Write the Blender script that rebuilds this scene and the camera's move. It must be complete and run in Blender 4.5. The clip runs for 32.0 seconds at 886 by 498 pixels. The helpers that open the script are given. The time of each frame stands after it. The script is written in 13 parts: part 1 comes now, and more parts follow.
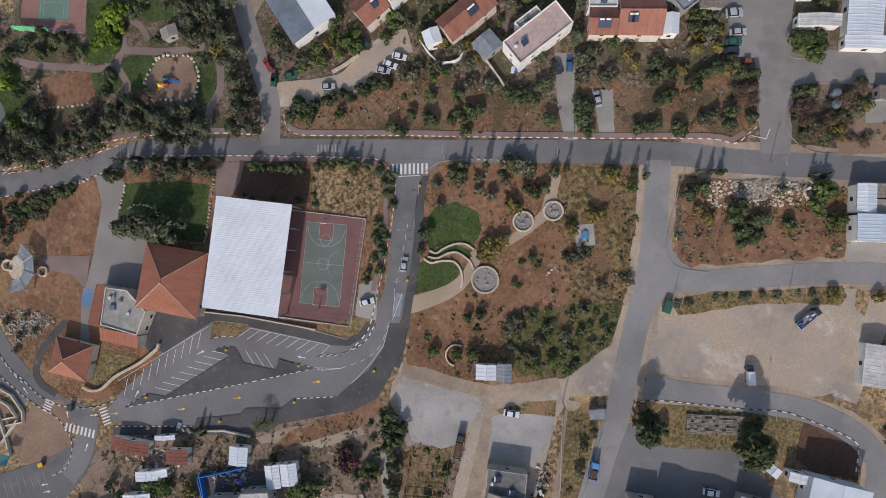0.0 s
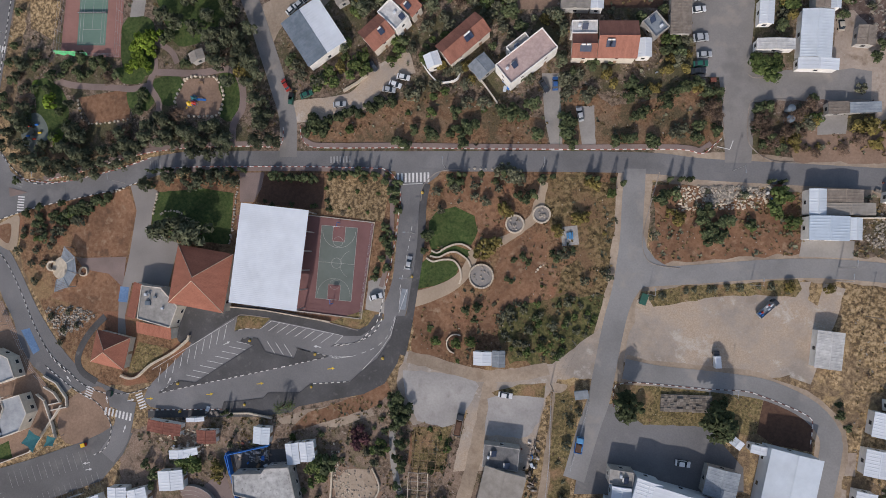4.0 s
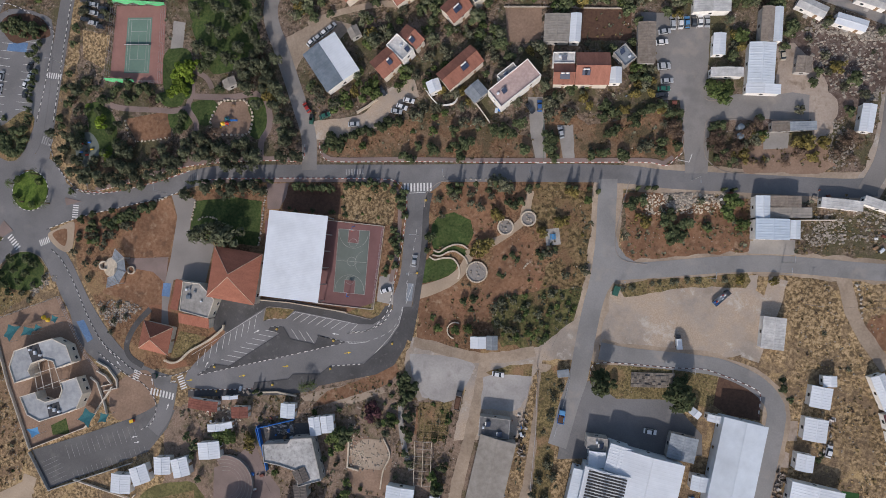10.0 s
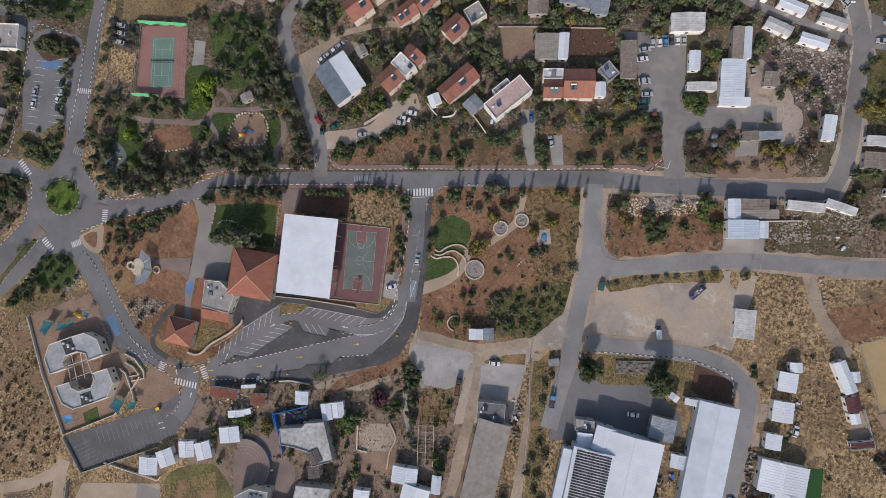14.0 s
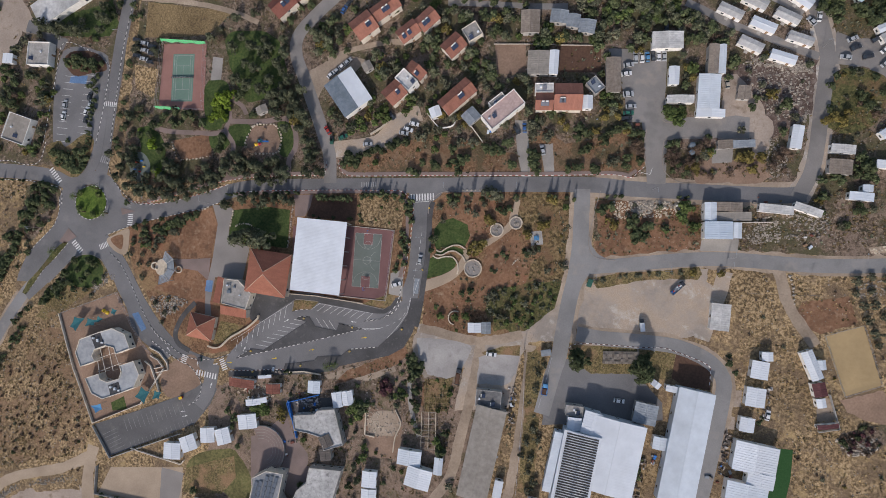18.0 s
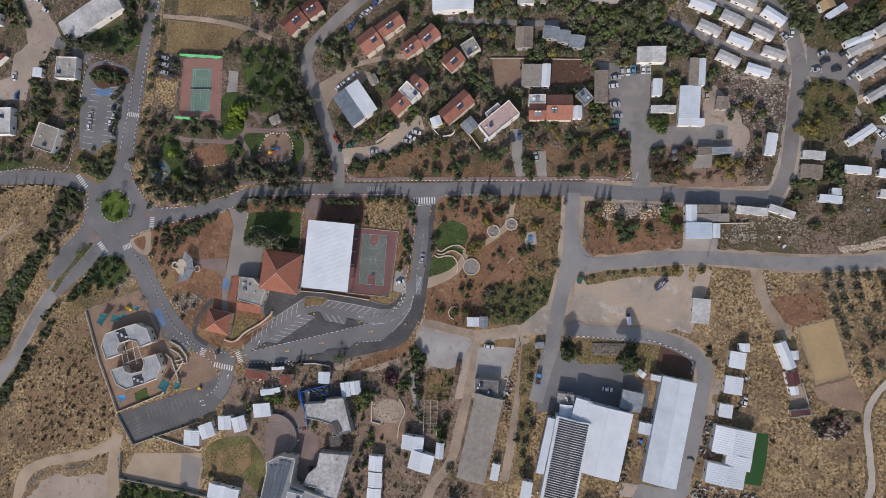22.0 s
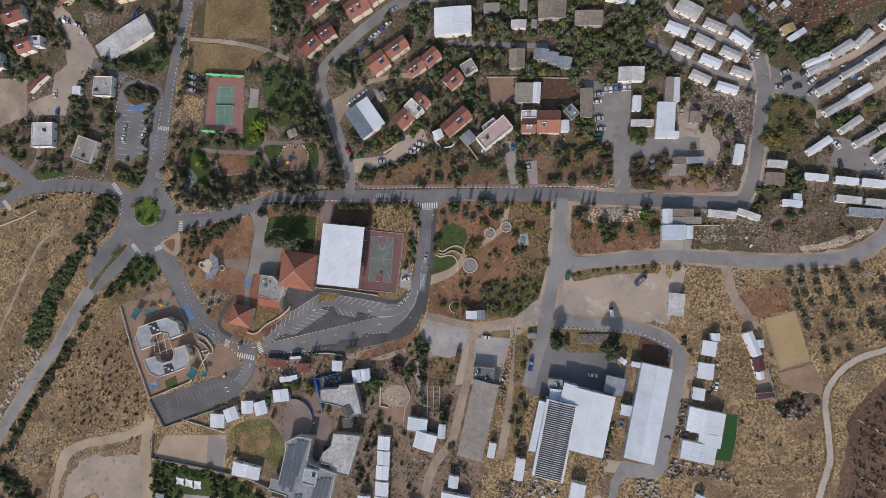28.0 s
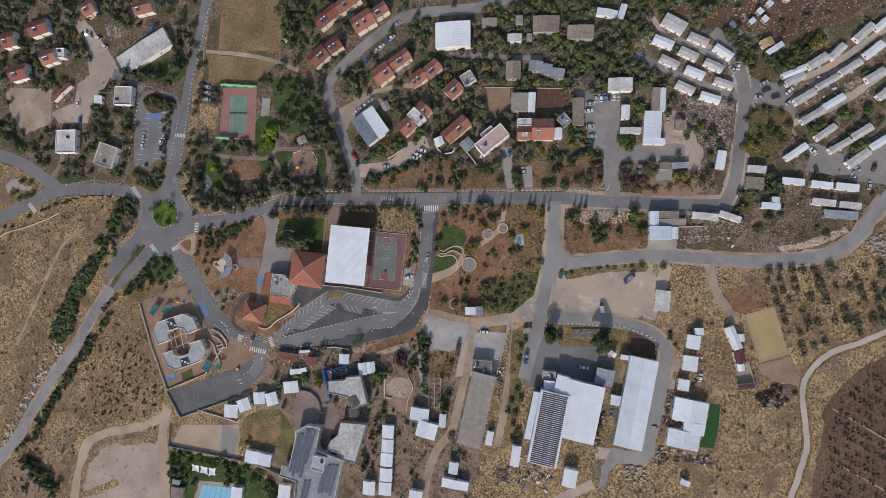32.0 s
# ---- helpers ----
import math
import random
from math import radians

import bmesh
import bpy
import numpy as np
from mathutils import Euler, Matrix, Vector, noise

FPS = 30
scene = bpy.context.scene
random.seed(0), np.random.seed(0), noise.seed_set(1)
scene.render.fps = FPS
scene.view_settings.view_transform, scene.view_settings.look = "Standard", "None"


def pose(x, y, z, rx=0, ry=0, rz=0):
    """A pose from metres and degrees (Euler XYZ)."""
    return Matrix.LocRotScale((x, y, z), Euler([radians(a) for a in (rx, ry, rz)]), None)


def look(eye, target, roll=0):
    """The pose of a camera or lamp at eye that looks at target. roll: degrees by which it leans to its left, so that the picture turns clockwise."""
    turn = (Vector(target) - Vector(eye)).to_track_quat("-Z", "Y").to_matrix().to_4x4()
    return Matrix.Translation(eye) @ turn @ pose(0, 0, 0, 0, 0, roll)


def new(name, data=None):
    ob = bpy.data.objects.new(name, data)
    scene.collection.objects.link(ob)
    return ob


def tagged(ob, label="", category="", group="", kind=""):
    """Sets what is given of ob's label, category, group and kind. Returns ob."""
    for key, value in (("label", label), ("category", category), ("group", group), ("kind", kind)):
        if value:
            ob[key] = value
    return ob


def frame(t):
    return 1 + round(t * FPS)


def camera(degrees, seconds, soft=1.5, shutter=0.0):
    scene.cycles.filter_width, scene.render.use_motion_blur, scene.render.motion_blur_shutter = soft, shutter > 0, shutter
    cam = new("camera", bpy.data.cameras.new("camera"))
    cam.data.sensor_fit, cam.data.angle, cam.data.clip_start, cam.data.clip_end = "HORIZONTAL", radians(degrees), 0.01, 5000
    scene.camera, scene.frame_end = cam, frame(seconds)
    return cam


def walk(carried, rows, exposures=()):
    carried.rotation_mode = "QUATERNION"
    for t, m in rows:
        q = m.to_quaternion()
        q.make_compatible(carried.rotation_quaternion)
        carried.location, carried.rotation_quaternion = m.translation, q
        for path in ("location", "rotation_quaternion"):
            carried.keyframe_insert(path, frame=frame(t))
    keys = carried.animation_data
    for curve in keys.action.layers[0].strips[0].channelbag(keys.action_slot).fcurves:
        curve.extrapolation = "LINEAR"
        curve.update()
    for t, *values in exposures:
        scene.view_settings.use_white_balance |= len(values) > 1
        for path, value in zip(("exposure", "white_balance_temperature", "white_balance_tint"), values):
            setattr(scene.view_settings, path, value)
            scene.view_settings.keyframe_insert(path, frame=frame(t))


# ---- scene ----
cam = camera(82.7, 32.0, soft=0.6)
METRES, EYE, TILT, LEAN, TURN = 136.77, 144.0, -88.409, 6.318, 0.0
ROWS = [
    (0.0, 0.0, 0.0, 0.0, 0.0, 0.0, -0.0),
    (0.5, 0.0, -0.0157, -0.0004, 0.02, 0.02, 0.09),
    (1.0, 0.0006, -0.0314, -0.0002, 0.05, 0.02, 0.12),
    (1.5, 0.0008, -0.0472, -0.0009, 0.07, 0.05, 0.14),
    (2.0, 0.001, -0.063, -0.0013, 0.11, 0.07, 0.19),
    (2.5, 0.0013, -0.0788, -0.0017, 0.13, 0.07, 0.21),
    (3.0, 0.0015, -0.0946, -0.0018, 0.13, 0.09, 0.23),
    (3.5, 0.0018, -0.1105, -0.002, 0.14, 0.1, 0.29),
    (5.5, 0.0032, -0.1742, -0.0026, 0.22, 0.09, 0.41),
    (6.0, 0.0035, -0.1899, -0.0033, 0.23, 0.12, 0.43),
    (6.5, 0.0035, -0.2054, -0.004, 0.23, 0.15, 0.43),
    (7.0, 0.0036, -0.2212, -0.0046, 0.26, 0.17, 0.47),
    (7.5, 0.0037, -0.2368, -0.0047, 0.28, 0.17, 0.51),
    (8.0, 0.0045, -0.2524, -0.0059, 0.31, 0.2, 0.5),
    (8.5, 0.0047, -0.2679, -0.0059, 0.33, 0.21, 0.53),
    (9.0, 0.0048, -0.2835, -0.0073, 0.33, 0.27, 0.57),
    (9.5, 0.0057, -0.2991, -0.0072, 0.37, 0.29, 0.6),
    (10.0, 0.0061, -0.3147, -0.0075, 0.39, 0.29, 0.63),
    (10.5, 0.0059, -0.3301, -0.0083, 0.4, 0.33, 0.63),
    (11.0, 0.0064, -0.3457, -0.0095, 0.42, 0.36, 0.66),
    (11.5, 0.0067, -0.3613, -0.0093, 0.43, 0.34, 0.7),
    (12.0, 0.0068, -0.3769, -0.01, 0.43, 0.36, 0.72),
    (12.5, 0.0072, -0.3924, -0.0105, 0.46, 0.36, 0.75),
    (13.0, 0.0076, -0.4082, -0.0112, 0.47, 0.38, 0.81),
    (13.5, 0.0081, -0.4241, -0.0119, 0.49, 0.41, 0.83),
    (14.0, 0.0089, -0.44, -0.0123, 0.53, 0.43, 0.88),
    (14.5, 0.0093, -0.4559, -0.013, 0.55, 0.45, 0.91),
    (16.5, 0.0102, -0.5201, -0.0089, 0.61, 0.31, 1.02),
    (17.0, 0.0108, -0.5357, -0.0106, 0.64, 0.37, 1.04),
    (17.5, 0.0114, -0.5514, -0.0116, 0.65, 0.4, 1.08),
    (18.0, 0.0122, -0.5669, -0.0124, 0.68, 0.44, 1.11),
    (18.5, 0.0128, -0.5822, -0.0131, 0.71, 0.44, 1.13),
    (19.0, 0.0134, -0.5977, -0.0143, 0.74, 0.5, 1.15),
    (19.5, 0.0141, -0.6132, -0.0153, 0.76, 0.51, 1.16),
    (20.0, 0.0143, -0.6286, -0.0165, 0.77, 0.55, 1.16),
    (20.5, 0.0154, -0.6439, -0.0174, 0.82, 0.58, 1.19),
    (21.0, 0.0162, -0.659, -0.0181, 0.85, 0.59, 1.22),
    (21.5, 0.0168, -0.674, -0.0196, 0.87, 0.64, 1.24),
    (22.0, 0.018, -0.6891, -0.0206, 0.91, 0.66, 1.26),
    (22.5, 0.0184, -0.7044, -0.0217, 0.93, 0.68, 1.27),
    (23.0, 0.0194, -0.7194, -0.0225, 0.96, 0.69, 1.31),
    (23.5, 0.0201, -0.7349, -0.0236, 1.0, 0.72, 1.33),
    (24.0, 0.0209, -0.7502, -0.0249, 1.03, 0.76, 1.33),
    (24.5, 0.0219, -0.7654, -0.0258, 1.05, 0.8, 1.34),
    (25.0, 0.0231, -0.7808, -0.0267, 1.1, 0.83, 1.36),
    (25.5, 0.0242, -0.7962, -0.0275, 1.14, 0.87, 1.37),
    (27.5, 0.0283, -0.8609, -0.0287, 1.26, 0.9, 1.39),
    (28.0, 0.029, -0.8763, -0.0301, 1.31, 0.92, 1.4),
    (28.5, 0.0297, -0.8915, -0.032, 1.34, 0.95, 1.4),
    (29.0, 0.0304, -0.9069, -0.0331, 1.36, 0.99, 1.38),
    (29.5, 0.0315, -0.9223, -0.0348, 1.4, 1.03, 1.4),
    (30.0, 0.0326, -0.9374, -0.036, 1.41, 1.07, 1.41),
    (30.5, 0.0335, -0.9517, -0.0373, 1.43, 1.1, 1.39),
    (31.0, 0.0343, -0.9671, -0.0383, 1.46, 1.11, 1.4),
    (31.5, 0.0352, -0.9822, -0.0399, 1.49, 1.15, 1.41),
    (32.0, 0.0365, -0.9974, -0.0413, 1.53, 1.18, 1.39),
]
walk(cam, [(t, pose(0, 0, EYE, TILT, LEAN, TURN) @ pose(METRES * x, METRES * y, METRES * z, 90 + pitch, roll, yaw)) for t, x, y, z, yaw, pitch, roll in ROWS], [(0.0, -0.09, 6660, 15), (32.0, -0.1, 6660, 15)])

# ---- light: a low winter sun from the south, a hazy sky ----
world = bpy.data.worlds.new("sky")
scene.world = world
world.use_nodes = True
wn = world.node_tree.nodes
sky = wn.new("ShaderNodeTexSky")
sky.sky_type, sky.sun_disc = "NISHITA", False
SUN_EL, SUN_AZ = 33.0, 193.0
sky.sun_elevation, sky.sun_rotation = radians(SUN_EL), radians(SUN_AZ)
sky.air_density, sky.dust_density = 1.2, 2.0
world.node_tree.links.new(sky.outputs["Color"], wn["Background"].inputs["Color"])
wn["Background"].inputs["Strength"].default_value = 0.124
sun_data = bpy.data.lights.new("sun", "SUN")
sun_data.energy, sun_data.angle, sun_data.color = 2.85, radians(0.6), (1.0, 0.965, 0.92)
sun = new("sun", sun_data)
sd = Vector((math.sin(radians(SUN_AZ)) * math.cos(radians(SUN_EL)), math.cos(radians(SUN_AZ)) * math.cos(radians(SUN_EL)), math.sin(radians(SUN_EL))))
sun.matrix_world = look(sd * 400, (0, 0, 0))


# ---- materials ----
MATS = {}


def turned(nd, ln):
    """World position turned askew, so that the grain shows no grid on level ground."""
    mp = nd.new("ShaderNodeMapping")
    mp.inputs["Rotation"].default_value, mp.inputs["Location"].default_value = (0.62, 0.47, 0.35), (13.1, 7.7, 3.3)
    ln(nd.new("ShaderNodeNewGeometry").outputs["Position"], mp.inputs["Vector"])
    return mp.outputs["Vector"]


def mat(name, cols, scale=1.0, rough=0.9, metal=0.0, bump=0.3, big=0.08, big_amt=0.3, rand=0.0, island=0.0, coord="Object", spec=0.3, dist=0.05, detail=6.0, stretch=None, con=1.0, specks=()):
    """A surface of several tones mixed by fine noise (scale per metre), varied by wide noise, by thing and by island."""
    m = bpy.data.materials.new(name)
    m.use_nodes = True
    nt, nd = m.node_tree, m.node_tree.nodes
    ln = nt.links.new
    b = nd["Principled BSDF"]
    b.inputs["Roughness"].default_value, b.inputs["Metallic"].default_value = rough, metal
    b.inputs["Specular IOR Level"].default_value = spec
    if coord == "World":
        co = turned(nd, ln)
    else:
        co = nd.new("ShaderNodeTexCoord").outputs["Object"]
    if stretch:
        mp = nd.new("ShaderNodeMapping")
        mp.inputs["Scale"].default_value = stretch
        ln(co, mp.inputs["Vector"])
        co = mp.outputs["Vector"]
    n1 = nd.new("ShaderNodeTexNoise")
    n1.inputs["Scale"].default_value, n1.inputs["Detail"].default_value, n1.inputs["Roughness"].default_value = scale, detail, 0.65
    ln(co, n1.inputs["Vector"])
    rp = nd.new("ShaderNodeValToRGB")
    el = rp.color_ramp.elements
    while len(el) < len(cols):
        el.new(0.5)
    for i, c in enumerate(cols):
        el[i].position = 0.5 if len(cols) == 1 else 0.5 + (0.28 * i / (len(cols) - 1) - 0.14) * con
        el[i].color = (*c, 1)
    if len(cols) == 1:
        el[1].color = el[0].color
    ln(n1.outputs["Fac"], rp.inputs["Fac"])
    n2 = nd.new("ShaderNodeTexNoise")
    n2.inputs["Scale"].default_value, n2.inputs["Detail"].default_value = big, 4.0
    ln(co, n2.inputs["Vector"])
    mr = nd.new("ShaderNodeMapRange")
    mr.inputs["From Min"].default_value, mr.inputs["From Max"].default_value = 0.3, 0.7
    mr.inputs["To Min"].default_value, mr.inputs["To Max"].default_value = 1 - big_amt, 1 + big_amt
    ln(n2.outputs["Fac"], mr.inputs["Value"])
    val = mr.outputs["Result"]
    for amt, node, out in ((rand, "ShaderNodeObjectInfo", "Random"), (island, "ShaderNodeNewGeometry", "Random Per Island")):
        if amt:
            r = nd.new("ShaderNodeMapRange")
            r.inputs["To Min"].default_value, r.inputs["To Max"].default_value = 1 - amt, 1 + amt
            ln(nd.new(node).outputs[out], r.inputs["Value"])
            mu = nd.new("ShaderNodeMath")
            mu.operation = "MULTIPLY"
            ln(val, mu.inputs[0])
            ln(r.outputs["Result"], mu.inputs[1])
            val = mu.outputs["Value"]
    mx = nd.new("ShaderNodeVectorMath")
    mx.operation = "SCALE"
    ln(rp.outputs["Color"], mx.inputs["Vector"])
    ln(val, mx.inputs["Scale"])
    out = mx.outputs["Vector"]
    for k, (col, sc, lo, hi) in enumerate(specks):
        ns = nd.new("ShaderNodeTexNoise")
        ns.noise_dimensions = "4D"
        ns.inputs["W"].default_value = 3.7 * (k + 1)
        ns.inputs["Scale"].default_value, ns.inputs["Detail"].default_value, ns.inputs["Roughness"].default_value = sc, 3.0, 0.6
        ln(co, ns.inputs["Vector"])
        sr = nd.new("ShaderNodeMapRange")
        sr.inputs["From Min"].default_value, sr.inputs["From Max"].default_value = lo, hi
        ln(ns.outputs["Fac"], sr.inputs["Value"])
        sm = nd.new("ShaderNodeMix")
        sm.data_type = "RGBA"
        ln(sr.outputs["Result"], sm.inputs["Factor"])
        ln(out, sm.inputs["A"])
        sm.inputs["B"].default_value = (*col, 1)
        out = sm.outputs["Result"]
    ln(out, b.inputs["Base Color"])
    if bump:
        bp = nd.new("ShaderNodeBump")
        bp.inputs["Strength"].default_value, bp.inputs["Distance"].default_value = bump, dist
        ln(n1.outputs["Fac"], bp.inputs["Height"])
        ln(bp.outputs["Normal"], b.inputs["Normal"])
    MATS[name] = m
    return m


def blend(name, first, second, scale, lo, hi, third=None, scale3=0.2, lo3=0.5, hi3=0.6):
    """A ground where patches of one surface give way to another, patch edges broken by fine noise."""
    m = first.copy()
    m.name = name
    nt, nd = m.node_tree, m.node_tree.nodes
    ln = nt.links.new
    b = nd["Principled BSDF"]
    src = b.inputs["Base Color"].links[0].from_socket
    geo = turned(nd, ln)
    for cols, sc, a, z in ((second, scale, lo, hi), (third, scale3, lo3, hi3)):
        if not cols:
            continue
        n = nd.new("ShaderNodeTexNoise")
        n.inputs["Scale"].default_value, n.inputs["Detail"].default_value, n.inputs["Roughness"].default_value = sc, 9.0, 0.72
        ln(geo, n.inputs["Vector"])
        r = nd.new("ShaderNodeMapRange")
        r.inputs["From Min"].default_value, r.inputs["From Max"].default_value = a, z
        ln(n.outputs["Fac"], r.inputs["Value"])
        f = nd.new("ShaderNodeTexNoise")
        f.inputs["Scale"].default_value, f.inputs["Detail"].default_value = 2.3, 6.0
        ln(geo, f.inputs["Vector"])
        rp = nd.new("ShaderNodeValToRGB")
        rp.color_ramp.elements[0].position, rp.color_ramp.elements[1].position = 0.35, 0.65
        rp.color_ramp.elements[0].color, rp.color_ramp.elements[1].color = (*cols[0], 1), (*cols[1], 1)
        ln(f.outputs["Fac"], rp.inputs["Fac"])
        mx = nd.new("ShaderNodeMix")
        mx.data_type = "RGBA"
        ln(r.outputs["Result"], mx.inputs["Factor"])
        ln(src, mx.inputs["A"])
        ln(rp.outputs["Color"], mx.inputs["B"])
        src = mx.outputs["Result"]
    ln(src, b.inputs["Base Color"])
    MATS[name] = m
    return m


W = dict(coord="World")
asphalt = mat("asphalt", [(0.148, 0.147, 0.152), (0.176, 0.174, 0.177), (0.205, 0.201, 0.2)], 2.2, 0.9, big=0.05, big_amt=0.2, con=1.8, detail=10.0, specks=(((0.115, 0.115, 0.118), 0.12, 0.55, 0.85), ((0.25, 0.24, 0.23), 0.18, 0.58, 0.85)), **W)
asphalt_new = mat("asphalt_new", [(0.07, 0.07, 0.073), (0.095, 0.093, 0.094)], 2.0, 0.9, big=0.1, big_amt=0.28, con=1.6, detail=8.0, specks=(((0.15, 0.147, 0.145), 0.5, 0.58, 0.75),), **W)
asphalt_pale = mat("asphalt_pale", [(0.215, 0.213, 0.214), (0.275, 0.271, 0.266)], 2.0, 0.9, big=0.05, big_amt=0.2, con=1.8, detail=10.0, specks=(((0.165, 0.162, 0.16), 0.12, 0.55, 0.85), ((0.34, 0.305, 0.27), 0.16, 0.56, 0.82)), **W)
asphalt_worn = mat("asphalt_worn", [(0.112, 0.111, 0.114), (0.145, 0.143, 0.144)], 2.0, 0.9, big=0.06, big_amt=0.25, con=1.6, detail=10.0, specks=(((0.2, 0.19, 0.182), 0.14, 0.56, 0.8),), **W)
asphalt_dusty = mat("asphalt_dusty", [(0.2, 0.19, 0.182), (0.252, 0.238, 0.226)], 2.0, 0.9, big=0.05, big_amt=0.22, con=1.8, detail=10.0, specks=(((0.15, 0.143, 0.138), 0.12, 0.55, 0.85), ((0.34, 0.295, 0.25), 0.16, 0.56, 0.8)), **W)
concrete = mat("concrete", [(0.269, 0.250, 0.231), (0.361, 0.342, 0.317)], 1.5, 0.85, big=0.1, big_amt=0.18, con=2.6, **W)
concrete_local = mat("concrete_local", [(0.299, 0.286, 0.267), (0.407, 0.388, 0.363)], 1.5, 0.85, big=0.3, big_amt=0.15)
paving = mat("paving", [(0.2, 0.15, 0.135), (0.26, 0.2, 0.18)], 3.0, 0.85, big=0.1, big_amt=0.2, con=2.0, **W)
paving_grey = mat("paving_grey", [(0.225, 0.207, 0.193), (0.29, 0.268, 0.25)], 3.0, 0.85, big=0.1, big_amt=0.12, con=2.6, **W)
path_sand = mat("path_sand", [(0.330, 0.250, 0.180), (0.447, 0.360, 0.272)], 1.5, 0.95, big=0.1, big_amt=0.15, con=2.6, **W)
gravel_lot = blend("gravel_lot", mat("gravel_base", [(0.29, 0.25, 0.215), (0.41, 0.362, 0.318)], 1.8, 0.95, big=0.05, big_amt=0.2, con=2.2, detail=10.0, specks=(((0.27, 0.215, 0.165), 0.22, 0.54, 0.78), ((0.3, 0.26, 0.22), 1.6, 0.6, 0.7)), **W), ((0.38, 0.295, 0.22), (0.48, 0.385, 0.3)), 0.05, 0.42, 0.6, ((0.5, 0.465, 0.42), (0.56, 0.525, 0.48)), 0.12, 0.55, 0.68)
gravel_grey = mat("gravel_grey", [(0.315, 0.3, 0.288), (0.4, 0.382, 0.366)], 1.4, 0.95, big=0.08, big_amt=0.2, con=1.8, detail=10.0, specks=(((0.25, 0.232, 0.218), 0.3, 0.55, 0.8),), **W)
path_pale = mat("path_pale", [(0.37, 0.328, 0.288), (0.47, 0.43, 0.38)], 1.2, 0.95, big=0.08, big_amt=0.15, con=1.6, **W)
dirt_track = mat("dirt_track", [(0.27, 0.208, 0.154), (0.34, 0.27, 0.206), (0.41, 0.335, 0.265)], 1.2, 0.95, big=0.08, big_amt=0.26, con=2.0, detail=10.0, specks=(((0.24, 0.18, 0.13), 0.25, 0.55, 0.8),), **W)
soil_base = mat("soil_base", [(0.112, 0.062, 0.035), (0.195, 0.11, 0.062), (0.285, 0.178, 0.106)], 1.1, 0.95, bump=0.8, big=0.06, big_amt=0.3, dist=0.15, con=0.9, detail=9.0, specks=(((0.08, 0.052, 0.03), 0.8, 0.58, 0.7), ((0.396, 0.315, 0.24), 1.5, 0.66, 0.73)), **W)
soil_red = blend("soil_red", soil_base, ((0.220, 0.146, 0.075), (0.341, 0.231, 0.122)), 0.09, 0.5, 0.6, ((0.220, 0.103, 0.062), (0.286, 0.143, 0.085)), 0.045, 0.52, 0.6)
soil_garden = blend("soil_garden", soil_base, ((0.15, 0.1, 0.06), (0.25, 0.17, 0.11)), 0.14, 0.46, 0.58, ((0.075, 0.06, 0.034), (0.14, 0.105, 0.06)), 0.09, 0.52, 0.6)
soil_bare = mat("soil_bare", [(0.155, 0.08, 0.045), (0.22, 0.12, 0.07), (0.285, 0.172, 0.108)], 0.8, 0.95, bump=0.6, big=0.07, big_amt=0.3, con=1.5, detail=10.0, specks=(((0.12, 0.068, 0.043), 0.25, 0.54, 0.72), ((0.34, 0.24, 0.16), 0.4, 0.58, 0.74)), **W)
soil_dark = mat("soil_dark", [(0.090, 0.051, 0.036), (0.138, 0.079, 0.053)], 1.0, 0.95, bump=0.5, big=0.06, big_amt=0.2, **W)
straw_base = mat("straw_base", [(0.11, 0.077, 0.044), (0.275, 0.19, 0.098), (0.455, 0.332, 0.195)], 0.9, 0.95, bump=0.9, big=0.035, big_amt=0.3, dist=0.2, con=0.62, detail=10.0, specks=(((0.085, 0.062, 0.037), 0.6, 0.56, 0.72), ((0.46, 0.38, 0.3), 1.3, 0.68, 0.76), ((0.05, 0.04, 0.025), 2.2, 0.6, 0.68)), **W)
dry_grass = blend("dry_grass", straw_base, ((0.12, 0.084, 0.054), (0.225, 0.158, 0.1)), 0.075, 0.47, 0.6, ((0.35, 0.245, 0.118), (0.46, 0.335, 0.178)), 0.13, 0.55, 0.66)
slope_earth = blend("slope_earth", straw_base, ((0.175, 0.108, 0.064), (0.28, 0.18, 0.11)), 0.1, 0.44, 0.6)
rough_base = mat("rough_base", [(0.07, 0.051, 0.036), (0.15, 0.108, 0.077), (0.265, 0.2, 0.148)], 0.9, 0.95, bump=0.8, big=0.06, big_amt=0.3, dist=0.15, con=0.7, detail=9.0, specks=(((0.055, 0.044, 0.03), 0.9, 0.56, 0.66), ((0.42, 0.38, 0.33), 1.4, 0.62, 0.69), ((0.035, 0.034, 0.02), 0.4, 0.58, 0.66)), **W)
rough_ground = blend("rough_ground", rough_base, ((0.17, 0.12, 0.09), (0.29, 0.22, 0.175)), 0.18, 0.5, 0.62, ((0.065, 0.062, 0.034), (0.125, 0.11, 0.058)), 0.07, 0.48, 0.58)
yard_earth = blend("yard_earth", rough_base, ((0.21, 0.145, 0.105), (0.31, 0.23, 0.18)), 0.14, 0.42, 0.58, ((0.085, 0.08, 0.042), (0.15, 0.13, 0.068)), 0.09, 0.54, 0.64)
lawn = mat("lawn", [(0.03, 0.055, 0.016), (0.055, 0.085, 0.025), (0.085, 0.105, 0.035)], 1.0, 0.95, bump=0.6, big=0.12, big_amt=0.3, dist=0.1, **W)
lawn_dry = mat("lawn_dry", [(0.085, 0.088, 0.034), (0.14, 0.13, 0.052), (0.19, 0.168, 0.075)], 0.9, 0.95, bump=0.6, big=0.1, big_amt=0.3, dist=0.1, detail=9.0, **W)
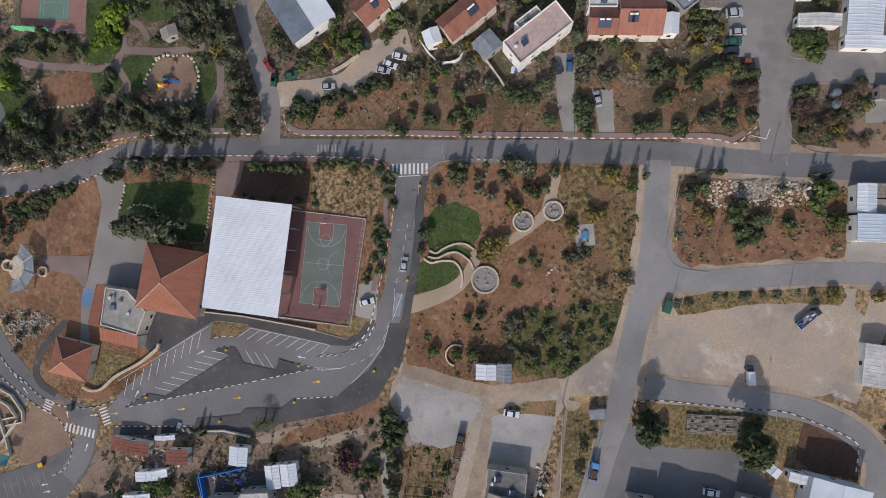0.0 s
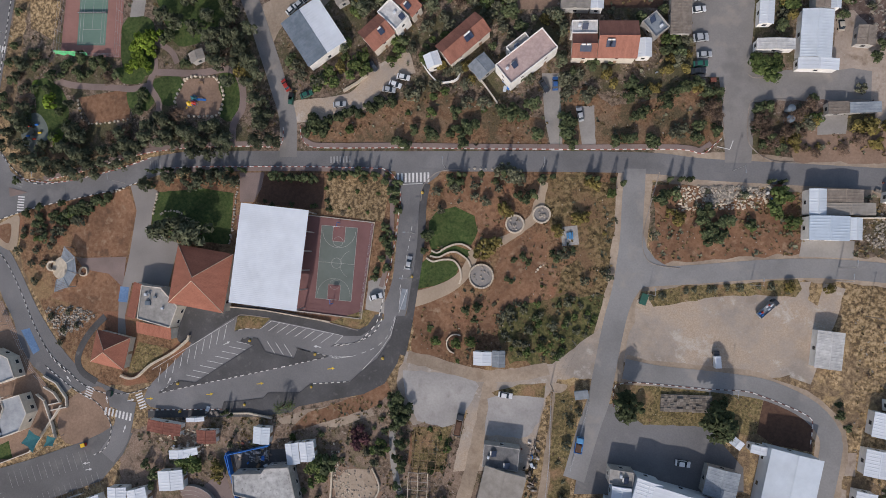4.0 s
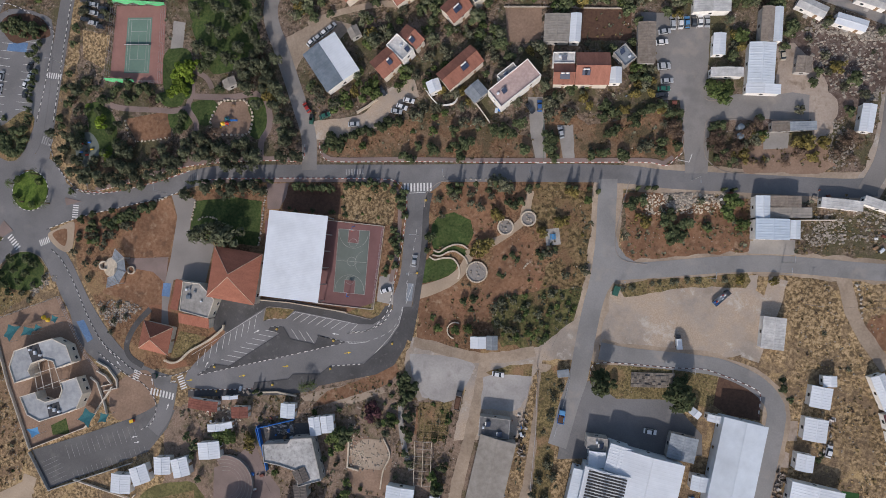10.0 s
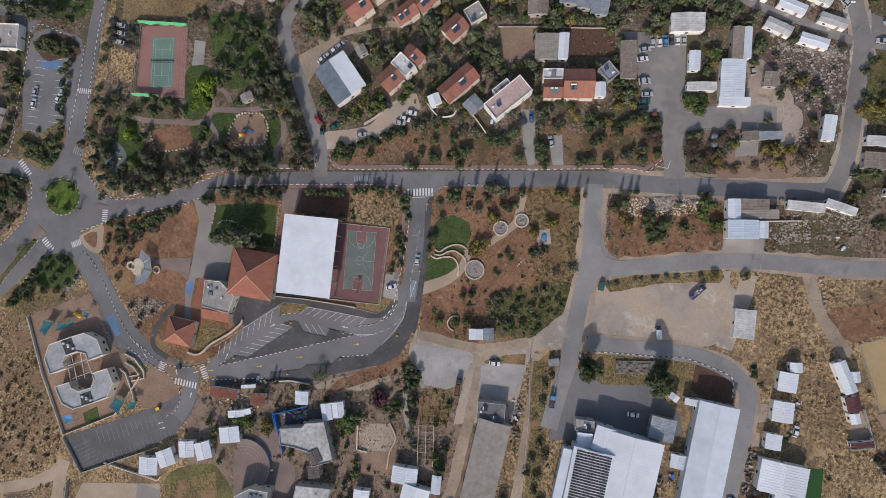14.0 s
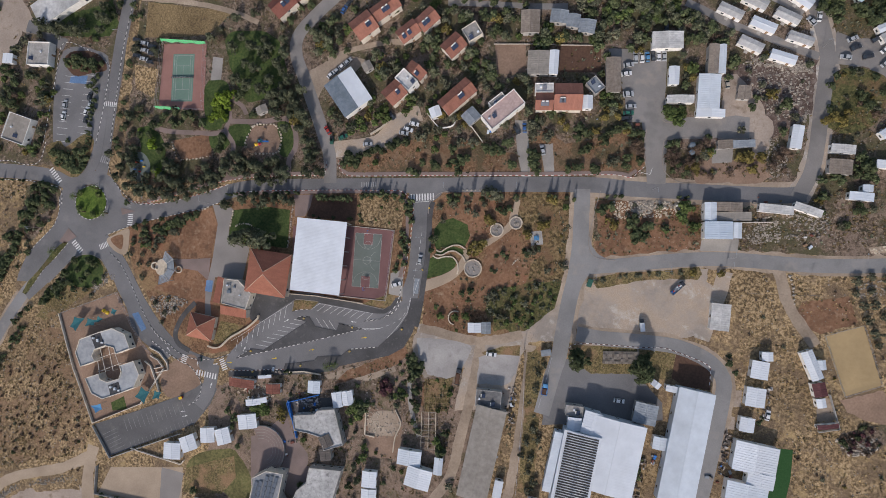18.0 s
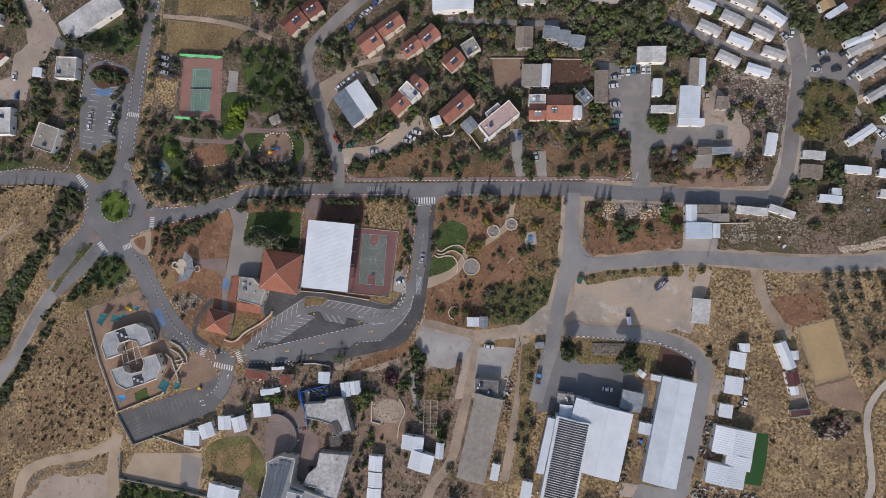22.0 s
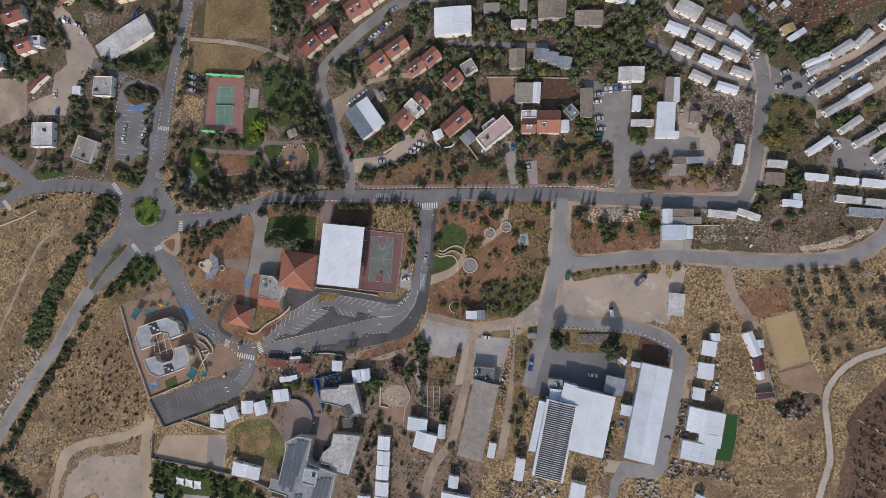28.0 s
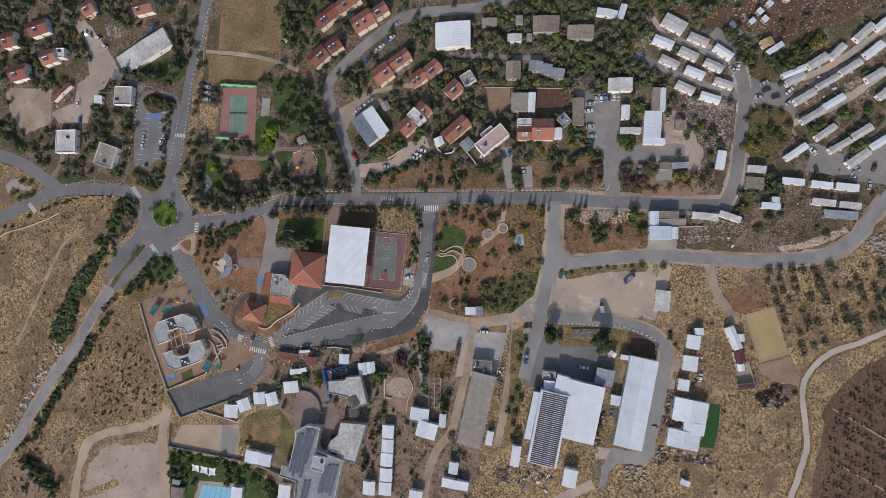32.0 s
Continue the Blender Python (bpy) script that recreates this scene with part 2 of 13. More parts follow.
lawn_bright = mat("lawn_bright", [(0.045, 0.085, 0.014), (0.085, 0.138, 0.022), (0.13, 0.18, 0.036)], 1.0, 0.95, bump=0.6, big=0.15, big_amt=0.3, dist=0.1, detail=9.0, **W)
weeds = blend("weeds", mat("weeds_base", [(0.08, 0.068, 0.03), (0.165, 0.13, 0.058), (0.29, 0.22, 0.11)], 1.2, 0.95, bump=0.8, big=0.08, big_amt=0.25, dist=0.2, specks=(((0.066, 0.044, 0.028), 1.1, 0.57, 0.66), ((0.396, 0.315, 0.254), 1.5, 0.65, 0.72)), **W), ((0.231, 0.143, 0.080), (0.330, 0.207, 0.117)), 0.12, 0.5, 0.62)
weeds_gold = blend("weeds_gold", mat("weeds_gold_base", [(0.078, 0.055, 0.028), (0.178, 0.125, 0.06), (0.305, 0.222, 0.116)], 0.8, 0.95, bump=0.8, big=0.1, big_amt=0.28, dist=0.2, detail=9.0, con=0.75, specks=(((0.085, 0.07, 0.03), 0.5, 0.56, 0.68), ((0.42, 0.35, 0.27), 1.3, 0.67, 0.73)), **W), ((0.15, 0.09, 0.05), (0.225, 0.14, 0.08)), 0.1, 0.5, 0.62)
weeds_green = blend("weeds_green", mat("weeds_green_base", [(0.05, 0.054, 0.02), (0.095, 0.096, 0.036), (0.175, 0.15, 0.065)], 0.9, 0.95, bump=0.8, big=0.1, big_amt=0.28, dist=0.2, detail=9.0, specks=(((0.03, 0.036, 0.014), 0.6, 0.55, 0.66),), **W), ((0.13, 0.085, 0.045), (0.21, 0.14, 0.075)), 0.12, 0.5, 0.62)
ploughed = mat("ploughed", [(0.075, 0.045, 0.031), (0.125, 0.078, 0.053), (0.18, 0.118, 0.083)], 0.8, 0.95, bump=0.9, big=0.05, big_amt=0.25, dist=0.3, con=1.2, specks=(((0.06, 0.045, 0.03), 1.1, 0.57, 0.66), ((0.36, 0.32, 0.27), 1.5, 0.65, 0.72)), **W)
sand = mat("sand", [(0.34, 0.245, 0.13), (0.43, 0.32, 0.175)], 0.6, 0.95, big=0.1, big_amt=0.1, con=2.6, **W)
lot_dust = mat("lot_dust", [(0.31, 0.248, 0.202), (0.405, 0.338, 0.282)], 1.3, 0.95, big=0.05, big_amt=0.22, con=1.6, specks=(((0.2, 0.15, 0.105), 0.3, 0.56, 0.75), ((0.42, 0.37, 0.31), 1.3, 0.62, 0.7)), **W)
yard_dust = mat("yard_dust", [(0.22, 0.145, 0.105), (0.31, 0.215, 0.155)], 1.2, 0.95, bump=0.4, big=0.1, big_amt=0.22, con=1.5, **W)
straw_crop = mat("straw_crop", [(0.11, 0.08, 0.042), (0.2, 0.142, 0.072), (0.31, 0.225, 0.12)], 1.6, 0.95, bump=0.8, big=0.07, big_amt=0.28, dist=0.15, con=1.1, specks=(((0.12, 0.085, 0.05), 0.5, 0.58, 0.68),), **W)
white_paint = mat("white_paint", [(0.55, 0.55, 0.54), (0.75, 0.75, 0.73)], 3.0, 0.7, bump=0, big=0.4, big_amt=0.1, **W)
yellow_paint = mat("yellow_paint", [(0.6, 0.4, 0.04), (0.7, 0.5, 0.06)], 3.0, 0.7, bump=0, **W)
blue_paint = mat("blue_paint", [(0.1, 0.19, 0.34), (0.15, 0.25, 0.42)], 1.5, 0.7, bump=0, **W)
kerb_red = mat("kerb_red", [(0.3, 0.1, 0.08), (0.38, 0.15, 0.12)], 3.0, 0.8, bump=0, **W)
kerb_dark = mat("kerb_dark", [(0.12, 0.06, 0.052), (0.17, 0.085, 0.07)], 3.0, 0.8, bump=0, **W)
kerb_white = mat("kerb_white", [(0.6, 0.58, 0.55), (0.72, 0.7, 0.67)], 3.0, 0.8, bump=0, **W)
kerb_grey = mat("kerb_grey", [(0.24, 0.21, 0.185), (0.33, 0.29, 0.26)], 3.0, 0.85, **W)
court_green = mat("court_green", [(0.128, 0.152, 0.138), (0.152, 0.178, 0.162)], 1.0, 0.8, big=0.15, big_amt=0.12, con=2.6, **W)
court_red = mat("court_red", [(0.172, 0.088, 0.086), (0.215, 0.115, 0.11)], 1.0, 0.8, big=0.15, big_amt=0.12, con=2.6, **W)
tennis_green = mat("tennis_green", [(0.13, 0.21, 0.17), (0.16, 0.25, 0.2)], 1.0, 0.8, big=0.15, big_amt=0.1, con=2.6, **W)
tennis_red = mat("tennis_red", [(0.27, 0.14, 0.118), (0.33, 0.178, 0.15)], 1.0, 0.8, big=0.15, big_amt=0.1, con=2.6, **W)
wall_cream = mat("wall_cream", [(0.55, 0.5, 0.43), (0.65, 0.6, 0.52)], 0.8, 0.85, big=0.3, big_amt=0.1, rand=0.08)
wall_white = mat("wall_white", [(0.68, 0.67, 0.64), (0.78, 0.77, 0.75)], 0.8, 0.8, big=0.3, big_amt=0.08, rand=0.05)
wall_grey = mat("wall_grey", [(0.3, 0.29, 0.28), (0.4, 0.39, 0.37)], 0.8, 0.85, big=0.3, big_amt=0.12, rand=0.1)
tile_red = mat("tile_red", [(0.225, 0.088, 0.058), (0.29, 0.115, 0.077), (0.335, 0.145, 0.1)], 1.8, 0.85, big=0.2, big_amt=0.12, rand=0.22, bump=0.5, stretch=(3, 1, 1), con=1.6)
tile_clay = mat("tile_clay", [(0.225, 0.098, 0.07), (0.29, 0.127, 0.092), (0.335, 0.158, 0.118)], 1.8, 0.85, big=0.25, big_amt=0.18, rand=0.18, bump=0.5, stretch=(3, 1, 1), con=1.6)
tile_dark = mat("tile_dark", [(0.15, 0.06, 0.048), (0.2, 0.078, 0.06), (0.25, 0.105, 0.08)], 1.8, 0.85, big=0.2, big_amt=0.15, rand=0.15, bump=0.5, stretch=(3, 1, 1), con=1.6)
tile_pink = mat("tile_pink", [(0.42, 0.31, 0.29), (0.5, 0.38, 0.35)], 1.2, 0.85, big=0.3, big_amt=0.1)
metal_white = mat("metal_white", [(0.6, 0.645, 0.7), (0.645, 0.687, 0.738)], 0.5, 0.5, 0.0, bump=0.05, big=0.12, big_amt=0.08, rand=0.07, con=2)
metal_pale = mat("metal_pale", [(0.53, 0.588, 0.65), (0.575, 0.632, 0.692)], 0.5, 0.5, 0.0, bump=0.05, big=0.15, big_amt=0.1, rand=0.06)
metal_smooth = mat("metal_smooth", [(0.45, 0.53, 0.62), (0.475, 0.555, 0.645)], 0.4, 0.5, 0.0, bump=0.0, big=0.2, big_amt=0.06)
metal_grey = mat("metal_grey", [(0.2, 0.23, 0.26), (0.28, 0.31, 0.34)], 0.6, 0.55, 0.1, bump=0.1, big=0.15, big_amt=0.15, rand=0.12)
metal_slate = mat("metal_slate", [(0.12, 0.155, 0.19), (0.17, 0.205, 0.245)], 0.6, 0.55, 0.0, bump=0.1, big=0.2, big_amt=0.15)
metal_brown = mat("metal_brown", [(0.18, 0.15, 0.125), (0.27, 0.23, 0.195)], 0.8, 0.8, 0.0, bump=0.3, big=0.15, big_amt=0.2, rand=0.15)
metal_maroon = mat("metal_maroon", [(0.085, 0.032, 0.036), (0.12, 0.045, 0.048)], 0.8, 0.7, 0.0, bump=0.2, big=0.2, big_amt=0.15)
metal_rust = mat("metal_rust", [(0.16, 0.055, 0.04), (0.23, 0.09, 0.065)], 0.8, 0.7, 0.0, bump=0.2, big=0.2, big_amt=0.15)
roof_grey = mat("roof_grey", [(0.26, 0.25, 0.235), (0.36, 0.345, 0.325)], 0.7, 0.85, bump=0.2, big=0.15, big_amt=0.22, rand=0.1)
roof_white = mat("roof_white", [(0.4, 0.4, 0.4), (0.56, 0.56, 0.55)], 0.6, 0.8, bump=0.2, big=0.12, big_amt=0.25, rand=0.1)
roof_stained = mat("roof_stained", [(0.3, 0.298, 0.294), (0.42, 0.42, 0.415), (0.5, 0.5, 0.492)], 0.6, 0.85, bump=0.2, big=0.15, big_amt=0.2, detail=12.0, con=1.3, specks=(((0.13, 0.128, 0.125), 0.35, 0.6, 0.72), ((0.2, 0.195, 0.19), 1.4, 0.62, 0.7)))
roof_kinder = mat("roof_kinder", [(0.3, 0.318, 0.338), (0.385, 0.402, 0.42)], 0.5, 0.8, bump=0.1, big=0.12, big_amt=0.18)
roof_dark = mat("roof_dark", [(0.12, 0.12, 0.124), (0.18, 0.178, 0.176)], 0.8, 0.85, bump=0.2, big=0.3, big_amt=0.25, detail=9.0)
roof_school = mat("roof_school", [(0.19, 0.205, 0.225), (0.275, 0.29, 0.31)], 0.5, 0.8, bump=0.1, big=0.15, big_amt=0.2, detail=9.0)
court_paint = mat("court_paint", [(0.32, 0.33, 0.31), (0.42, 0.42, 0.4)], 2.0, 0.8, bump=0, con=1.6, **W)
faint_paint = mat("faint_paint", [(0.22, 0.22, 0.22), (0.3, 0.3, 0.3)], 2.0, 0.8, bump=0, con=1.2, **W)
solar_brown = mat("solar_brown", [(0.075, 0.066, 0.06), (0.115, 0.1, 0.092)], 2, 0.5, bump=0, big_amt=0.1)
roof_tan = mat("roof_tan", [(0.235, 0.215, 0.19), (0.31, 0.285, 0.255)], 0.5, 0.85, bump=0.2, big=0.1, big_amt=0.12)
glass = mat("glass", [(0.03, 0.04, 0.05)], 1, 0.1, bump=0, big_amt=0.05, spec=0.6)
solar_blue = mat("solar_blue", [(0.03, 0.045, 0.085), (0.045, 0.06, 0.1)], 2, 0.25, bump=0, big_amt=0.1, spec=0.5)
solar_grey = mat("solar_grey", [(0.085, 0.105, 0.135), (0.125, 0.148, 0.18)], 2, 0.35, bump=0, big_amt=0.1, spec=0.5)
steel = mat("steel", [(0.4, 0.41, 0.42), (0.5, 0.51, 0.52)], 2, 0.4, 0.6, bump=0, big_amt=0.1)
dark_metal = mat("dark_metal", [(0.05, 0.05, 0.055), (0.08, 0.08, 0.085)], 2, 0.6, 0.2, bump=0, big_amt=0.1)
rubber = mat("rubber", [(0.02, 0.02, 0.02)], 2, 0.9, bump=0, big_amt=0.1)
rubble_ground = mat("rubble_ground", [(0.08, 0.052, 0.042), (0.14, 0.1, 0.083), (0.22, 0.175, 0.15)], 0.5, 0.95, bump=0.8, big=0.1, big_amt=0.25, con=1.2, dist=0.2, detail=10.0, specks=(((0.32, 0.28, 0.25), 1.1, 0.6, 0.68), ((0.06, 0.05, 0.04), 0.45, 0.6, 0.7)), **W)
scrap = mat("scrap", [(0.1, 0.075, 0.06), (0.2, 0.17, 0.145), (0.45, 0.43, 0.41)], 0.35, 0.75, bump=0.1, big=0.5, big_amt=0.3, island=0.7, con=0.7, coord="World")
stone = mat("stone", [(0.24, 0.21, 0.175), (0.38, 0.34, 0.29)], 1.5, 0.95, bump=0.6, big=0.6, big_amt=0.15, rand=0.15, island=0.3)
stone_cream = mat("stone_cream", [(0.46, 0.39, 0.3), (0.58, 0.51, 0.41)], 1.5, 0.9, bump=0.4, big=0.5, big_amt=0.12, rand=0.1, island=0.1)
wood = mat("wood", [(0.2, 0.13, 0.08), (0.3, 0.2, 0.13)], 2, 0.8, big_amt=0.15, rand=0.15)
wood_grey = mat("wood_grey", [(0.2, 0.175, 0.15), (0.3, 0.265, 0.23)], 2, 0.9, big_amt=0.2, rand=0.25)
bark = mat("bark", [(0.09, 0.065, 0.045), (0.15, 0.11, 0.08)], 3, 0.95, big_amt=0.15)
turf = mat("turf", [(0.02, 0.07, 0.02), (0.03, 0.09, 0.028)], 2, 0.95, big_amt=0.12, **W)
water = mat("water", [(0.2, 0.45, 0.6), (0.26, 0.52, 0.66)], 0.8, 0.1, bump=0.1, big_amt=0.08, spec=0.5, **W)
cloth_teal = mat("cloth_teal", [(0.02, 0.11, 0.13), (0.035, 0.15, 0.17)], 1, 0.85, big_amt=0.1)
cloth_blue = mat("cloth_blue", [(0.07, 0.22, 0.42), (0.09, 0.28, 0.5)], 1, 0.85, big_amt=0.1)
cloth_white = mat("cloth_white", [(0.68, 0.69, 0.7), (0.76, 0.77, 0.78)], 1, 0.85, big_amt=0.05)
cloth_green = mat("cloth_green", [(0.07, 0.4, 0.16), (0.12, 0.5, 0.22)], 1, 0.85, big_amt=0.1)
blue_plastic = mat("blue_plastic", [(0.03, 0.16, 0.5), (0.04, 0.2, 0.58)], 1, 0.5, bump=0, big_amt=0.1)
red_plastic = mat("red_plastic", [(0.5, 0.05, 0.03), (0.58, 0.08, 0.05)], 1, 0.5, bump=0, big_amt=0.1)
yellow_plastic = mat("yellow_plastic", [(0.7, 0.45, 0.03), (0.78, 0.52, 0.05)], 1, 0.5, bump=0, big_amt=0.1)
black_plastic = mat("black_plastic", [(0.02, 0.022, 0.025)], 1, 0.5, bump=0, big_amt=0.1)


def leaf(name, cols, scale=0.5):
    return mat(name, cols, scale, 0.85, bump=0, big=0.3, big_amt=0.25, rand=0.28, island=0.48, spec=0.15)


leaf_pine = leaf("leaf_pine", [(0.056, 0.068, 0.042), (0.12, 0.128, 0.078)])
leaf_dark = leaf("leaf_dark", [(0.046, 0.063, 0.03), (0.098, 0.114, 0.056)])
leaf_green = leaf("leaf_green", [(0.055, 0.085, 0.028), (0.105, 0.13, 0.045)])
leaf_bright = leaf("leaf_bright", [(0.1, 0.16, 0.02), (0.15, 0.2, 0.03)])
leaf_olive = leaf("leaf_olive", [(0.075, 0.08, 0.05), (0.14, 0.14, 0.095)])
leaf_yellow = leaf("leaf_yellow", [(0.14, 0.115, 0.035), (0.21, 0.17, 0.06)])
leaf_bare = leaf("leaf_bare", [(0.107, 0.075, 0.054), (0.172, 0.123, 0.092)])
leaf_purple = leaf("leaf_purple", [(0.06, 0.03, 0.035), (0.1, 0.045, 0.05)])
leaf_straw = leaf("leaf_straw", [(0.22, 0.15, 0.072), (0.4, 0.285, 0.15)])
leaf_vine = leaf("leaf_vine", [(0.055, 0.046, 0.03), (0.105, 0.086, 0.058)])
leaf_scrub = leaf("leaf_scrub", [(0.110, 0.084, 0.042), (0.198, 0.143, 0.070)])


# ---- builders ----
def flat_mesh(name, verts, faces, material, parent=None, label="", smooth=False):
    me = bpy.data.meshes.new(name)
    me.from_pydata([tuple(v) for v in verts], [], faces)
    me.materials.append(material)
    if smooth:
        me.shade_smooth()
    ob = new(name, me)
    if parent:
        ob.parent = parent
    if label:
        ob["label"] = label
    return ob


class Geo:
    """Collects boxes, prisms and tubes into one mesh."""

    def __init__(self):
        self.v, self.f = [], []

    def add(self, v, f):
        o = len(self.v)
        self.v += [tuple(p) for p in v]
        self.f += [tuple(i + o for i in q) for q in f]
        return self

    def box(self, x0, y0, z0, x1, y1, z1, ch=0.0):
        """A box; ch: chamfer of its top edges."""
        v = [(x0, y0, z0), (x1, y0, z0), (x1, y1, z0), (x0, y1, z0)]
        f = [(3, 2, 1, 0), (0, 1, 5, 4), (1, 2, 6, 5), (2, 3, 7, 6), (3, 0, 4, 7)]
        zc = z1 - ch
        v += [(x0, y0, zc), (x1, y0, zc), (x1, y1, zc), (x0, y1, zc)]
        if ch:
            v += [(x0 + ch, y0 + ch, z1), (x1 - ch, y0 + ch, z1), (x1 - ch, y1 - ch, z1), (x0 + ch, y1 - ch, z1)]
            f += [(4, 5, 9, 8), (5, 6, 10, 9), (6, 7, 11, 10), (7, 4, 8, 11), (8, 9, 10, 11)]
        else:
            f += [(4, 5, 6, 7)]
        return self.add(v, f)

    def prism(self, poly, z0, z1):
        n = len(poly)
        v = [(x, y, z0) for x, y in poly] + [(x, y, z1) for x, y in poly]
        f = [tuple(range(n, 2 * n)), tuple(range(n - 1, -1, -1))] + [(i, (i + 1) % n, n + (i + 1) % n, n + i) for i in range(n)]
        return self.add(v, f)

    def slab(self, quad, t):
        """A sloped plate: four corners of its upper face, counter-clockwise from above, and its thickness."""
        q = [Vector(p) for p in quad]
        n = (q[1] - q[0]).cross(q[2] - q[0]).normalized() * t
        return self.add([*q, *[p - n for p in q]], [(0, 1, 2, 3), (7, 6, 5, 4), (0, 4, 5, 1), (1, 5, 6, 2), (2, 6, 7, 3), (3, 7, 4, 0)])

    def tube(self, a, b, r0, r1=None, n=6):
        a, b = Vector(a), Vector(b)
        r1 = r0 if r1 is None else r1
        w = (b - a).normalized()
        s = w.orthogonal().normalized()
        u = w.cross(s)
        ring = [(math.cos(2 * math.pi * i / n), math.sin(2 * math.pi * i / n)) for i in range(n)]
        v = [a + (s * c + u * d) * r0 for c, d in ring] + [b + (s * c + u * d) * r1 for c, d in ring]
        f = [(i, (i + 1) % n, n + (i + 1) % n, n + i) for i in range(n)] + [tuple(range(n - 1, -1, -1)), tuple(range(n, 2 * n))]
        return self.add(v, f)

    def ob(self, name, material, parent=None, label="", smooth=False):
        return flat_mesh(name, self.v, self.f, material, parent, label, smooth)


def smooth_line(pts, step=3.0, closed=False):
    """Points at even steps along a soft curve through pts."""
    p = [Vector((q[0], q[1])) for q in pts]
    n = len(p)
    out = []
    for i in range(n if closed else n - 1):
        if closed:
            a, b, c, d = p[i - 1], p[i], p[(i + 1) % n], p[(i + 2) % n]
        else:
            b, c = p[i], p[i + 1]
            a, d = p[i - 1] if i else b * 2 - c, p[i + 2] if i + 2 < n else c * 2 - b
        k = max(1, int((c - b).length / step))
        for j in range(k):
            t = j / k
            out.append(0.5 * ((2 * b) + (c - a) * t + (2 * a - 5 * b + 4 * c - d) * t * t + (3 * b - a - 3 * c + d) * t ** 3))
    if not closed:
        out.append(p[-1])
    return out


def offsets(line, d, closed=False):
    """The line shifted d metres to its left."""
    out, n = [], len(line)
    for i in range(n):
        a = line[i - 1] if (i or closed) else line[0]
        b = line[(i + 1) % n] if (i < n - 1 or closed) else line[-1]
        t = (b - a).normalized()
        out.append(line[i] + Vector((-t.y, t.x)) * d)
    return out


def ragged(poly, amp, step=2.0):
    """The outline cut into short steps and roughened."""
    out, n = [], len(poly)
    for i in range(n):
        a, b = Vector(poly[i][:2]), Vector(poly[(i + 1) % n][:2])
        k = max(1, int((b - a).length / step))
        for j in range(k):
            p = a.lerp(b, j / k)
            w = noise.noise_vector((p.x * 0.35, p.y * 0.35, 3.0)) + 0.6 * noise.noise_vector((p.x * 1.3, p.y * 1.3, 9.0))
            out.append(p + Vector((w.x, w.y)) * amp)
    return out


def signed_area(p):
    return sum(p[i][0] * p[(i + 1) % len(p)][1] - p[(i + 1) % len(p)][0] * p[i][1] for i in range(len(p))) / 2


def region(name, poly, material, z, label="", category="ground", rag=0.0, soft=0.0, parent=None, kind="structure"):
    """A sheet of ground with its edge going down into the earth."""
    p = [Vector(q[:2]) for q in poly]
    if soft:
        p = smooth_line(p, soft, True)
    if rag:
        p = ragged(p, rag)
    if signed_area(p) < 0:
        p.reverse()
    ob = Geo().prism([(q.x, q.y) for q in p], -0.2, z).ob(name, material, parent)
    return tagged(ob, label, category, "", kind) if not parent else ob


def strip(name, pts, width, material, z, label="", category="road", closed=False, step=3.0, z0=-0.2, kind="structure", parent=None, rag=0.0):
    """A road or path along a soft curve; width may change from end to end."""
    line = smooth_line(pts, step, closed)
    n = len(line)
    w0, w1 = width if isinstance(width, tuple) else (width, width)
    lt, rt = [], []
    for i, (a, b) in enumerate(zip(offsets(line, 1, closed), line)):
        w = (w0 + (w1 - w0) * i / max(1, n - 1)) / 2
        d = a - b
        e = rag * noise.noise((b.x * 0.3, b.y * 0.3, 1)) if rag else 0
        g = rag * noise.noise((b.x * 0.3, b.y * 0.3, 5)) if rag else 0
        lt.append(b + d * (w + e))
        rt.append(b - d * (w + g))
    v = [(p.x, p.y, z) for p in lt] + [(p.x, p.y, z) for p in rt] + [(p.x, p.y, z0) for p in lt] + [(p.x, p.y, z0) for p in rt]
    f = []
    for i in range(n if closed else n - 1):
        j = (i + 1) % n
        f += [(i, n + i, n + j, j), (i, j, 2 * n + j, 2 * n + i), (n + j, n + i, 3 * n + i, 3 * n + j)]
    ob = flat_mesh(name, v, f, material, parent)
    return tagged(ob, label, category, "", kind) if not parent else ob


def base(name, x, y, rz=0.0, label="", category="", group="", z=0.0):
    ob = new(name)
    ob.matrix_basis = pose(x, y, z, 0, 0, rz)
    ob.empty_display_size = 0.5
    return tagged(ob, label, category, group)


FEET = []


def footprint(p):
    """Centre, length along the first side, width and turn of a rectangle given by three corners in a row."""
    FEET.append(((p[0][0] + p[2][0]) / 2, (p[0][1] + p[2][1]) / 2, math.hypot(p[2][0] - p[0][0], p[2][1] - p[0][1]) / 2))
    a, b, c = (Vector(q[:2]) for q in p[:3])
    m = (a + c) / 2
    e = b - a
    return m.x, m.y, e.length, abs((c - b).dot(Vector((-e.y, e.x)).normalized())), math.degrees(math.atan2(e.y, e.x))


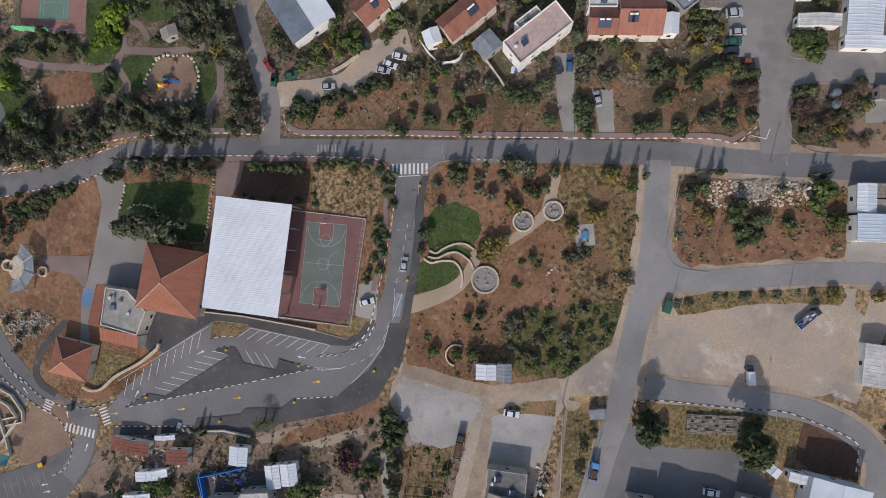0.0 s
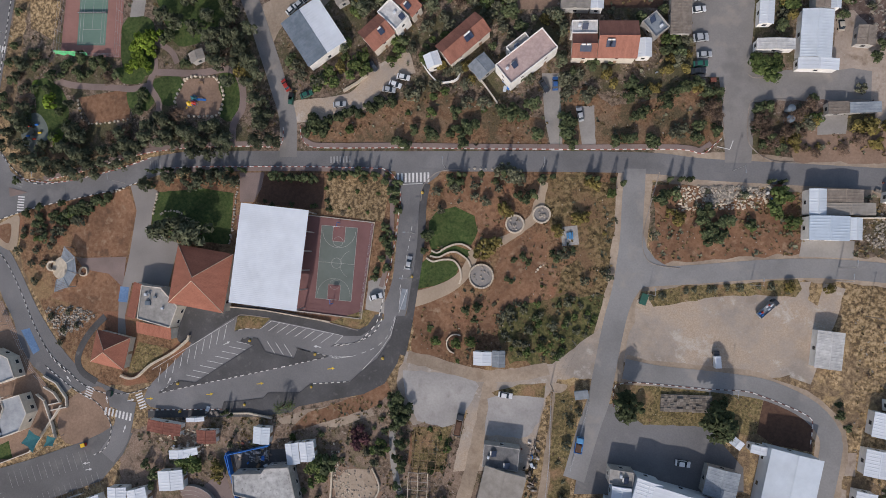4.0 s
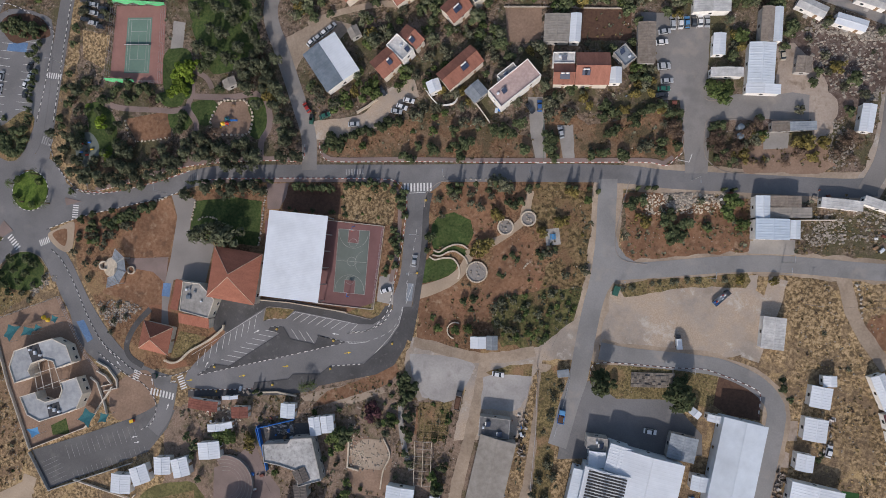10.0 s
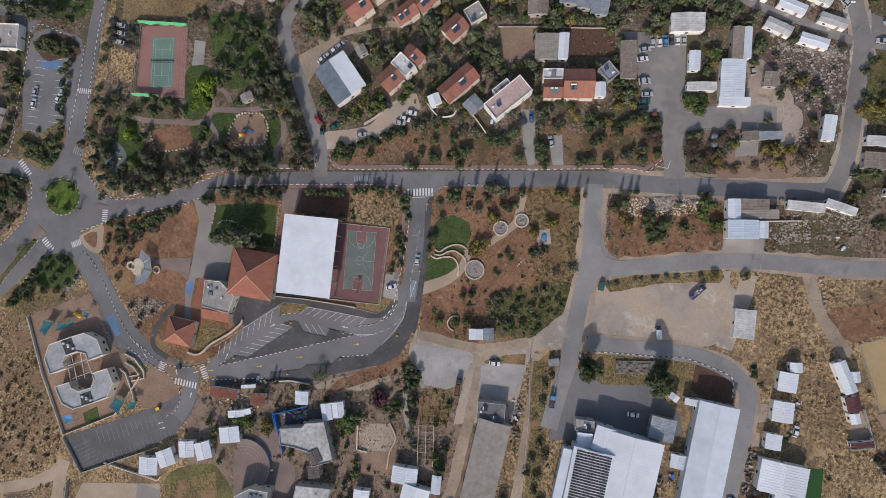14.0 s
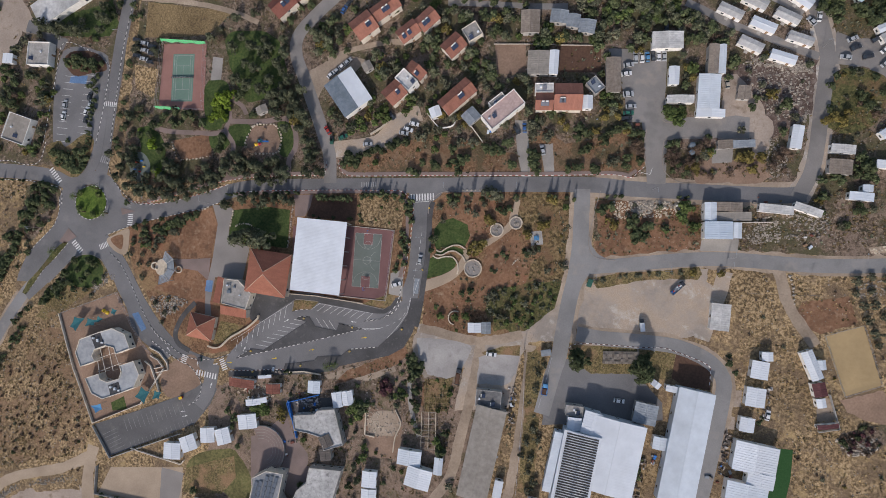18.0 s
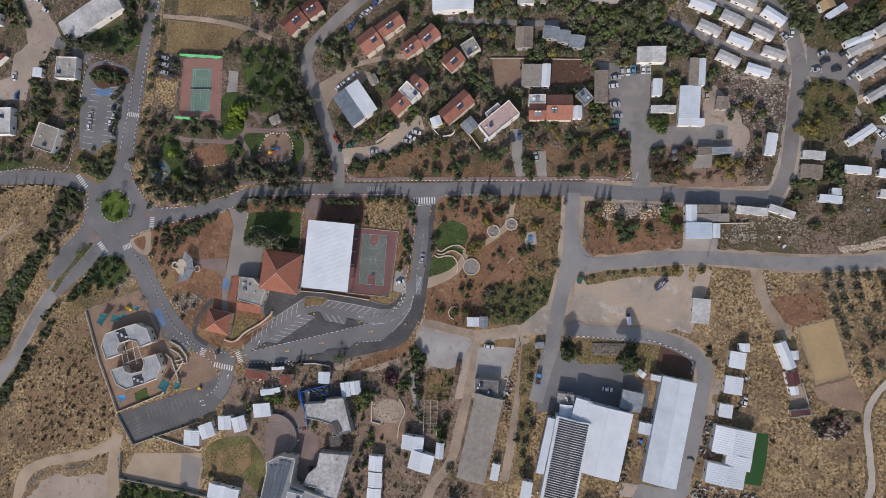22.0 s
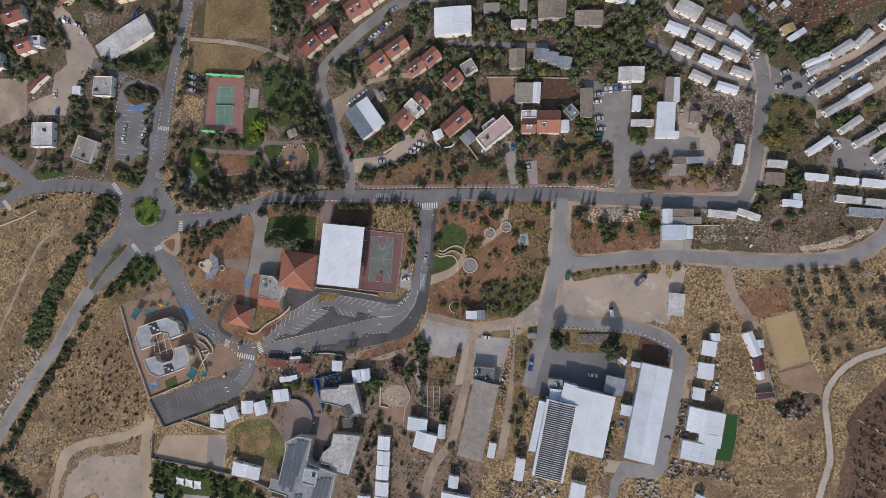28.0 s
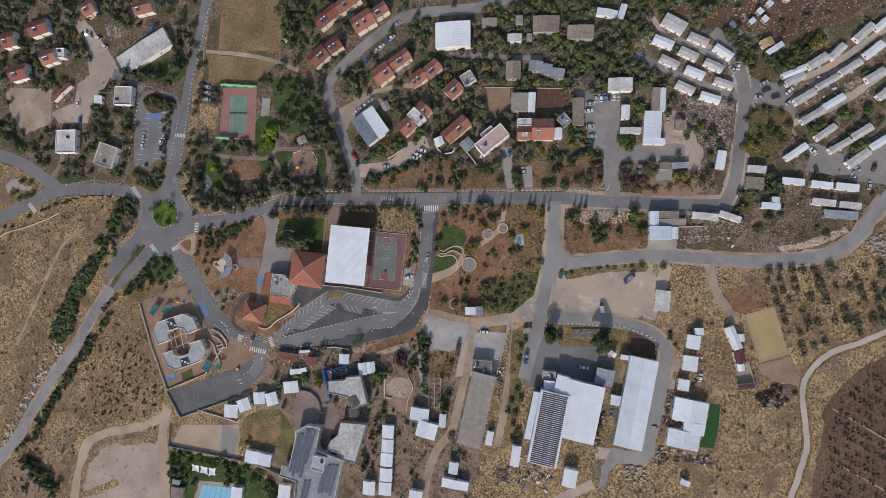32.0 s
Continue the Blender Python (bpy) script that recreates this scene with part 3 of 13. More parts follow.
def window(parent, x, y, z, w, h, turn, plain=False):
    """A window on a wall: frame and pane. turn: 0 faces -y, 90 +x, 180 +y, 270 -x."""
    m = pose(x, y, z, 0, 0, turn)
    if plain:
        q = Geo().box(-w / 2, -0.05, 0, w / 2, 0.03, h)
        q.v = [tuple(m @ Vector(p)) for p in q.v]
        q.ob("window", glass, parent)
        return
    g = Geo()
    for b in ((-w / 2 - 0.08, -0.06, -0.08, w / 2 + 0.08, 0.05, 0), (-w / 2 - 0.08, -0.06, h, w / 2 + 0.08, 0.05, h + 0.08), (-w / 2 - 0.08, -0.06, 0, -w / 2, 0.05, h), (w / 2, -0.06, 0, w / 2 + 0.08, 0.05, h)):
        g.box(*b)
    g.v = [tuple(m @ Vector(p)) for p in g.v]
    fr = g.ob("window", wall_white, parent)
    q = Geo().box(-w / 2, -0.02, 0, w / 2, 0.03, h)
    q.v = [tuple(m @ Vector(p)) for p in q.v]
    q.ob("pane", glass, fr)


def door(parent, x, y, z, turn, material=None):
    m = pose(x, y, z, 0, 0, turn)
    g = Geo().box(-0.5, -0.06, 0, 0.5, 0.04, 2.05)
    g.v = [tuple(m @ Vector(p)) for p in g.v]
    g.ob("door", material or wood, parent)


def wall_openings(parent, L, Wd, h, gap=3.4, storeys=1, doors=True, plain=False):
    """Windows round a block, storey by storey, and a door."""
    sh = h / storeys
    for s in range(storeys):
        z = s * sh + sh * 0.35
        for side, ln_, off in ((0, L, Wd), (180, L, Wd), (90, Wd, L), (270, Wd, L)):
            k = max(1, int(ln_ / gap))
            for i in range(k):
                a = (i + 0.5) / k * ln_ - ln_ / 2
                x, y = {0: (a, -off / 2), 180: (-a, off / 2), 90: (off / 2, a), 270: (-off / 2, -a)}[side]
                if doors and s == 0 and side == 0 and i == k // 2:
                    door(parent, x, y, 0.02, side)
                else:
                    window(parent, x, y, z, 1.1, sh * 0.36, side, plain)


def corrugated(L, side, half, z0, z1, step):
    """One ribbed metal plate. side -1 or 1: a slope from that eave up to the middle; 0: one slope over the whole width."""
    g = Geo()
    y0, y1 = (-half, half) if side == 0 else (side * half, 0.0)
    xs, k = [], max(2, int(L / step))
    rib_h = 0.012 if L > 30 else 0.025 if L > 25 else 0.035
    for i in range(k):
        a = -L / 2 + i * L / k
        w = L / k
        xs += [(a, 0), (a + w * 0.6, 0), (a + w * 0.68, rib_h), (a + w * 0.92, rib_h)]
    xs.append((L / 2, 0))
    n = len(xs)
    v = [(x, y0, z0 + d) for x, d in xs] + [(x, y1, z1 + d) for x, d in xs] + [(x, y0, z0 - 0.09) for x, d in xs] + [(x, y1, z1 - 0.09) for x, d in xs]
    f = [(i, i + 1, n + i + 1, n + i) for i in range(n - 1)] + [(2 * n + i + 1, 2 * n + i, 3 * n + i, 3 * n + i + 1) for i in range(n - 1)]
    f += [(i + 1, i, 2 * n + i, 2 * n + i + 1) for i in range(n - 1)] + [(n + i, n + i + 1, 3 * n + i + 1, 3 * n + i) for i in range(n - 1)]
    f += [(0, n, 3 * n, 2 * n), (n - 1, 3 * n - 1, 4 * n - 1, 2 * n - 1)]
    if side > 0:
        f = [q[::-1] for q in f]
    return g.add(v, f)


def poly_block(pts, h, label, roof, wall, name, category, parapet=0.5, t=0.35):
    """A many-sided block with a flat roof and a parapet all round."""
    cx, cy = sum(p[0] for p in pts) / len(pts), sum(p[1] for p in pts) / len(pts)
    q = [Vector((p[0] - cx, p[1] - cy)) for p in pts]
    if signed_area(q) < 0:
        q.reverse()
    e = base(name, cx, cy, 0, label, category)
    Geo().prism([(p.x, p.y) for p in q], -0.3, h).ob("wall", wall, e)
    inner = [(p.x, p.y) for p in offsets(q, t, True)]
    Geo().prism(inner, h - 0.1, h + 0.05).ob("roof", roof, e)
    n = len(q)
    for i in range(n):
        a, b, c, d = q[i], q[(i + 1) % n], Vector(inner[(i + 1) % n]), Vector(inner[i])
        Geo().prism([tuple(a), tuple(b), tuple(c), tuple(d)], h - 0.05, h + parapet).ob("parapet", wall, e)
        ln_ = (b - a).length
        for j in range(int(ln_ / 3.5)):
            p = a.lerp(b, (j + 0.5) / int(ln_ / 3.5))
            window(e, p.x, p.y, 1.0, 1.3, 1.2, math.degrees(math.atan2(b.y - a.y, b.x - a.x)))
    return e


def gable_house(p, h, label, roof=None, wall=None, rise=None, over=0.45, storeys=2, name="house", category="house", group="", heater=2, chimney=False, openings=True, hip=0.0, gap=6.2):
    """A house with a tiled gable (or hip) roof; its ridge runs along the first side."""
    x, y, L, Wd, rz = footprint(p)
    L, Wd = L - 2 * over, Wd - 2 * over
    rise = Wd * 0.24 if rise is None else rise
    roof, wall = roof or tile_red, wall or wall_cream
    e = base(name, x, y, rz, label, category, group)
    g = Geo().box(-L / 2, -Wd / 2, -0.3, L / 2, Wd / 2, h)
    if not hip:
        for s in (-1, 1):
            xx = s * (L / 2 - 0.1)
            g.add([(xx - 0.1, -Wd / 2, h), (xx + 0.1, -Wd / 2, h), (xx + 0.1, Wd / 2, h), (xx - 0.1, Wd / 2, h), (xx - 0.1, 0, h + rise - 0.05), (xx + 0.1, 0, h + rise - 0.05)], [(0, 1, 5, 4), (2, 3, 4, 5), (1, 2, 5), (3, 0, 4)])
    g.ob("wall", wall, e)
    oL, oW = L / 2 + over, Wd / 2 + over
    ze, zr = h - over * rise / (Wd / 2) + 0.12, h + rise + 0.12
    rx = oL - hip
    for s in (-1, 1):
        q = [(-oL * s, -oW * s, ze), (oL * s, -oW * s, ze), (rx * s, 0, zr), (-rx * s, 0, zr)]
        Geo().slab(q, 0.16).ob("roof_slope", roof, e)
        if hip:
            Geo().add([(oL * s, -oW * s, ze), (oL * s, oW * s, ze), (rx * s, 0, zr), (oL * s, -oW * s, ze - 0.16), (oL * s, oW * s, ze - 0.16), (rx * s, 0, zr - 0.16)], [(0, 1, 2), (5, 4, 3), (0, 3, 4, 1)]).ob("roof_hip", roof, e)
    if rx > 0.3:
        Geo().tube((-rx, 0, zr), (rx, 0, zr), 0.14).ob("ridge_cap", roof, e)
    if hip:
        for a in (-1, 1):
            for b in (-1, 1):
                Geo().tube((a * oL, b * oW, ze), (a * rx, 0, zr), 0.085).ob("hip_cap", stone_cream, e, "pale mortar hip line")
    if openings:
        wall_openings(e, L, Wd, h, gap, storeys)
    rnd = random.Random(int(abs(x * 7 + y * 13)))
    for i in range(heater):
        hx = (rnd.random() - 0.5) * L * 0.6
        yy = -Wd * 0.2
        zz = h + rise * (1 - 0.4) + 0.12
        pn = Geo().slab([(hx - 0.9, yy - 0.9, zz - 0.05), (hx + 0.9, yy - 0.9, zz - 0.05), (hx + 0.9, yy + 0.7, zz + 1.0), (hx - 0.9, yy + 0.7, zz + 1.0)], 0.1).ob("solar_panel", solar_blue, e, "dark blue solar collector")
        Geo().tube((hx - 0.6, yy + 0.9, zz + 1.05), (hx + 0.6, yy + 0.9, zz + 1.05), 0.27, n=10).ob("water_tank", wall_white, e, "white boiler drum")
    if chimney:
        Geo().box(L * 0.2, 0.2, h, L * 0.2 + 0.6, 0.8, h + rise + 0.9).ob("chimney", wall, e)
    return e


def flat_house(p, h, label, roof=None, wall=None, name="house", category="house", group="", parapet=0.5, storeys=1, gear=2, openings=True, gap=6.2):
    """A block with a flat roof behind a parapet, with tanks and boxes on it."""
    x, y, L, Wd, rz = footprint(p)
    roof, wall = roof or roof_grey, wall or wall_cream
    e = base(name, x, y, rz, label, category, group)
    Geo().box(-L / 2, -Wd / 2, -0.3, L / 2, Wd / 2, h - 0.02).ob("wall", wall, e)
    t = 0.25
    Geo().box(-L / 2 + t, -Wd / 2 + t, h - 0.05, L / 2 - t, Wd / 2 - t, h + 0.06).ob("roof", roof, e)
    if parapet:
        for b in ((-L / 2, -Wd / 2, L / 2, -Wd / 2 + t), (-L / 2, Wd / 2 - t, L / 2, Wd / 2), (-L / 2, -Wd / 2 + t, -L / 2 + t, Wd / 2 - t), (L / 2 - t, -Wd / 2 + t, L / 2, Wd / 2 - t)):
            Geo().box(b[0], b[1], h - 0.03, b[2], b[3], h + parapet, 0.03).ob("parapet", wall, e)
    if openings:
        wall_openings(e, L, Wd, h, gap, storeys)
    rnd = random.Random(int(abs(x * 11 + y * 5)))
    for i in range(gear):
        gx, gy = (rnd.random() - 0.5) * (L - 3), (rnd.random() - 0.5) * (Wd - 2.5)
        if i % 2:
            Geo().box(gx - 0.45, gy - 0.35, h + 0.06, gx + 0.45, gy + 0.35, h + 0.85, 0.06).ob("air_conditioner", metal_white, e)
        else:
            Geo().slab([(gx - 0.9, gy - 0.8, h + 0.2), (gx + 0.9, gy - 0.8, h + 0.2), (gx + 0.9, gy + 0.7, h + 1.2), (gx - 0.9, gy + 0.7, h + 1.2)], 0.1).ob("solar_panel", solar_blue, e, "dark blue solar collector")
            Geo().tube((gx - 0.6, gy + 0.9, h + 0.5), (gx + 0.6, gy + 0.9, h + 0.5), 0.28, n=10).ob("water_tank", wall_white, e, "white boiler drum")
    return e


def shed(p, h, label, roof=None, wall=None, rise=0.5, step=1.0, name="shed", category="shed", group="", openings=True, mono=False, eave=0.25, gap=7.5, roof2=None, open_sided=False, rib=True):
    """A metal-roofed shed or hall: walls, ribbed roof plates, ridge flashing."""
    x, y, L, Wd, rz = footprint(p)
    roof, wall = roof or metal_white, wall or wall_white
    e = base(name, x, y, rz, label, category, group)
    wl, ww = L / 2 - eave, Wd / 2 - eave
    g = Geo()
    if mono:
        g.add([(-wl, -ww, -0.3), (wl, -ww, -0.3), (wl, ww, -0.3), (-wl, ww, -0.3), (-wl, -ww, h), (wl, -ww, h), (wl, ww, h + rise - 0.02), (-wl, ww, h + rise - 0.02)], [(3, 2, 1, 0), (0, 1, 5, 4), (1, 2, 6, 5), (2, 3, 7, 6), (3, 0, 4, 7), (4, 5, 6, 7)])
    else:
        g.add([(-wl, -ww, -0.3), (wl, -ww, -0.3), (wl, ww, -0.3), (-wl, ww, -0.3), (-wl, -ww, h), (wl, -ww, h), (wl, ww, h), (-wl, ww, h), (-wl, 0, h + rise - 0.02), (wl, 0, h + rise - 0.02)], [(3, 2, 1, 0), (0, 1, 5, 4), (1, 2, 6, 9, 5), (2, 3, 7, 6), (3, 0, 4, 8, 7), (4, 5, 9, 8), (9, 6, 7, 8)])
    if open_sided:
        k = max(2, int(L / 6))
        for i in range(k + 1):
            for s in (-1, 1):
                px = -wl + 0.2 + i * (2 * wl - 0.4) / k
                Geo().box(px - 0.2, s * (ww - 0.2) - 0.2, -0.3, px + 0.2, s * (ww - 0.2) + 0.2, h - 0.35).ob("column", steel, e)
        for s in (-1, 1):
            Geo().box(-wl, s * (ww - 0.2) - 0.15, h - 0.35, wl, s * (ww - 0.2) + 0.15, h).ob("eaves_beam", steel, e)
    else:
        g.ob("wall", wall, e)
    zt = h + 0.12
    g = Geo()
    if mono:
        g = corrugated(L, 0, Wd / 2, zt, zt + rise, step)
        g.ob("roof", roof, e)
    else:
        for s in (-1, 1):
            g = corrugated(L, s, Wd / 2, zt, zt + rise, step)
            g.ob("roof_slope", roof2 if roof2 and s > 0 else roof, e)
        Geo().box(-L / 2, -0.18, zt + rise - 0.02, L / 2, 0.18, zt + rise + 0.09, 0.05).ob("ridge_cap", roof, e)
    if openings:
        wall_openings(e, 2 * wl, 2 * ww, min(h, 3.0), gap, 1, True, True)
    return e


# ---- the ground and its sheets ----
region("ground", [(-2200, -2200), (2200, -2200), (2200, 2200), (-2200, 2200)], dry_grass, 0.0, "dry stony hillside with straw-coloured grass", "ground")
# settled quarter in the north, bare earth under the trees
region("ground_gardens", [(-174.3, 41.7), (-168.8, 74.3), (-158.7, 154.2), (-155.6, 182.3), (149.7, 148.9), (147.3, 100.4), (138.2, 27.7), (-64.9, 36.8)], rough_ground, 0.01, "stony brown earth of gardens and yards", "earth", rag=1.0)
region("ground_camp", [(146.9, 149.2), (231.7, 139.9), (224.7, 28.1), (197.9, 3.7), (155.6, -3.6), (106.4, 0.7), (51.2, -2.2), (44.6, 24.2), (132.5, 23.0)], rough_ground, 0.012, "stony earth round the mobile homes", "earth", rag=1.0)
region("ground_west", [(-333.3, 201.8), (-158.6, 182.7), (-174.4, 74.6), (-185.5, 47.4), (-223.8, 51.0), (-263.3, 52.9), (-287.9, 63.2), (-330.1, 76.5)], rough_ground, 0.014, "stony earth round western houses", "earth", rag=1.0)
region("park_soil", [(-22.9, 29.5), (-15.8, 30.5), (40.2, 27.5), (44.5, 21.1), (39.7, -6.5), (33.9, -24.7), (23.0, -33.8), (10.7, -37.3), (-26.9, -33.2), (-24.6, -4.8)], soil_red, 0.02, "red-brown park earth with dry weeds", "earth", rag=0.6)
region("centre_soil", [(-168.7, 19.2), (-134.3, 26.5), (-85.3, 31.1), (-33.6, 30.0), (-29.5, 24.0), (-34.6, -17.3), (-65.8, -21.5), (-106.7, -38.8), (-124.1, -41.9), (-138.2, -41.8), (-148.8, -31.7), (-166.9, -1.2)], soil_red, 0.022, "red-brown earth of the community centre", "earth", rag=0.5)
region("east_plot", [(49.1, 23.4), (90.2, 22.9), (92.2, 1.2), (66.0, -1.7), (51.2, -3.1)], soil_bare, 0.024, "red-brown building plot with stones", "earth", rag=0.8)
region("south_yards", [(-127.7, -58.2), (-106.8, -51.7), (-66.2, -45.5), (-33.5, -42.5), (-14.6, -48.9), (1.0, -52.0), (-1.2, -131.6), (-67.9, -151.9), (-107.8, -153.7), (-127.9, -97.2)], yard_earth, 0.026, "earthen yards between workshops", "earth", rag=1.0)
region("gravel_yard", [(40.3, -15.7), (47.9, -9.7), (88.9, -10.1), (95.8, -13.9), (90.7, -34.5), (70.5, -35.8), (44.1, -34.0), (38.3, -29.4)], gravel_lot, 0.03, "pale compacted gravel lot", "gravel", rag=0.8)
region("gravel_fork", [(-27.8, -28.4), (-19.9, -32.3), (-6.9, -35.9), (18.3, -32.1), (32.8, -20.9), (35.0, -27.1), (33.4, -36.4), (19.8, -36.8), (15.9, -43.1), (10.3, -65.4), (-13.4, -66.6), (-8.5, -47.1), (-26.4, -52.6), (-30.5, -44.7), (-31.4, -36.6)], gravel_lot, 0.034, "pale gravel drive between yards", "gravel", rag=0.8)
region("gravel_grey", [(-29.5, -35.0), (-18.9, -35.4), (-6.7, -37.1), (-4.9, -39.8), (-11.0, -51.4), (-16.5, -52.8), (-25.1, -50.7), (-28.8, -41.1)], gravel_grey, 0.0375, "grey-white gravel parking place", "gravel", rag=0.8)
region("gravel_grey", [(-1.9, -43.4), (7.7, -40.1), (16.0, -39.3), (13.8, -50.6), (9.9, -55.5), (-3.1, -54.8)], gravel_grey, 0.0385, "pale gravel forecourt of the workshop", "gravel", rag=0.7)
region("ploughed_field", [(240.0, -42.0), (214.0, -50.4), (201.6, -55.1), (192.4, -60.1), (182.7, -67.7), (175.2, -76.6), (171.4, -82.3), (170.9, -91.8), (167.9, -104.4), (163.8, -125.7), (160.0, -150.0), (240.0, -150.0)], ploughed, 0.016, "ploughed red-brown field", "field", rag=1.4)
strip("terrace_edge", [(176.0, -81.6), (190.0, -90.0), (199.1, -96.3), (212.0, -104.0), (228.0, -113.0)], 0.7, dirt_track, 0.03, "pale stony terrace edge in the field", "earth", rag=0.5)
strip("terrace_edge", [(176.0, -108.0), (190.0, -116.5), (206.0, -126.0), (226.0, -138.0)], 0.6, dirt_track, 0.03, "pale stony terrace edge in the field", "earth", rag=0.5)
region("thicket_floor", [(139.7, -74.4), (149.5, -70.5), (159.1, -69.1), (161.3, -74.2), (150.1, -82.0), (141.8, -80.8)], rough_ground, 0.0262, "dark ground with cut brush", "earth", rag=1.4)
region("track_fork", [(141.6, -60.2), (157.5, -56.0), (160.8, -63.0), (163.7, -71.1), (150.8, -67.9), (143.8, -65.1)], yard_dust, 0.0345, "trodden dusty fork below the riding ring", "earth", rag=0.9)
region("slope_floor", [(-228.1, -33.9), (-212.0, -29.6), (-202.8, -29.6), (-196.4, -50.0), (-187.9, -74.6), (-191.3, -86.8), (-208.0, -91.0), (-227.5, -95.3), (-243.8, -84.0), (-237.8, -61.1)], slope_earth, 0.0258, "reddish dry slope with saplings", "earth", rag=2.2)
region("plaza_school", [(-90.1, -69.7), (-86.2, -80.1), (-79.9, -86.9), (-80.1, -99.4), (-88.4, -102.6), (-93.7, -96.7), (-103.2, -92.4), (-104.5, -80.3), (-95.0, -72.7)], paving, 0.0288, "brown paved school court", "pavement", rag=0.3)
region("slope_floor", [(-296.6, -127.5), (-289.3, -121.0), (-272.0, -128.0), (-256.4, -138.7), (-262.0, -144.5), (-289.0, -142.7)], yard_dust, 0.0264, "bare reddish earth beside the road", "earth", rag=1.2)
strip("path_slope", [(-242.5, 24.3), (-256.9, 15.1), (-265.8, 0.7), (-272.0, -12.1), (-281.8, -31.4), (-290.0, -48.0)], 1.5, dirt_track, 0.03, "faint trodden path over the dry slope", "path", rag=0.8)
region("dirt_lot", [(-244.0, -156.0), (-241.7, -132.4), (-237.5, -119.5), (-227.4, -109.7), (-216.0, -105.6), (-196.2, -102.6), (-189.9, -108.1), (-187.8, -130.4), (-187.0, -156.0)], lot_dust, 0.018, "levelled pale dirt lot", "gravel", rag=1.2)
region("lawn_school", [(-139.2, -94.6), (-136.8, -90.3), (-127.6, -86.8), (-115.1, -86.6), (-106.5, -100.0), (-110.8, -112.1), (-124.4, -103.4), (-136.9, -105.6)], lawn_dry, 0.0286, "thin worn lawn of the school garden", "lawn", rag=0.8, soft=3)
region("riding_ring", [(136.8, -34.5), (151.6, -30.4), (157.0, -54.1), (143.2, -58.7)], sand, 0.05, "yellow sand riding ring", "sand")
region("red_plot", [(129.0, -21.0), (146.8, -18.8), (149.5, -29.5), (135.8, -33.9), (125.9, -29.1)], soil_bare, 0.04, "bare red earth clearing", "earth", rag=0.6)
# dusty shoulders under the roads
strip("shoulder", [(43.9, 27.4), (43.1, 16.5), (42.3, 5.6), (40.0, -8.4), (37.4, -17.8), (35.3, -27.1), (33.4, -36.4)], 10.5, dirt_track, 0.032, "dusty pale road shoulder", "verge", rag=1.2)
strip("shoulder", [(40.6, -5.9), (48.1, -5.2), (63.0, -4.3), (77.6, -3.2), (92.0, -2.7), (106.2, -3.4), (133.8, -6.2), (160.8, -6.7), (174.1, -5.3), (184.7, -1.6), (192.9, 5.3), (199.8, 14.4), (206.2, 22.7)], 8.2, dirt_track, 0.0328, "dusty pale road shoulder", "verge", rag=1.4)
strip("shoulder", [(49.3, 29.9), (64.1, 27.7), (93.2, 25.2), (121.4, 22.8), (132.5, 23.0)], 11.0, dirt_track, 0.0336, "dusty pale road shoulder", "verge", rag=1.4)
strip("shoulder", [(-225.1, -13.6), (-233.9, -25.6), (-242.3, -39.0), (-249.1, -50.0), (-260.0, -62.4), (-268.5, -74.9), (-277.4, -87.8), (-286.3, -102.2), (-296.9, -114.9), (-312.4, -131.9)], 8.0, dirt_track, 0.0344, "dusty pale road shoulder", "verge", rag=1.2)
strip("shoulder", [(39.7, -33.3), (50.0, -35.3), (70.5, -37.3), (82.0, -39.4), (92.6, -44.8), (97.9, -51.8), (97.6, -58.7), (94.9, -71.0), (91.7, -84.7)], 9.0, dirt_track, 0.0352, "dusty pale road shoulder", "verge", rag=1.2)
strip("shoulder", [(129.1, 21.3), (134.5, 30.9), (137.2, 41.1), (139.6, 55.9), (142.0, 70.7), (143.0, 81.1), (140.4, 96.4), (136.5, 107.4)], 9.0, gravel_lot, 0.0358, "dusty pale road shoulder", "verge", rag=1.4)
strip("shoulder", [(202.2, -44.8), (189.7, -49.1), (176.6, -53.9), (168.4, -60.9), (164.2, -67.1), (162.4, -75.6), (163.0, -89.0), (163.2, -100.1), (160.7, -108.5), (154.5, -125.9)], 5.0, weeds_gold, 0.0364, "stony track shoulder", "verge", rag=1.6)
# lanes and yards of the camp
strip("track_camp", [(89.1, 106.3), (98.2, 100.9), (105.9, 95.7), (123.6, 87.3), (139.8, 79.2)], 3.2, asphalt_dusty, 0.06, "narrow grey camp lane", "track", rag=0.4)
strip("track_camp", [(110.5, 113.2), (116.9, 109.6), (125.7, 104.2), (134.3, 97.3)], 3.0, asphalt_dusty, 0.062, "narrow grey camp lane", "track", rag=0.4)
strip("track_camp", [(97.9, 127.2), (105.4, 115.1), (116.9, 109.6), (135.4, 105.5)], 2.6, gravel_lot, 0.061, "narrow stony camp lane", "track", rag=0.4)
strip("track_camp", [(163.1, 73.2), (174.5, 80.5), (185.8, 87.7), (198.1, 94.1), (211.0, 103.0)], 4.2, asphalt_dusty, 0.064, "grey camp lane", "track", rag=0.5)
strip("track_camp", [(165.1, 63.6), (177.5, 68.2), (188.6, 72.8), (201.0, 81.2), (210.8, 87.7)], 3.6, gravel_lot, 0.065, "stony camp lane", "track", rag=0.5)
strip("track_camp", [(161.3, 85.5), (172.5, 87.4), (186.1, 93.1), (197.3, 100.2), (211.4, 109.6)], 3.2, gravel_lot, 0.063, "stony camp lane", "track", rag=0.5)
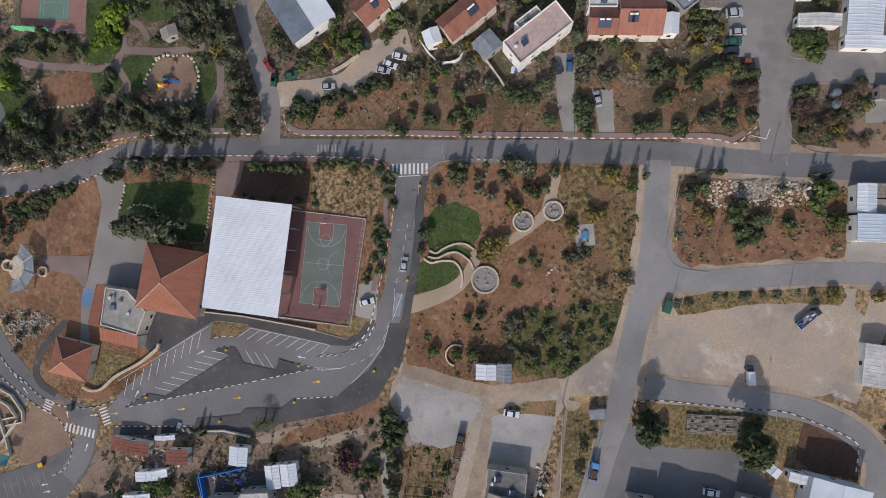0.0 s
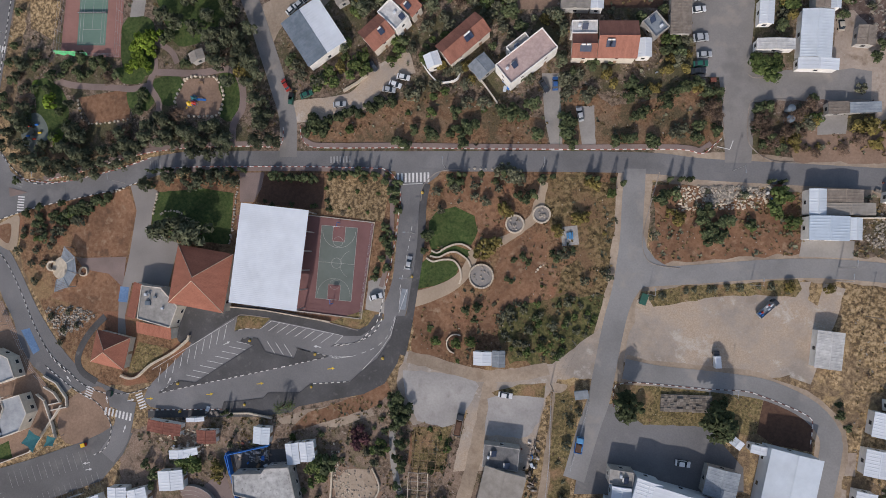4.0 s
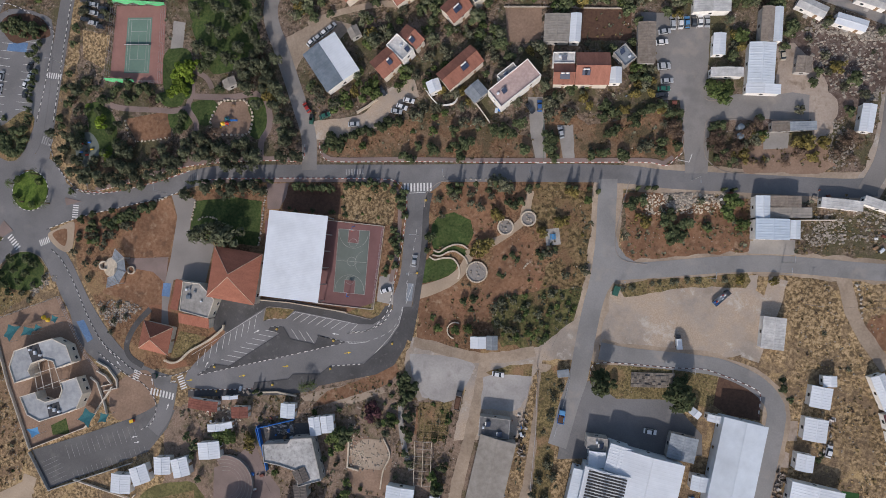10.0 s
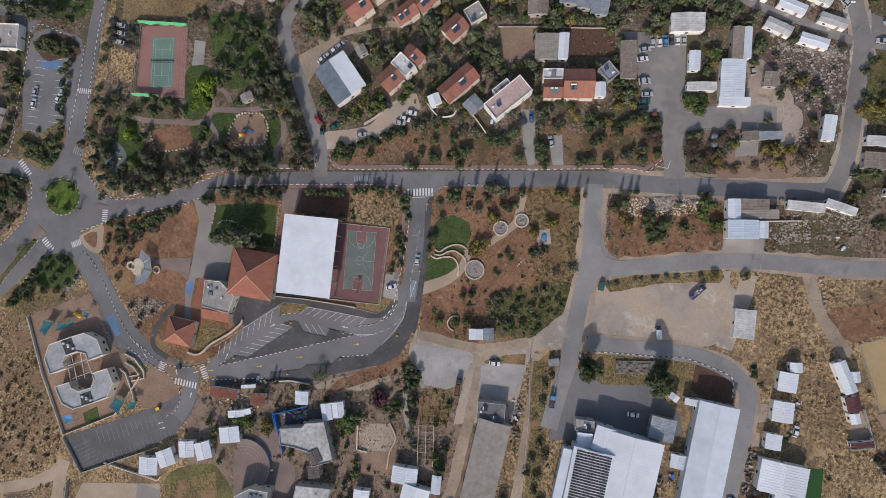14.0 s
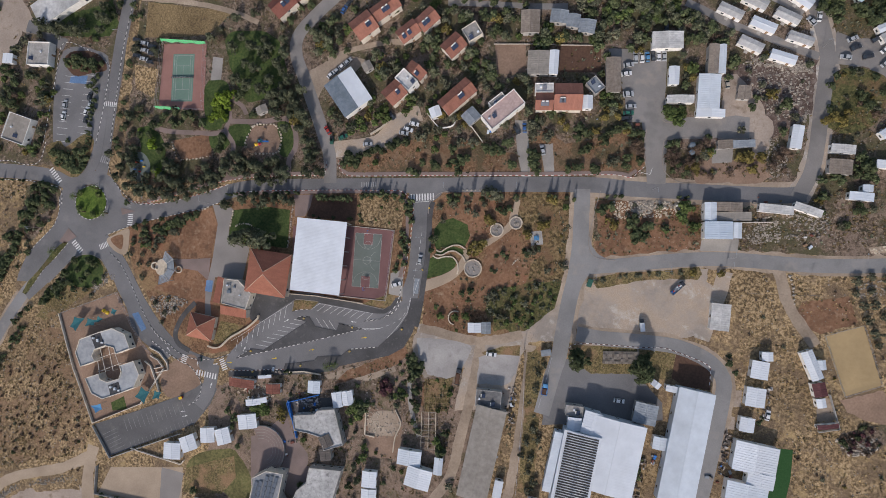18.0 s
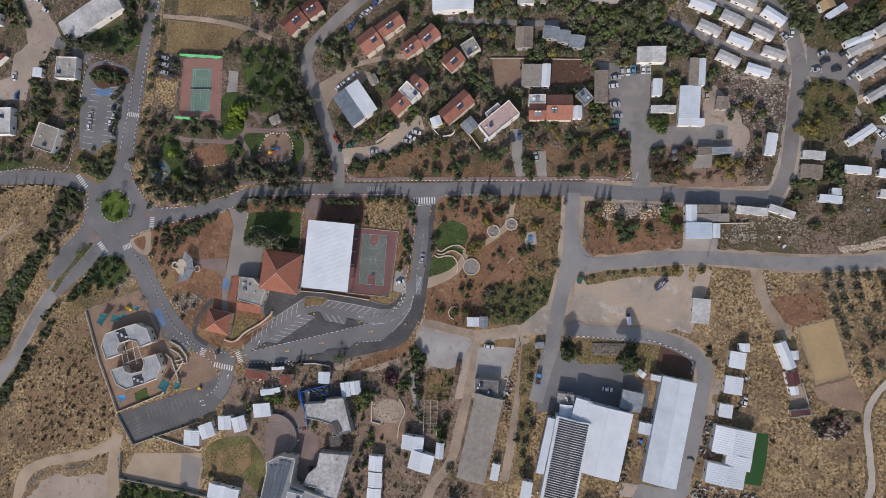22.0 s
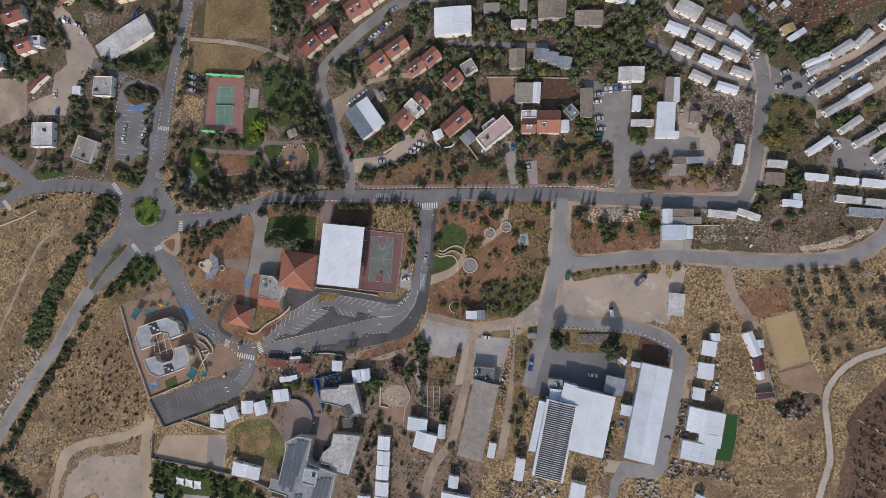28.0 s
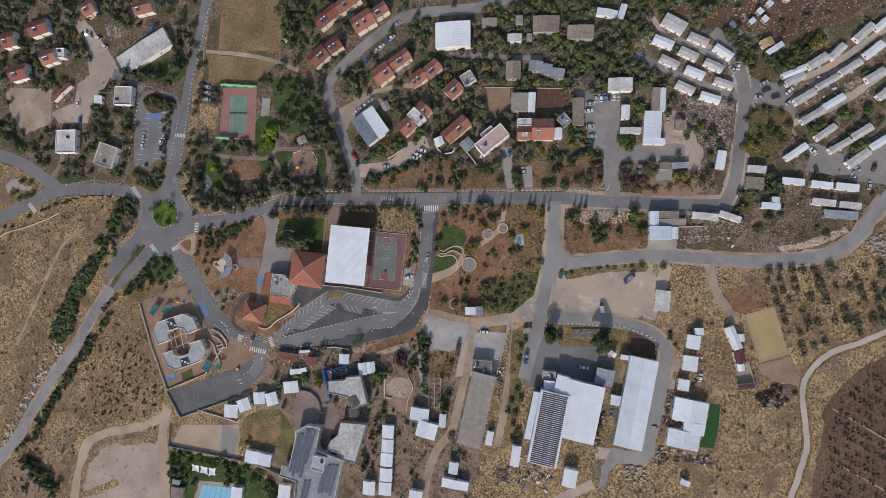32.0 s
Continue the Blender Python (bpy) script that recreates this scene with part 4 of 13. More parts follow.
region("yard_camp", [(146.6, 89.4), (152.7, 86.2), (164.9, 83.9), (168.1, 74.2), (165.0, 62.3), (168.2, 52.7), (176.6, 52.2), (187.1, 46.3), (211.1, 54.1), (209.6, 29.4), (192.2, 32.2), (169.9, 39.3), (172.7, 47.1), (162.5, 61.1), (158.2, 73.5), (145.9, 75.8)], asphalt_dusty, 0.067, "worn grey camp square", "yard", rag=0.6)
region("rubble_earth", [(128.2, 132.7), (139.1, 123.3), (146.2, 114.5), (156.0, 112.2), (164.3, 106.1), (177.8, 110.2), (187.6, 113.4), (199.8, 120.2), (204.9, 127.7)], soil_dark, 0.016, "dark red-brown earth with rubble", "earth", rag=1.4)
region("rubble_earth", [(97.4, 138.6), (127.0, 135.6), (137.1, 120.8), (131.1, 114.4), (118.9, 125.3), (106.2, 129.3)], soil_dark, 0.017, "dark brown earth with rubble", "earth", rag=1.2)
region("rubble_earth", [(115.7, 82.7), (139.4, 77.6), (135.9, 55.6), (121.9, 51.0), (116.2, 65.0), (114.1, 74.6)], rubble_ground, 0.041, "dark red-brown earth with rubble", "earth", rag=1.2)
region("lane_island", [(144.1, 71.2), (152.8, 74.0), (163.6, 69.9), (165.6, 63.1), (161.5, 54.1), (157.6, 49.0), (146.6, 47.0), (141.8, 49.9), (141.8, 63.3)], weeds_green, 0.07, "green and brown planted traffic triangle", "verge", rag=0.3, soft=3)
region("yard_store", [(102.3, 73.3), (108.2, 74.3), (117.3, 61.2), (119.4, 50.1), (106.3, 45.3), (94.7, 48.7), (101.6, 56.6)], lot_dust, 0.068, "stony grey store yard", "yard", rag=0.8)
region("yard_west", [(-250.0, 156.9), (-240.8, 152.7), (-231.6, 140.3), (-224.3, 129.7), (-217.1, 117.7), (-224.2, 116.6), (-231.4, 120.4), (-236.7, 109.3), (-241.9, 90.0), (-262.0, 91.3), (-267.6, 98.3), (-251.2, 103.8), (-249.5, 115.2), (-240.5, 121.1), (-244.3, 139.7)], lot_dust, 0.048, "wide dusty village yard", "yard", rag=0.8)
region("yard_west", [(-301.8, 117.5), (-267.9, 113.3), (-267.5, 91.6), (-286.0, 86.1), (-297.7, 100.3)], dirt_track, 0.046, "bare pale earth yard", "yard", rag=1.0)
region("soil_patch", [(2.8, 5.4), (10.0, 7.2), (17.8, 6.1), (16.2, -0.7), (20.6, -4.4), (13.2, -11.2), (8.7, -14.3), (3.5, -17.4), (-0.3, -21.2), (-5.7, -23.6), (-7.0, -18.0), (-4.1, -12.4), (1.2, -5.3), (1.2, 0.8)], soil_bare, 0.0276, "bare orange-brown earth", "earth", rag=1.8)
region("soil_patch", [(-15.7, 21.1), (-12.0, 28.6), (1.3, 28.6), (1.5, 16.0), (-0.2, 8.5), (-4.1, 7.0), (-6.0, 15.0), (-11.0, 18.6)], soil_bare, 0.0277, "bare orange-brown earth", "earth", rag=1.4)
region("soil_patch", [(-26.0, -14.5), (-12.0, -9.0), (-8.5, -14.0), (-12.5, -22.0), (-16.0, -31.0), (-26.6, -29.0)], soil_bare, 0.0279, "bare orange-brown earth", "earth", rag=1.2)
region("soil_patch", [(47.5, 5.6), (60.2, 4.8), (87.5, 5.4), (89.1, 1.1), (60.1, -1.1), (50.2, -1.1)], soil_bare, 0.029, "bare orange-brown earth", "earth", rag=1.2)
region("soil_patch", [(88.8, 33.6), (104.4, 32.9), (105.6, 29.0), (93.9, 28.9)], soil_bare, 0.028, "bare orange-brown earth", "earth", rag=1.0)
region("weed_patch", [(5.0, -14.3), (13.2, -12.8), (19.9, -11.2), (34.4, -11.1), (34.3, -19.9), (26.3, -27.0), (19.0, -32.4), (4.2, -31.5), (1.2, -22.0)], weeds_green, 0.0283, "rank green and gold weeds", "weeds", rag=1.8)
region("weed_patch", [(13.4, 23.6), (18.0, 27.9), (25.3, 28.0), (38.3, 24.0), (40.0, 7.9), (38.2, -6.0), (34.8, -14.0), (30.7, -17.0), (19.9, -11.2), (21.0, -3.4), (26.6, 1.1), (19.3, 8.4)], weeds_gold, 0.0272, "dry gold weeds", "weeds", rag=1.8)
region("weed_patch", [(101.5, -6.6), (115.4, -8.3), (121.3, -19.1), (119.5, -31.1), (110.4, -35.0), (102.2, -20.1)], straw_base, 0.0274, "dry gold grass", "weeds", rag=1.4)
region("weed_patch", [(63.1, -119.4), (81.3, -120.2), (93.0, -115.9), (80.9, -129.3), (62.8, -129.3)], straw_base, 0.0276, "dry gold grass", "weeds", rag=1.2)
region("weed_patch", [(-4.4, -122.2), (17.8, -122.2), (36.8, -124.3), (36.5, -131.0), (-6.0, -132.6)], straw_base, 0.0278, "dry gold grass", "weeds", rag=1.2)
region("yard_store", [(104.2, 72.4), (109.0, 78.4), (124.4, 75.9), (139.4, 72.1), (137.0, 60.0), (129.7, 52.2), (117.8, 44.7), (93.3, 46.0), (91.1, 57.0), (102.9, 56.3)], rubble_ground, 0.0355, "grey stony yard with rubble", "yard", rag=1.0)
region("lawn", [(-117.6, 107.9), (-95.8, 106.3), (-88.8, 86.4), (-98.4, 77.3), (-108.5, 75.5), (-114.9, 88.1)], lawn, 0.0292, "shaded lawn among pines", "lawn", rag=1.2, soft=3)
# Brighter grass puts the sunlight on this lawn into its colour
region("lawn", [(-163.6, 66.1), (-153.4, 61.9), (-150.1, 53.1), (-153.2, 43.3), (-159.4, 48.5), (-162.2, 57.3)], lawn_bright, 0.0294, "lawn beside the playground with sunlight painted in", "lawn", rag=0.8, soft=2)
region("lawn", [(-213.5, 122.6), (-185.4, 127.4), (-177.3, 130.3), (-174.0, 118.0), (-178.9, 111.8), (-190.3, 112.4), (-206.8, 114.4)], lawn, 0.0296, "lawn below the long hall", "lawn", rag=0.6)
region("garden_bed", [(34.9, 91.5), (53.5, 89.8), (53.2, 78.5), (35.6, 79.7)], soil_dark, 0.0293, "dark brown vegetable garden", "garden", rag=0.3)
region("yard_club", [(8.1, 93.8), (21.5, 92.7), (21.1, 80.0), (8.5, 81.0)], yard_dust, 0.0295, "bare tan yard beside the clubhouse", "yard", rag=0.3)
region("garden_bed", [(-26.8, -54.2), (-18.7, -54.7), (-20.2, -65.6), (-27.9, -64.9)], soil_bare, 0.0292, "orange-brown vegetable beds", "garden", rag=0.3)
region("garden_bed", [(-54.0, -67.0), (-48.1, -65.8), (-38.9, -67.8), (-36.2, -74.4), (-39.1, -87.8), (-50.7, -88.2), (-54.1, -77.2)], yard_dust, 0.0291, "bare stony garden court", "yard", rag=0.7)
region("yard_lane", [(-78.9, 87.5), (-61.4, 94.8), (-50.0, 91.1), (-55.8, 85.9), (-70.2, 80.6), (-74.7, 73.0), (-79.0, 76.1)], dirt_track, 0.0297, "earthen parking place beside the shed", "yard", rag=0.6)
strip("path", [(-68.6, 93.0), (-55.6, 96.6), (-41.3, 98.6), (-30.0, 97.6)], 2.4, dirt_track, 0.05, "earthen garden path between houses", "path", rag=0.3)
strip("path", [(-12.4, 114.6), (8.5, 112.1), (24.4, 109.9), (40.0, 108.6)], 2.6, asphalt_dusty, 0.052, "dusty lane behind the houses", "path", rag=0.3)
region("concrete_pad", [(99.2, -56.7), (104.9, -56.7), (104.3, -63.3), (99.4, -63.3)], lot_dust, 0.0346, "pale concrete pad between cabins", "slab", rag=0.2)
region("concrete_pad", [(99.8, -66.9), (102.0, -67.6), (101.4, -72.6), (98.5, -72.3)], lot_dust, 0.0348, "pale concrete pad between cabins", "slab", rag=0.2)
# asphalt
AX = dict(step=2.5)
strip("road", [(-181.7, 23.8), (-168.7, 24.7), (-158.8, 25.4), (-148.7, 26.0), (-130.7, 29.3), (-116.5, 33.5), (-102.5, 35.0), (-78.4, 34.5), (-28.6, 32.8), (18.9, 31.4), (49.3, 29.9), (64.1, 27.7), (93.2, 25.2), (121.4, 22.8), (132.5, 23.0)], 6.6, asphalt, 0.05, "grey asphalt main street", **AX)
strip("road_north", [(-185.5, 32.9), (-183.6, 42.2), (-181.4, 55.9), (-178.8, 73.2), (-175.9, 90.4), (-172.9, 108.8), (-168.8, 126.8), (-164.3, 144.1), (-160.9, 161.5), (-156.4, 186.0)], 6.4, asphalt, 0.054, "grey asphalt street", **AX)
strip("road_west", [(-193.0, 36.7), (-202.5, 41.3), (-209.8, 44.4), (-223.7, 46.8), (-243.3, 48.7), (-263.2, 47.9), (-283.4, 40.9), (-303.8, 32.6), (-332.9, 21.3)], (6.4, 8.5), asphalt, 0.058, "grey asphalt street", **AX)
strip("road_southwest", [(-191.8, 23.5), (-198.6, 15.1), (-208.0, 6.1), (-217.5, -5.1), (-225.1, -13.6), (-233.9, -25.6), (-242.3, -39.0), (-249.1, -50.0), (-260.0, -62.4), (-268.5, -74.9), (-277.4, -87.8), (-286.3, -102.2), (-296.9, -114.9), (-312.4, -131.9), (-328.3, -153.3)], 5.6, asphalt_pale, 0.062, "worn pale asphalt road", **AX)
strip("road_slip", [(-188.4, 20.6), (-193.7, 10.5), (-204.2, 1.5), (-214.8, -7.6), (-223.2, -14.3)], 4.6, asphalt, 0.066, "grey asphalt slip lane", **AX)
strip("road_south", [(-186.6, 19.9), (-180.6, 10.4), (-173.5, 1.7), (-168.7, -6.9), (-163.6, -16.5), (-158.5, -24.3), (-152.4, -32.4), (-143.5, -40.8), (-134.6, -45.1), (-125.8, -47.8)], 6.4, asphalt, 0.07, "grey asphalt street", **AX)
region("road_bay", [(-178.6, 4.0), (-178.3, -2.7), (-174.2, -12.0), (-169.6, -20.1), (-166.9, -29.2), (-161.7, -36.0), (-155.3, -40.5), (-149.0, -44.9), (-143.5, -40.8), (-152.4, -32.4), (-158.5, -24.3), (-163.6, -16.5), (-168.7, -6.9), (-173.5, 1.7)], asphalt, 0.066, "grey asphalt parking bay along the street", "road")
strip("road_ring", [(-188.5, 42.9), (-178.8, 38.8), (-175.0, 29.7), (-178.7, 21.3), (-188.4, 18.0), (-198.2, 22.0), (-202.1, 30.8), (-198.3, 39.7)], 6.8, asphalt, 0.074, "grey asphalt roundabout lane", closed=True, **AX)
region("road_apron", [(-205.6, 33.7), (-205.5, 28.0), (-207.0, 23.0), (-208.9, 19.7), (-212.6, 16.1), (-217.9, 11.4), (-223.6, 5.1), (-227.9, -3.4), (-228.5, -6.7), (-210.8, -7.9), (-204.7, -2.4), (-198.5, 3.1), (-193.9, 5.2), (-188.6, 5.4), (-183.7, 3.3), (-180.1, -1.4), (-177.6, -7.0), (-165.6, -8.0), (-168.0, -3.1), (-171.0, 2.0), (-175.6, 5.4), (-180.1, 9.1), (-181.3, 11.6), (-180.8, 14.4), (-175.6, 16.2), (-168.1, 18.5), (-159.1, 20.7), (-150.2, 22.3), (-150.2, 28.9), (-157.6, 29.2), (-165.1, 29.2), (-169.6, 31.5), (-173.5, 34.5), (-178.7, 38.9), (-203.4, 38.4)], asphalt, 0.0785, "worn grey asphalt round the traffic island", "road")
strip("road_east", [(43.9, 28.4), (43.7, 24.3), (43.1, 16.5), (42.3, 5.6), (40.0, -8.4), (37.4, -17.8), (35.3, -27.1), (33.4, -36.4), (31.9, -43.4), (28.8, -51.9), (24.1, -67.5)], 6.6, asphalt_pale, 0.078, "grey asphalt street", **AX)
strip("road_quarry", [(40.6, -5.9), (48.1, -5.2), (63.0, -4.3), (77.6, -3.2), (92.0, -2.7), (106.2, -3.4), (133.8, -6.2), (160.8, -6.7), (174.1, -5.3), (184.7, -1.6), (192.9, 5.3), (199.8, 14.4), (206.2, 22.7), (217.7, 36.9)], 5.8, asphalt_pale, 0.082, "grey asphalt road past the gravel lot", **AX)
strip("road_factory", [(39.7, -33.3), (50.0, -35.3), (70.5, -37.3), (82.0, -39.4), (92.6, -44.8), (97.9, -51.8), (97.6, -58.7), (94.9, -71.0), (91.7, -84.7), (88.0, -98.5), (84.4, -108.1)], 6.2, asphalt_pale, 0.086, "pale asphalt factory road", **AX)
region("yard_hall", [(68.6, -103.0), (82.4, -105.2), (91.5, -95.7), (89.8, -106.6), (84.3, -111.6), (71.0, -111.2), (66.8, -115.4), (64.7, -123.5), (61.5, -123.6), (63.2, -112.8)], asphalt_pale, 0.0845, "pale asphalt apron behind the storage hall", "yard", rag=0.5)
strip("road_village", [(-68.2, 35.4), (-68.4, 48.5), (-71.3, 58.5), (-75.2, 70.4), (-79.8, 84.0), (-83.7, 95.4), (-82.9, 104.4), (-76.6, 111.7), (-63.5, 122.7), (-46.4, 134.6), (-32.9, 140.1), (-9.9, 140.5), (9.4, 141.3), (41.2, 151.1)], 6.0, asphalt_dusty, 0.09, "grey asphalt village lane", **AX)
strip("road_northeast", [(74.2, 29.4), (74.5, 38.2), (74.4, 50.5), (73.7, 62.9), (72.5, 78.5)], (7.5, 12.0), asphalt_dusty, 0.094, "grey asphalt lane widening into a car park", **AX)
strip("road_stores", [(73.9, 51.8), (85.6, 52.4), (102.9, 52.0), (112.0, 51.5)], 9.0, asphalt_dusty, 0.098, "grey asphalt store yard", rag=1.0, **AX)
region("yard_store", [(102.4, 55.2), (113.7, 59.3), (121.2, 53.3), (119.1, 42.3), (113.0, 37.9), (112.9, 46.3), (106.5, 48.5)], lot_dust, 0.08, "dusty end of the store yard", "yard", rag=1.0)
region("plot_tan", [(89.0, 35.2), (95.8, 39.6), (106.1, 37.8), (116.4, 38.7), (120.4, 30.3), (116.1, 28.1), (90.2, 29.0)], yard_dust, 0.037, "bare tan earth plot beside the street", "earth", rag=1.0)
strip("road_camp", [(129.1, 21.3), (134.5, 30.9), (137.2, 41.1), (139.6, 55.9), (142.0, 70.7), (143.0, 81.1), (140.4, 96.4), (136.5, 107.4), (129.0, 115.7)], 6.0, asphalt_dusty, 0.102, "grey asphalt camp lane", **AX)
region("parking_apron", [(-117.0, -49.0), (-118.1, -42.8), (-106.7, -31.8), (-101.6, -24.9), (-107.0, -13.7), (-90.8, -14.4), (-85.7, -17.1), (-65.7, -17.5), (-48.3, -21.8), (-42.9, -22.0), (-38.5, -19.3), (-36.0, -14.7), (-32.7, -5.6), (-31.2, 7.5), (-29.6, 22.4), (-31.6, 29.9), (-16.3, 29.5), (-21.2, 25.2), (-22.7, 19.0), (-23.7, 5.8), (-26.8, -10.5), (-29.8, -22.0), (-31.4, -28.5), (-37.2, -36.8), (-56.7, -44.7), (-74.2, -47.5), (-93.9, -49.3)], asphalt, 0.106, "grey asphalt parking area", "parking lot", soft=3)
region("parking_lower", [(-130.5, -55.6), (-123.5, -58.2), (-127.0, -65.4), (-134.8, -74.6), (-149.0, -79.9), (-177.8, -90.5), (-185.9, -75.6), (-163.3, -68.8), (-141.8, -61.5), (-134.7, -58.2)], asphalt_worn, 0.11, "grey asphalt lower car park", "parking lot")
strip("road_lower", [(-125.5, -47.1), (-126.6, -53.3), (-128.4, -59.9), (-133.0, -66.4)], 6.5, asphalt, 0.114, "grey asphalt side street", **AX)
region("parking_west", [(-206.3, 101.4), (-200.2, 108.0), (-185.7, 105.2), (-178.9, 95.9), (-185.5, 47.4), (-206.4, 50.2), (-209.3, 76.7)], asphalt, 0.118, "grey asphalt car park with stalls", "parking lot", soft=3)
strip("track_pale", [(215.5, -40.2), (202.2, -43.6), (189.7, -49.1), (176.6, -53.9), (168.4, -60.9), (164.2, -67.1), (162.4, -75.6), (163.0, -89.0), (163.2, -100.1), (160.7, -108.5), (154.5, -125.9), (148.4, -142.2)], 2.7, path_pale, 0.04, "pale gravel farm track", "track", rag=0.5, **AX)
strip("track_red", [(120.6, -6.2), (122.4, -14.4), (123.8, -21.8), (127.8, -29.2), (133.6, -38.5)], 4.5, dirt_track, 0.044, "sandy dirt track", "track", rag=0.6, **AX)
strip("track_west", [(-247.7, -156.7), (-245.8, -126.4), (-241.4, -108.8), (-230.0, -101.8), (-213.0, -98.1), (-198.0, -95.1), (-185.1, -90.9)], 4.0, path_sand, 0.036, "sandy dirt track", "track", rag=0.6, **AX)
strip("track_works", [(-1.1, -38.1), (-5.4, -58.2), (-10.5, -76.6), (-15.7, -95.1), (-24.8, -107.5), (-30.5, -122.9), (-33.2, -147.4)], 4.5, dirt_track, 0.038, "sandy dirt track between workshops", "track", rag=0.6, **AX)
strip("track_sheds", [(20.5, -38.3), (17.7, -58.2), (13.4, -82.5), (8.8, -103.7)], 4.0, dirt_track, 0.0384, "sandy dirt track", "track", rag=0.6, **AX)
strip("drive_gravel", [(-67.0, 50.4), (-61.0, 51.0), (-52.3, 51.5), (-43.6, 53.8), (-37.6, 60.3), (-30.0, 64.5), (-25.8, 65.6)], 7.5, gravel_lot, 0.05, "pale gravel parking drive", "drive", rag=0.5, **AX)
region("factory_yard", [(29.6, -45.7), (36.4, -44.0), (52.5, -49.5), (64.0, -50.5), (73.7, -62.2), (73.6, -69.3), (24.1, -72.1), (27.2, -55.1)], asphalt, 0.045, "grey asphalt factory yard", "yard")

region("road_corner", [(42.3, 10.2), (46.3, 7.9), (47.0, 4.0), (49.5, 0.4), (53.7, -2.3), (62.2, -2.8), (62.1, -5.2), (41.2, -8.4)], asphalt_pale, 0.0835, "grey asphalt road corner", "road")
region("road_corner", [(36.7, -8.5), (54.6, -5.1), (47.9, -7.0), (44.8, -9.2), (42.8, -12.3), (40.5, -18.0), (36.6, -18.5)], asphalt_pale, 0.0845, "grey asphalt road corner", "road")
region("parking_stores", [(56.7, 88.6), (80.4, 86.2), (79.4, 68.8), (77.7, 57.4), (71.4, 55.9), (63.2, 56.3), (62.6, 67.9), (59.2, 79.7)], asphalt_dusty, 0.0965, "grey asphalt parking yard of the stores", "parking lot", rag=0.3)

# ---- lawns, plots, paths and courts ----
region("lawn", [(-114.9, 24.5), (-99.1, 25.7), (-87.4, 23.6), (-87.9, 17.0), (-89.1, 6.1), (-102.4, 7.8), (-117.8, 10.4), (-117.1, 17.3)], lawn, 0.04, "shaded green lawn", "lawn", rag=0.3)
region("lawn", [(-20.7, 13.0), (-18.3, 16.1), (-12.0, 17.6), (-5.8, 14.4), (-4.9, 9.7), (-7.0, 5.1), (-10.5, 5.9), (-15.2, 4.6), (-19.9, 3.6), (-20.9, 8.3)], lawn, 0.041, "green park lawn above wavy walls", "lawn", rag=0.3)
region("lawn", [(-23.9, -1.2), (-21.5, 1.0), (-19.5, -0.1), (-16.0, 0.4), (-12.8, 0.1), (-11.1, -2.1), (-12.1, -5.2), (-18.3, -7.6), (-25.1, -9.0)], lawn, 0.042, "green park lawn below wavy walls", "lawn", rag=0.2)
region("lawn", [(-19.9, 3.1), (-15.2, 4.2), (-12.0, 5.1), (-7.4, 3.5), (-8.1, 0.7), (-12.0, 3.1), (-17.5, 1.6), (-20.7, 1.8)], lawn, 0.043, "narrow green lawn between wavy walls", "lawn", rag=0.1)
for i, poly in enumerate(([(-117.0, 64.1), (-107.0, 64.5), (-106.0, 59.8), (-108.6, 54.8), (-115.0, 55.9)], [(-92.6, 65.1), (-86.4, 64.0), (-84.3, 51.3), (-87.0, 48.7), (-92.4, 49.9)], [(-109.1, 82.2), (-101.7, 82.7), (-103.5, 76.6), (-107.2, 75.2)], [(-161.8, 65.7), (-151.9, 61.6), (-149.7, 51.1), (-157.3, 45.9), (-161.2, 45.3)], [(-126.7, 60.7), (-118.8, 60.5), (-116.9, 55.9), (-119.6, 53.0), (-126.1, 54.6)], [(-131.1, 68.7), (-121.7, 67.4), (-121.6, 63.0), (-129.1, 63.4)], [(-128.6, 85.1), (-117.4, 84.5), (-117.2, 70.6), (-118.0, 66.3), (-128.2, 66.8)])):
    region("lawn", poly, lawn, 0.044 + i * 0.003, "green lawn among the park trees", "lawn", rag=0.5, soft=2)
region("plot_bare", [(-133.0, 24.8), (-126.0, 26.0), (-123.3, 18.3), (-126.4, 2.6), (-144.7, 2.6), (-147.7, 10.8), (-141.2, 16.8)], soil_bare, 0.04, "levelled red-brown earth plot", "earth", rag=0.2)
region("plot_bare", [(-142.7, -2.1), (-133.7, -3.4), (-129.4, -8.0), (-129.2, -16.5), (-138.6, -16.6), (-155.8, -11.6), (-153.9, -9.9), (-144.5, -6.4)], soil_bare, 0.041, "levelled red-brown earth plot", "earth", rag=0.3)
region("plaza", [(-125.5, 27.3), (-118.2, 26.7), (-115.2, 24.9), (-117.1, 18.2), (-117.8, 10.7), (-109.6, 8.4), (-107.3, 6.7), (-111.1, -8.8), (-120.7, -6.7), (-124.4, -6.7), (-126.9, -18.1), (-126.3, -25.3), (-129.5, -25.3), (-129.3, -13.1), (-125.5, 3.0), (-123.0, 18.3), (-124.1, 22.5)], paving_grey, 0.07, "grey paved walk and forecourt", "pavement")
region("plaza", [(-145.6, 2.0), (-126.7, 2.3), (-127.9, -8.2), (-133.2, -3.5), (-142.7, -1.9)], paving, 0.066, "buff paved terrace", "pavement")
region("plaza", [(-85.4, 30.6), (-76.5, 30.4), (-77.7, 24.9), (-80.4, 20.5), (-85.2, 20.6)], paving, 0.067, "paved path to the street", "pavement")
region("garden_plot", [(-54.9, 27.9), (-33.4, 26.9), (-35.5, 13.0), (-55.0, 16.1)], straw_base, 0.04, "dry garden plot with young trees", "earth", rag=0.3)
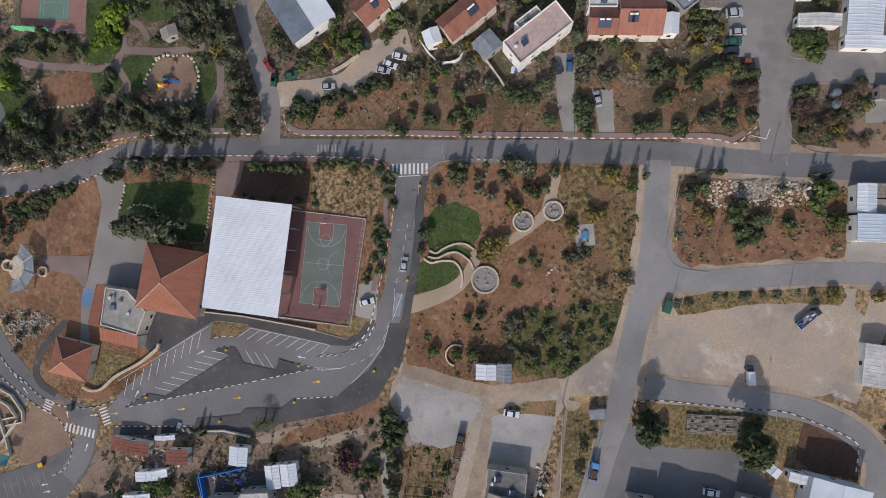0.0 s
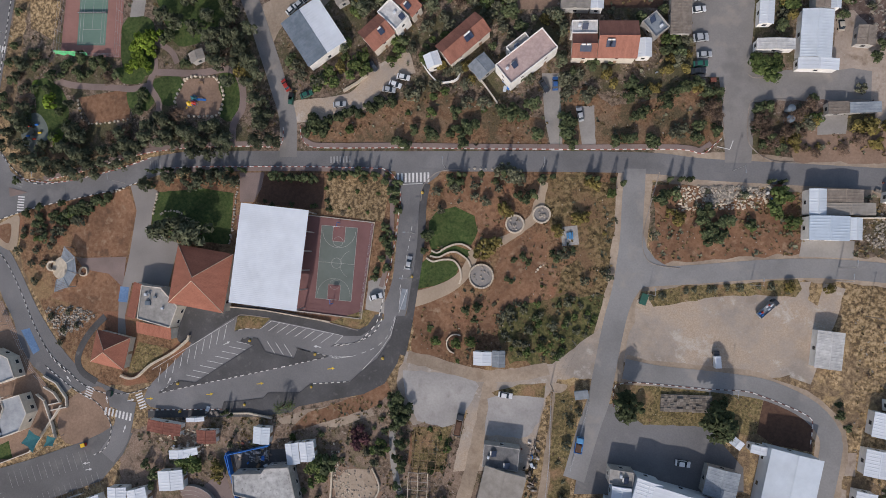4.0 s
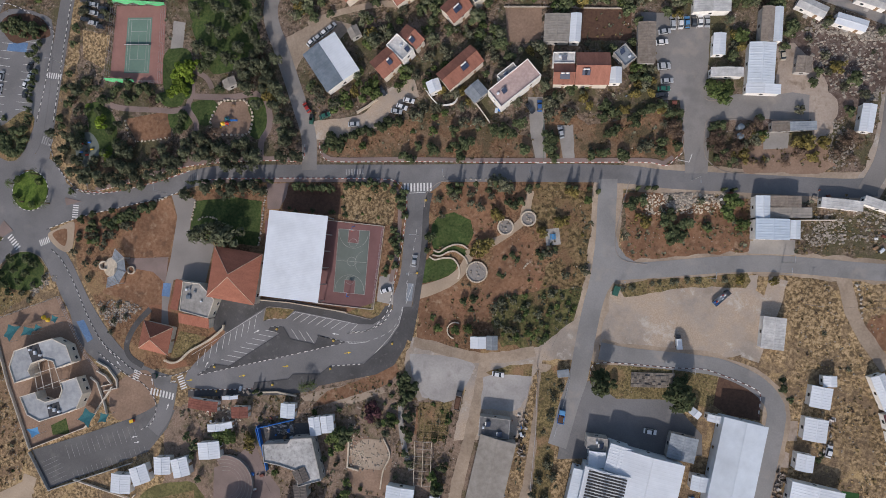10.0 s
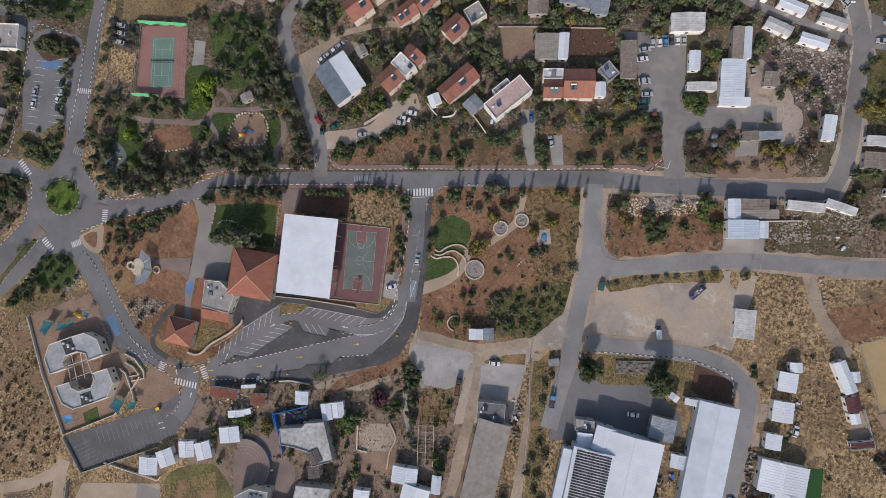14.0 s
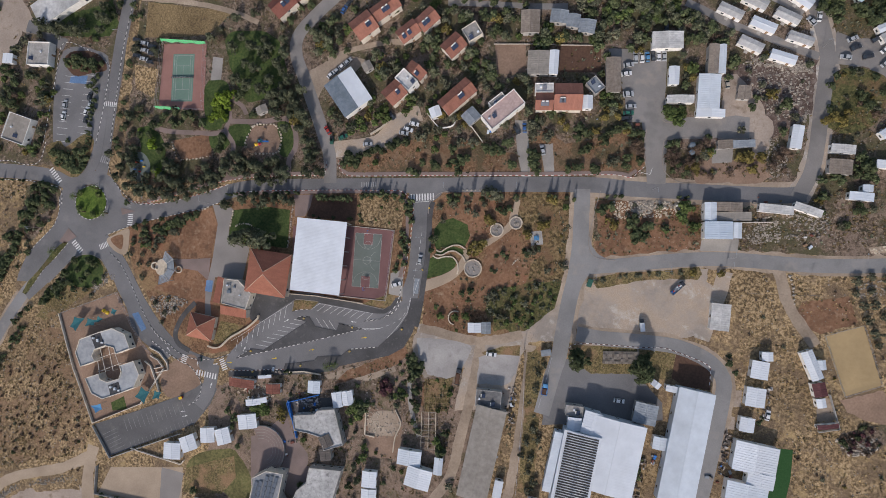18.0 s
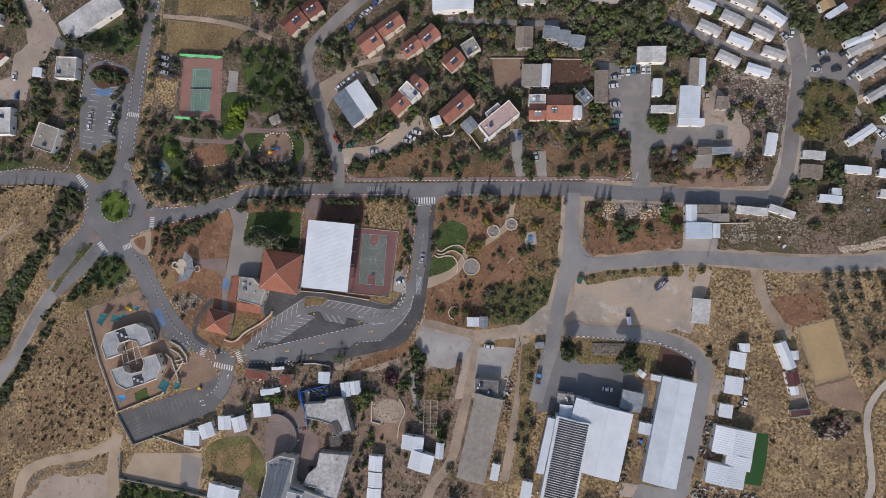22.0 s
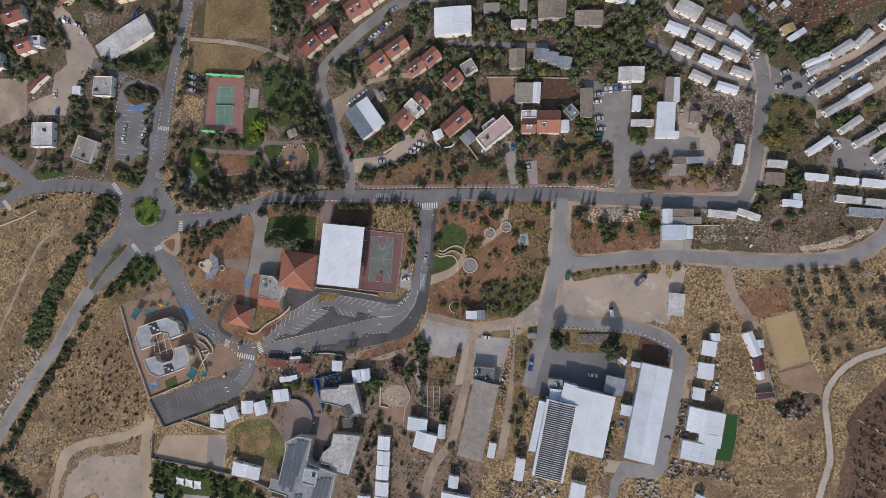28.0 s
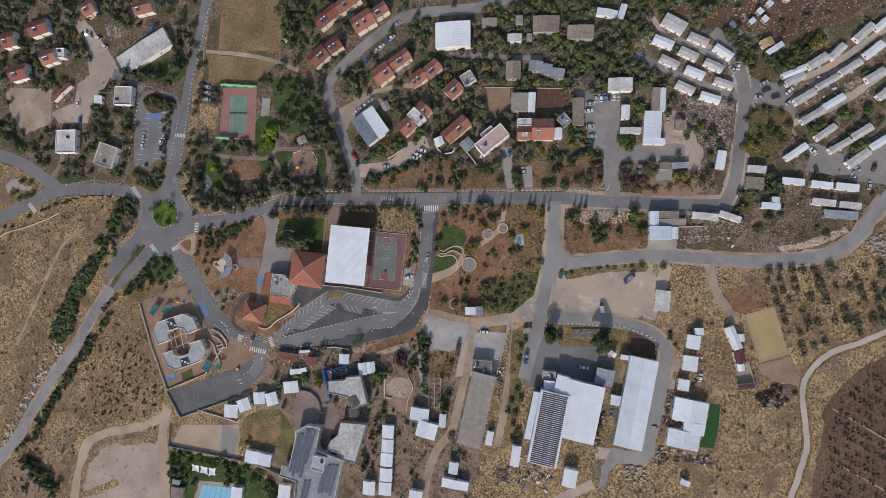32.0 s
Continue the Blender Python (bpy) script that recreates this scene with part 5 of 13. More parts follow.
# Shadow of the sports canopy, painted into this plot with dark soil
region("garden_plot", [(-76.5, 29.7), (-55.9, 29.3), (-55.5, 17.8), (-60.7, 17.5), (-79.5, 20.6)], soil_dark, 0.042, "garden plot with the canopy shadow painted dark", "earth", rag=0.3)
region("soil_strip", [(-62.8, 39.8), (-59.4, 44.6), (-51.0, 47.2), (-29.6, 53.3), (-18.4, 55.9), (-7.3, 52.3), (2.0, 48.5), (16.5, 45.1), (17.2, 35.9), (-59.4, 38.7)], soil_garden, 0.03, "red-brown earth between orchard trees", "earth", rag=0.8)
region("soil_strip", [(21.4, 35.8), (21.9, 51.2), (29.8, 54.8), (37.8, 48.3), (50.9, 50.1), (70.7, 53.8), (70.9, 43.3), (69.7, 36.7), (66.2, 34.6)], soil_garden, 0.032, "red-brown earth between orchard trees", "earth", rag=0.8)
region("drive", [(15.9, 59.7), (21.5, 59.4), (22.1, 34.1), (18.7, 34.2), (16.6, 45.2)], concrete, 0.045, "pale concrete house drive", "drive")
region("drive", [(26.2, 48.8), (32.0, 48.7), (32.2, 35.1), (28.3, 35.2)], concrete, 0.046, "pale gravel house drive", "drive", rag=0.3)
region("drive", [(-40.6, -6.3), (-35.0, -4.7), (-35.5, -16.8), (-41.7, -15.5)], concrete, 0.112, "pale concrete bay beside the court", "drive", rag=0.2)
region("sand_pit", [(-105.0, 63.6), (-94.3, 63.5), (-91.7, 55.8), (-93.3, 50.6), (-107.5, 50.9), (-109.0, 56.5)], yard_dust, 0.05, "sandy playground pit", "sand", rag=0.2)
region("sand_pit", [(-146.1, 58.7), (-126.3, 61.3), (-126.0, 50.1), (-141.1, 49.4)], soil_bare, 0.051, "bare earth playing pit", "sand", rag=0.2)
for k, (pts, w) in enumerate((([(-118.2, 77.6), (-116.7, 69.7), (-117.1, 66.7), (-118.7, 62.0), (-115.0, 55.0), (-117.2, 46.5), (-117.7, 39.3)], 2.2), ([(-117.1, 66.7), (-107.0, 65.8), (-99.8, 65.5), (-89.0, 66.2), (-85.0, 61.4), (-84.5, 53.0), (-87.7, 47.2), (-88.0, 40.1)], 2.4), ([(-118.7, 62.0), (-125.3, 61.0), (-130.9, 61.7), (-147.1, 63.3), (-155.9, 65.9)], 2.2), ([(-116.8, 77.5), (-110.8, 73.7), (-108.4, 69.3)], 2.0))):
    strip("path", pts, w, paving, 0.06 + k * 0.004, "brown paved park path", "path", step=1.5)
strip("path", [(-27.9, -12.6), (-23.1, -11.5), (-18.3, -9.9), (-13.6, -7.8), (-10.1, -5.0), (-8.2, -2.3), (-6.6, 1.2)], (5.2, 3.0), path_sand, 0.058, "cream gravel park path", "path", step=1.5)
strip("path", [(-7.4, 1.6), (-0.4, 5.0), (5.0, 7.5), (9.5, 11.0), (12.7, 13.4), (15.0, 19.6), (16.4, 24.9)], 2.8, path_sand, 0.056, "sandy park path", "path", step=1.5, rag=0.6)
strip("path", [(-27.8, -30.6), (-21.5, -32.0), (-12.1, -34.5), (-2.8, -36.3), (7.8, -35.7), (16.8, -33.7)], 4.0, dirt_track, 0.06, "sandy track below the park", "track", step=2, rag=0.6)
strip("path", [(-134.3, -18.3), (-139.2, -23.0), (-142.8, -28.2), (-144.5, -33.5), (-142.6, -37.7), (-137.2, -40.9)], 2.3, asphalt_new, 0.09, "dark asphalt footpath", "path", step=1.5)
strip("path", [(-21.2, 25.2), (-22.5, 19.0), (-23.5, 4.2), (-26.1, -12.1), (-27.8, -21.9), (-29.7, -30.1)], 2.4, asphalt_new, 0.118, "dark new asphalt sidewalk", "pavement", step=2)
# West of x = -91 the dark strip is shadow painted onto the asphalt
region("sidewalk_new", [(-117.9, -50.1), (-91.0, -49.2), (-90.3, -46.6), (-84.7, -46.3), (-76.6, -45.1), (-74.9, -43.3), (-63.9, -43.0), (-60.3, -40.0), (-46.8, -39.1), (-43.0, -35.7), (-37.7, -31.5), (-33.1, -24.7), (-31.0, -17.5), (-27.9, -17.5), (-29.2, -26.7), (-31.2, -32.8), (-35.4, -39.4), (-42.2, -42.9), (-53.0, -45.1), (-64.7, -47.6), (-67.0, -49.5), (-78.2, -51.2), (-101.1, -52.1), (-117.9, -52.7)], asphalt_new, 0.14, "dark new asphalt sidewalk", "pavement")
region("sidewalk_new", [(-89.6, -15.2), (-83.5, -14.6), (-77.0, -15.1), (-65.8, -17.2), (-54.7, -19.9), (-44.2, -22.3), (-40.9, -20.6), (-38.5, -17.3), (-35.9, -16.5), (-36.2, -18.1), (-38.9, -21.4), (-43.4, -24.2), (-49.2, -24.1), (-61.0, -21.5), (-73.7, -19.1), (-81.8, -17.5), (-86.3, -17.9), (-90.0, -20.1), (-101.5, -27.4), (-104.9, -25.9)], asphalt_new, 0.138, "dark new asphalt footway", "pavement")
region("traffic_island", [(-114.0, -44.2), (-110.5, -42.0), (-107.1, -39.8), (-100.8, -40.5), (-79.9, -27.6), (-84.6, -26.3), (-83.8, -25.3), (-78.7, -25.2), (-75.9, -29.8), (-66.0, -31.8), (-64.5, -28.3), (-54.2, -31.0), (-67.2, -33.9), (-82.4, -37.3), (-101.3, -41.3)], asphalt_new, 0.2, "dark asphalt traffic island", "pavement")
region("planted_island", [(-85.7, -17.9), (-81.8, -17.8), (-74.1, -18.6), (-77.7, -22.0), (-83.4, -22.0), (-86.7, -22.8)], weeds, 0.22, "dry grass traffic island", "verge", rag=0.15)
region("asphalt_ramp", [(-106.7, -14.1), (-89.7, -16.0), (-100.1, -22.8), (-105.4, -27.8), (-108.2, -22.9)], asphalt_new, 0.121, "dark asphalt ramp beside the hall", "pavement", soft=2)
region("verge", [(-121.7, -26.9), (-110.3, -29.2), (-117.0, -34.8), (-124.2, -38.7), (-126.0, -37.9)], weeds, 0.1, "dry grass bank inside a stone wall", "verge", rag=0.3)
region("verge", [(-148.2, -46.1), (-134.0, -50.7), (-133.4, -59.0), (-138.4, -63.4), (-147.3, -62.1), (-152.7, -54.7)], soil_bare, 0.08, "bare earth verge", "verge", rag=0.3)
region("verge", [(-63.6, -49.0), (-46.2, -45.2), (-42.2, -42.8), (-38.9, -49.7), (-51.9, -54.1), (-70.3, -53.2), (-72.0, -51.7)], dirt_track, 0.06, "sandy earth bank", "earth", rag=0.6)
region("verge", [(-67.7, -55.6), (-61.3, -49.5), (-45.6, -44.0), (-40.9, -41.7), (-34.8, -38.6), (-33.3, -42.4), (-38.7, -46.9), (-45.7, -49.4), (-56.6, -52.6), (-64.5, -55.3)], soil_bare, 0.0625, "bare orange-brown earth bank", "earth", rag=0.5)
region("verge", [(47.3, -10.0), (57.2, -7.7), (69.7, -7.6), (90.0, -5.7), (91.6, -8.9), (89.2, -11.1), (69.6, -10.9), (48.6, -14.4)], weeds, 0.06, "weedy strip beside the gravel lot", "verge", rag=0.6)
region("verge", [(-0.9, -41.4), (7.8, -38.9), (16.0, -38.3), (15.3, -42.8), (7.8, -42.3), (0.2, -42.5)], weeds, 0.062, "weedy strip on gravel", "verge", rag=0.4)
region("verge", [(19.7, -41.5), (24.9, -38.4), (24.1, -47.3), (22.5, -65.2), (16.6, -65.5)], weeds, 0.064, "tall dry weeds beside a fence", "verge", rag=0.5)
region("verge", [(18.9, -41.1), (26.5, -41.1), (23.8, -61.9), (19.8, -101.7), (13.2, -100.5), (16.7, -68.8)], weeds, 0.0642, "tall dry weeds beside the dirt track", "verge", rag=0.5)
region("verge", [(-26.2, -53.1), (-13.6, -52.6), (-16.0, -66.8), (-26.9, -67.4)], weeds, 0.03, "fenced vegetable garden", "garden", rag=0.3)
region("verge", [(37.7, -38.0), (64.4, -39.4), (63.5, -50.2), (45.4, -50.2), (38.3, -45.3)], weeds, 0.066, "dry grass verge", "verge", rag=0.3)
region("verge", [(65.0, -39.7), (79.9, -41.0), (77.7, -51.8), (75.0, -52.6), (64.9, -50.1)], weeds, 0.068, "dry grass verge under trees", "verge", rag=0.3)
region("plot_dark", [(79.9, -41.7), (93.1, -47.2), (92.9, -56.7), (82.4, -55.1), (77.7, -51.8)], soil_dark, 0.07, "dark brown bare plot", "earth", rag=0.2)
region("verge", [(-41.6, -15.5), (-39.2, -6.7), (-35.1, -5.1), (-35.5, -18.6), (-44.0, -21.8), (-53.9, -19.6)], weeds, 0.108, "dry grass strip beside the court", "verge", rag=0.1)
region("concrete_pad", [(91.6, 5.7), (106.1, 5.2), (105.6, 0.1), (90.7, 0.8)], concrete, 0.05, "pale concrete apron of the garage", "yard")
region("track_side", [(79.2, -8.7), (93.7, -6.4), (91.9, -18.5), (79.7, -30.5), (74.3, -33.2)], gravel_lot, 0.041, "pale gravel way", "track", rag=0.5)
strip("track_lot", [(100.3, -8.0), (97.7, -16.9), (93.9, -25.7), (90.1, -36.0)], 6.0, gravel_lot, 0.05, "pale gravel way beside the lot", "track", rag=0.5)
region("storage_apron", [(61.1, -102.8), (88.3, -105.5), (86.8, -109.5), (59.6, -108.9)], gravel_lot, 0.05, "pale gravel apron behind the hall", "yard", rag=0.4)
strip("track_south", [(58.6, -122.2), (44.6, -128.7), (31.0, -136.5)], 5.0, gravel_lot, 0.052, "pale gravel way", "track", rag=0.4)
region("turf", [(117.9, -79.6), (123.4, -80.2), (122.0, -91.7), (119.2, -102.4), (112.2, -101.6), (114.6, -95.1), (116.8, -87.9)], turf, 0.05, "green artificial turf", "turf")
region("straw_field", [(-150.0, 170.1), (-110.7, 166.0), (-113.1, 125.2), (-153.5, 129.9)], straw_crop, 0.04, "straw-coloured dry field", "field", rag=0.5)
region("straw_field", [(-158.5, 127.2), (-114.3, 118.8), (-128.3, 108.4), (-160.2, 109.7)], straw_crop, 0.042, "straw-coloured dry field", "field", rag=0.5)
region("straw_field", [(-165.8, 96.9), (-153.2, 93.7), (-155.7, 79.7), (-165.0, 85.0)], straw_base, 0.044, "straw-coloured dry plot", "field", rag=0.4)
strip("path", [(-161.6, 129.3), (-134.8, 124.7), (-113.5, 118.2), (-102.3, 112.6)], 2.4, dirt_track, 0.05, "sandy footpath", "path", rag=0.4)
region("concrete_pad", [(-125.1, 98.0), (-119.9, 96.8), (-121.6, 82.8), (-126.8, 83.4)], concrete, 0.05, "pale concrete pad", "pad")
strip("yard_lane", [(-248.2, 155.1), (-240.7, 144.4), (-234.2, 130.6), (-230.5, 122.0), (-233.1, 114.0), (-243.9, 103.2), (-247.4, 92.0)], 7.5, lot_dust, 0.05, "pale village yard lane", "road", rag=0.8)
strip("yard_lane", [(-224.2, 120.7), (-215.3, 117.5), (-208.2, 112.1), (-202.9, 109.3)], 6.0, asphalt, 0.121, "grey asphalt yard lane", "road")
region("play_pad", [(-167.5, 52.6), (-161.6, 53.9), (-157.5, 48.2), (-159.1, 41.3), (-165.0, 40.0), (-168.0, 45.6)], court_green, 0.06, "oval green play surface", "play surface", soft=1.5)
region("kinder_yard", [(-204.7, -23.0), (-174.2, -13.1), (-161.7, -36.6), (-155.9, -42.7), (-149.9, -49.1), (-161.7, -65.6), (-186.3, -74.9), (-196.9, -48.6)], yard_dust, 0.06, "reddish kindergarten yard", "yard")
region("kinder_lawn", [(-177.5, -65.4), (-170.8, -62.3), (-169.1, -68.4), (-176.6, -69.2)], lawn, 0.07, "small kindergarten lawn", "lawn")
region("verge", [(-148.9, -48.0), (-134.8, -42.8), (-131.7, -57.8), (-135.7, -61.5), (-148.6, -62.3), (-151.9, -54.8)], yard_dust, 0.09, "bare earth beside the bend", "verge", rag=0.3, soft=2)
region("sports_dirt", [(-177.4, -95.6), (-140.7, -94.7), (-141.6, -113.4), (-184.0, -107.8), (-179.9, -100.2)], path_sand, 0.06, "pale dusty playing yard", "yard")
region("sports_hard", [(-151.4, -95.0), (-140.3, -97.3), (-143.5, -113.8), (-152.6, -111.8)], paving_grey, 0.066, "worn grey end of the playing yard", "yard", rag=0.2)
strip("track_ring", [(-188.0, -89.7), (-203.0, -96.9), (-218.2, -99.6), (-228.4, -101.9), (-238.3, -107.9), (-243.3, -118.7), (-246.7, -129.4), (-249.4, -143.1)], 4.4, path_sand, 0.045, "sandy track round the dirt lot", "track", rag=0.8)
strip("track_ring", [(-186.4, -85.9), (-188.8, -94.9), (-189.6, -106.8), (-187.9, -118.6), (-187.9, -133.4), (-187.0, -142.2)], 6.0, path_sand, 0.047, "sandy track beside the fenced yard", "track", rag=0.8)
region("weed_bank", [(-220.6, -106.0), (-206.3, -100.0), (-194.3, -100.2), (-193.8, -106.9), (-202.9, -106.8), (-216.4, -108.9)], dry_grass, 0.05, "weedy earth bank on the lot", "weeds", rag=0.8)
region("weed_bank", [(-234.0, -133.8), (-219.3, -127.7), (-218.4, -131.7), (-229.7, -137.4), (-243.7, -140.1), (-243.4, -136.8)], dry_grass, 0.051, "weedy earth bank on the lot", "weeds", rag=0.8)
region("school_lawn", [(-139.1, -94.9), (-115.3, -88.7), (-114.6, -98.9), (-121.7, -106.3), (-140.7, -106.0)], weeds, 0.062, "dry school lawn", "lawn", rag=0.3)
region("pool_lawn", [(-184.9, -110.8), (-152.0, -114.4), (-129.7, -120.4), (-123.4, -128.2), (-123.5, -136.9), (-139.3, -137.5), (-140.8, -128.8), (-166.7, -128.1), (-169.9, -138.6), (-184.8, -139.2)], lawn, 0.05, "green pool garden lawn", "lawn", rag=0.4)
region("pool_deck", [(-165.9, -127.4), (-137.6, -128.7), (-138.5, -140.4), (-169.1, -141.5)], concrete, 0.09, "pale pool deck", "deck")
region("plaza", [(-107.1, -79.8), (-97.7, -76.8), (-89.3, -78.2), (-84.0, -88.2), (-81.0, -91.1), (-84.3, -108.3), (-98.0, -98.6), (-107.3, -101.7)], paving, 0.06, "brown paved school plaza", "pavement", rag=0.2)
region("yard_dark", [(-88.6, -62.9), (-66.2, -61.4), (-64.8, -67.1), (-85.3, -70.1)], asphalt_new, 0.06, "dark tarred yard", "yard")
region("stable_yard", [(132.8, -64.0), (137.5, -57.7), (140.5, -71.4), (132.7, -72.3)], dirt_track, 0.06, "bare stable yard", "yard")
region("verge", [(-203.6, 101.2), (-200.3, 105.3), (-192.4, 105.7), (-184.1, 102.6), (-180.3, 95.6), (-188.9, 94.2), (-197.6, 93.5)], soil_dark, 0.2, "planted car park island", "verge", rag=0.2, soft=2)
region("verge", [(-213.1, 58.9), (-205.2, 61.7), (-202.6, 58.4), (-192.3, 64.2), (-187.1, 60.7), (-190.5, 49.8), (-195.6, 43.7), (-202.5, 44.8), (-209.5, 50.7)], weeds, 0.2, "planted verge beside the roundabout", "verge", rag=0.2, soft=2)
region("median", [(-202.6, 12.2), (-207.9, 8.4), (-211.0, 4.8), (-215.6, -0.8), (-221.9, -6.8), (-225.5, -12.5), (-223.5, -13.5), (-218.7, -7.7), (-214.0, -1.6), (-207.8, 3.9), (-200.7, 11.3)], weeds_green, 0.2, "planted traffic median", "verge", rag=0.2)
region("median", [(-172.6, 27.5), (-165.1, 25.6), (-172.0, 24.1)], paving, 0.2, "small paved splitter island", "pavement")
region("pavement", [(-180.1, 12.4), (-175.6, 14.8), (-168.7, 17.4), (-168.3, 12.1), (-169.2, 6.1), (-172.2, 5.0), (-177.1, 7.9)], path_sand, 0.12, "pale paved walk at the fork", "pavement", soft=1.0)
region("verge", [(-178.0, 12.4), (-171.7, 14.4), (-172.5, 7.5)], soil_bare, 0.15, "bare earth triangle in the paved walk", "verge", soft=0.5)
region("verge", [(-203.1, -8.0), (-195.4, -0.3), (-188.6, 5.7), (-180.1, 3.9), (-180.1, -2.3), (-188.5, -12.9), (-212.5, -26.6), (-217.7, -24.1)], weeds, 0.055, "weedy verge beside the fork", "verge", rag=0.5)
region("verge", [(-223.5, 40.2), (-206.0, 41.0), (-205.1, 31.4), (-212.8, 20.6), (-221.5, 11.4), (-225.0, 14.7)], rough_ground, 0.056, "bare verge beside the road", "verge", rag=0.5)
region("verge", [(-301.4, 51.7), (-298.8, 57.0), (-290.5, 57.9), (-280.9, 56.2), (-276.8, 51.7), (-278.0, 47.0), (-283.4, 43.6), (-291.6, 42.8), (-297.1, 41.8), (-298.6, 47.9)], weeds, 0.2, "planted traffic island", "verge", rag=0.2)
region("plaza", [(-300.1, 52.8), (-296.0, 57.3), (-289.1, 57.4), (-286.3, 52.2), (-280.2, 51.9), (-282.2, 49.0), (-289.0, 49.9), (-294.6, 52.6), (-297.9, 47.9)], concrete, 0.24, "pale paved sitting place on the island", "pavement")
strip("road_hill", [(-259.2, 47.9), (-270.1, 55.0), (-278.3, 61.2), (-288.0, 66.8), (-300.5, 71.8), (-316.0, 76.9)], 7.4, asphalt, 0.0645, "grey asphalt street", step=2.5)
region("lawn", [(-263.4, 56.1), (-259.4, 60.5), (-243.4, 56.7), (-237.9, 55.2), (-250.0, 52.9), (-259.3, 51.9)], lawn, 0.05, "green lawn beside the street", "lawn", rag=0.2)
strip("path", [(-258.9, 70.1), (-261.9, 63.0), (-267.7, 55.9)], 2.6, paving, 0.06, "brown paved path", "path", step=1.5)
region("median", [(-200.5, 18.6), (-196.1, 14.2), (-202.6, 11.0), (-205.4, 12.2)], paving, 0.2, "reddish paved splitter island", "pavement")
region("lawn", [(-202.9, -3.7), (-197.9, 3.0), (-191.6, 6.1), (-186.0, 5.0), (-181.7, -0.8), (-182.3, -8.8), (-190.3, -10.9), (-200.3, -9.5)], lawn, 0.057, "dark green lawn between roads", "lawn", rag=0.3)
region("stone_bank", [(154.7, 0.5), (166.5, 1.8), (180.0, 6.6), (186.9, 9.2), (188.3, 6.8), (181.0, 2.8), (169.0, -1.1), (155.7, -1.9)], path_sand, 0.04, "pale stony road embankment", "earth", rag=0.6)
region("parking_bay", [(-166.7, -23.4), (-163.4, -22.6), (-159.2, -30.3), (-161.7, -31.8)], blue_paint, 0.09, "blue painted parking bay", "marking")
region("parking_bay", [(-199.7, 93.7), (-190.6, 93.1), (-191.5, 89.1), (-200.7, 90.2)], blue_paint, 0.126, "blue painted parking bay", "marking")
region("parking_bay", [(-128.7, -7.9), (-125.5, -8.2), (-126.1, -13.5), (-129.5, -13.1)], blue_paint, 0.08, "blue painted parking bay", "marking")

# roundabout island with its kerb
rc = Vector((-188.5, 30.6))
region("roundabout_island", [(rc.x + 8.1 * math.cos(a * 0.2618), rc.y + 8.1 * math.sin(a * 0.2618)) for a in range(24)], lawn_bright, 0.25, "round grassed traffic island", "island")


# raised brick sidewalks
strip("sidewalk", [(-63.1, 41.3), (-60.0, 39.5), (-53.9, 38.9), (-29.9, 38.2), (-5.2, 37.0), (18.7, 36.1), (28.0, 35.7), (56.6, 34.8), (63.3, 33.5), (66.5, 35.6)], 1.5, paving, 0.19, "reddish brick sidewalk", "pavement", step=2)
strip("sidewalk", [(-158.8, 30.4), (-146.9, 32.8), (-135.1, 35.8), (-123.5, 38.5), (-112.1, 40.0), (-97.1, 40.6), (-82.4, 40.4), (-73.4, 39.9)], 1.5, paving, 0.19, "reddish brick sidewalk", "pavement", step=2)
strip("sidewalk", [(-32.6, 22.4), (-32.9, 10.8), (-34.5, -0.7), (-36.5, -8.1)], 1.5, paving, 0.19, "reddish brick sidewalk", "pavement", step=2)
strip("sidewalk", [(-112.7, 31.7), (-100.7, 32.1), (-82.3, 31.7), (-60.9, 31.1), (-40.1, 30.1), (-35.8, 29.2), (-33.3, 26.1), (-32.4, 22.4)], 1.4, paving, 0.188, "reddish brick sidewalk", "pavement", step=2)


# ---- kerbs ----
stone_me = {}


def kerb(name, pts, colours, label, closed=False, length=1.0, single=False, z=0.0, shift=0.0):
    """Kerb stones end to end along a soft line, painted in turn."""
    line = smooth_line(pts, 0.5, closed)
    if shift:
        line = offsets(line, shift, closed)
    run, last, k = 0.0, line[0], 0
    marks = [line[0]]
    for q in line[1:]:
        if (q - marks[-1]).length >= length:
            marks.append(q)
    groups_ = {}
    top = tagged(new(name), label, "kerb", "", "structure") if single else None
    for i, (a, b) in enumerate(zip(marks, marks[1:])):
        m = colours[i % len(colours)]
        d = (b - a).length / 2
        mw = pose((a.x + b.x) / 2, (a.y + b.y) / 2, z, 0, 0, math.degrees(math.atan2(b.y - a.y, b.x - a.x)))
        if single:
            key = m.name
            if key not in stone_me:
                g = Geo().box(-0.5, -0.14, -0.1, 0.5, 0.14, 0.2, 0.03)
                me = bpy.data.meshes.new("kerb_stone")
                me.from_pydata(g.v, [], g.f)
                me.materials.append(m)
                stone_me[key] = me
            o = new("kerb_stone", stone_me[key])
            o.matrix_basis = mw @ Matrix.Diagonal((2 * d * 0.99, 1, 1, 1))
            o.parent = top
        else:
            g = groups_.setdefault(m.name, (Geo(), m))[0]
            n0 = len(g.v)
            g.box(-d * 0.99, -0.14, -0.1, d * 0.99, 0.14, 0.2, 0.03)
            g.v[n0:] = [tuple(mw @ Vector(p)) for p in g.v[n0:]]
    for g, m in groups_.values():
        tagged(g.ob(name, m), label, "kerb", "", "stuff")


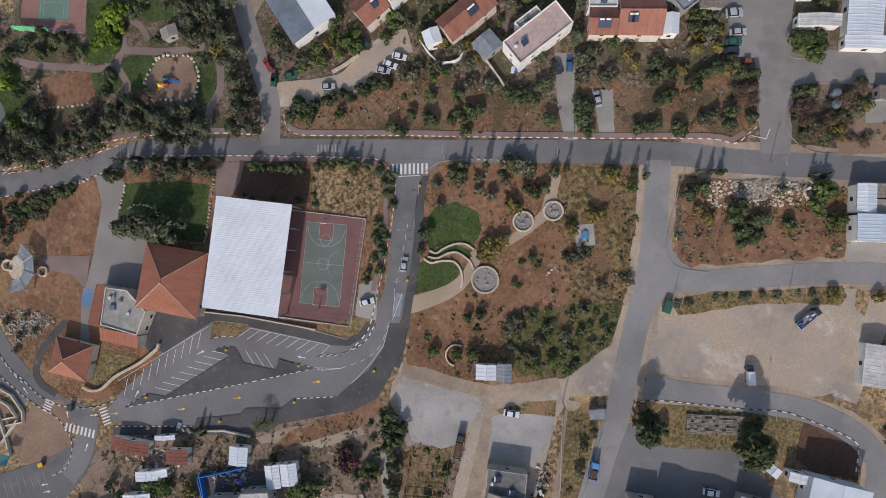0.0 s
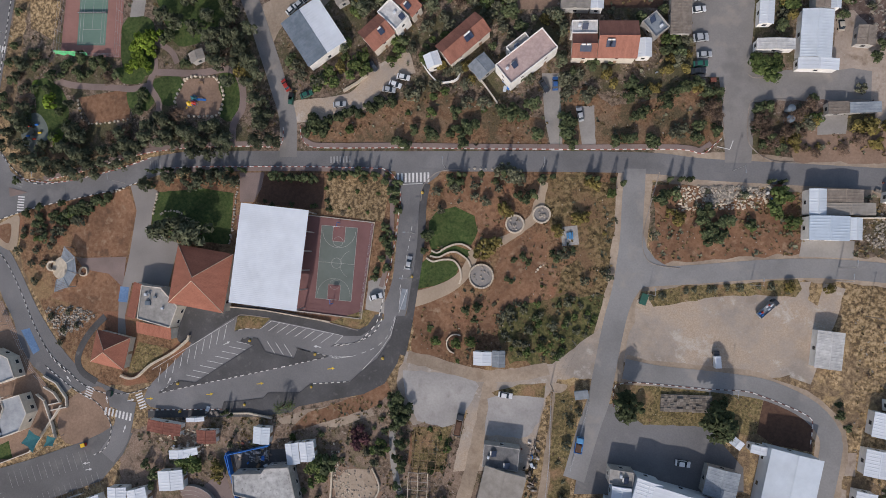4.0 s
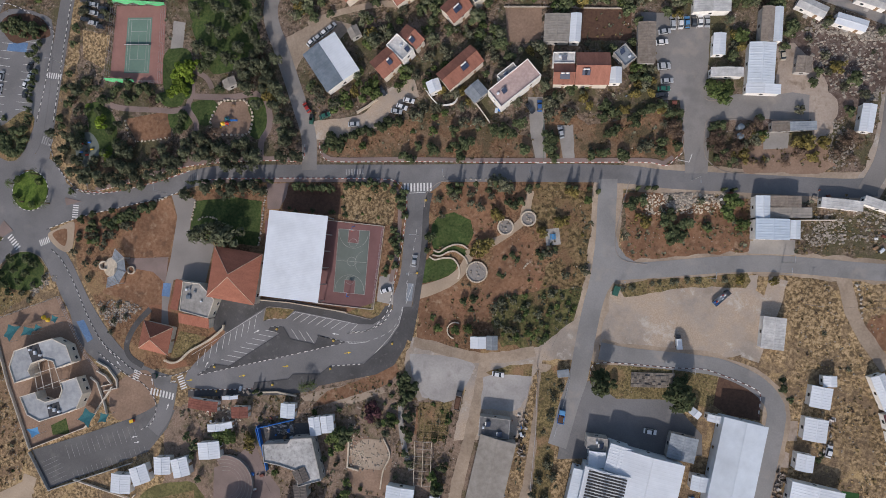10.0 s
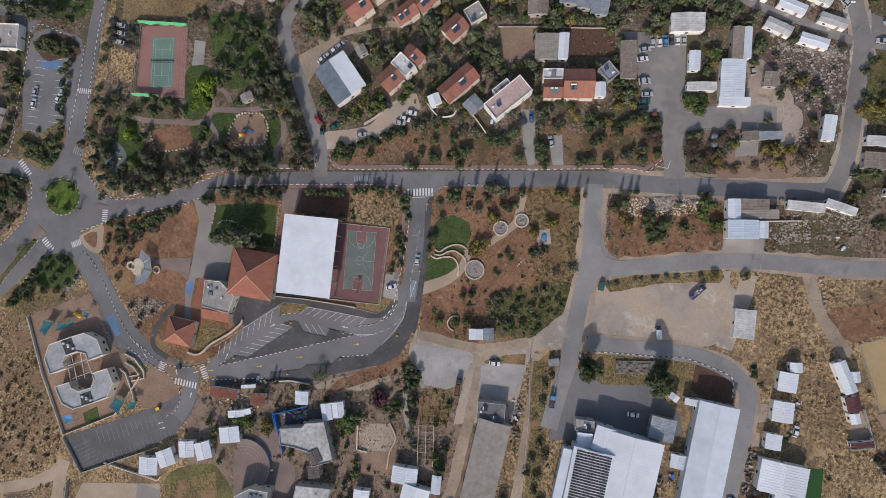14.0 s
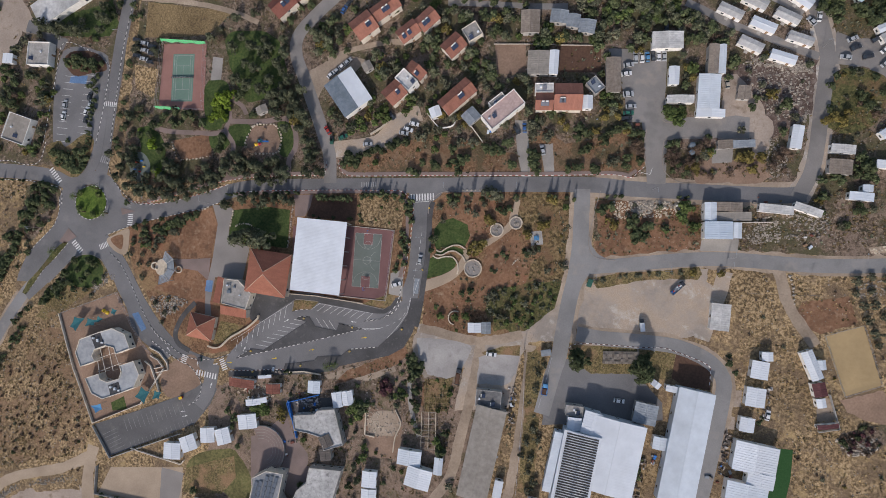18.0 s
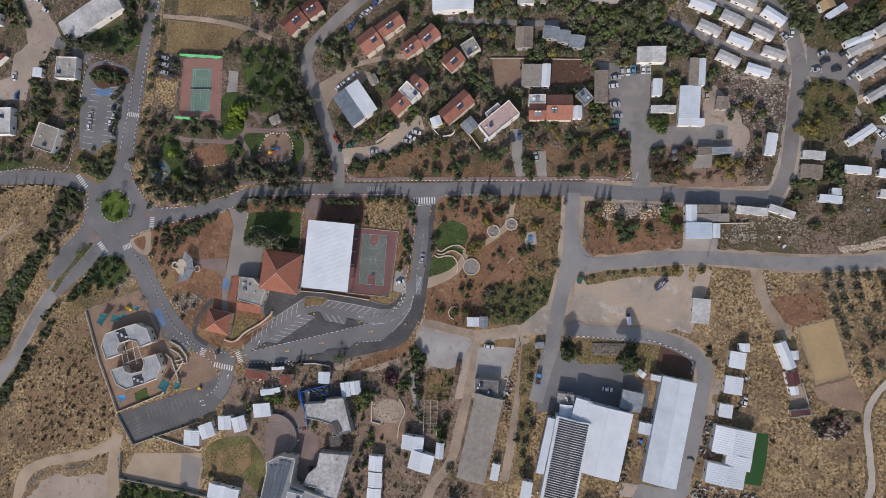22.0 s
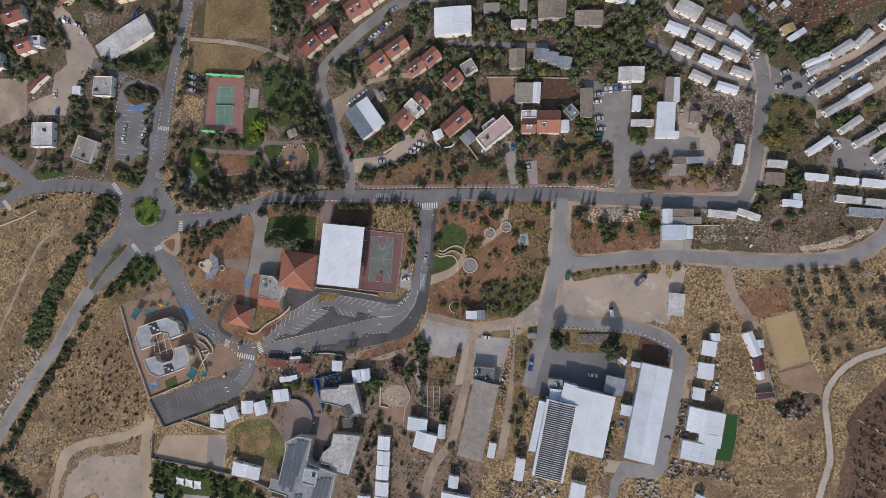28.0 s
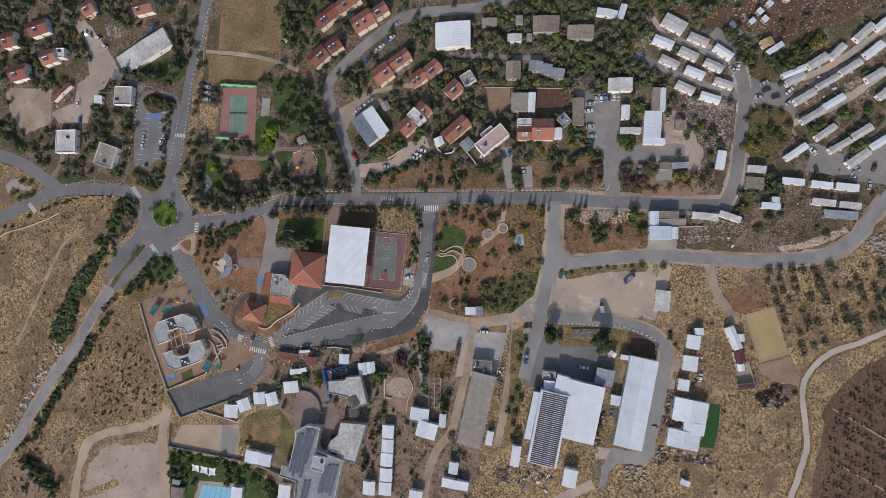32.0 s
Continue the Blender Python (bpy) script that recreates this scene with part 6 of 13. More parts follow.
def bars(name, items, material, z, label):
    """Painted road bars: (x0, y0, x1, y1, width), each a part of one marking."""
    top = tagged(new(name), label, "marking", "", "structure")
    for x0, y0, x1, y1, w in items:
        a, b = Vector((x0, y0)), Vector((x1, y1))
        t = (b - a).normalized()
        s = Vector((-t.y, t.x)) * w / 2
        Geo().prism([tuple(a - s), tuple(b - s), tuple(b + s), tuple(a + s)], z - 0.01, z).ob("painted_bar", material, top)
    return top


RW, BW, GG = (kerb_red, kerb_white), (asphalt_new, kerb_white), (kerb_grey,)
RD = (kerb_dark, kerb_white)
kerb("kerb", [(-64.0, 45.8), (-63.6, 42.0), (-60.9, 38.9), (-53.9, 38.0), (-29.9, 37.3), (-5.2, 36.2), (18.7, 35.3), (28.0, 34.9), (56.6, 34.0), (63.9, 32.5), (67.5, 35.2), (69.7, 36.9)], RW, "red and white painted kerb", single=True)
kerb("kerb", [(-158.8, 29.5), (-146.9, 31.9), (-135.1, 34.9), (-123.5, 37.6), (-112.1, 39.1), (-97.1, 39.7), (-82.4, 39.5), (-72.5, 39.0), (-70.2, 40.9), (-69.9, 46.0)], RW, "red and white painted kerb", single=True)
kerb("kerb", [(-168.7, 30.9), (-158.8, 29.1), (-148.6, 29.4), (-130.7, 33.0), (-117.2, 36.8)], RW, "red and white painted kerb")
kerb("kerb", [(-113.9, 32.6), (-100.7, 33.0), (-82.3, 32.6), (-60.9, 31.9), (-40.1, 30.9), (-34.6, 30.1), (-31.2, 26.6), (-29.9, 22.4), (-31.2, 10.8), (-33.2, -0.7), (-35.2, -8.9)], RW, "red and white painted kerb")
kerb("kerb", [(-35.2, -8.9), (-37.3, -18.0), (-39.8, -22.1), (-44.9, -26.3), (-53.4, -27.6)], BW, "black and white painted kerb")
kerb("kerb", [(-10.0, 29.7), (-15.0, 29.5), (-18.6, 28.4), (-22.4, 24.7), (-23.2, 19.8)], GG, "grey concrete kerb")
kerb("kerb", [(rc.x + 8.2 * math.cos(a * 0.2618), rc.y + 8.2 * math.sin(a * 0.2618)) for a in range(24)], BW, "black and white roundabout kerb", closed=True)
BB = (asphalt_new,)
for pts, cols in (([(-114.0, -44.3), (-101.3, -41.4), (-82.4, -37.4), (-67.2, -34.0), (-54.2, -31.0)], BW), ([(-84.6, -26.3), (-83.8, -25.3), (-78.7, -25.2)], BW), ([(-65.3, -28.3), (-54.2, -30.9)], BW), ([(-114.0, -44.0), (-110.5, -42.0), (-107.1, -39.8)], BW), ([(-52.5, -27.1), (-45.0, -26.3), (-38.8, -22.8), (-35.7, -17.6)], BW), ([(-60.3, -40.0), (-46.8, -39.0)], BW), ([(-118.0, -50.1), (-91.0, -49.1)], RD), ([(-86.8, -23.0), (-83.4, -22.1), (-77.7, -22.0)], BW), ([(-86.9, -23.1), (-85.7, -17.9), (-81.8, -17.7), (-74.1, -18.6)], GG), ([(-90.1, -14.8), (-83.5, -14.5), (-77.0, -15.0), (-65.8, -17.2), (-54.7, -19.8), (-44.2, -22.3)], GG)):
    kerb("kerb", pts, cols, "black and white painted kerb" if cols is BW else "concrete kerb of the car park", length=1.0)
for pts in ([(-107.1, -39.8), (-100.8, -40.5), (-79.9, -27.6), (-84.6, -26.3)], [(-78.7, -25.2), (-75.9, -29.8), (-66.0, -31.8), (-64.5, -28.3)], [(-91.0, -49.1), (-90.3, -46.6), (-84.7, -46.2), (-76.6, -45.1), (-74.9, -43.3), (-63.9, -42.9), (-60.3, -40.0)], [(-46.8, -39.0), (-43.0, -35.6), (-37.7, -31.4), (-33.1, -24.7), (-31.2, -17.5)]):
    bars("kerb_line", [(*a_, *b_, 0.28) for a_, b_ in zip(pts, pts[1:])], dark_metal, 0.215, "black painted kerb edge")
kerb("kerb", [(-157.2, -28.9), (-153.3, -33.5), (-148.4, -37.2), (-142.7, -41.7), (-135.1, -44.5), (-125.9, -44.7), (-119.5, -43.1), (-116.4, -41.4)], BW, "black and white painted kerb")
kerb("kerb", [(-157.0, -35.7), (-151.2, -39.9), (-144.5, -44.3), (-137.8, -47.5), (-133.6, -51.5), (-131.6, -55.6), (-131.8, -59.8), (-133.7, -63.6), (-138.3, -66.3)], BW, "black and white painted kerb")
kerb("kerb", [(-205.6, 33.7), (-205.5, 28.0), (-207.0, 23.0), (-208.9, 19.7), (-212.6, 16.1), (-217.9, 11.4), (-223.6, 5.1)], BW, "black and white painted kerb")
kerb("kerb", [(-180.8, 14.4), (-175.6, 16.2), (-168.1, 18.5), (-159.1, 20.7), (-150.2, 22.3), (-140.0, 24.2), (-130.0, 26.0), (-118.0, 29.6)], BW, "black and white painted kerb")
kerb("kerb", [(-204.7, -2.4), (-198.5, 3.1), (-193.9, 5.2), (-188.6, 5.4), (-183.7, 3.3), (-180.1, -1.4)], GG, "grey concrete kerb of the fork")
kerb("kerb", [(-223.5, -13.0), (-218.7, -7.7), (-214.0, -1.6), (-207.8, 3.9), (-200.7, 11.3)], BW, "black and white painted kerb")
kerb("kerb", [(-180.2, 50.9), (-177.6, 42.9), (-171.7, 34.8), (-163.3, 29.0), (-153.3, 28.6)], BW, "black and white painted kerb")
kerb("kerb", [(-260.5, 51.5), (-248.7, 52.6), (-234.3, 53.2), (-223.6, 50.6), (-216.6, 52.3), (-213.1, 62.1)], BW, "black and white painted kerb")
kerb("kerb", [(-263.1, 43.5), (-243.2, 43.9), (-225.3, 43.1), (-213.0, 40.5), (-205.1, 37.8), (-204.2, 29.8)], BW, "black and white painted kerb")
kerb("kerb", [(-178.5, 58.9), (-176.5, 73.0), (-173.8, 91.9), (-170.9, 109.3), (-165.8, 129.7), (-160.7, 151.8), (-157.3, 161.2)], BW, "black and white painted kerb")
kerb("kerb", [(-186.2, 59.3), (-182.8, 73.4), (-179.4, 92.3), (-180.3, 98.8), (-195.9, 108.7), (-204.7, 109.4), (-208.1, 94.2), (-213.2, 68.7), (-214.9, 60.8)], BW, "black and white painted kerb")
kerb("kerb", [(-178.4, 6.2), (-173.4, 1.4), (-167.5, -8.8), (-161.7, -21.1), (-155.1, -31.9), (-148.6, -38.0)], BW, "black and white painted kerb")
kerb("kerb", [(70.4, 36.7), (69.8, 43.4), (71.1, 53.0)], GG, "grey concrete kerb")
kerb("kerb", [(77.6, 56.4), (79.7, 55.2), (87.2, 55.1)], GG, "stone kerb of the store yard")
kerb("kerb", [(91.1, 48.1), (79.6, 48.3), (77.6, 45.7), (77.2, 36.5), (79.3, 32.7), (84.0, 29.7), (90.7, 28.9)], GG, "stone kerb of the garden block")
kerb("kerb", [(36.3, -45.0), (36.6, -39.5), (38.4, -38.0), (43.4, -37.5), (54.0, -38.2), (63.7, -39.0), (74.6, -39.4), (79.9, -41.0), (86.6, -43.6), (91.8, -46.2), (93.2, -48.3), (92.2, -56.1)], RD, "faded dark red and white kerb")
kerb("kerb", [(51.3, 27.2), (48.7, 18.3), (46.2, 8.6), (46.1, 2.6), (48.8, -1.1), (57.3, -2.7)], GG, "broken concrete road edge")


# ---- markings ----
def zebra(a, b, n, length, z, label="white zebra crossing on asphalt", paint=None):
    """Bars side by side from a to b, each that long across."""
    a, b = Vector(a), Vector(b)
    t = (b - a).normalized()
    s = Vector((-t.y, t.x)) * length / 2
    st = (b - a).length / n
    bars("zebra_crossing", [(*(a + t * st * (i + 0.5) - s), *(a + t * st * (i + 0.5) + s), st * 0.5) for i in range(n)], paint or white_paint, z, label)


def stalls(a, b, n, d, z, w=0.14):
    a, b, d = Vector(a), Vector(b), Vector(d)
    bars("parking_lines", [(*a.lerp(b, i / n), *(a.lerp(b, i / n) + d), w) for i in range(n + 1)], white_paint if w > 0.12 else faint_paint, z, "white parking stall lines on asphalt")


def stalls_px(q, n, z, w=0.14):
    stalls(q[0], q[1], n, Vector(q[2]) - Vector(q[0]), z, w)


zebra((-31.3, 27.4), (-20.1, 27.4), 9, 3.1, 0.135)
zebra((-134.2, -50.7), (-123.7, -52.8), 8, 2.6, 0.135)
zebra((-139.2, -42.6), (-140.8, -46.6), 5, 2.8, 0.135)
zebra((-121.5, -44.4), (-119.4, -49.8), 6, 2.6, 0.135)
zebra((-118.3, 33.1), (-113.9, 33.5), 5, 4.6, 0.075, "worn faint zebra crossing on asphalt", faint_paint)
zebra((-53.9, 34.0), (-46.4, 34.1), 7, 2.2, 0.075, "worn faint road markings on asphalt", faint_paint)
zebra((-198.0, 12.3), (-193.4, 6.6), 6, 2.6, 0.1)
zebra((-168.0, 31.2), (-169.3, 27.6), 4, 3.4, 0.1, "worn faint zebra crossing on asphalt", faint_paint)
zebra((-184.6, 52.3), (-178.6, 50.0), 6, 3.2, 0.1, "worn faint zebra crossing on asphalt", faint_paint)
zebra((-183.9, 8.7), (-179.3, 10.4), 6, 2.6, 0.1)
zebra((-167.5, 24.5), (-168.0, 18.8), 6, 2.6, 0.1)
zebra((-210.4, 48.4), (-205.1, 41.0), 7, 2.6, 0.1)
zebra((-283.0, 41.1), (-277.7, 35.1), 7, 2.6, 0.1)
zebra((-182.0, 78.9), (-174.8, 77.7), 7, 2.4, 0.13)
bars("give_way_line", [(68.2, 34.5, 71.9, 33.5, 0.2), (71.9, 33.5, 72.9, 36.2, 0.2), (-29.6, 25.2, -22.7, 25.4, 0.2)], white_paint, 0.13, "white give-way line on asphalt")
for q, n in (([(-89.6, -20.8), (-113.3, -35.6), (-90.6, -25.8)], 9), ([(-104.2, -37.9), (-86.0, -26.5), (-98.5, -38.9)], 7), ([(-74.9, -22.8), (-56.6, -26.4), (-70.9, -20.1)], 6), ([(-75.4, -26.1), (-69.4, -27.1), (-72.6, -30.2)], 2)):
    stalls_px(q, n, 0.135)
for q, n in (([(-170.8, -73.2), (-141.4, -64.5), (-168.8, -78.5)], 9), ([(-165.8, -88.2), (-135.0, -76.4), (-167.5, -83.7)], 10), ([(-181.6, -80.6), (-175.8, -89.6), (-174.9, -77.5)], 4)):
    stalls_px(q, n + n // 2, 0.125, 0.12)
for q, n in (([(-202.8, 93.9), (-207.9, 62.0), (-197.6, 93.0)], 10), ([(-186.3, 92.8), (-191.4, 61.2), (-191.5, 93.6)], 10), ([(66.8, 86.3), (80.3, 85.3), (66.6, 82.1)], 6)):
    stalls_px(q, n, 0.13)
dash = []
for seg in ([(-46.1, -30.8), (-38.8, -28.0), (-34.3, -23.9), (-31.8, -17.5)], [(-30.3, -9.0), (-27.9, 2.0), (-25.9, 13.1)]):
    ln_ = smooth_line(seg, 1.5)
    dash += [(*ln_[i], *ln_[i + 1], 0.12) for i in range(0, len(ln_) - 1, 2)]
bars("centre_line", dash, white_paint, 0.135, "white dashed centre line on asphalt")
bars("lane_edge", [(*a_, *b_, 0.12) for seg in ([(-87.0, -19.0), (-116.5, -36.3)], [(-74.1, -19.4), (-49.2, -24.1), (-52.1, -26.9)], [(-77.7, -22.1), (-73.7, -19.4)], [(-54.2, -30.8), (-46.1, -30.8), (-51.5, -31.5), (-53.1, -31.2)], [(-31.8, -18.3), (-33.3, -23.8), (-37.1, -29.2), (-42.8, -35.2)], [(-53.1, -30.6), (-52.6, -31.4)], [(-51.9, -30.7), (-51.3, -31.4)], [(-50.6, -30.7), (-50.1, -31.2)]) for a_, b_ in zip(seg, seg[1:])] + [(-30.6, -16.5, -27.9, -9.0, 0.15), (-30.6, -15.3, -29.9, -8.7, 0.12)], white_paint, 0.136, "white lane edge lines on asphalt")
region("bus_bay", [(-29.6, -8.7), (-27.5, -8.9), (-28.5, -15.5), (-30.6, -15.5)], metal_grey, 0.126, "blue-grey painted bus bay", "marking")


def arrow(x, y, turn, material, z, s=1.0):
    m = pose(x, y, z, 0, 0, turn)
    g = Geo().prism([(-1.3 * s, -0.12), (0.2 * s, -0.12), (0.2 * s, -0.45), (1.3 * s, 0), (0.2 * s, 0.45), (0.2 * s, 0.12), (-1.3 * s, 0.12)], -0.01, 0)
    g.v = [tuple(m @ Vector(p)) for p in g.v]
    tagged(g.ob("road_arrow", material), "painted direction arrow on the asphalt", "marking", "", "structure")


for x, y, t in ((-95.4, -44.2, 8), (-77.7, -40.3, 8), (-53.2, -34.9, 8), (-117.3, -46.2, 5)):
    arrow(x, y, t, yellow_paint, 0.142)
for x, y, t in ((-89.5, -27.0, 25), (-58.0, -27.8, 170), (-110.1, -39.9, 60), (-124.2, -46.9, 10), (-147.9, -40.0, 130), (-139.6, -71.0, 10), (-140.6, -68.9, 190), (-126.5, -56.7, 70), (-133.2, -46.9, 100)):
    arrow(x, y, t, white_paint, 0.142)

# ---- the basketball court ----
region("court_ground", [(-86.1, 16.1), (-61.2, 15.5), (-38.8, 12.6), (-43.2, -18.4), (-65.7, -15.9), (-86.8, -13.5)], court_red, 0.06, "dark red coated sports ground", "court")
c0, c1 = Vector((-51.5, -0.3)), Vector((-50.4, 11.8))
cu = (c1 - c0).normalized()
CM = Matrix.Translation((c0.x, c0.y, 0)) @ Matrix.Rotation(math.atan2(cu.y, cu.x) - math.pi / 2, 4, "Z")
court = base("basketball_court", 0, 0, 0, "green and dark red painted basketball court", "court")
court.matrix_basis = CM
hl, hw = 12.1, 6.1
Geo().prism([(-hw, -hl), (hw, -hl), (hw, hl), (-hw, hl)], 0.05, 0.072).ob("surface", court_green, court)


def ring(name, cx, cy, r, w, a0, a1, z0, z1, material, parent, label=""):
    n = max(6, int(abs(a1 - a0) / 9))
    g = Geo()
    full = abs(a1 - a0) >= 360
    v, f = [], []
    m_ = n if full else n + 1
    for i in range(m_):
        a = radians(a0 + (a1 - a0) * i / n)
        c, s = math.cos(a), math.sin(a)
        v += [(cx + (r - w / 2) * c, cy + (r - w / 2) * s, z0), (cx + (r + w / 2) * c, cy + (r + w / 2) * s, z0), (cx + (r + w / 2) * c, cy + (r + w / 2) * s, z1), (cx + (r - w / 2) * c, cy + (r - w / 2) * s, z1)]
    for i in range(n):
        p, q = 4 * i, 4 * ((i + 1) % m_)
        f += [(p + k, p + (k + 1) % 4, q + (k + 1) % 4, q + k) for k in range(4)]
    if not full:
        f += [(3, 2, 1, 0), (4 * n, 4 * n + 1, 4 * n + 2, 4 * n + 3)]
    return g.add(v, [q[::-1] for q in f]).ob(name, material, parent, label)


for s in (-1, 1):
    Geo().prism([(-2.1, s * hl), (2.1, s * hl), (2.1, s * (hl - 5.0)), (-2.1, s * (hl - 5.0))][::s], 0.07, 0.078).ob("key_area", court_red, court, "dark red key area")
    for b in ((-2.15, 2.15), (2.05, 2.15), (-2.15, -2.05)):
        pass
    for x in (-2.1, 2.1):
        Geo().box(x - 0.05, min(s * hl, s * (hl - 5)), 0.074, x + 0.05, max(s * hl, s * (hl - 5)), 0.082).ob("court_line", court_paint, court)
    Geo().box(-2.1, s * (hl - 5) - 0.05, 0.074, 2.1, s * (hl - 5) + 0.05, 0.083).ob("court_line", court_paint, court)
    ring("court_line", 0, s * (hl - 5), 1.6, 0.1, 0, 360, 0.075, 0.084, court_paint, court)
    ring("court_line", 0, s * (hl - 1.4), 5.6, 0.1, 180 if s > 0 else 0, 360 if s > 0 else 180, 0.075, 0.085, court_paint, court)
    Geo().box(-hw, s * hl - 0.05, 0.07, hw, s * hl + 0.05, 0.081).ob("court_line", court_paint, court)
    Geo().box(s * hw - 0.05, -hl, 0.07, s * hw + 0.05, hl, 0.08).ob("court_line", court_paint, court)
    hoop = base("basketball_hoop", 0, 0, 0, "basketball stand with a white backboard", "hoop", "basketball hoops")
    hoop.matrix_basis = CM @ Matrix.Translation((0, s * (hl + 0.6), 0)) @ Matrix.Rotation(0 if s < 0 else math.pi, 4, "Z")
    Geo().tube((0, -0.6, 0), (0, -0.6, 3.2), 0.12).ob("post", blue_plastic, hoop)
    Geo().tube((0, -0.6, 3.1), (0, 0.9, 3.4), 0.09).ob("arm", blue_plastic, hoop)
    Geo().box(-0.9, 0.85, 2.9, 0.9, 0.92, 3.95).ob("backboard", wall_white, hoop)
    rg = ring("rim", 0, 1.2, 0.25, 0.05, 0, 360, 3.03, 3.08, red_plastic, hoop)
Geo().box(-hw, -0.05, 0.07, hw, 0.05, 0.082).ob("court_line", court_paint, court)
ring("court_line", 0, 0, 1.7, 0.1, 0, 360, 0.075, 0.083, court_paint, court)
for s in (-1,):
    ring("court_line", hw - 0.2, 0, 4.6, 0.08, 115, 245, 0.075, 0.0835, court_paint, court)


def fence(pts, h, label, gap=3.0, material=None, mesh_rails=3, closed=False, name="fence", category="fence"):
    """Posts and rails along straight runs; each post is a part."""
    top = base(name, 0, 0, 0, label, category)
    material = material or steel
    q = [Vector(p[:2]) for p in pts]
    for a, b in zip(q, q[1:] + (q[:1] if closed else [])):
        if (b - a).length < 0.1:
            continue
        n = max(1, round((b - a).length / gap))
        for i in range(n):
            p = a.lerp(b, i / n)
            Geo().tube((p.x, p.y, -0.1), (p.x, p.y, h), 0.05, n=5).ob("post", material, top)
        for k in range(mesh_rails):
            z = h * (k + 1) / mesh_rails - 0.04
            Geo().tube((a.x, a.y, z), (b.x, b.y, z), 0.03, n=4).ob("rail", material, top)
    return top


def low_wall(pts, w, h, material, label, closed=False, soft=0.0, name="low_wall", category="wall"):
    ln_ = smooth_line(pts, soft, closed) if soft else [Vector(p[:2]) for p in pts]
    n = len(ln_)
    lt, rt = offsets(ln_, w / 2, closed), offsets(ln_, -w / 2, closed)
    v = [(p.x, p.y, h) for p in lt] + [(p.x, p.y, h) for p in rt] + [(p.x, p.y, -0.2) for p in lt] + [(p.x, p.y, -0.2) for p in rt]
    f = []
    for i in range(n if closed else n - 1):
        j = (i + 1) % n
        f += [(i, n + i, n + j, j), (i, j, 2 * n + j, 2 * n + i), (n + j, n + i, 3 * n + i, 3 * n + j)]
    if not closed:
        f += [(0, 2 * n, 3 * n, n), (n - 1, 2 * n - 1, 4 * n - 1, 3 * n - 1)]
    return tagged(flat_mesh(name, v, f, material), label, category)


fence([(-61.3, 15.6), (-38.8, 12.7), (-43.2, -18.4), (-65.7, -15.9)], 3.0, "thin steel fence round the court", 4.0)
low_wall([(-61.1, 15.7), (-38.6, 12.9), (-43.1, -18.6), (-65.4, -16.0)], 0.3, 0.35, stone_cream, "pale low wall round the court")

# ---- the tennis court ----
region("tennis_ground", [(-150.2, 106.1), (-128.3, 104.2), (-129.8, 72.4), (-153.2, 74.6)], tennis_red, 0.06, "reddish tennis court surround", "court")
t0_, t1_, t2_ = (Vector(q) for q in [(-145.3, 100.7), (-134.4, 99.9), (-135.8, 77.0)])
tc = (t0_ + t2_) / 2
tl, tw = (t2_ - t1_).length / 2, (t1_ - t0_).length / 2
ta = math.atan2((t1_ - t2_).y, (t1_ - t2_).x) - math.pi / 2
tennis = base("tennis_court", tc.x, tc.y, math.degrees(ta), "green painted tennis court", "court")
Geo().prism([(-tw, -tl), (tw, -tl), (tw, tl), (-tw, tl)], 0.05, 0.075).ob("surface", tennis_green, tennis)
kw, kl = tw * 0.86, tl * 0.93
for i, b in enumerate(((-kw, -kl, kw, -kl), (-kw, kl, kw, kl), (-kw, -kl, -kw, kl), (kw, -kl, kw, kl), (-kw * 0.75, -kl, -kw * 0.75, kl), (kw * 0.75, -kl, kw * 0.75, kl), (-kw * 0.75, -kl * 0.54, kw * 0.75, -kl * 0.54), (-kw * 0.75, kl * 0.54, kw * 0.75, kl * 0.54), (0, -kl * 0.54, 0, kl * 0.54))):
    Geo().box(b[0] - 0.06, b[1] - 0.06, 0.07, b[2] + 0.06, b[3] + 0.06, 0.08 + i * 0.0015).ob("court_line", court_paint, tennis)
net = base("tennis_net", tc.x, tc.y, math.degrees(ta), "dark tennis net across the court", "net")
Geo().box(-kw - 0.8, -0.02, 0.1, kw + 0.8, 0.02, 0.95).ob("mesh", dark_metal, net)
Geo().box(-kw - 0.8, -0.04, 0.95, kw + 0.8, 0.04, 1.02).ob("tape", cloth_white, net)
for s in (-1, 1):
    Geo().tube((s * (kw + 0.85), 0, 0), (s * (kw + 0.85), 0, 1.1), 0.06).ob("net_post", dark_metal, net)
fence([(-150.2, 106.1), (-128.3, 104.2), (-129.8, 72.4), (-153.2, 74.6)], 3.2, "tall steel fence round the tennis court", 4.0, closed=True)
for q in ([(-150.7, 107.0), (-127.8, 104.0)], [(-153.6, 74.7), (-141.0, 73.4)]):
    a, b = Vector(q[0]), Vector(q[1])
    g, n, v, f = Geo(), 16, [], []
    for i in range(n + 1):
        p, o0 = a.lerp(b, i / n), 0.35 * math.sin(i * 1.3)
        v += [(p.x, p.y - 0.4 + o0 * 0.5, 1.4 + o0), (p.x, p.y + 0.5, 2.6), (p.x, p.y + 0.5, 2.57), (p.x, p.y - 0.4 + o0 * 0.5, 1.37 + o0)]
    for i in range(n):
        f += [(4 * i + k, 4 * i + 4 + k, 4 * i + 4 + (k + 1) % 4, 4 * i + (k + 1) % 4) for k in range(4)]
    g.add(v, f)
    tagged(g.ob("windbreak_cloth", cloth_green), "sagging bright green windbreak cloth on fence", "cloth")

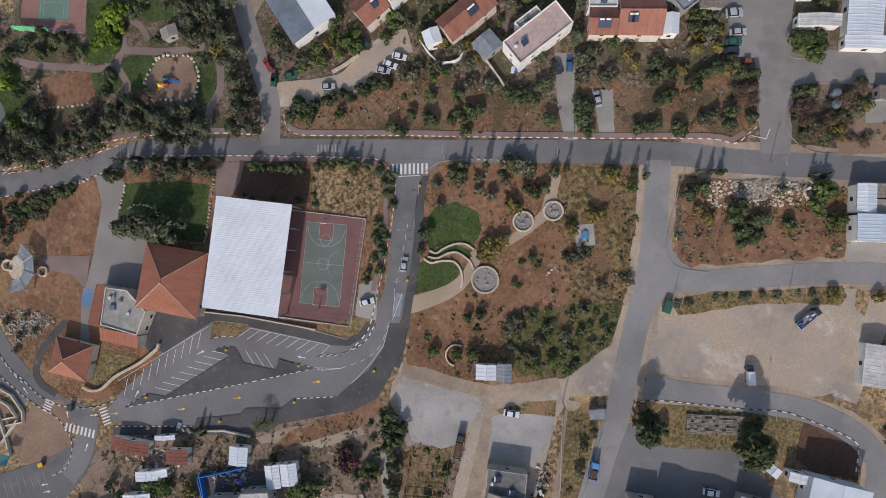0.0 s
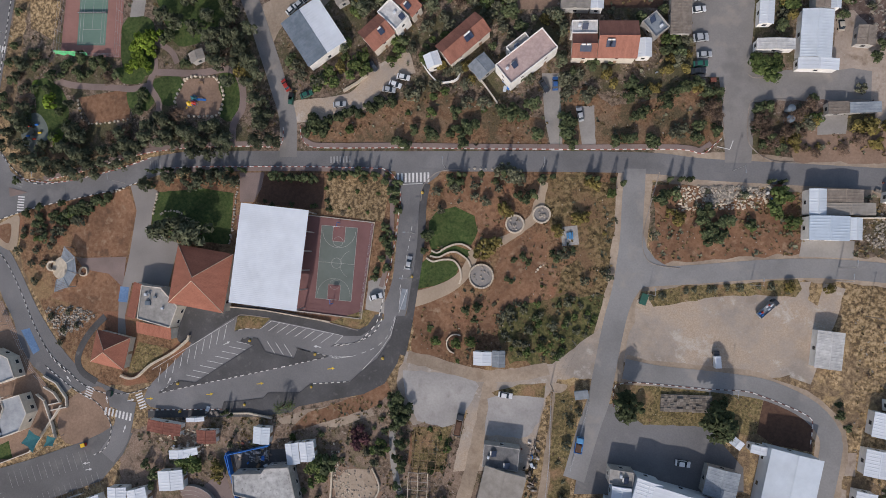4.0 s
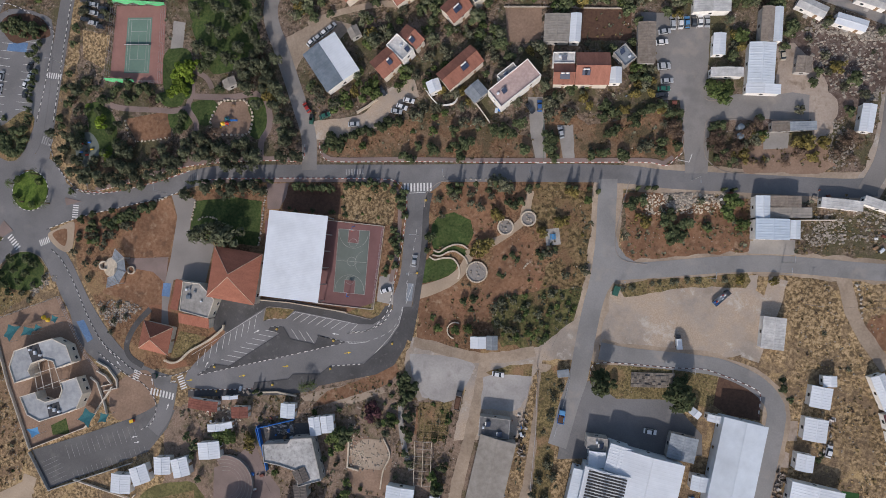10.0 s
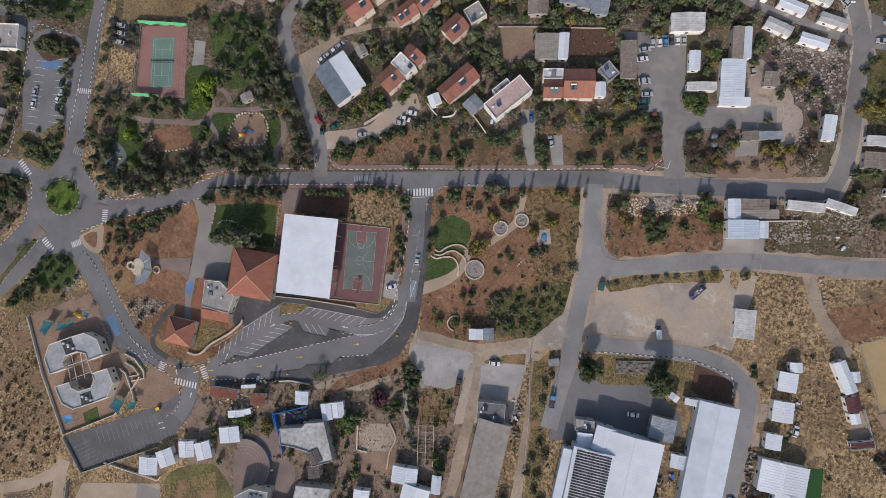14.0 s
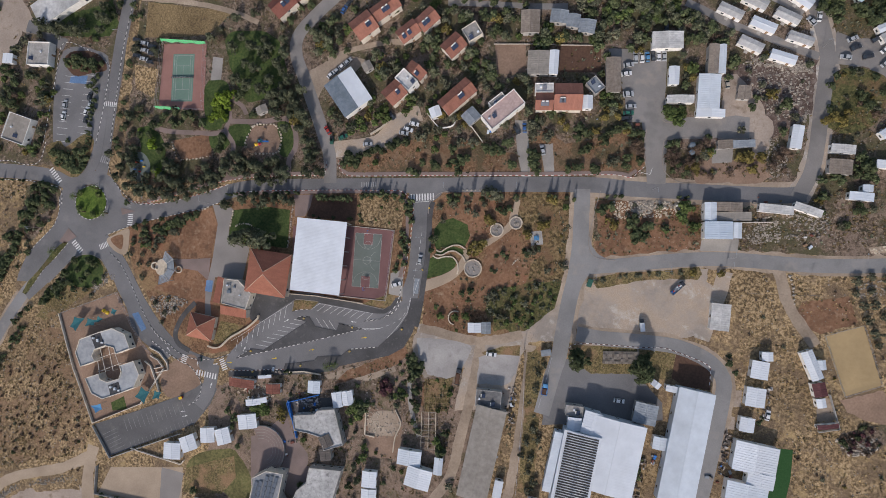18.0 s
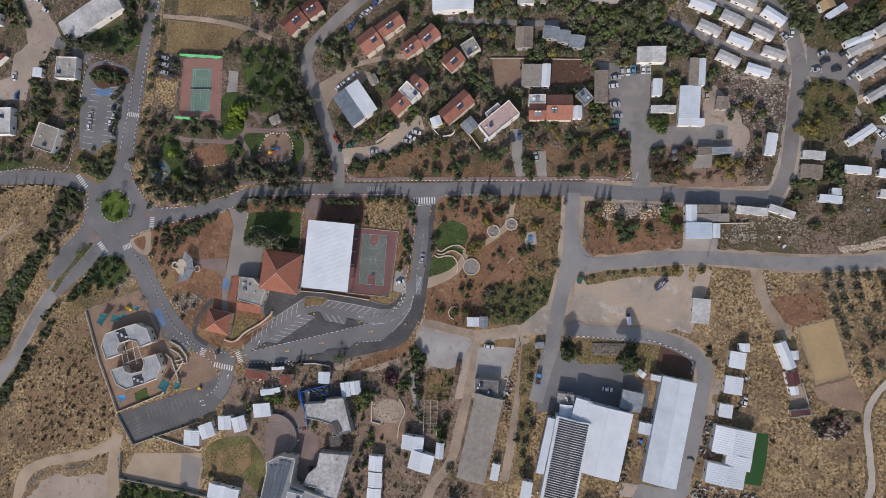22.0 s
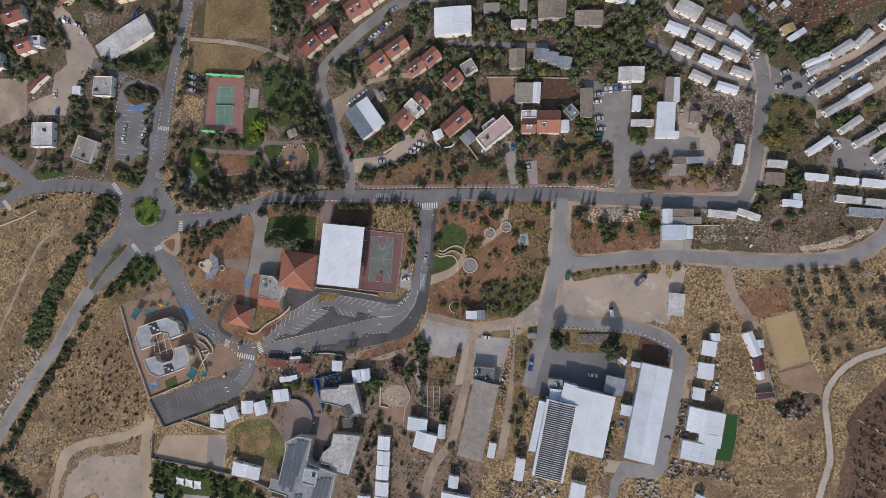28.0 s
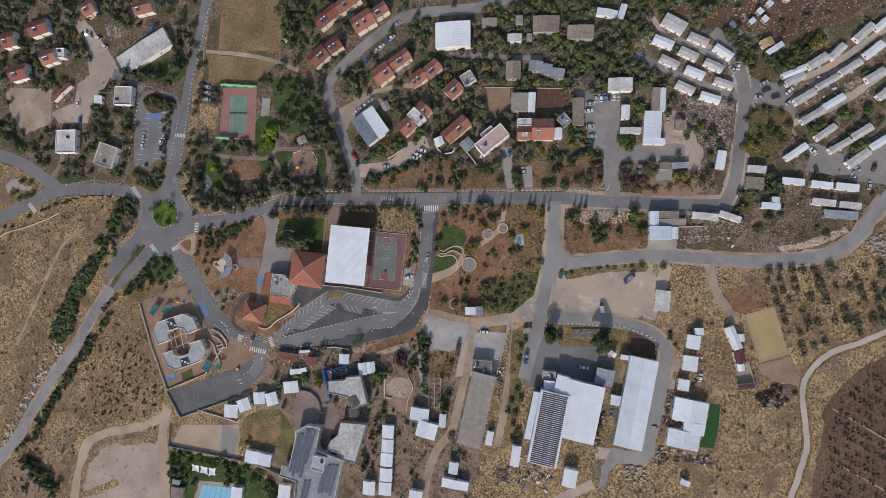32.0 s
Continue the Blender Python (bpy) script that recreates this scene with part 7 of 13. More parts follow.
# ---- the community centre ----
shed([(-84.5, -12.6), (-80.5, 19.4), (-58.0, 16.4)], 7.6, "tall open-sided sports canopy with a white ribbed metal roof", metal_white, wall_white, 0.35, 0.6, name="sports_canopy", category="canopy", open_sided=True, openings=False, mono=True)
gable_house([(-107.4, -12.9), (-104.0, 6.5), (-84.7, 2.6)], 5.2, "square community hall with a red tiled pyramid roof", tile_red, wall_cream, rise=4.6, name="community_hall", category="hall", heater=0, hip=9.3, storeys=1)
gable_house([(-137.1, -33.5), (-134.7, -22.6), (-122.2, -25.0)], 3.3, "square pavilion with a red tiled pyramid roof", tile_red, wall_cream, rise=2.9, name="pavilion", category="pavilion", heater=0, hip=5.2, storeys=1)
office = poly_block([(-117.1, -7.3), (-110.1, -8.1), (-104.0, -14.4), (-106.8, -21.5), (-118.5, -18.5)], 4.8, "office block with a flat concrete roof behind parapets", roof_grey, wall_cream, "office_block", "building", 0.4)
oo = office.matrix_basis.translation
for k, (x, y, w_) in enumerate(((-114.6, -13.2, 0.9), (-115.4, -10.4, 0.5), (-114.2, -10.0, 0.4), (-112.0, -11.2, 0.45), (-109.4, -15.0, 0.4))):
    Geo().box(x - oo.x - w_, y - oo.y - w_ * 0.8, 4.84, x - oo.x + w_, y - oo.y + w_ * 0.8, 5.5, 0.05).ob("air_conditioner", (metal_slate, metal_white, metal_grey)[k % 3], office)
Geo().tube((-113.6 - oo.x, -8.9 - oo.y, 4.85), (-114.4 - oo.x, -12.4 - oo.y, 4.95), 0.16, n=6).ob("duct", metal_grey, office)
shed([(-120.9, -6.2), (-123.4, -17.8), (-119.5, -18.7)], 3.5, "narrow wing with a sloping red tiled roof", tile_red, wall_cream, 1.2, 0.45, name="office_wing", category="building", mono=True, openings=False)
shed([(-119.8, -23.4), (-107.3, -25.7), (-106.6, -21.6)], 3.3, "low wing with a sloping red tiled roof", tile_red, wall_cream, 1.4, 0.45, name="office_wing", category="building", mono=True, openings=False)
# ---- factories in the south ----
factory_east = shed([(58.4, -100.2), (65.7, -70.8), (44.8, -65.1)], 6.5, "large white factory hall with a ribbed roof", metal_white, metal_pale, 1.0, 1.2, name="factory_hall", category="factory", gap=7)
factory = shed([(24.1, -109.6), (32.6, -72.4), (47.9, -73.8)], 7.4, "white factory hall carrying dark solar panel rows", metal_white, metal_pale, 0.7, 1.2, name="factory_hall", category="factory", gap=7)
shed([(23.0, -97.6), (29.1, -73.1), (32.7, -73.5)], 5.0, "pale metal side shed of the factory", metal_pale, metal_pale, 0.5, 1.2, name="side_shed", category="shed", mono=True)
shed([(39.0, -72.9), (41.6, -63.8), (48.8, -65.5)], 6.4, "white north bay of the factory", metal_white, metal_pale, 0.4, name="annex", category="shed")
shed([(34.1, -72.4), (34.6, -67.0), (40.3, -67.4)], 5.0, "white annex of the factory", metal_white, metal_pale, 0.4, name="annex", category="shed")
flat_house([(33.7, -66.5), (34.2, -62.2), (41.2, -63.1)], 4, "grey flat-roofed factory annex", roof_grey, wall_grey, name="annex", category="shed")
shed([(68.6, -99.6), (79.0, -54.1), (92.9, -57.3)], 5.6, "long white storage hall with a smooth low roof", metal_pale, metal_pale, 0.6, 6.0, name="storage_hall", category="factory", gap=7)
shed([(-12.8, -100.9), (-3.1, -62.7), (9.6, -65.2)], 5.0, "long workshop with a weathered tan roof", roof_tan, wall_grey, 0.7, 4.8, name="workshop", category="workshop", gap=5)
flat_house([(-4.0, -63.3), (-3.3, -56.4), (7.6, -57.4)], 4, "dark grey annex at the end of the workshop", roof_dark, wall_grey, parapet=0.12, gear=3, name="annex", category="shed")
SH = [
    # corners, height, roof, label
    ([(2.2, -102.1), (3.8, -94.6), (7.5, -95.0)], 3.0, metal_white, "small white lean-to beside the workshop"),
    ([(-38.6, -88.7), (-37.7, -82.1), (-27.5, -83.9)], 3.3, metal_pale, "pale metal workshop with a low roof"),
    ([(-35.8, -97.8), (-33.5, -89.4), (-22.6, -91.5)], 3.8, metal_white, "bright white metal workshop"),
    ([(-22.8, -93.1), (-21.9, -85.8), (-18.1, -86.1)], 3.0, metal_pale, "small pale metal shed"),
    ([(-54.6, -99.6), (-54.0, -92.6), (-47.5, -92.7)], 3.0, metal_white, "white site cabin in a row"),
    ([(-55.0, -107.3), (-54.6, -100.2), (-47.9, -100.4)], 3.0, metal_white, "white site cabin in a row"),
    ([(-55.8, -114.9), (-55.3, -107.7), (-48.5, -107.8)], 3.0, metal_white, "white site cabin in a row"),
    ([(-56.3, -123.1), (-55.9, -116.0), (-48.9, -116.2)], 3.0, metal_white, "white site cabin in a row"),
    ([(-57.1, -130.6), (-56.6, -123.7), (-49.5, -123.7)], 3.0, metal_white, "white site cabin in a row"),
    ([(-66.1, -130.7), (-65.6, -123.4), (-58.8, -123.5)], 3.0, metal_white, "white site cabin in the yard"),
    ([(-18.0, -117.4), (-17.1, -111.2), (-12.1, -112.4)], 3.0, metal_pale, "small pale metal shed on waste ground"),
    ([(-22.0, -125.3), (-21.3, -120.6), (-6.8, -121.8)], 3.0, metal_white, "long white shed on waste ground"),
    ([(-40.3, -132.5), (-39.5, -127.2), (-32.1, -127.8)], 3.0, metal_white, "small white shed on waste ground"),
    ([(15.1, -112.7), (17.1, -101.9), (21.9, -102.3)], 3.5, metal_white, "white lean-to beside the factory"),
    ([(41.8, -122.2), (43.7, -113.1), (50.8, -113.7)], 4.0, metal_white, "white ribbed processing shed"),
    ([(106.9, -50.9), (108.2, -43.8), (114.8, -44.6)], 3.0, metal_white, "white cabin on dry grass"),
    ([(111.8, -44.2), (111.9, -40.5), (116.2, -40.6)], 2.7, metal_white, "small white annex of a cabin"),
    ([(104.5, -62.2), (105.7, -54.6), (113.1, -55.0)], 3.0, metal_white, "white cabin on dry grass"),
    ([(101.8, -72.1), (102.8, -66.4), (108.4, -67.0)], 3.0, metal_white, "white cabin on dry grass"),
    ([(98.1, -87.0), (100.5, -75.6), (116.8, -78.4)], 4.0, metal_white, "white club building with a ribbed roof"),
    ([(103.0, -94.1), (104.3, -88.5), (114.9, -88.3)], 4.0, metal_white, "white club building link with ribbed roof"),
    ([(94.7, -100.7), (96.4, -92.0), (112.1, -93.2)], 4.0, metal_pale, "pale club building with a ribbed roof"),
    ([(130.3, -52.3), (126.3, -40.9), (130.6, -39.3)], 2.8, metal_white, "white stable block beside the riding ring"),
    ([(132.8, -47.9), (132.5, -44.0), (135.5, -43.5)], 2.5, metal_pale, "small pale stable annex"),
    ([(130.9, -58.8), (129.9, -53.3), (134.7, -52.0)], 2.8, metal_maroon, "dark red metal stable roof"),
    ([(131.7, -62.8), (131.2, -59.1), (134.6, -58.5)], 2.8, metal_white, "white metal stable roof"),
    ([(131.7, -71.8), (131.5, -70.0), (139.2, -68.0)], 2.4, metal_maroon, "rusty low stable against the yard wall"),
    ([(60.4, -69.3), (62.3, -61.0), (71.5, -62.0)], 3.6, metal_grey, "grey metal shed in the factory yard"),
    ([(67.5, -54.4), (69.1, -52.4), (73.4, -53.0)], 3.6, metal_white, "white roof in the factory yard"),
    ([(74.1, -56.4), (74.6, -53.9), (79.5, -54.6)], 3.4, metal_white, "small white roof beside the storage hall"),
    ([(68.0, -79.9), (68.9, -74.8), (74.4, -75.3)], 3.4, metal_pale, "pale lean-to beside the storage hall"),
    ([(101.1, -119.5), (102.2, -116.9), (106.6, -118.6)], 2.4, metal_pale, "small shack with a pale tarpaulin roof"),
    ([(-148.5, -89.8), (-148.2, -82.4), (-139.9, -82.6)], 2.8, metal_white, "white pitched-roof classroom cabin"),
    ([(-138.6, -87.0), (-141.0, -80.3), (-133.8, -78.2)], 2.8, metal_white, "white pitched-roof classroom cabin"),
    ([(-130.0, -82.5), (-130.3, -75.8), (-123.5, -74.8)], 2.8, metal_white, "white pitched-roof classroom cabin"),
    ([(-121.6, -83.6), (-123.4, -76.6), (-116.8, -74.5)], 2.8, metal_white, "white pitched-roof classroom cabin"),
    ([(-111.4, -76.2), (-112.1, -69.7), (-103.4, -68.2)], 2.8, metal_white, "white cabin in a garden"),
    ([(-107.9, -65.3), (-108.2, -62.4), (-101.2, -61.6)], 2.8, metal_white, "white cabin in a garden"),
    ([(-136.2, -114.7), (-134.9, -107.8), (-126.6, -109.2)], 2.8, metal_white, "white pavilion with a pitched roof"),
    ([(-128.0, -115.9), (-126.7, -109.2), (-119.3, -111.0)], 2.8, metal_white, "white pavilion with a pitched roof"),
    ([(-144.7, -136.4), (-143.9, -129.4), (-137.1, -129.2)], 2.8, metal_white, "white roof beside the pool"),
    ([(-182.6, -137.0), (-181.8, -130.7), (-173.9, -130.8)], 2.6, metal_brown, "brown pool changing hut"),
    ([(-181.6, -128.7), (-181.2, -126.1), (-176.2, -126.7)], 2.4, metal_grey, "grey pump hut beside the pool"),
    ([(-116.0, -134.6), (-114.9, -126.7), (-107.8, -127.2)], 3.0, metal_white, "white roof beside the solar building"),
    ([(-78.8, -59.4), (-78.5, -53.9), (-72.8, -53.4)], 2.8, metal_pale, "kiosk shed with white roof"),
    ([(-66.9, -65.8), (-67.8, -59.0), (-63.5, -58.0)], 2.8, metal_white, "garden shed of white metal sheet"),
    ([(-62.4, -64.7), (-63.2, -58.4), (-58.3, -57.4)], 2.8, metal_white, "garden shed of white metal sheet"),
    ([(-116.6, -57.8), (-116.1, -53.9), (-103.7, -52.2)], 2.6, metal_rust, "dark red metal barrack roof"),
    ([(-98.4, -60.2), (-98.5, -55.8), (-91.8, -54.8)], 2.6, metal_rust, "dark red metal shed roof"),
    ([(-102.3, -53.2), (-102.4, -51.8), (-96.0, -50.9)], 2.4, metal_white, "narrow awning with white roof"),
    ([(-107.2, -65.4), (-107.7, -63.0), (-98.4, -61.0)], 2.6, metal_white, "narrow white shed roof"),
    ([(-6.5, -32.5), (-6.4, -28.2), (-0.7, -28.1)], 3.0, metal_white, "white half of a metal garden store"),
    ([(-0.7, -33.0), (-0.6, -27.9), (3.5, -27.8)], 2.9, metal_grey, "grey half of a metal garden store"),
    ([(91.5, 12.9), (91.8, 20.6), (96.5, 20.4)], 4.0, metal_pale, "pale blue-white roadside workshop roof"),
    ([(96.4, 16.6), (96.6, 20.4), (106.4, 20.0)], 4.0, metal_brown, "brown ribbed workshop roof"),
    ([(96.4, 12.9), (96.5, 16.5), (109.9, 16.0)], 3.4, roof_tan, "workshop bay with tan roof"),
    ([(91.0, 5.5), (91.3, 12.7), (102.2, 12.3)], 4.6, metal_smooth, "smooth pale blue garage hall"),
    ([(102.2, 5.4), (102.5, 11.9), (105.7, 11.8)], 4.2, metal_pale, "pale side bay of the garage hall"),
    ([(113.0, 16.3), (113.5, 19.8), (126.4, 17.7)], 2.8, roof_white, "weathered pale mobile home"),
    ([(126.2, 17.3), (127.4, 20.2), (137.2, 15.4)], 2.8, roof_white, "weathered pale mobile home"),
    ([(92.2, -31.8), (93.6, -20.9), (101.1, -21.0)], 3.0, roof_white, "pale panelled shed with blue side wall"),
    ([(146.7, 20.1), (147.2, 23.5), (156.1, 21.8)], 2.8, metal_pale, "shed with pale blue metal roof"),
    ([(151.8, 22.9), (152.1, 25.9), (155.9, 25.2)], 2.8, metal_pale, "shed with pale blue metal roof"),
    ([(157.1, 32.3), (157.6, 35.6), (168.1, 33.9)], 2.8, metal_white, "white mobile home with ribbed roof"),
    ([(170.5, 29.8), (171.1, 33.2), (181.1, 31.7)], 2.8, metal_white, "white mobile home with ribbed roof"),
    ([(181.9, 28.0), (182.5, 31.6), (193.0, 30.0)], 2.8, metal_white, "white mobile home with ribbed roof"),
    ([(170.6, 21.2), (171.2, 24.7), (181.9, 22.3)], 2.8, roof_white, "pale grey-roofed mobile home"),
    ([(183.0, 19.0), (183.5, 22.4), (193.3, 20.5)], 2.8, roof_white, "pale grey-roofed mobile home"),
    ([(175.4, 12.8), (175.9, 16.9), (191.7, 17.7)], 2.8, metal_grey, "grey metal awning roof"),
    ([(140.9, 38.9), (141.4, 42.6), (150.4, 41.6)], 2.8, roof_white, "weathered barrack with pale roof"),
    ([(139.7, 31.0), (140.5, 37.1), (149.0, 35.3)], 2.8, metal_brown, "barrack with a brown roof"),
    ([(73.5, 86.2), (73.9, 93.5), (86.4, 92.2)], 3.4, roof_white, "store with a weathered pale roof"),
    ([(79.7, 70.5), (80.3, 78.3), (84.5, 78.0)], 2.8, metal_white, "white cabin in the car park"),
    ([(78.8, 62.8), (79.0, 66.2), (89.8, 65.4)], 3.0, roof_white, "weathered grey-white ribbed roof"),
    ([(90.5, 59.7), (91.8, 74.1), (100.6, 73.5)], 3.2, metal_pale, "pale blue-white store roof"),
    ([(90.1, 56.3), (90.4, 59.8), (101.7, 58.9)], 2.9, metal_white, "white front roof of the store"),
    ([(95.0, 73.9), (96.1, 86.2), (100.2, 85.85)], 3.8, metal_brown, "rear bay of the store with brown roof"),
    ([(99.2, 73.6), (100.2, 85.8), (103.1, 85.6)], 3.5, metal_pale, "rear bay of the store with pale roof"),
    ([(125.5, 41.6), (127.4, 51.1), (131.8, 50.4)], 2.8, metal_white, "white cabin beside the camp lane"),
    ([(106.4, 62.7), (107.3, 68.5), (112.4, 68.2)], 2.6, metal_brown, "derelict hut with brown roof"),
    ([(152.1, 103.0), (150.6, 107.2), (156.2, 109.4)], 2.6, sand, "hut with a yellowish roof"),
    ([(154.2, 99.8), (152.7, 102.3), (161.3, 105.6)], 2.6, metal_pale, "pale blue hut roof"),
    ([(69.0, 129.8), (70.1, 133.7), (80.3, 128.7)], 3.0, metal_pale, "pale blue shed roof"),
    ([(79.6, 125.6), (82.2, 133.5), (85.5, 132.5)], 3.0, metal_pale, "pale blue shed roof"),
    ([(-19.3, 117.7), (-19.0, 132.3), (0.7, 130.5)], 4.6, metal_white, "wide hall with one white and one grey roof slope"),
    ([(-68.2, 77.4), (-58.5, 62.3), (-47.9, 73.6)], 4.0, metal_slate, "shed with one white and one blue-grey roof slope"),
    ([(-7.8, 62.3), (-3.9, 57.5), (1.7, 61.3)], 3.0, metal_grey, "ribbed grey metal garage"),
    ([(-52.1, 87.7), (-50.1, 83.8), (-46.6, 86.7)], 2.6, roof_tan, "small tan garden shed"),
    ([(6.8, 128.1), (7.0, 132.8), (15.7, 132.0)], 2.8, roof_tan, "tan shed with pale edge"),
    ([(25.6, 127.2), (25.8, 132.5), (29.8, 132.1)], 2.8, roof_tan, "small tan hut among the trees"),
    ([(20.8, 118.3), (21.1, 122.7), (29.0, 121.7)], 2.8, roof_white, "hut with weathered pale roof"),
    ([(31.2, 117.4), (31.5, 121.8), (34.6, 121.3)], 2.8, roof_tan, "small tan hut among the trees"),
    ([(34.7, 122.1), (35.4, 131.3), (49.6, 129.7)], 3.4, metal_brown, "barn with a brown roof"),
    ([(53.0, 116.5), (53.6, 124.3), (67.6, 122.9)], 3.4, metal_brown, "barn with a brown roof"),
    ([(19.2, 97.0), (19.8, 107.1), (27.9, 106.3)], 3.4, metal_brown, "brown ribbed barn roof"),
    ([(31.7, 101.0), (32.8, 106.8), (40.0, 105.0)], 3.2, metal_grey, "grey ribbed greenhouse-like shed"),
    ([(38.5, 98.6), (39.7, 104.4), (45.0, 102.8)], 3.0, metal_grey, "shed with a grey ribbed roof"),
    ([(43.7, 96.6), (44.9, 102.6), (51.3, 99.2)], 2.8, metal_grey, "shed with a grey ribbed roof"),
    ([(21.5, 78.6), (22.2, 88.9), (31.4, 88.1)], 3.6, roof_tan, "clubhouse with a tan roof"),
    ([(30.6, 78.0), (31.5, 88.5), (35.4, 87.9)], 3.7, metal_white, "white metal strip roof of the clubhouse"),
    ([(54.2, 68.8), (54.9, 83.9), (61.0, 83.3)], 3.2, metal_brown, "long barrack with grey-brown roof"),
    ([(44.3, 62.2), (44.5, 68.1), (48.8, 67.6)], 3.4, metal_white, "lean-to of white metal sheet"),
    ([(-19.9, 60.2), (-21.4, 64.6), (-17.4, 68.4)], 4.0, metal_white, "annex with white metal roof"),
    ([(-264.7, 105.7), (-266.5, 107.9), (-252.0, 114.6)], 2.6, metal_rust, "long low shed with a red-brown roof"),
    ([(-235.3, 101.6), (-234.8, 106.5), (-229.3, 105.7)], 2.6, metal_white, "small white kiosk beside parked cars"),
    ([(-214.6, 120.0), (-220.5, 131.3), (-186.4, 142.5)], 3.4, roof_white, "long hall with a pale grey roof"),
    ([(-101.4, 67.6), (-102.7, 71.0), (-97.8, 73.3)], 2.6, roof_tan, "small tan-roofed playground hut"),
]
for p, h, rf, lb in SH:
    low = "barn" if "barn" in lb else "mobile_home" if "mobile home" in lb else "cabin" if "cabin" in lb else "hut" if "hut" in lb or "kiosk" in lb else "hall" if "hall" in lb or "building" in lb else "shed"
    shed(p, h, lb, rf, wall_white if rf not in (metal_brown, roof_tan, metal_grey) else wall_grey, rise=0.55 if "home" not in lb else 0.35, step=0.9, name=low, category=low.replace("_", " "),
         group="white site cabins in a row" if "in a row" in lb else "", roof2=metal_white if "one white" in lb else None, gap=14.0)

# mobile homes of the northern camp, in two slanting groups
HOMES_A = [[(105.7, 127.0), (116.0, 120.0), (112.5, 113.8)], [(99.3, 115.6), (109.1, 110.6), (107.0, 106.3)], [(117.2, 115.4), (126.4, 110.2), (124.5, 106.5)], [(112.2, 108.2), (120.9, 102.9), (118.9, 98.9)], [(129.9, 108.1), (138.1, 101.4), (135.7, 98.1)], [(102.1, 104.6), (111.1, 99.3), (109.4, 95.6)], [(124.4, 100.7), (133.1, 95.4), (131.0, 91.8)], [(114.5, 97.6), (123.6, 92.8), (121.9, 88.9)], [(109.6, 90.0), (118.3, 84.9), (116.4, 81.1)], [(128.2, 90.3), (137.4, 86.2), (136.1, 82.6)], [(121.1, 83.1), (130.7, 79.2), (129.2, 75.4)]]
HOMES_B = [[(172.4, 93.9), (181.6, 99.2), (183.3, 95.0)], [(161.3, 85.5), (170.4, 89.7), (172.0, 86.3)], [(160.3, 89.2), (171.2, 93.3), (172.2, 90.3)], [(182.8, 97.1), (189.7, 103.7), (191.7, 100.4)], [(195.0, 105.7), (203.3, 113.2), (205.4, 109.5)], [(204.9, 110.4), (210.4, 114.9), (211.9, 111.4)], [(187.1, 88.8), (196.9, 94.6), (198.7, 91.3)], [(175.8, 82.0), (185.9, 87.4), (187.5, 84.5)], [(199.2, 97.1), (207.4, 103.3), (209.2, 99.4)], [(199.0, 84.6), (207.7, 89.4), (209.1, 85.7)], [(164.9, 75.4), (174.7, 81.0), (176.4, 77.4)], [(178.2, 71.6), (188.3, 77.3), (189.7, 74.0)], [(168.0, 65.2), (179.0, 71.4), (180.1, 67.8)], [(174.0, 56.0), (183.3, 62.2), (184.9, 59.1)], [(159.4, 46.5), (169.6, 53.2), (171.0, 49.9)], [(179.9, 49.0), (189.9, 54.6), (191.5, 51.6)], [(190.6, 55.6), (199.7, 61.2), (201.7, 57.8)], [(198.8, 49.9), (206.8, 54.8), (208.2, 51.4)], [(187.8, 42.0), (197.8, 48.9), (199.5, 44.9)], [(203.7, 75.0), (209.4, 79.4), (211.1, 75.9)]]
for i, p in enumerate(HOMES_A + HOMES_B):
    grey = i in (12, 17, 23)
    e = shed(p, 2.3, "pale grey mobile home with a ribbed roof" if grey else "white mobile home with a ribbed roof", metal_white if i % 3 == 1 and not grey else roof_white, wall_white, rise=0.3, step=1.1, name="mobile_home", category="mobile home", group="mobile homes", eave=0.1, gap=4.5)
    L, Wd = footprint(p)[2:4]
    for k in (-1, 1):
        Geo().box(k * L * 0.33 - 0.4, Wd / 2 + 0.02, 0.8, k * L * 0.33 + 0.4, Wd / 2 + 0.4, 1.4, 0.05).ob("air_conditioner", metal_white, e)
    Geo().box(-0.8, -Wd / 2 - 1.1, -0.1, 0.8, -Wd / 2, 0.2).box(-0.8, -Wd / 2 - 0.6, 0.2, 0.8, -Wd / 2, 0.4).ob("steps", concrete_local, e)

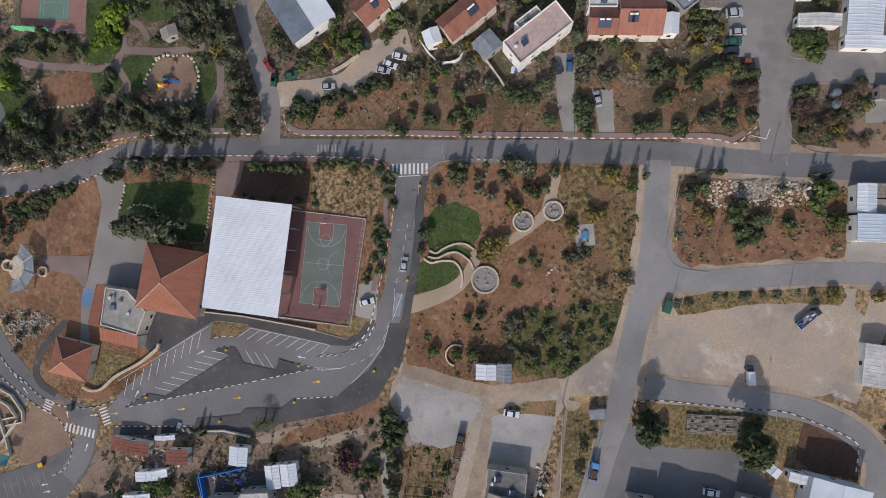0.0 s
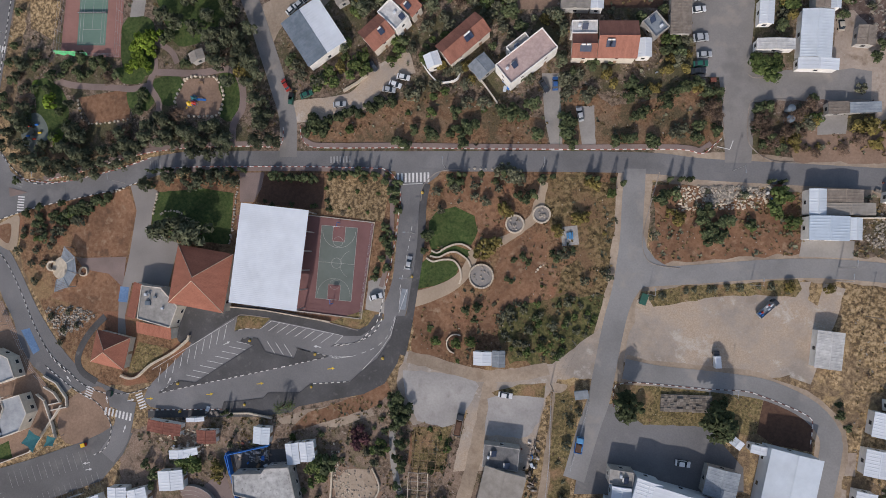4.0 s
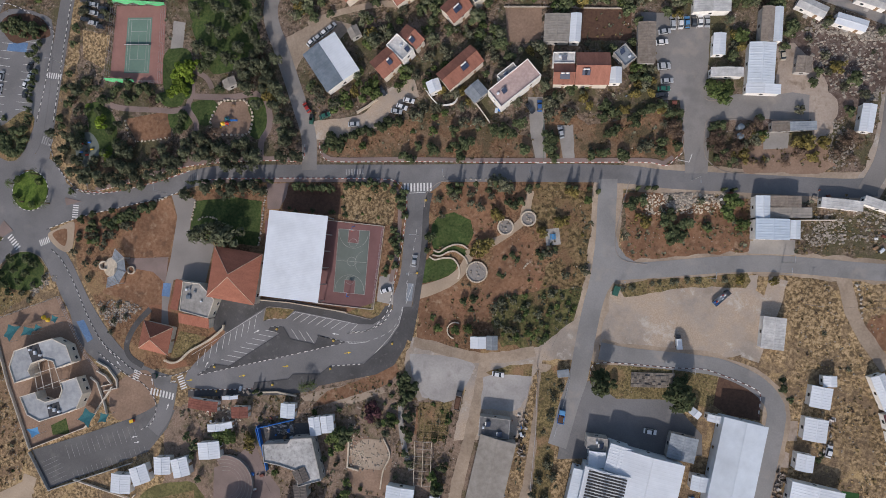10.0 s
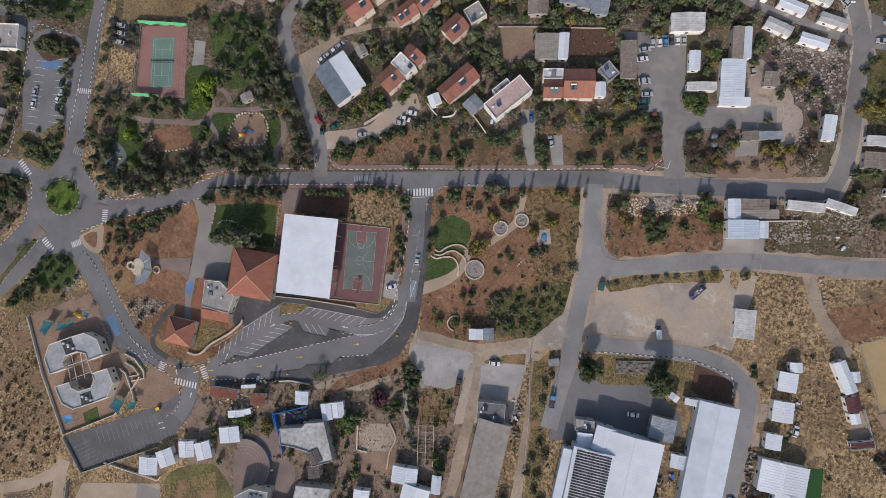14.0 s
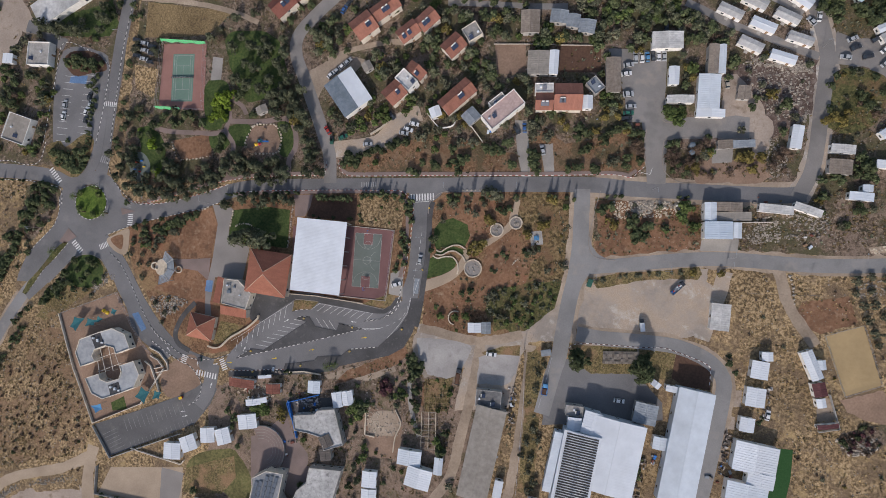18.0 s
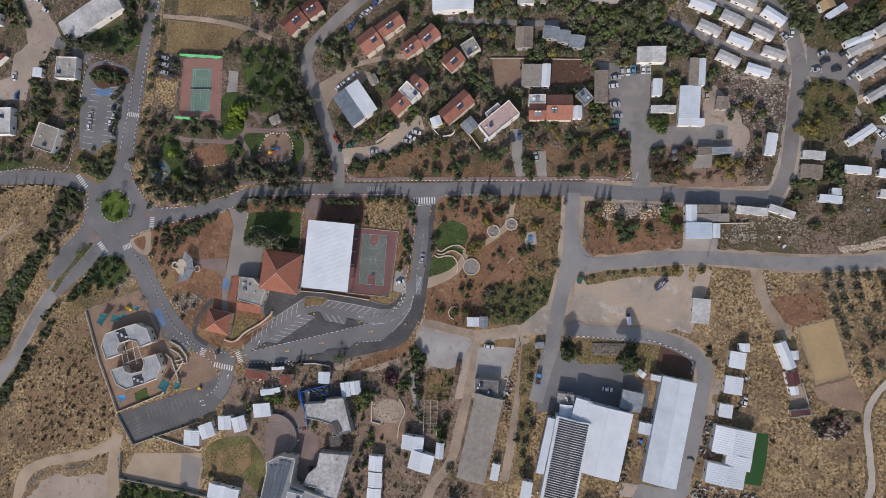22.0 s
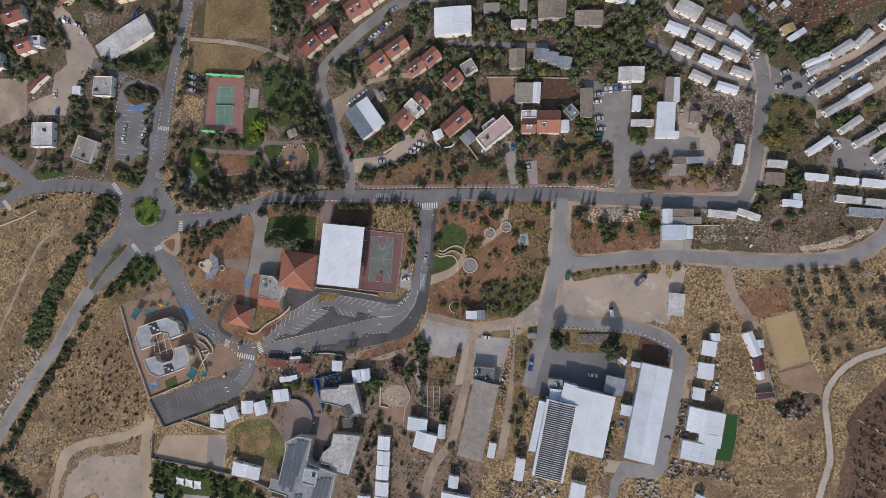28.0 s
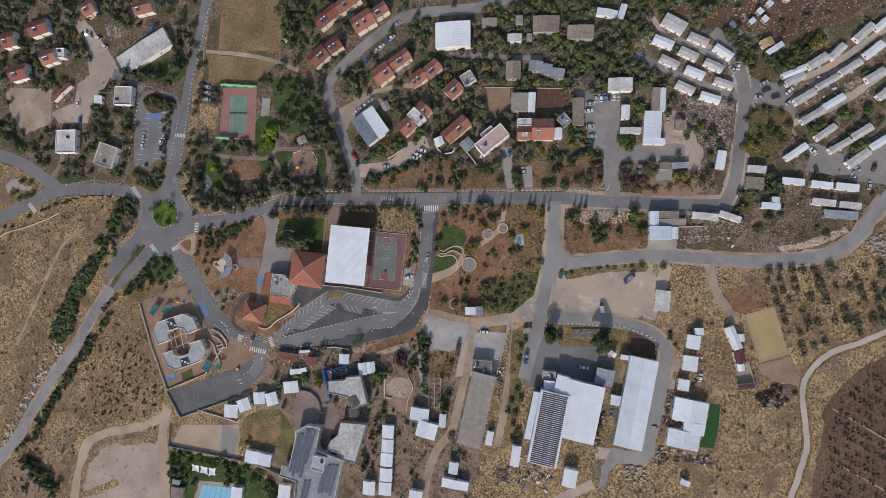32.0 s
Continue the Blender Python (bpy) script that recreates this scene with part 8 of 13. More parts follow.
# ---- village houses with tiled roofs ----
RED = [
    ([(-91.5, 140.0), (-78.6, 149.0), (-73.5, 142.7)], "two-storey house with a weathered red tiled roof"),
    ([(-78.6, 148.2), (-65.9, 156.0), (-61.4, 149.5)], "two-storey house with a red tiled roof"),
    ([(-69.2, 138.2), (-57.6, 144.3), (-52.9, 135.1)], "two-storey house with a red tiled roof"),
    ([(-57.3, 142.2), (-48.7, 147.3), (-45.2, 141.3)], "house wing with a red tiled roof"),
    ([(-84.6, 125.2), (-76.9, 129.8), (-72.9, 122.6)], "house with a dark red tiled roof"),
    ([(-95.6, 118.0), (-86.5, 125.3), (-80.7, 118.1)], "house with a dark red tiled roof"),
    ([(-56.8, 106.7), (-47.9, 112.7), (-43.6, 103.3)], "village house with a red tiled roof"),
    ([(-47.7, 112.0), (-36.4, 119.0), (-32.6, 112.5)], "village house with a red tiled roof"),
    ([(-35.7, 101.1), (-27.5, 106.7), (-24.3, 100.1)], "village house with a red tiled roof"),
    ([(-27.4, 105.5), (-19.9, 111.6), (-15.4, 105.4)], "village house with a red tiled roof"),
    ([(-15.9, 93.2), (-8.7, 99.3), (-3.9, 92.6)], "village house with a red tiled roof"),
    ([(-42.8, 74.3), (-35.8, 80.1), (-30.6, 73.1)], "red-roofed part of a two-storey house"),
    ([(-31.6, 84.4), (-28.3, 88.1), (-22.0, 81.2)], "red-roofed part of a two-storey house"),
    ([(-17.8, 68.3), (-5.0, 78.6), (0.1, 72.2)], "two-storey house with a red tiled roof and skylights"),
    ([(32.3, 61.7), (44.1, 61.0), (44.5, 72.7)], "terraced house with a red tiled roof"),
    ([(24.5, 62.2), (32.1, 61.7), (32.4, 69.3)], "terraced house end with a red tiled roof"),
    ([(-281.7, 155.9), (-268.9, 158.7), (-265.9, 149.1)], "house with a dark red tiled roof and white walls"),
    ([(-273.1, 136.2), (-263.0, 138.6), (-259.2, 129.7)], "house with a red tiled roof and white walls"),
    ([(-295.2, 128.7), (-283.1, 130.7), (-280.2, 120.6)], "house with a dark red tiled roof and white walls"),
    ([(-301.3, 151.2), (-291.9, 152.5), (-289.5, 142.2)], "house with a brown tiled roof and white walls"),
    ([(-246.2, 163.9), (-238.6, 167.3), (-231.4, 160.0)], "village house with a red tiled roof"),
    ([(-208.0, 162.1), (-195.8, 163.6), (-193.2, 155.3)], "village house with a red tiled roof"),
]
for p, lb in RED:
    gable_house(p, 4.9 if p[0][0] > -150 else 4.0, lb, tile_dark if "dark red" in lb or "weathered" in lb or "brown" in lb else tile_clay, wall_white if "white" in lb else wall_cream, heater=2 if "part" not in lb else 1, storeys=2, over=0.4, gap=6.5)
FLAT = [
    ([(-35.8, 80.1), (-31.6, 84.2), (-26.2, 77.4)], 5.8, roof_white, wall_white, "flat-roofed middle of a two-storey house"),
    ([(-6.8, 99.5), (-0.7, 102.9), (3.6, 97.5)], 4.5, roof_grey, wall_cream, "stone house with a grey flat roof"),
    ([(1.2, 60.7), (15.6, 71.5), (20.4, 65.3)], 6.0, tile_pink, wall_white, "white two-storey house with a pink flat roof"),
    ([(4.5, 66.5), (10.5, 70.9), (12.7, 68.0)], 5.0, roof_grey, wall_white, "low flat-roofed wing with rooftop tanks"),
    ([(24.7, 69.9), (32.4, 69.5), (32.5, 73.5)], 4.6, roof_white, wall_white, "flat-roofed terrace behind the red roof"),
    ([(45.8, 72.9), (50.0, 76.0), (54.4, 71.2)], 3.0, metal_grey, wall_grey, "dark flat shade roof"),
    ([(-260.9, 71.8), (-260.4, 86.2), (-246.7, 85.0)], 3.2, roof_white, wall_white, "white flat-roofed house among trees"),
    ([(-234.7, 63.4), (-230.0, 76.0), (-217.5, 72.5)], 3.2, roof_tan, wall_white, "flat-roofed clinic with a tan roof"),
    ([(-220.9, 99.5), (-219.8, 110.8), (-208.0, 109.6)], 3.2, roof_grey, wall_white, "grey flat-roofed house with a white wall"),
    ([(-261.3, 132.4), (-260.9, 138.5), (-255.0, 137.2)], 3.6, roof_white, wall_white, "white flat-roofed side building"),
]
FLATS = [flat_house(p, h, lb, r, w, storeys=2 if h > 5 else 1, gear=4 if "stained" in lb else 2 if "solar" not in lb else 0, parapet=0.6) for p, h, r, w, lb in FLAT]


def panel_rows(e, L, Wd, z, n, along_x, span, label, tilt=0.35, depth=None, material=None):
    """Rows of tilted solar panels on a roof, each a part."""
    for i in range(n):
        a = (i + 0.5) / n - 0.5
        d = depth or span[1] / n * 0.6
        if along_x:
            yy = a * span[1]
            Geo().slab([(-span[0] / 2, yy - d / 2, z), (span[0] / 2, yy - d / 2, z), (span[0] / 2, yy + d / 2, z + tilt), (-span[0] / 2, yy + d / 2, z + tilt)], 0.06).ob("solar_panel", material or solar_blue, e, label)
        else:
            xx = a * span[0]
            d = depth or span[0] / n * 0.55
            Geo().slab([(xx - d / 2, -span[1] / 2, z + tilt), (xx + d / 2, -span[1] / 2, z), (xx + d / 2, span[1] / 2, z), (xx - d / 2, span[1] / 2, z + tilt)], 0.06).ob("solar_panel", material or solar_blue, e, label)


Lf, Wf = footprint([(24.1, -109.6), (32.6, -72.4), (47.9, -73.8)])[2:4]
panel_rows(factory, Lf, Wf, 8.45, 36, False, (Lf * 0.98, Wf * 0.84), "dark brown solar panel row", 0.25, None, solar_brown)
# kindergarten: two many-sided wings round a court
k1 = poly_block([(-192.5, -41.0), (-189.8, -47.7), (-182.3, -45.2), (-183.7, -42.6), (-182.4, -39.7), (-176.9, -37.9), (-172.8, -38.8), (-171.5, -41.7), (-164.4, -39.1), (-167.1, -32.4), (-173.5, -29.6), (-179.9, -31.3), (-190.3, -34.7)], 4.0, "many-sided kindergarten wing with pale grey flat roof", roof_kinder, wall_cream, "kindergarten_wing", "kindergarten")
k2 = poly_block([(-187.4, -53.0), (-184.0, -60.2), (-178.4, -62.7), (-168.9, -59.8), (-162.3, -57.3), (-159.5, -51.3), (-162.4, -44.8), (-169.7, -47.0), (-168.8, -49.8), (-170.0, -53.1), (-175.8, -54.7), (-179.4, -53.5), (-180.4, -50.9)], 4.0, "many-sided kindergarten wing with pale grey flat roof", roof_kinder, wall_cream, "kindergarten_wing", "kindergarten")
for e_, q in ((k1, [(-184.9, -33.2), (-179.9, -31.5), (-177.4, -37.5), (-182.2, -39.2)]), (k2, [(-175.5, -56.3), (-170.3, -54.6), (-168.9, -59.3), (-174.4, -60.8)])):
    o = e_.matrix_basis.translation
    Geo().prism([(x - o.x, y - o.y) for x, y in q][::-1], 4.0, 4.12).ob("roof_well", dark_metal, e_, "dark sunken service roof")
    for i in range(4):
        c = Vector(q[0]).lerp(Vector(q[2]), 0.25 + i * 0.16)
        Geo().box(c.x - o.x - 0.5 + (i % 2), c.y - o.y - 0.4, 4.1, c.x - o.x + 0.5 + (i % 2), c.y - o.y + 0.4, 4.9, 0.06).ob("air_conditioner", metal_white, e_)
link = base("court_pergola", 0, 0, 0, "pale pergola beams across the kindergarten court", "pergola")
for q in ([(-183.1, -40.1), (-180.8, -51.2)], [(-180.7, -39.1), (-177.9, -50.2)], [(-176.4, -38.6), (-173.9, -49.9)], [(-173.2, -41.5), (-170.5, -48.1)], [(-183.1, -44.5), (-170.6, -40.5)], [(-181.4, -50.2), (-170.0, -46.2)]):
    Geo().tube((*q[0], 3.0), (*q[1], 3.0), 0.14, n=4).ob("beam", wall_cream, link)
    for t_ in (0.02, 0.98):
        c = Vector(q[0]).lerp(Vector(q[1]), t_)
        Geo().tube((c.x, c.y, -0.1), (c.x, c.y, 3.0), 0.12, n=4).ob("post", wall_cream, link)

# school with solar rows, and the stained halls beside it
sch = poly_block([(-103.5, -95.8), (-103.5, -99.6), (-107.4, -115.8), (-111.4, -114.7), (-113.1, -121.0), (-103.4, -123.5), (-105.6, -139.9), (-82.6, -139.0), (-76.1, -111.3), (-90.4, -106.7), (-91.3, -104.6), (-88.9, -93.7), (-96.8, -92.6)], 6.0, "grey-roofed school block carrying long solar rows", roof_school, wall_cream, "school_block", "school")
o_ = sch.matrix_basis.translation
for q in ([(-101.2, -97.3), (-107.0, -118.3)], [(-99.2, -97.0), (-105.4, -120.8)], [(-96.2, -94.7), (-102.7, -119.1)], [(-94.2, -94.7), (-101.1, -121.5)], [(-91.9, -95.3), (-97.7, -113.4)], [(-83.9, -113.9), (-88.4, -129.2)], [(-86.2, -114.6), (-90.4, -129.4)], [(-81.6, -113.6), (-86.1, -129.0)], [(-79.3, -113.8), (-84.1, -130.8)], [(-103.4, -123.8), (-104.9, -136.8)], [(-97.8, -122.7), (-101.2, -136.7)], [(-95.5, -122.6), (-98.9, -136.6)]):
    a_, b_ = Vector(q[0]), Vector(q[1])
    t_ = (b_ - a_).normalized()
    n_ = Vector((-t_.y, t_.x)) * 0.85
    k_ = int((b_ - a_).length / 2.2)
    for i in range(k_):
        u0, u1 = a_.lerp(b_, i / k_), a_.lerp(b_, (i + 0.93) / k_)
        r_ = [u0 - n_, u1 - n_, u1 + n_, u0 + n_]
        Geo().slab([(w.x - o_.x, w.y - o_.y, 6.35 + (0.3 if j > 1 else 0)) for j, w in enumerate(r_)], 0.06).ob("solar_panel", solar_grey, sch, "blue-grey solar panel")
flat_house([(-93.9, -116.2), (-92.2, -108.5), (-85.0, -109.3)], 8.0, "white-edged rooftop pavilion of the school", roof_kinder, wall_white, name="roof_pavilion", category="building", gear=1, openings=False)
poly_block([(-77.5, -91.1), (-79.2, -97.9), (-83.5, -101.1), (-85.9, -106.4), (-79.7, -107.5), (-79.7, -110.9), (-69.7, -113.1), (-62.9, -92.0)], 4.8, "hall with a stained white flat roof", roof_stained, wall_grey, "school_hall", "building")
poly_block([(-84.7, -68.5), (-74.8, -67.8), (-73.6, -66.1), (-65.6, -65.4), (-61.9, -80.9), (-70.8, -83.6), (-71.9, -77.8), (-78.0, -76.1), (-84.2, -75.0)], 4.8, "long low building with a stained white flat roof", roof_stained, wall_grey, "school_hall", "building")
for q, h_ in (([(-71.0, -82.9), (-73.2, -78.0), (-68.4, -76.0)], 5.1), ([(-72.5, -88.3), (-72.9, -83.1), (-67.9, -82.7)], 4.6)):
    shed(q, h_, "dark brown ribbed roof light over the school halls", solar_brown, wall_grey, name="shed", category="shed", rise=0.3)

# little cabins and a long blue-grey hut above the camp
for x, y, t in [(147.6, 118.2, 35), (151.6, 123.1, -50), (153.9, 118.8, -48), (156.4, 126.7, -45), (164.8, 128.6, -20)]:
    q = [Vector((x, y)) + Matrix.Rotation(radians(t), 2) @ Vector(c) for c in ((-1.6, -1.4), (1.6, -1.4), (1.6, 1.4))]
    shed([tuple(c) for c in q], 2.3, "tiny pale metal hut on bare earth", metal_pale, wall_grey, 0.2, 0.8, name="hut", category="hut", mono=True, gap=9)
shed([(136.4, 118.5), (141.5, 111.0), (143.1, 111.9)], 2.4, "long narrow blue-grey metal hut", metal_slate, wall_grey, 0.2, 0.8, name="hut", category="hut", mono=True, gap=5)
shed([(98.3, 42.6), (98.3, 46.3), (104.1, 46.2)], 2.6, "low shed with a weathered brown roof", metal_brown, wall_grey, 0.2, 0.8, mono=True, gap=6)
shed([(104.3, 42.7), (104.3, 45.9), (112.9, 45.8)], 2.4, "low shed with a dark grey roof", metal_grey, wall_grey, 0.2, 0.8, mono=True, gap=6)
Geo().prism([(96.9, 43.3), (105.4, 42.7), (104.6, 37.2), (96.7, 37.1)], -0.05, 0.09).ob("concrete_slab", concrete)
tagged(bpy.data.objects["concrete_slab"], "pale concrete slab beside low sheds", "slab", "", "structure")

FEET += [(-3.9, -4.8, 5.0), (6.9, 11.7, 4.0), (15.3, 14.6, 3.8)]
# ---- trees, hedges and scrub ----
def leaf_cloud(lobes, per, size, rnd, flat=0.6, thin=1.0):
    """Small bent leaf sprays on the skins of several lobes (x, y, z, r, squash)."""
    v, f = [], []
    for lx, ly, lz, lr, sq in lobes:
        for _ in range(per):
            th, u = rnd.random() * 2 * math.pi, rnd.uniform(-0.35, 1)
            rr = lr * rnd.uniform(0.65, 1.08)
            s = math.sqrt(max(0, 1 - u * u))
            c = Vector((lx + rr * s * math.cos(th), ly + rr * s * math.sin(th), lz + rr * u * sq))
            nrm = Vector((s * math.cos(th), s * math.sin(th), u + 0.35)) + Vector((rnd.uniform(-1, 1), rnd.uniform(-1, 1), rnd.uniform(-1, 1))) * flat
            nrm.normalize()
            a = nrm.orthogonal().normalized()
            b = nrm.cross(a)
            t = rnd.random() * math.pi
            a, b = a * math.cos(t) + b * math.sin(t), b * math.cos(t) - a * math.sin(t)
            k = size * rnd.uniform(0.6, 1.4)
            o = len(v)
            v += [c - a * k, c + b * k * 0.55 * thin - a * k * 0.15, c + a * k + nrm * k * 0.2, c - b * k * 0.6 * thin + a * k * 0.2]
            f.append((o, o + 1, o + 2, o + 3))
    me = bpy.data.meshes.new("crown")
    me.from_pydata([tuple(p) for p in v], [], f)
    return me


def trunk_mesh(h, r, lobes, rnd):
    g = Geo()
    g.tube((0, 0, -0.1), (0, 0, h * 0.55), r, r * 0.75, 6)
    for lx, ly, lz, lr, sq in lobes[:5]:
        g.tube((0, 0, h * 0.5), (lx * 0.8, ly * 0.8, lz), r * 0.55, r * 0.2, 5)
    me = bpy.data.meshes.new("trunk")
    me.from_pydata(g.v, [], g.f)
    me.materials.append(bark)
    return me


def kit(kind, material, seed, lobes_n, spread, height, per, size, squash=0.9, cone=0.0, thin=1.0):
    """Two or three shapes of one tree kind, for a crown one metre in radius."""
    out = []
    for k in range(4):
        rnd = random.Random(seed * 10 + k)
        lobes = []
        for i in range(lobes_n):
            a = rnd.uniform(0, 2 * math.pi)
            d = 0.0 if i == 0 else spread * math.sqrt(rnd.uniform(0.1, 1.25))
            up = (1 - d / max(spread, 0.01)) * cone
            lobes.append((d * math.cos(a), d * math.sin(a), height * (0.66 + up * 0.3 - 0.22 * (d / spread) ** 2 + rnd.uniform(-0.1, 0.12)), rnd.uniform(0.2, 0.46), squash))
        if cone:
            for z, rr in ((0.45, 0.62), (0.62, 0.5), (0.78, 0.36), (0.92, 0.2)):
                lobes.append((rnd.uniform(-0.1, 0.1), rnd.uniform(-0.1, 0.1), height * z, rr, 0.8))
        cr = leaf_cloud(lobes, per, size, rnd, thin=thin)
        cr.materials.append(material)
        out.append((cr, trunk_mesh(height, 0.07, lobes, rnd)))
    return out


KITS = {
    "pine": (kit("pine", leaf_pine, 1, 13, 0.7, 2.3, 24, 0.200, 0.8, 1.0, 0.7), "dark grey-green pine tree", "pine", "pine_tree"),
    "dark": (kit("dark", leaf_dark, 2, 13, 0.7, 1.7, 31, 0.160, thin=1.4), "dark green leafy tree", "tree", "leafy_tree"),
    "green": (kit("green", leaf_green, 3, 13, 0.7, 1.6, 31, 0.160, thin=1.4), "green leafy garden tree", "tree", "garden_tree"),
    "bright": (kit("bright", leaf_bright, 4, 13, 0.7, 1.6, 34, 0.151, thin=1.4), "bright yellow-green leafy tree", "tree", "bright_tree"),
    "olive": (kit("olive", leaf_olive, 5, 13, 0.7, 1.5, 25, 0.143, thin=1.4), "grey-green olive tree", "olive tree", "olive_tree"),
    "yellow": (kit("yellow", leaf_yellow, 6, 13, 0.7, 1.4, 25, 0.151, thin=1.4), "tree with yellowing autumn leaves", "tree", "yellow_tree"),
    "bare": (kit("bare", leaf_bare, 7, 13, 0.7, 1.5, 21, 0.260, thin=0.25), "nearly bare brown tree with thin twigs", "tree", "bare_tree"),
    "purple": (kit("purple", leaf_purple, 8, 13, 0.7, 1.4, 28, 0.151, thin=1.4), "dark purple-leaved tree", "tree", "purple_tree"),
}
KITS["tall"] = (kit("tall", leaf_dark, 11, 24, 0.75, 3.5, 60, 0.13, 1.2), "tall dark green leafy tree", "tree", "leafy_tree")
KITS["cypress"] = (kit("cypress", leaf_dark, 9, 6, 0.3, 5.0, 30, 0.2, 2.2, 1.0), "slim dark green cypress tree", "cypress", "cypress_tree")
TREE_AT = []
CLEAR = [(-122.0, -96.0, 12.0), (-46.0, -76.0, 9.0), (-23.5, -60.0, 6.0), (15.0, 87.0, 8.0), (44.0, 85.0, 8.5), (-46.0, -47.0, 6.0), (-56.0, -49.0, 6.0), (-99.8, 70.6, 5.0), (-100.6, 57.0, 8.0), (-136.0, 55.5, 8.5), (-104.0, 76.0, 3.0)]
vr = random.Random(5)


def trees(kind, pts, r=2.0, group=""):
    """Trees of one kind; a point may carry its own crown radius. Hedges and saplings grow into one sheet of stuff."""
    shapes, label, cat, nm = KITS[kind]
    far = not group and kind in ("dark", "green", "olive", "pine") and all(abs(p[0] + 10) > 112 or abs(p[1]) > 64 for p in pts)
    hedge = far or "hedge" in group or "shrubs" in group or "sapling" in group
    hv, hf = [], []
    for p in pts:
        if any(math.hypot(p[0] - cx_, p[1] - cy_) < cr_ for cx_, cy_, cr_ in CLEAR):
            continue
        rr = (p[2] if len(p) > 2 else r) * vr.uniform(0.85, 1.25) * 1.08
        cr, tr = shapes[vr.randrange(4)]
        m = pose(p[0], p[1], 0, 0, 0, vr.uniform(0, 360)) @ Matrix.Diagonal((rr * vr.uniform(0.9, 1.1), rr, rr * vr.uniform(0.85, 1.1), 1))
        TREE_AT.append((p[0], p[1]))
        if hedge:
            a = np.empty(len(cr.vertices) * 3, dtype=np.float32)
            cr.vertices.foreach_get("co", a)
            a = a.reshape(-1, 3) @ np.array(m.to_3x3()).T + np.array(m.translation)
            a[:, 2] -= 0 if far else 0.35 * rr
            o = len(hv)
            hv += a.tolist()
            hf += [tuple(range(o + 4 * k, o + 4 * k + 4)) for k in range(len(a) // 4)]
        elif rr < 1.5:
            e = new("shrub" if kind != "olive" else "olive_shrub", cr)
            low = min(v.co.z for v in cr.vertices)
            e.matrix_basis = m @ Matrix.Translation((0, 0, -max(1.0, low + 0.15)))
            tagged(e, label.replace("tree", "shrub") + " rooted in dry earth", "shrub", group)
        else:
            e = base(nm, p[0], p[1], 0, ("tall " if rr > 2.6 and kind != "tall" else "") + label + " rooted in dry earth", cat, group)
            e.matrix_basis = m
            for part_name, me in (("trunk", tr), ("crown", cr)):
                new(part_name, me).parent = e
    if far:
        tagged(flat_mesh("distant_trees", hv, hf, shapes[0][0].materials[0]), "crowns of " + label + "s in gardens", "trees", "", "stuff")
    elif hedge:
        tagged(flat_mesh("hedge" if "sapling" not in group else "saplings", hv, hf, shapes[0][0].materials[0]), "dense row of " + ("low saplings" if "sapling" in group else "clipped green shrubs") + " on dry earth", "hedge" if "sapling" not in group else "saplings", "", "stuff")


PB = "pines beside the main street"
trees("pine", [(-143.5, 38.0), (-138.7, 34.4), (-134.2, 39.4), (-128.7, 38.4), (-125.1, 40.8), (-120.5, 39.9), (-132.2, 34.3), (-141.8, 43.9), (-145.6, 46.6), (-150.0, 34.7), (-153.7, 32.2), (-147.1, 32.1), (-117.8, 43.1), (-112.4, 41.3), (-107.9, 40.3), (-104.4, 44.4), (-100.9, 43.4), (-101.7, 39.3), (-97.3, 40.9), (-93.0, 46.5), (-92.1, 41.5), (-88.6, 40.6)], 2.2, PB)
trees("pine", [(-96.5, 45.8), (-109.8, 47.9), (-78.3, 40.3), (-76.6, 45.9), (-78.4, 50.1), (-79.3, 55.0), (-76.7, 53.3), (-74.1, 49.1), (-80.2, 60.0), (-77.7, 63.2), (-84.7, 70.1), (-89.1, 74.5), (-92.6, 77.2), (-81.2, 67.5), (-87.4, 76.9), (-94.3, 73.1), (-72.3, 40.1), (-99.9, 36.8), (-95.1, 36.7), (-90.3, 37.4), (-127.6, 34.2), (-123.1, 36.6), (-136.8, 31.0), (-143.3, 31.1)], 2.3, PB)
trees("bright", [(-119.9, 77.0, 3), (-121.1, 69.4, 2.4), (-124.3, 68.3, 2), (-117.1, 73.5, 2), (-154.9, 57.2, 2.2), (-122.1, 73.7, 2.4)])
trees("dark", [(-135.9, 71.1), (-145.2, 67.2), (-149.6, 69.6), (-143.5, 72.7), (-120.3, 57.1), (-122.1, 53.3), (-104.7, 68.2), (-110.3, 78.7), (-112.0, 77.1), (-119.9, 58.8), (-154.7, 66.3), (-153.7, 44.5)], 1.8)
trees("yellow", [(-83.8, 67.6), (-81.1, 63.7), (-84.6, 65.1)], 2.2)
trees("olive", [(-95.6, 46.6), (-116.2, 49.8), (-115.2, 45.6), (-64.1, 65.8), (-63.3, 62.5), (-57.4, 59.8), (-55.8, 62.1), (-104.5, 47.3), (-92.1, 43.2)], 2.0)
trees("bare", [(-137.6, 63.4), (-141.2, 59.3), (-111.6, 48.8), (-126.1, 45.1), (-146.4, 41.5), (-141.9, 48.2), (-111.6, 46.3), (-132.9, 64.9), (-107.2, 51.2), (-130.6, 43.5)], 2.6)
trees("dark", [(-57.7, 46.4), (-58.5, 43.6), (-61.0, 43.3), (-55.2, 43.1), (-59.8, 45.7)], 1.7)
trees("pine", [(-118.4, 28.1), (-109.5, 29.6), (-104.2, 30.7), (-98.9, 28.9), (-94.5, 30.1), (-90.2, 29.6), (-85.8, 27.4)], 1.9, "pines beside the lawn")
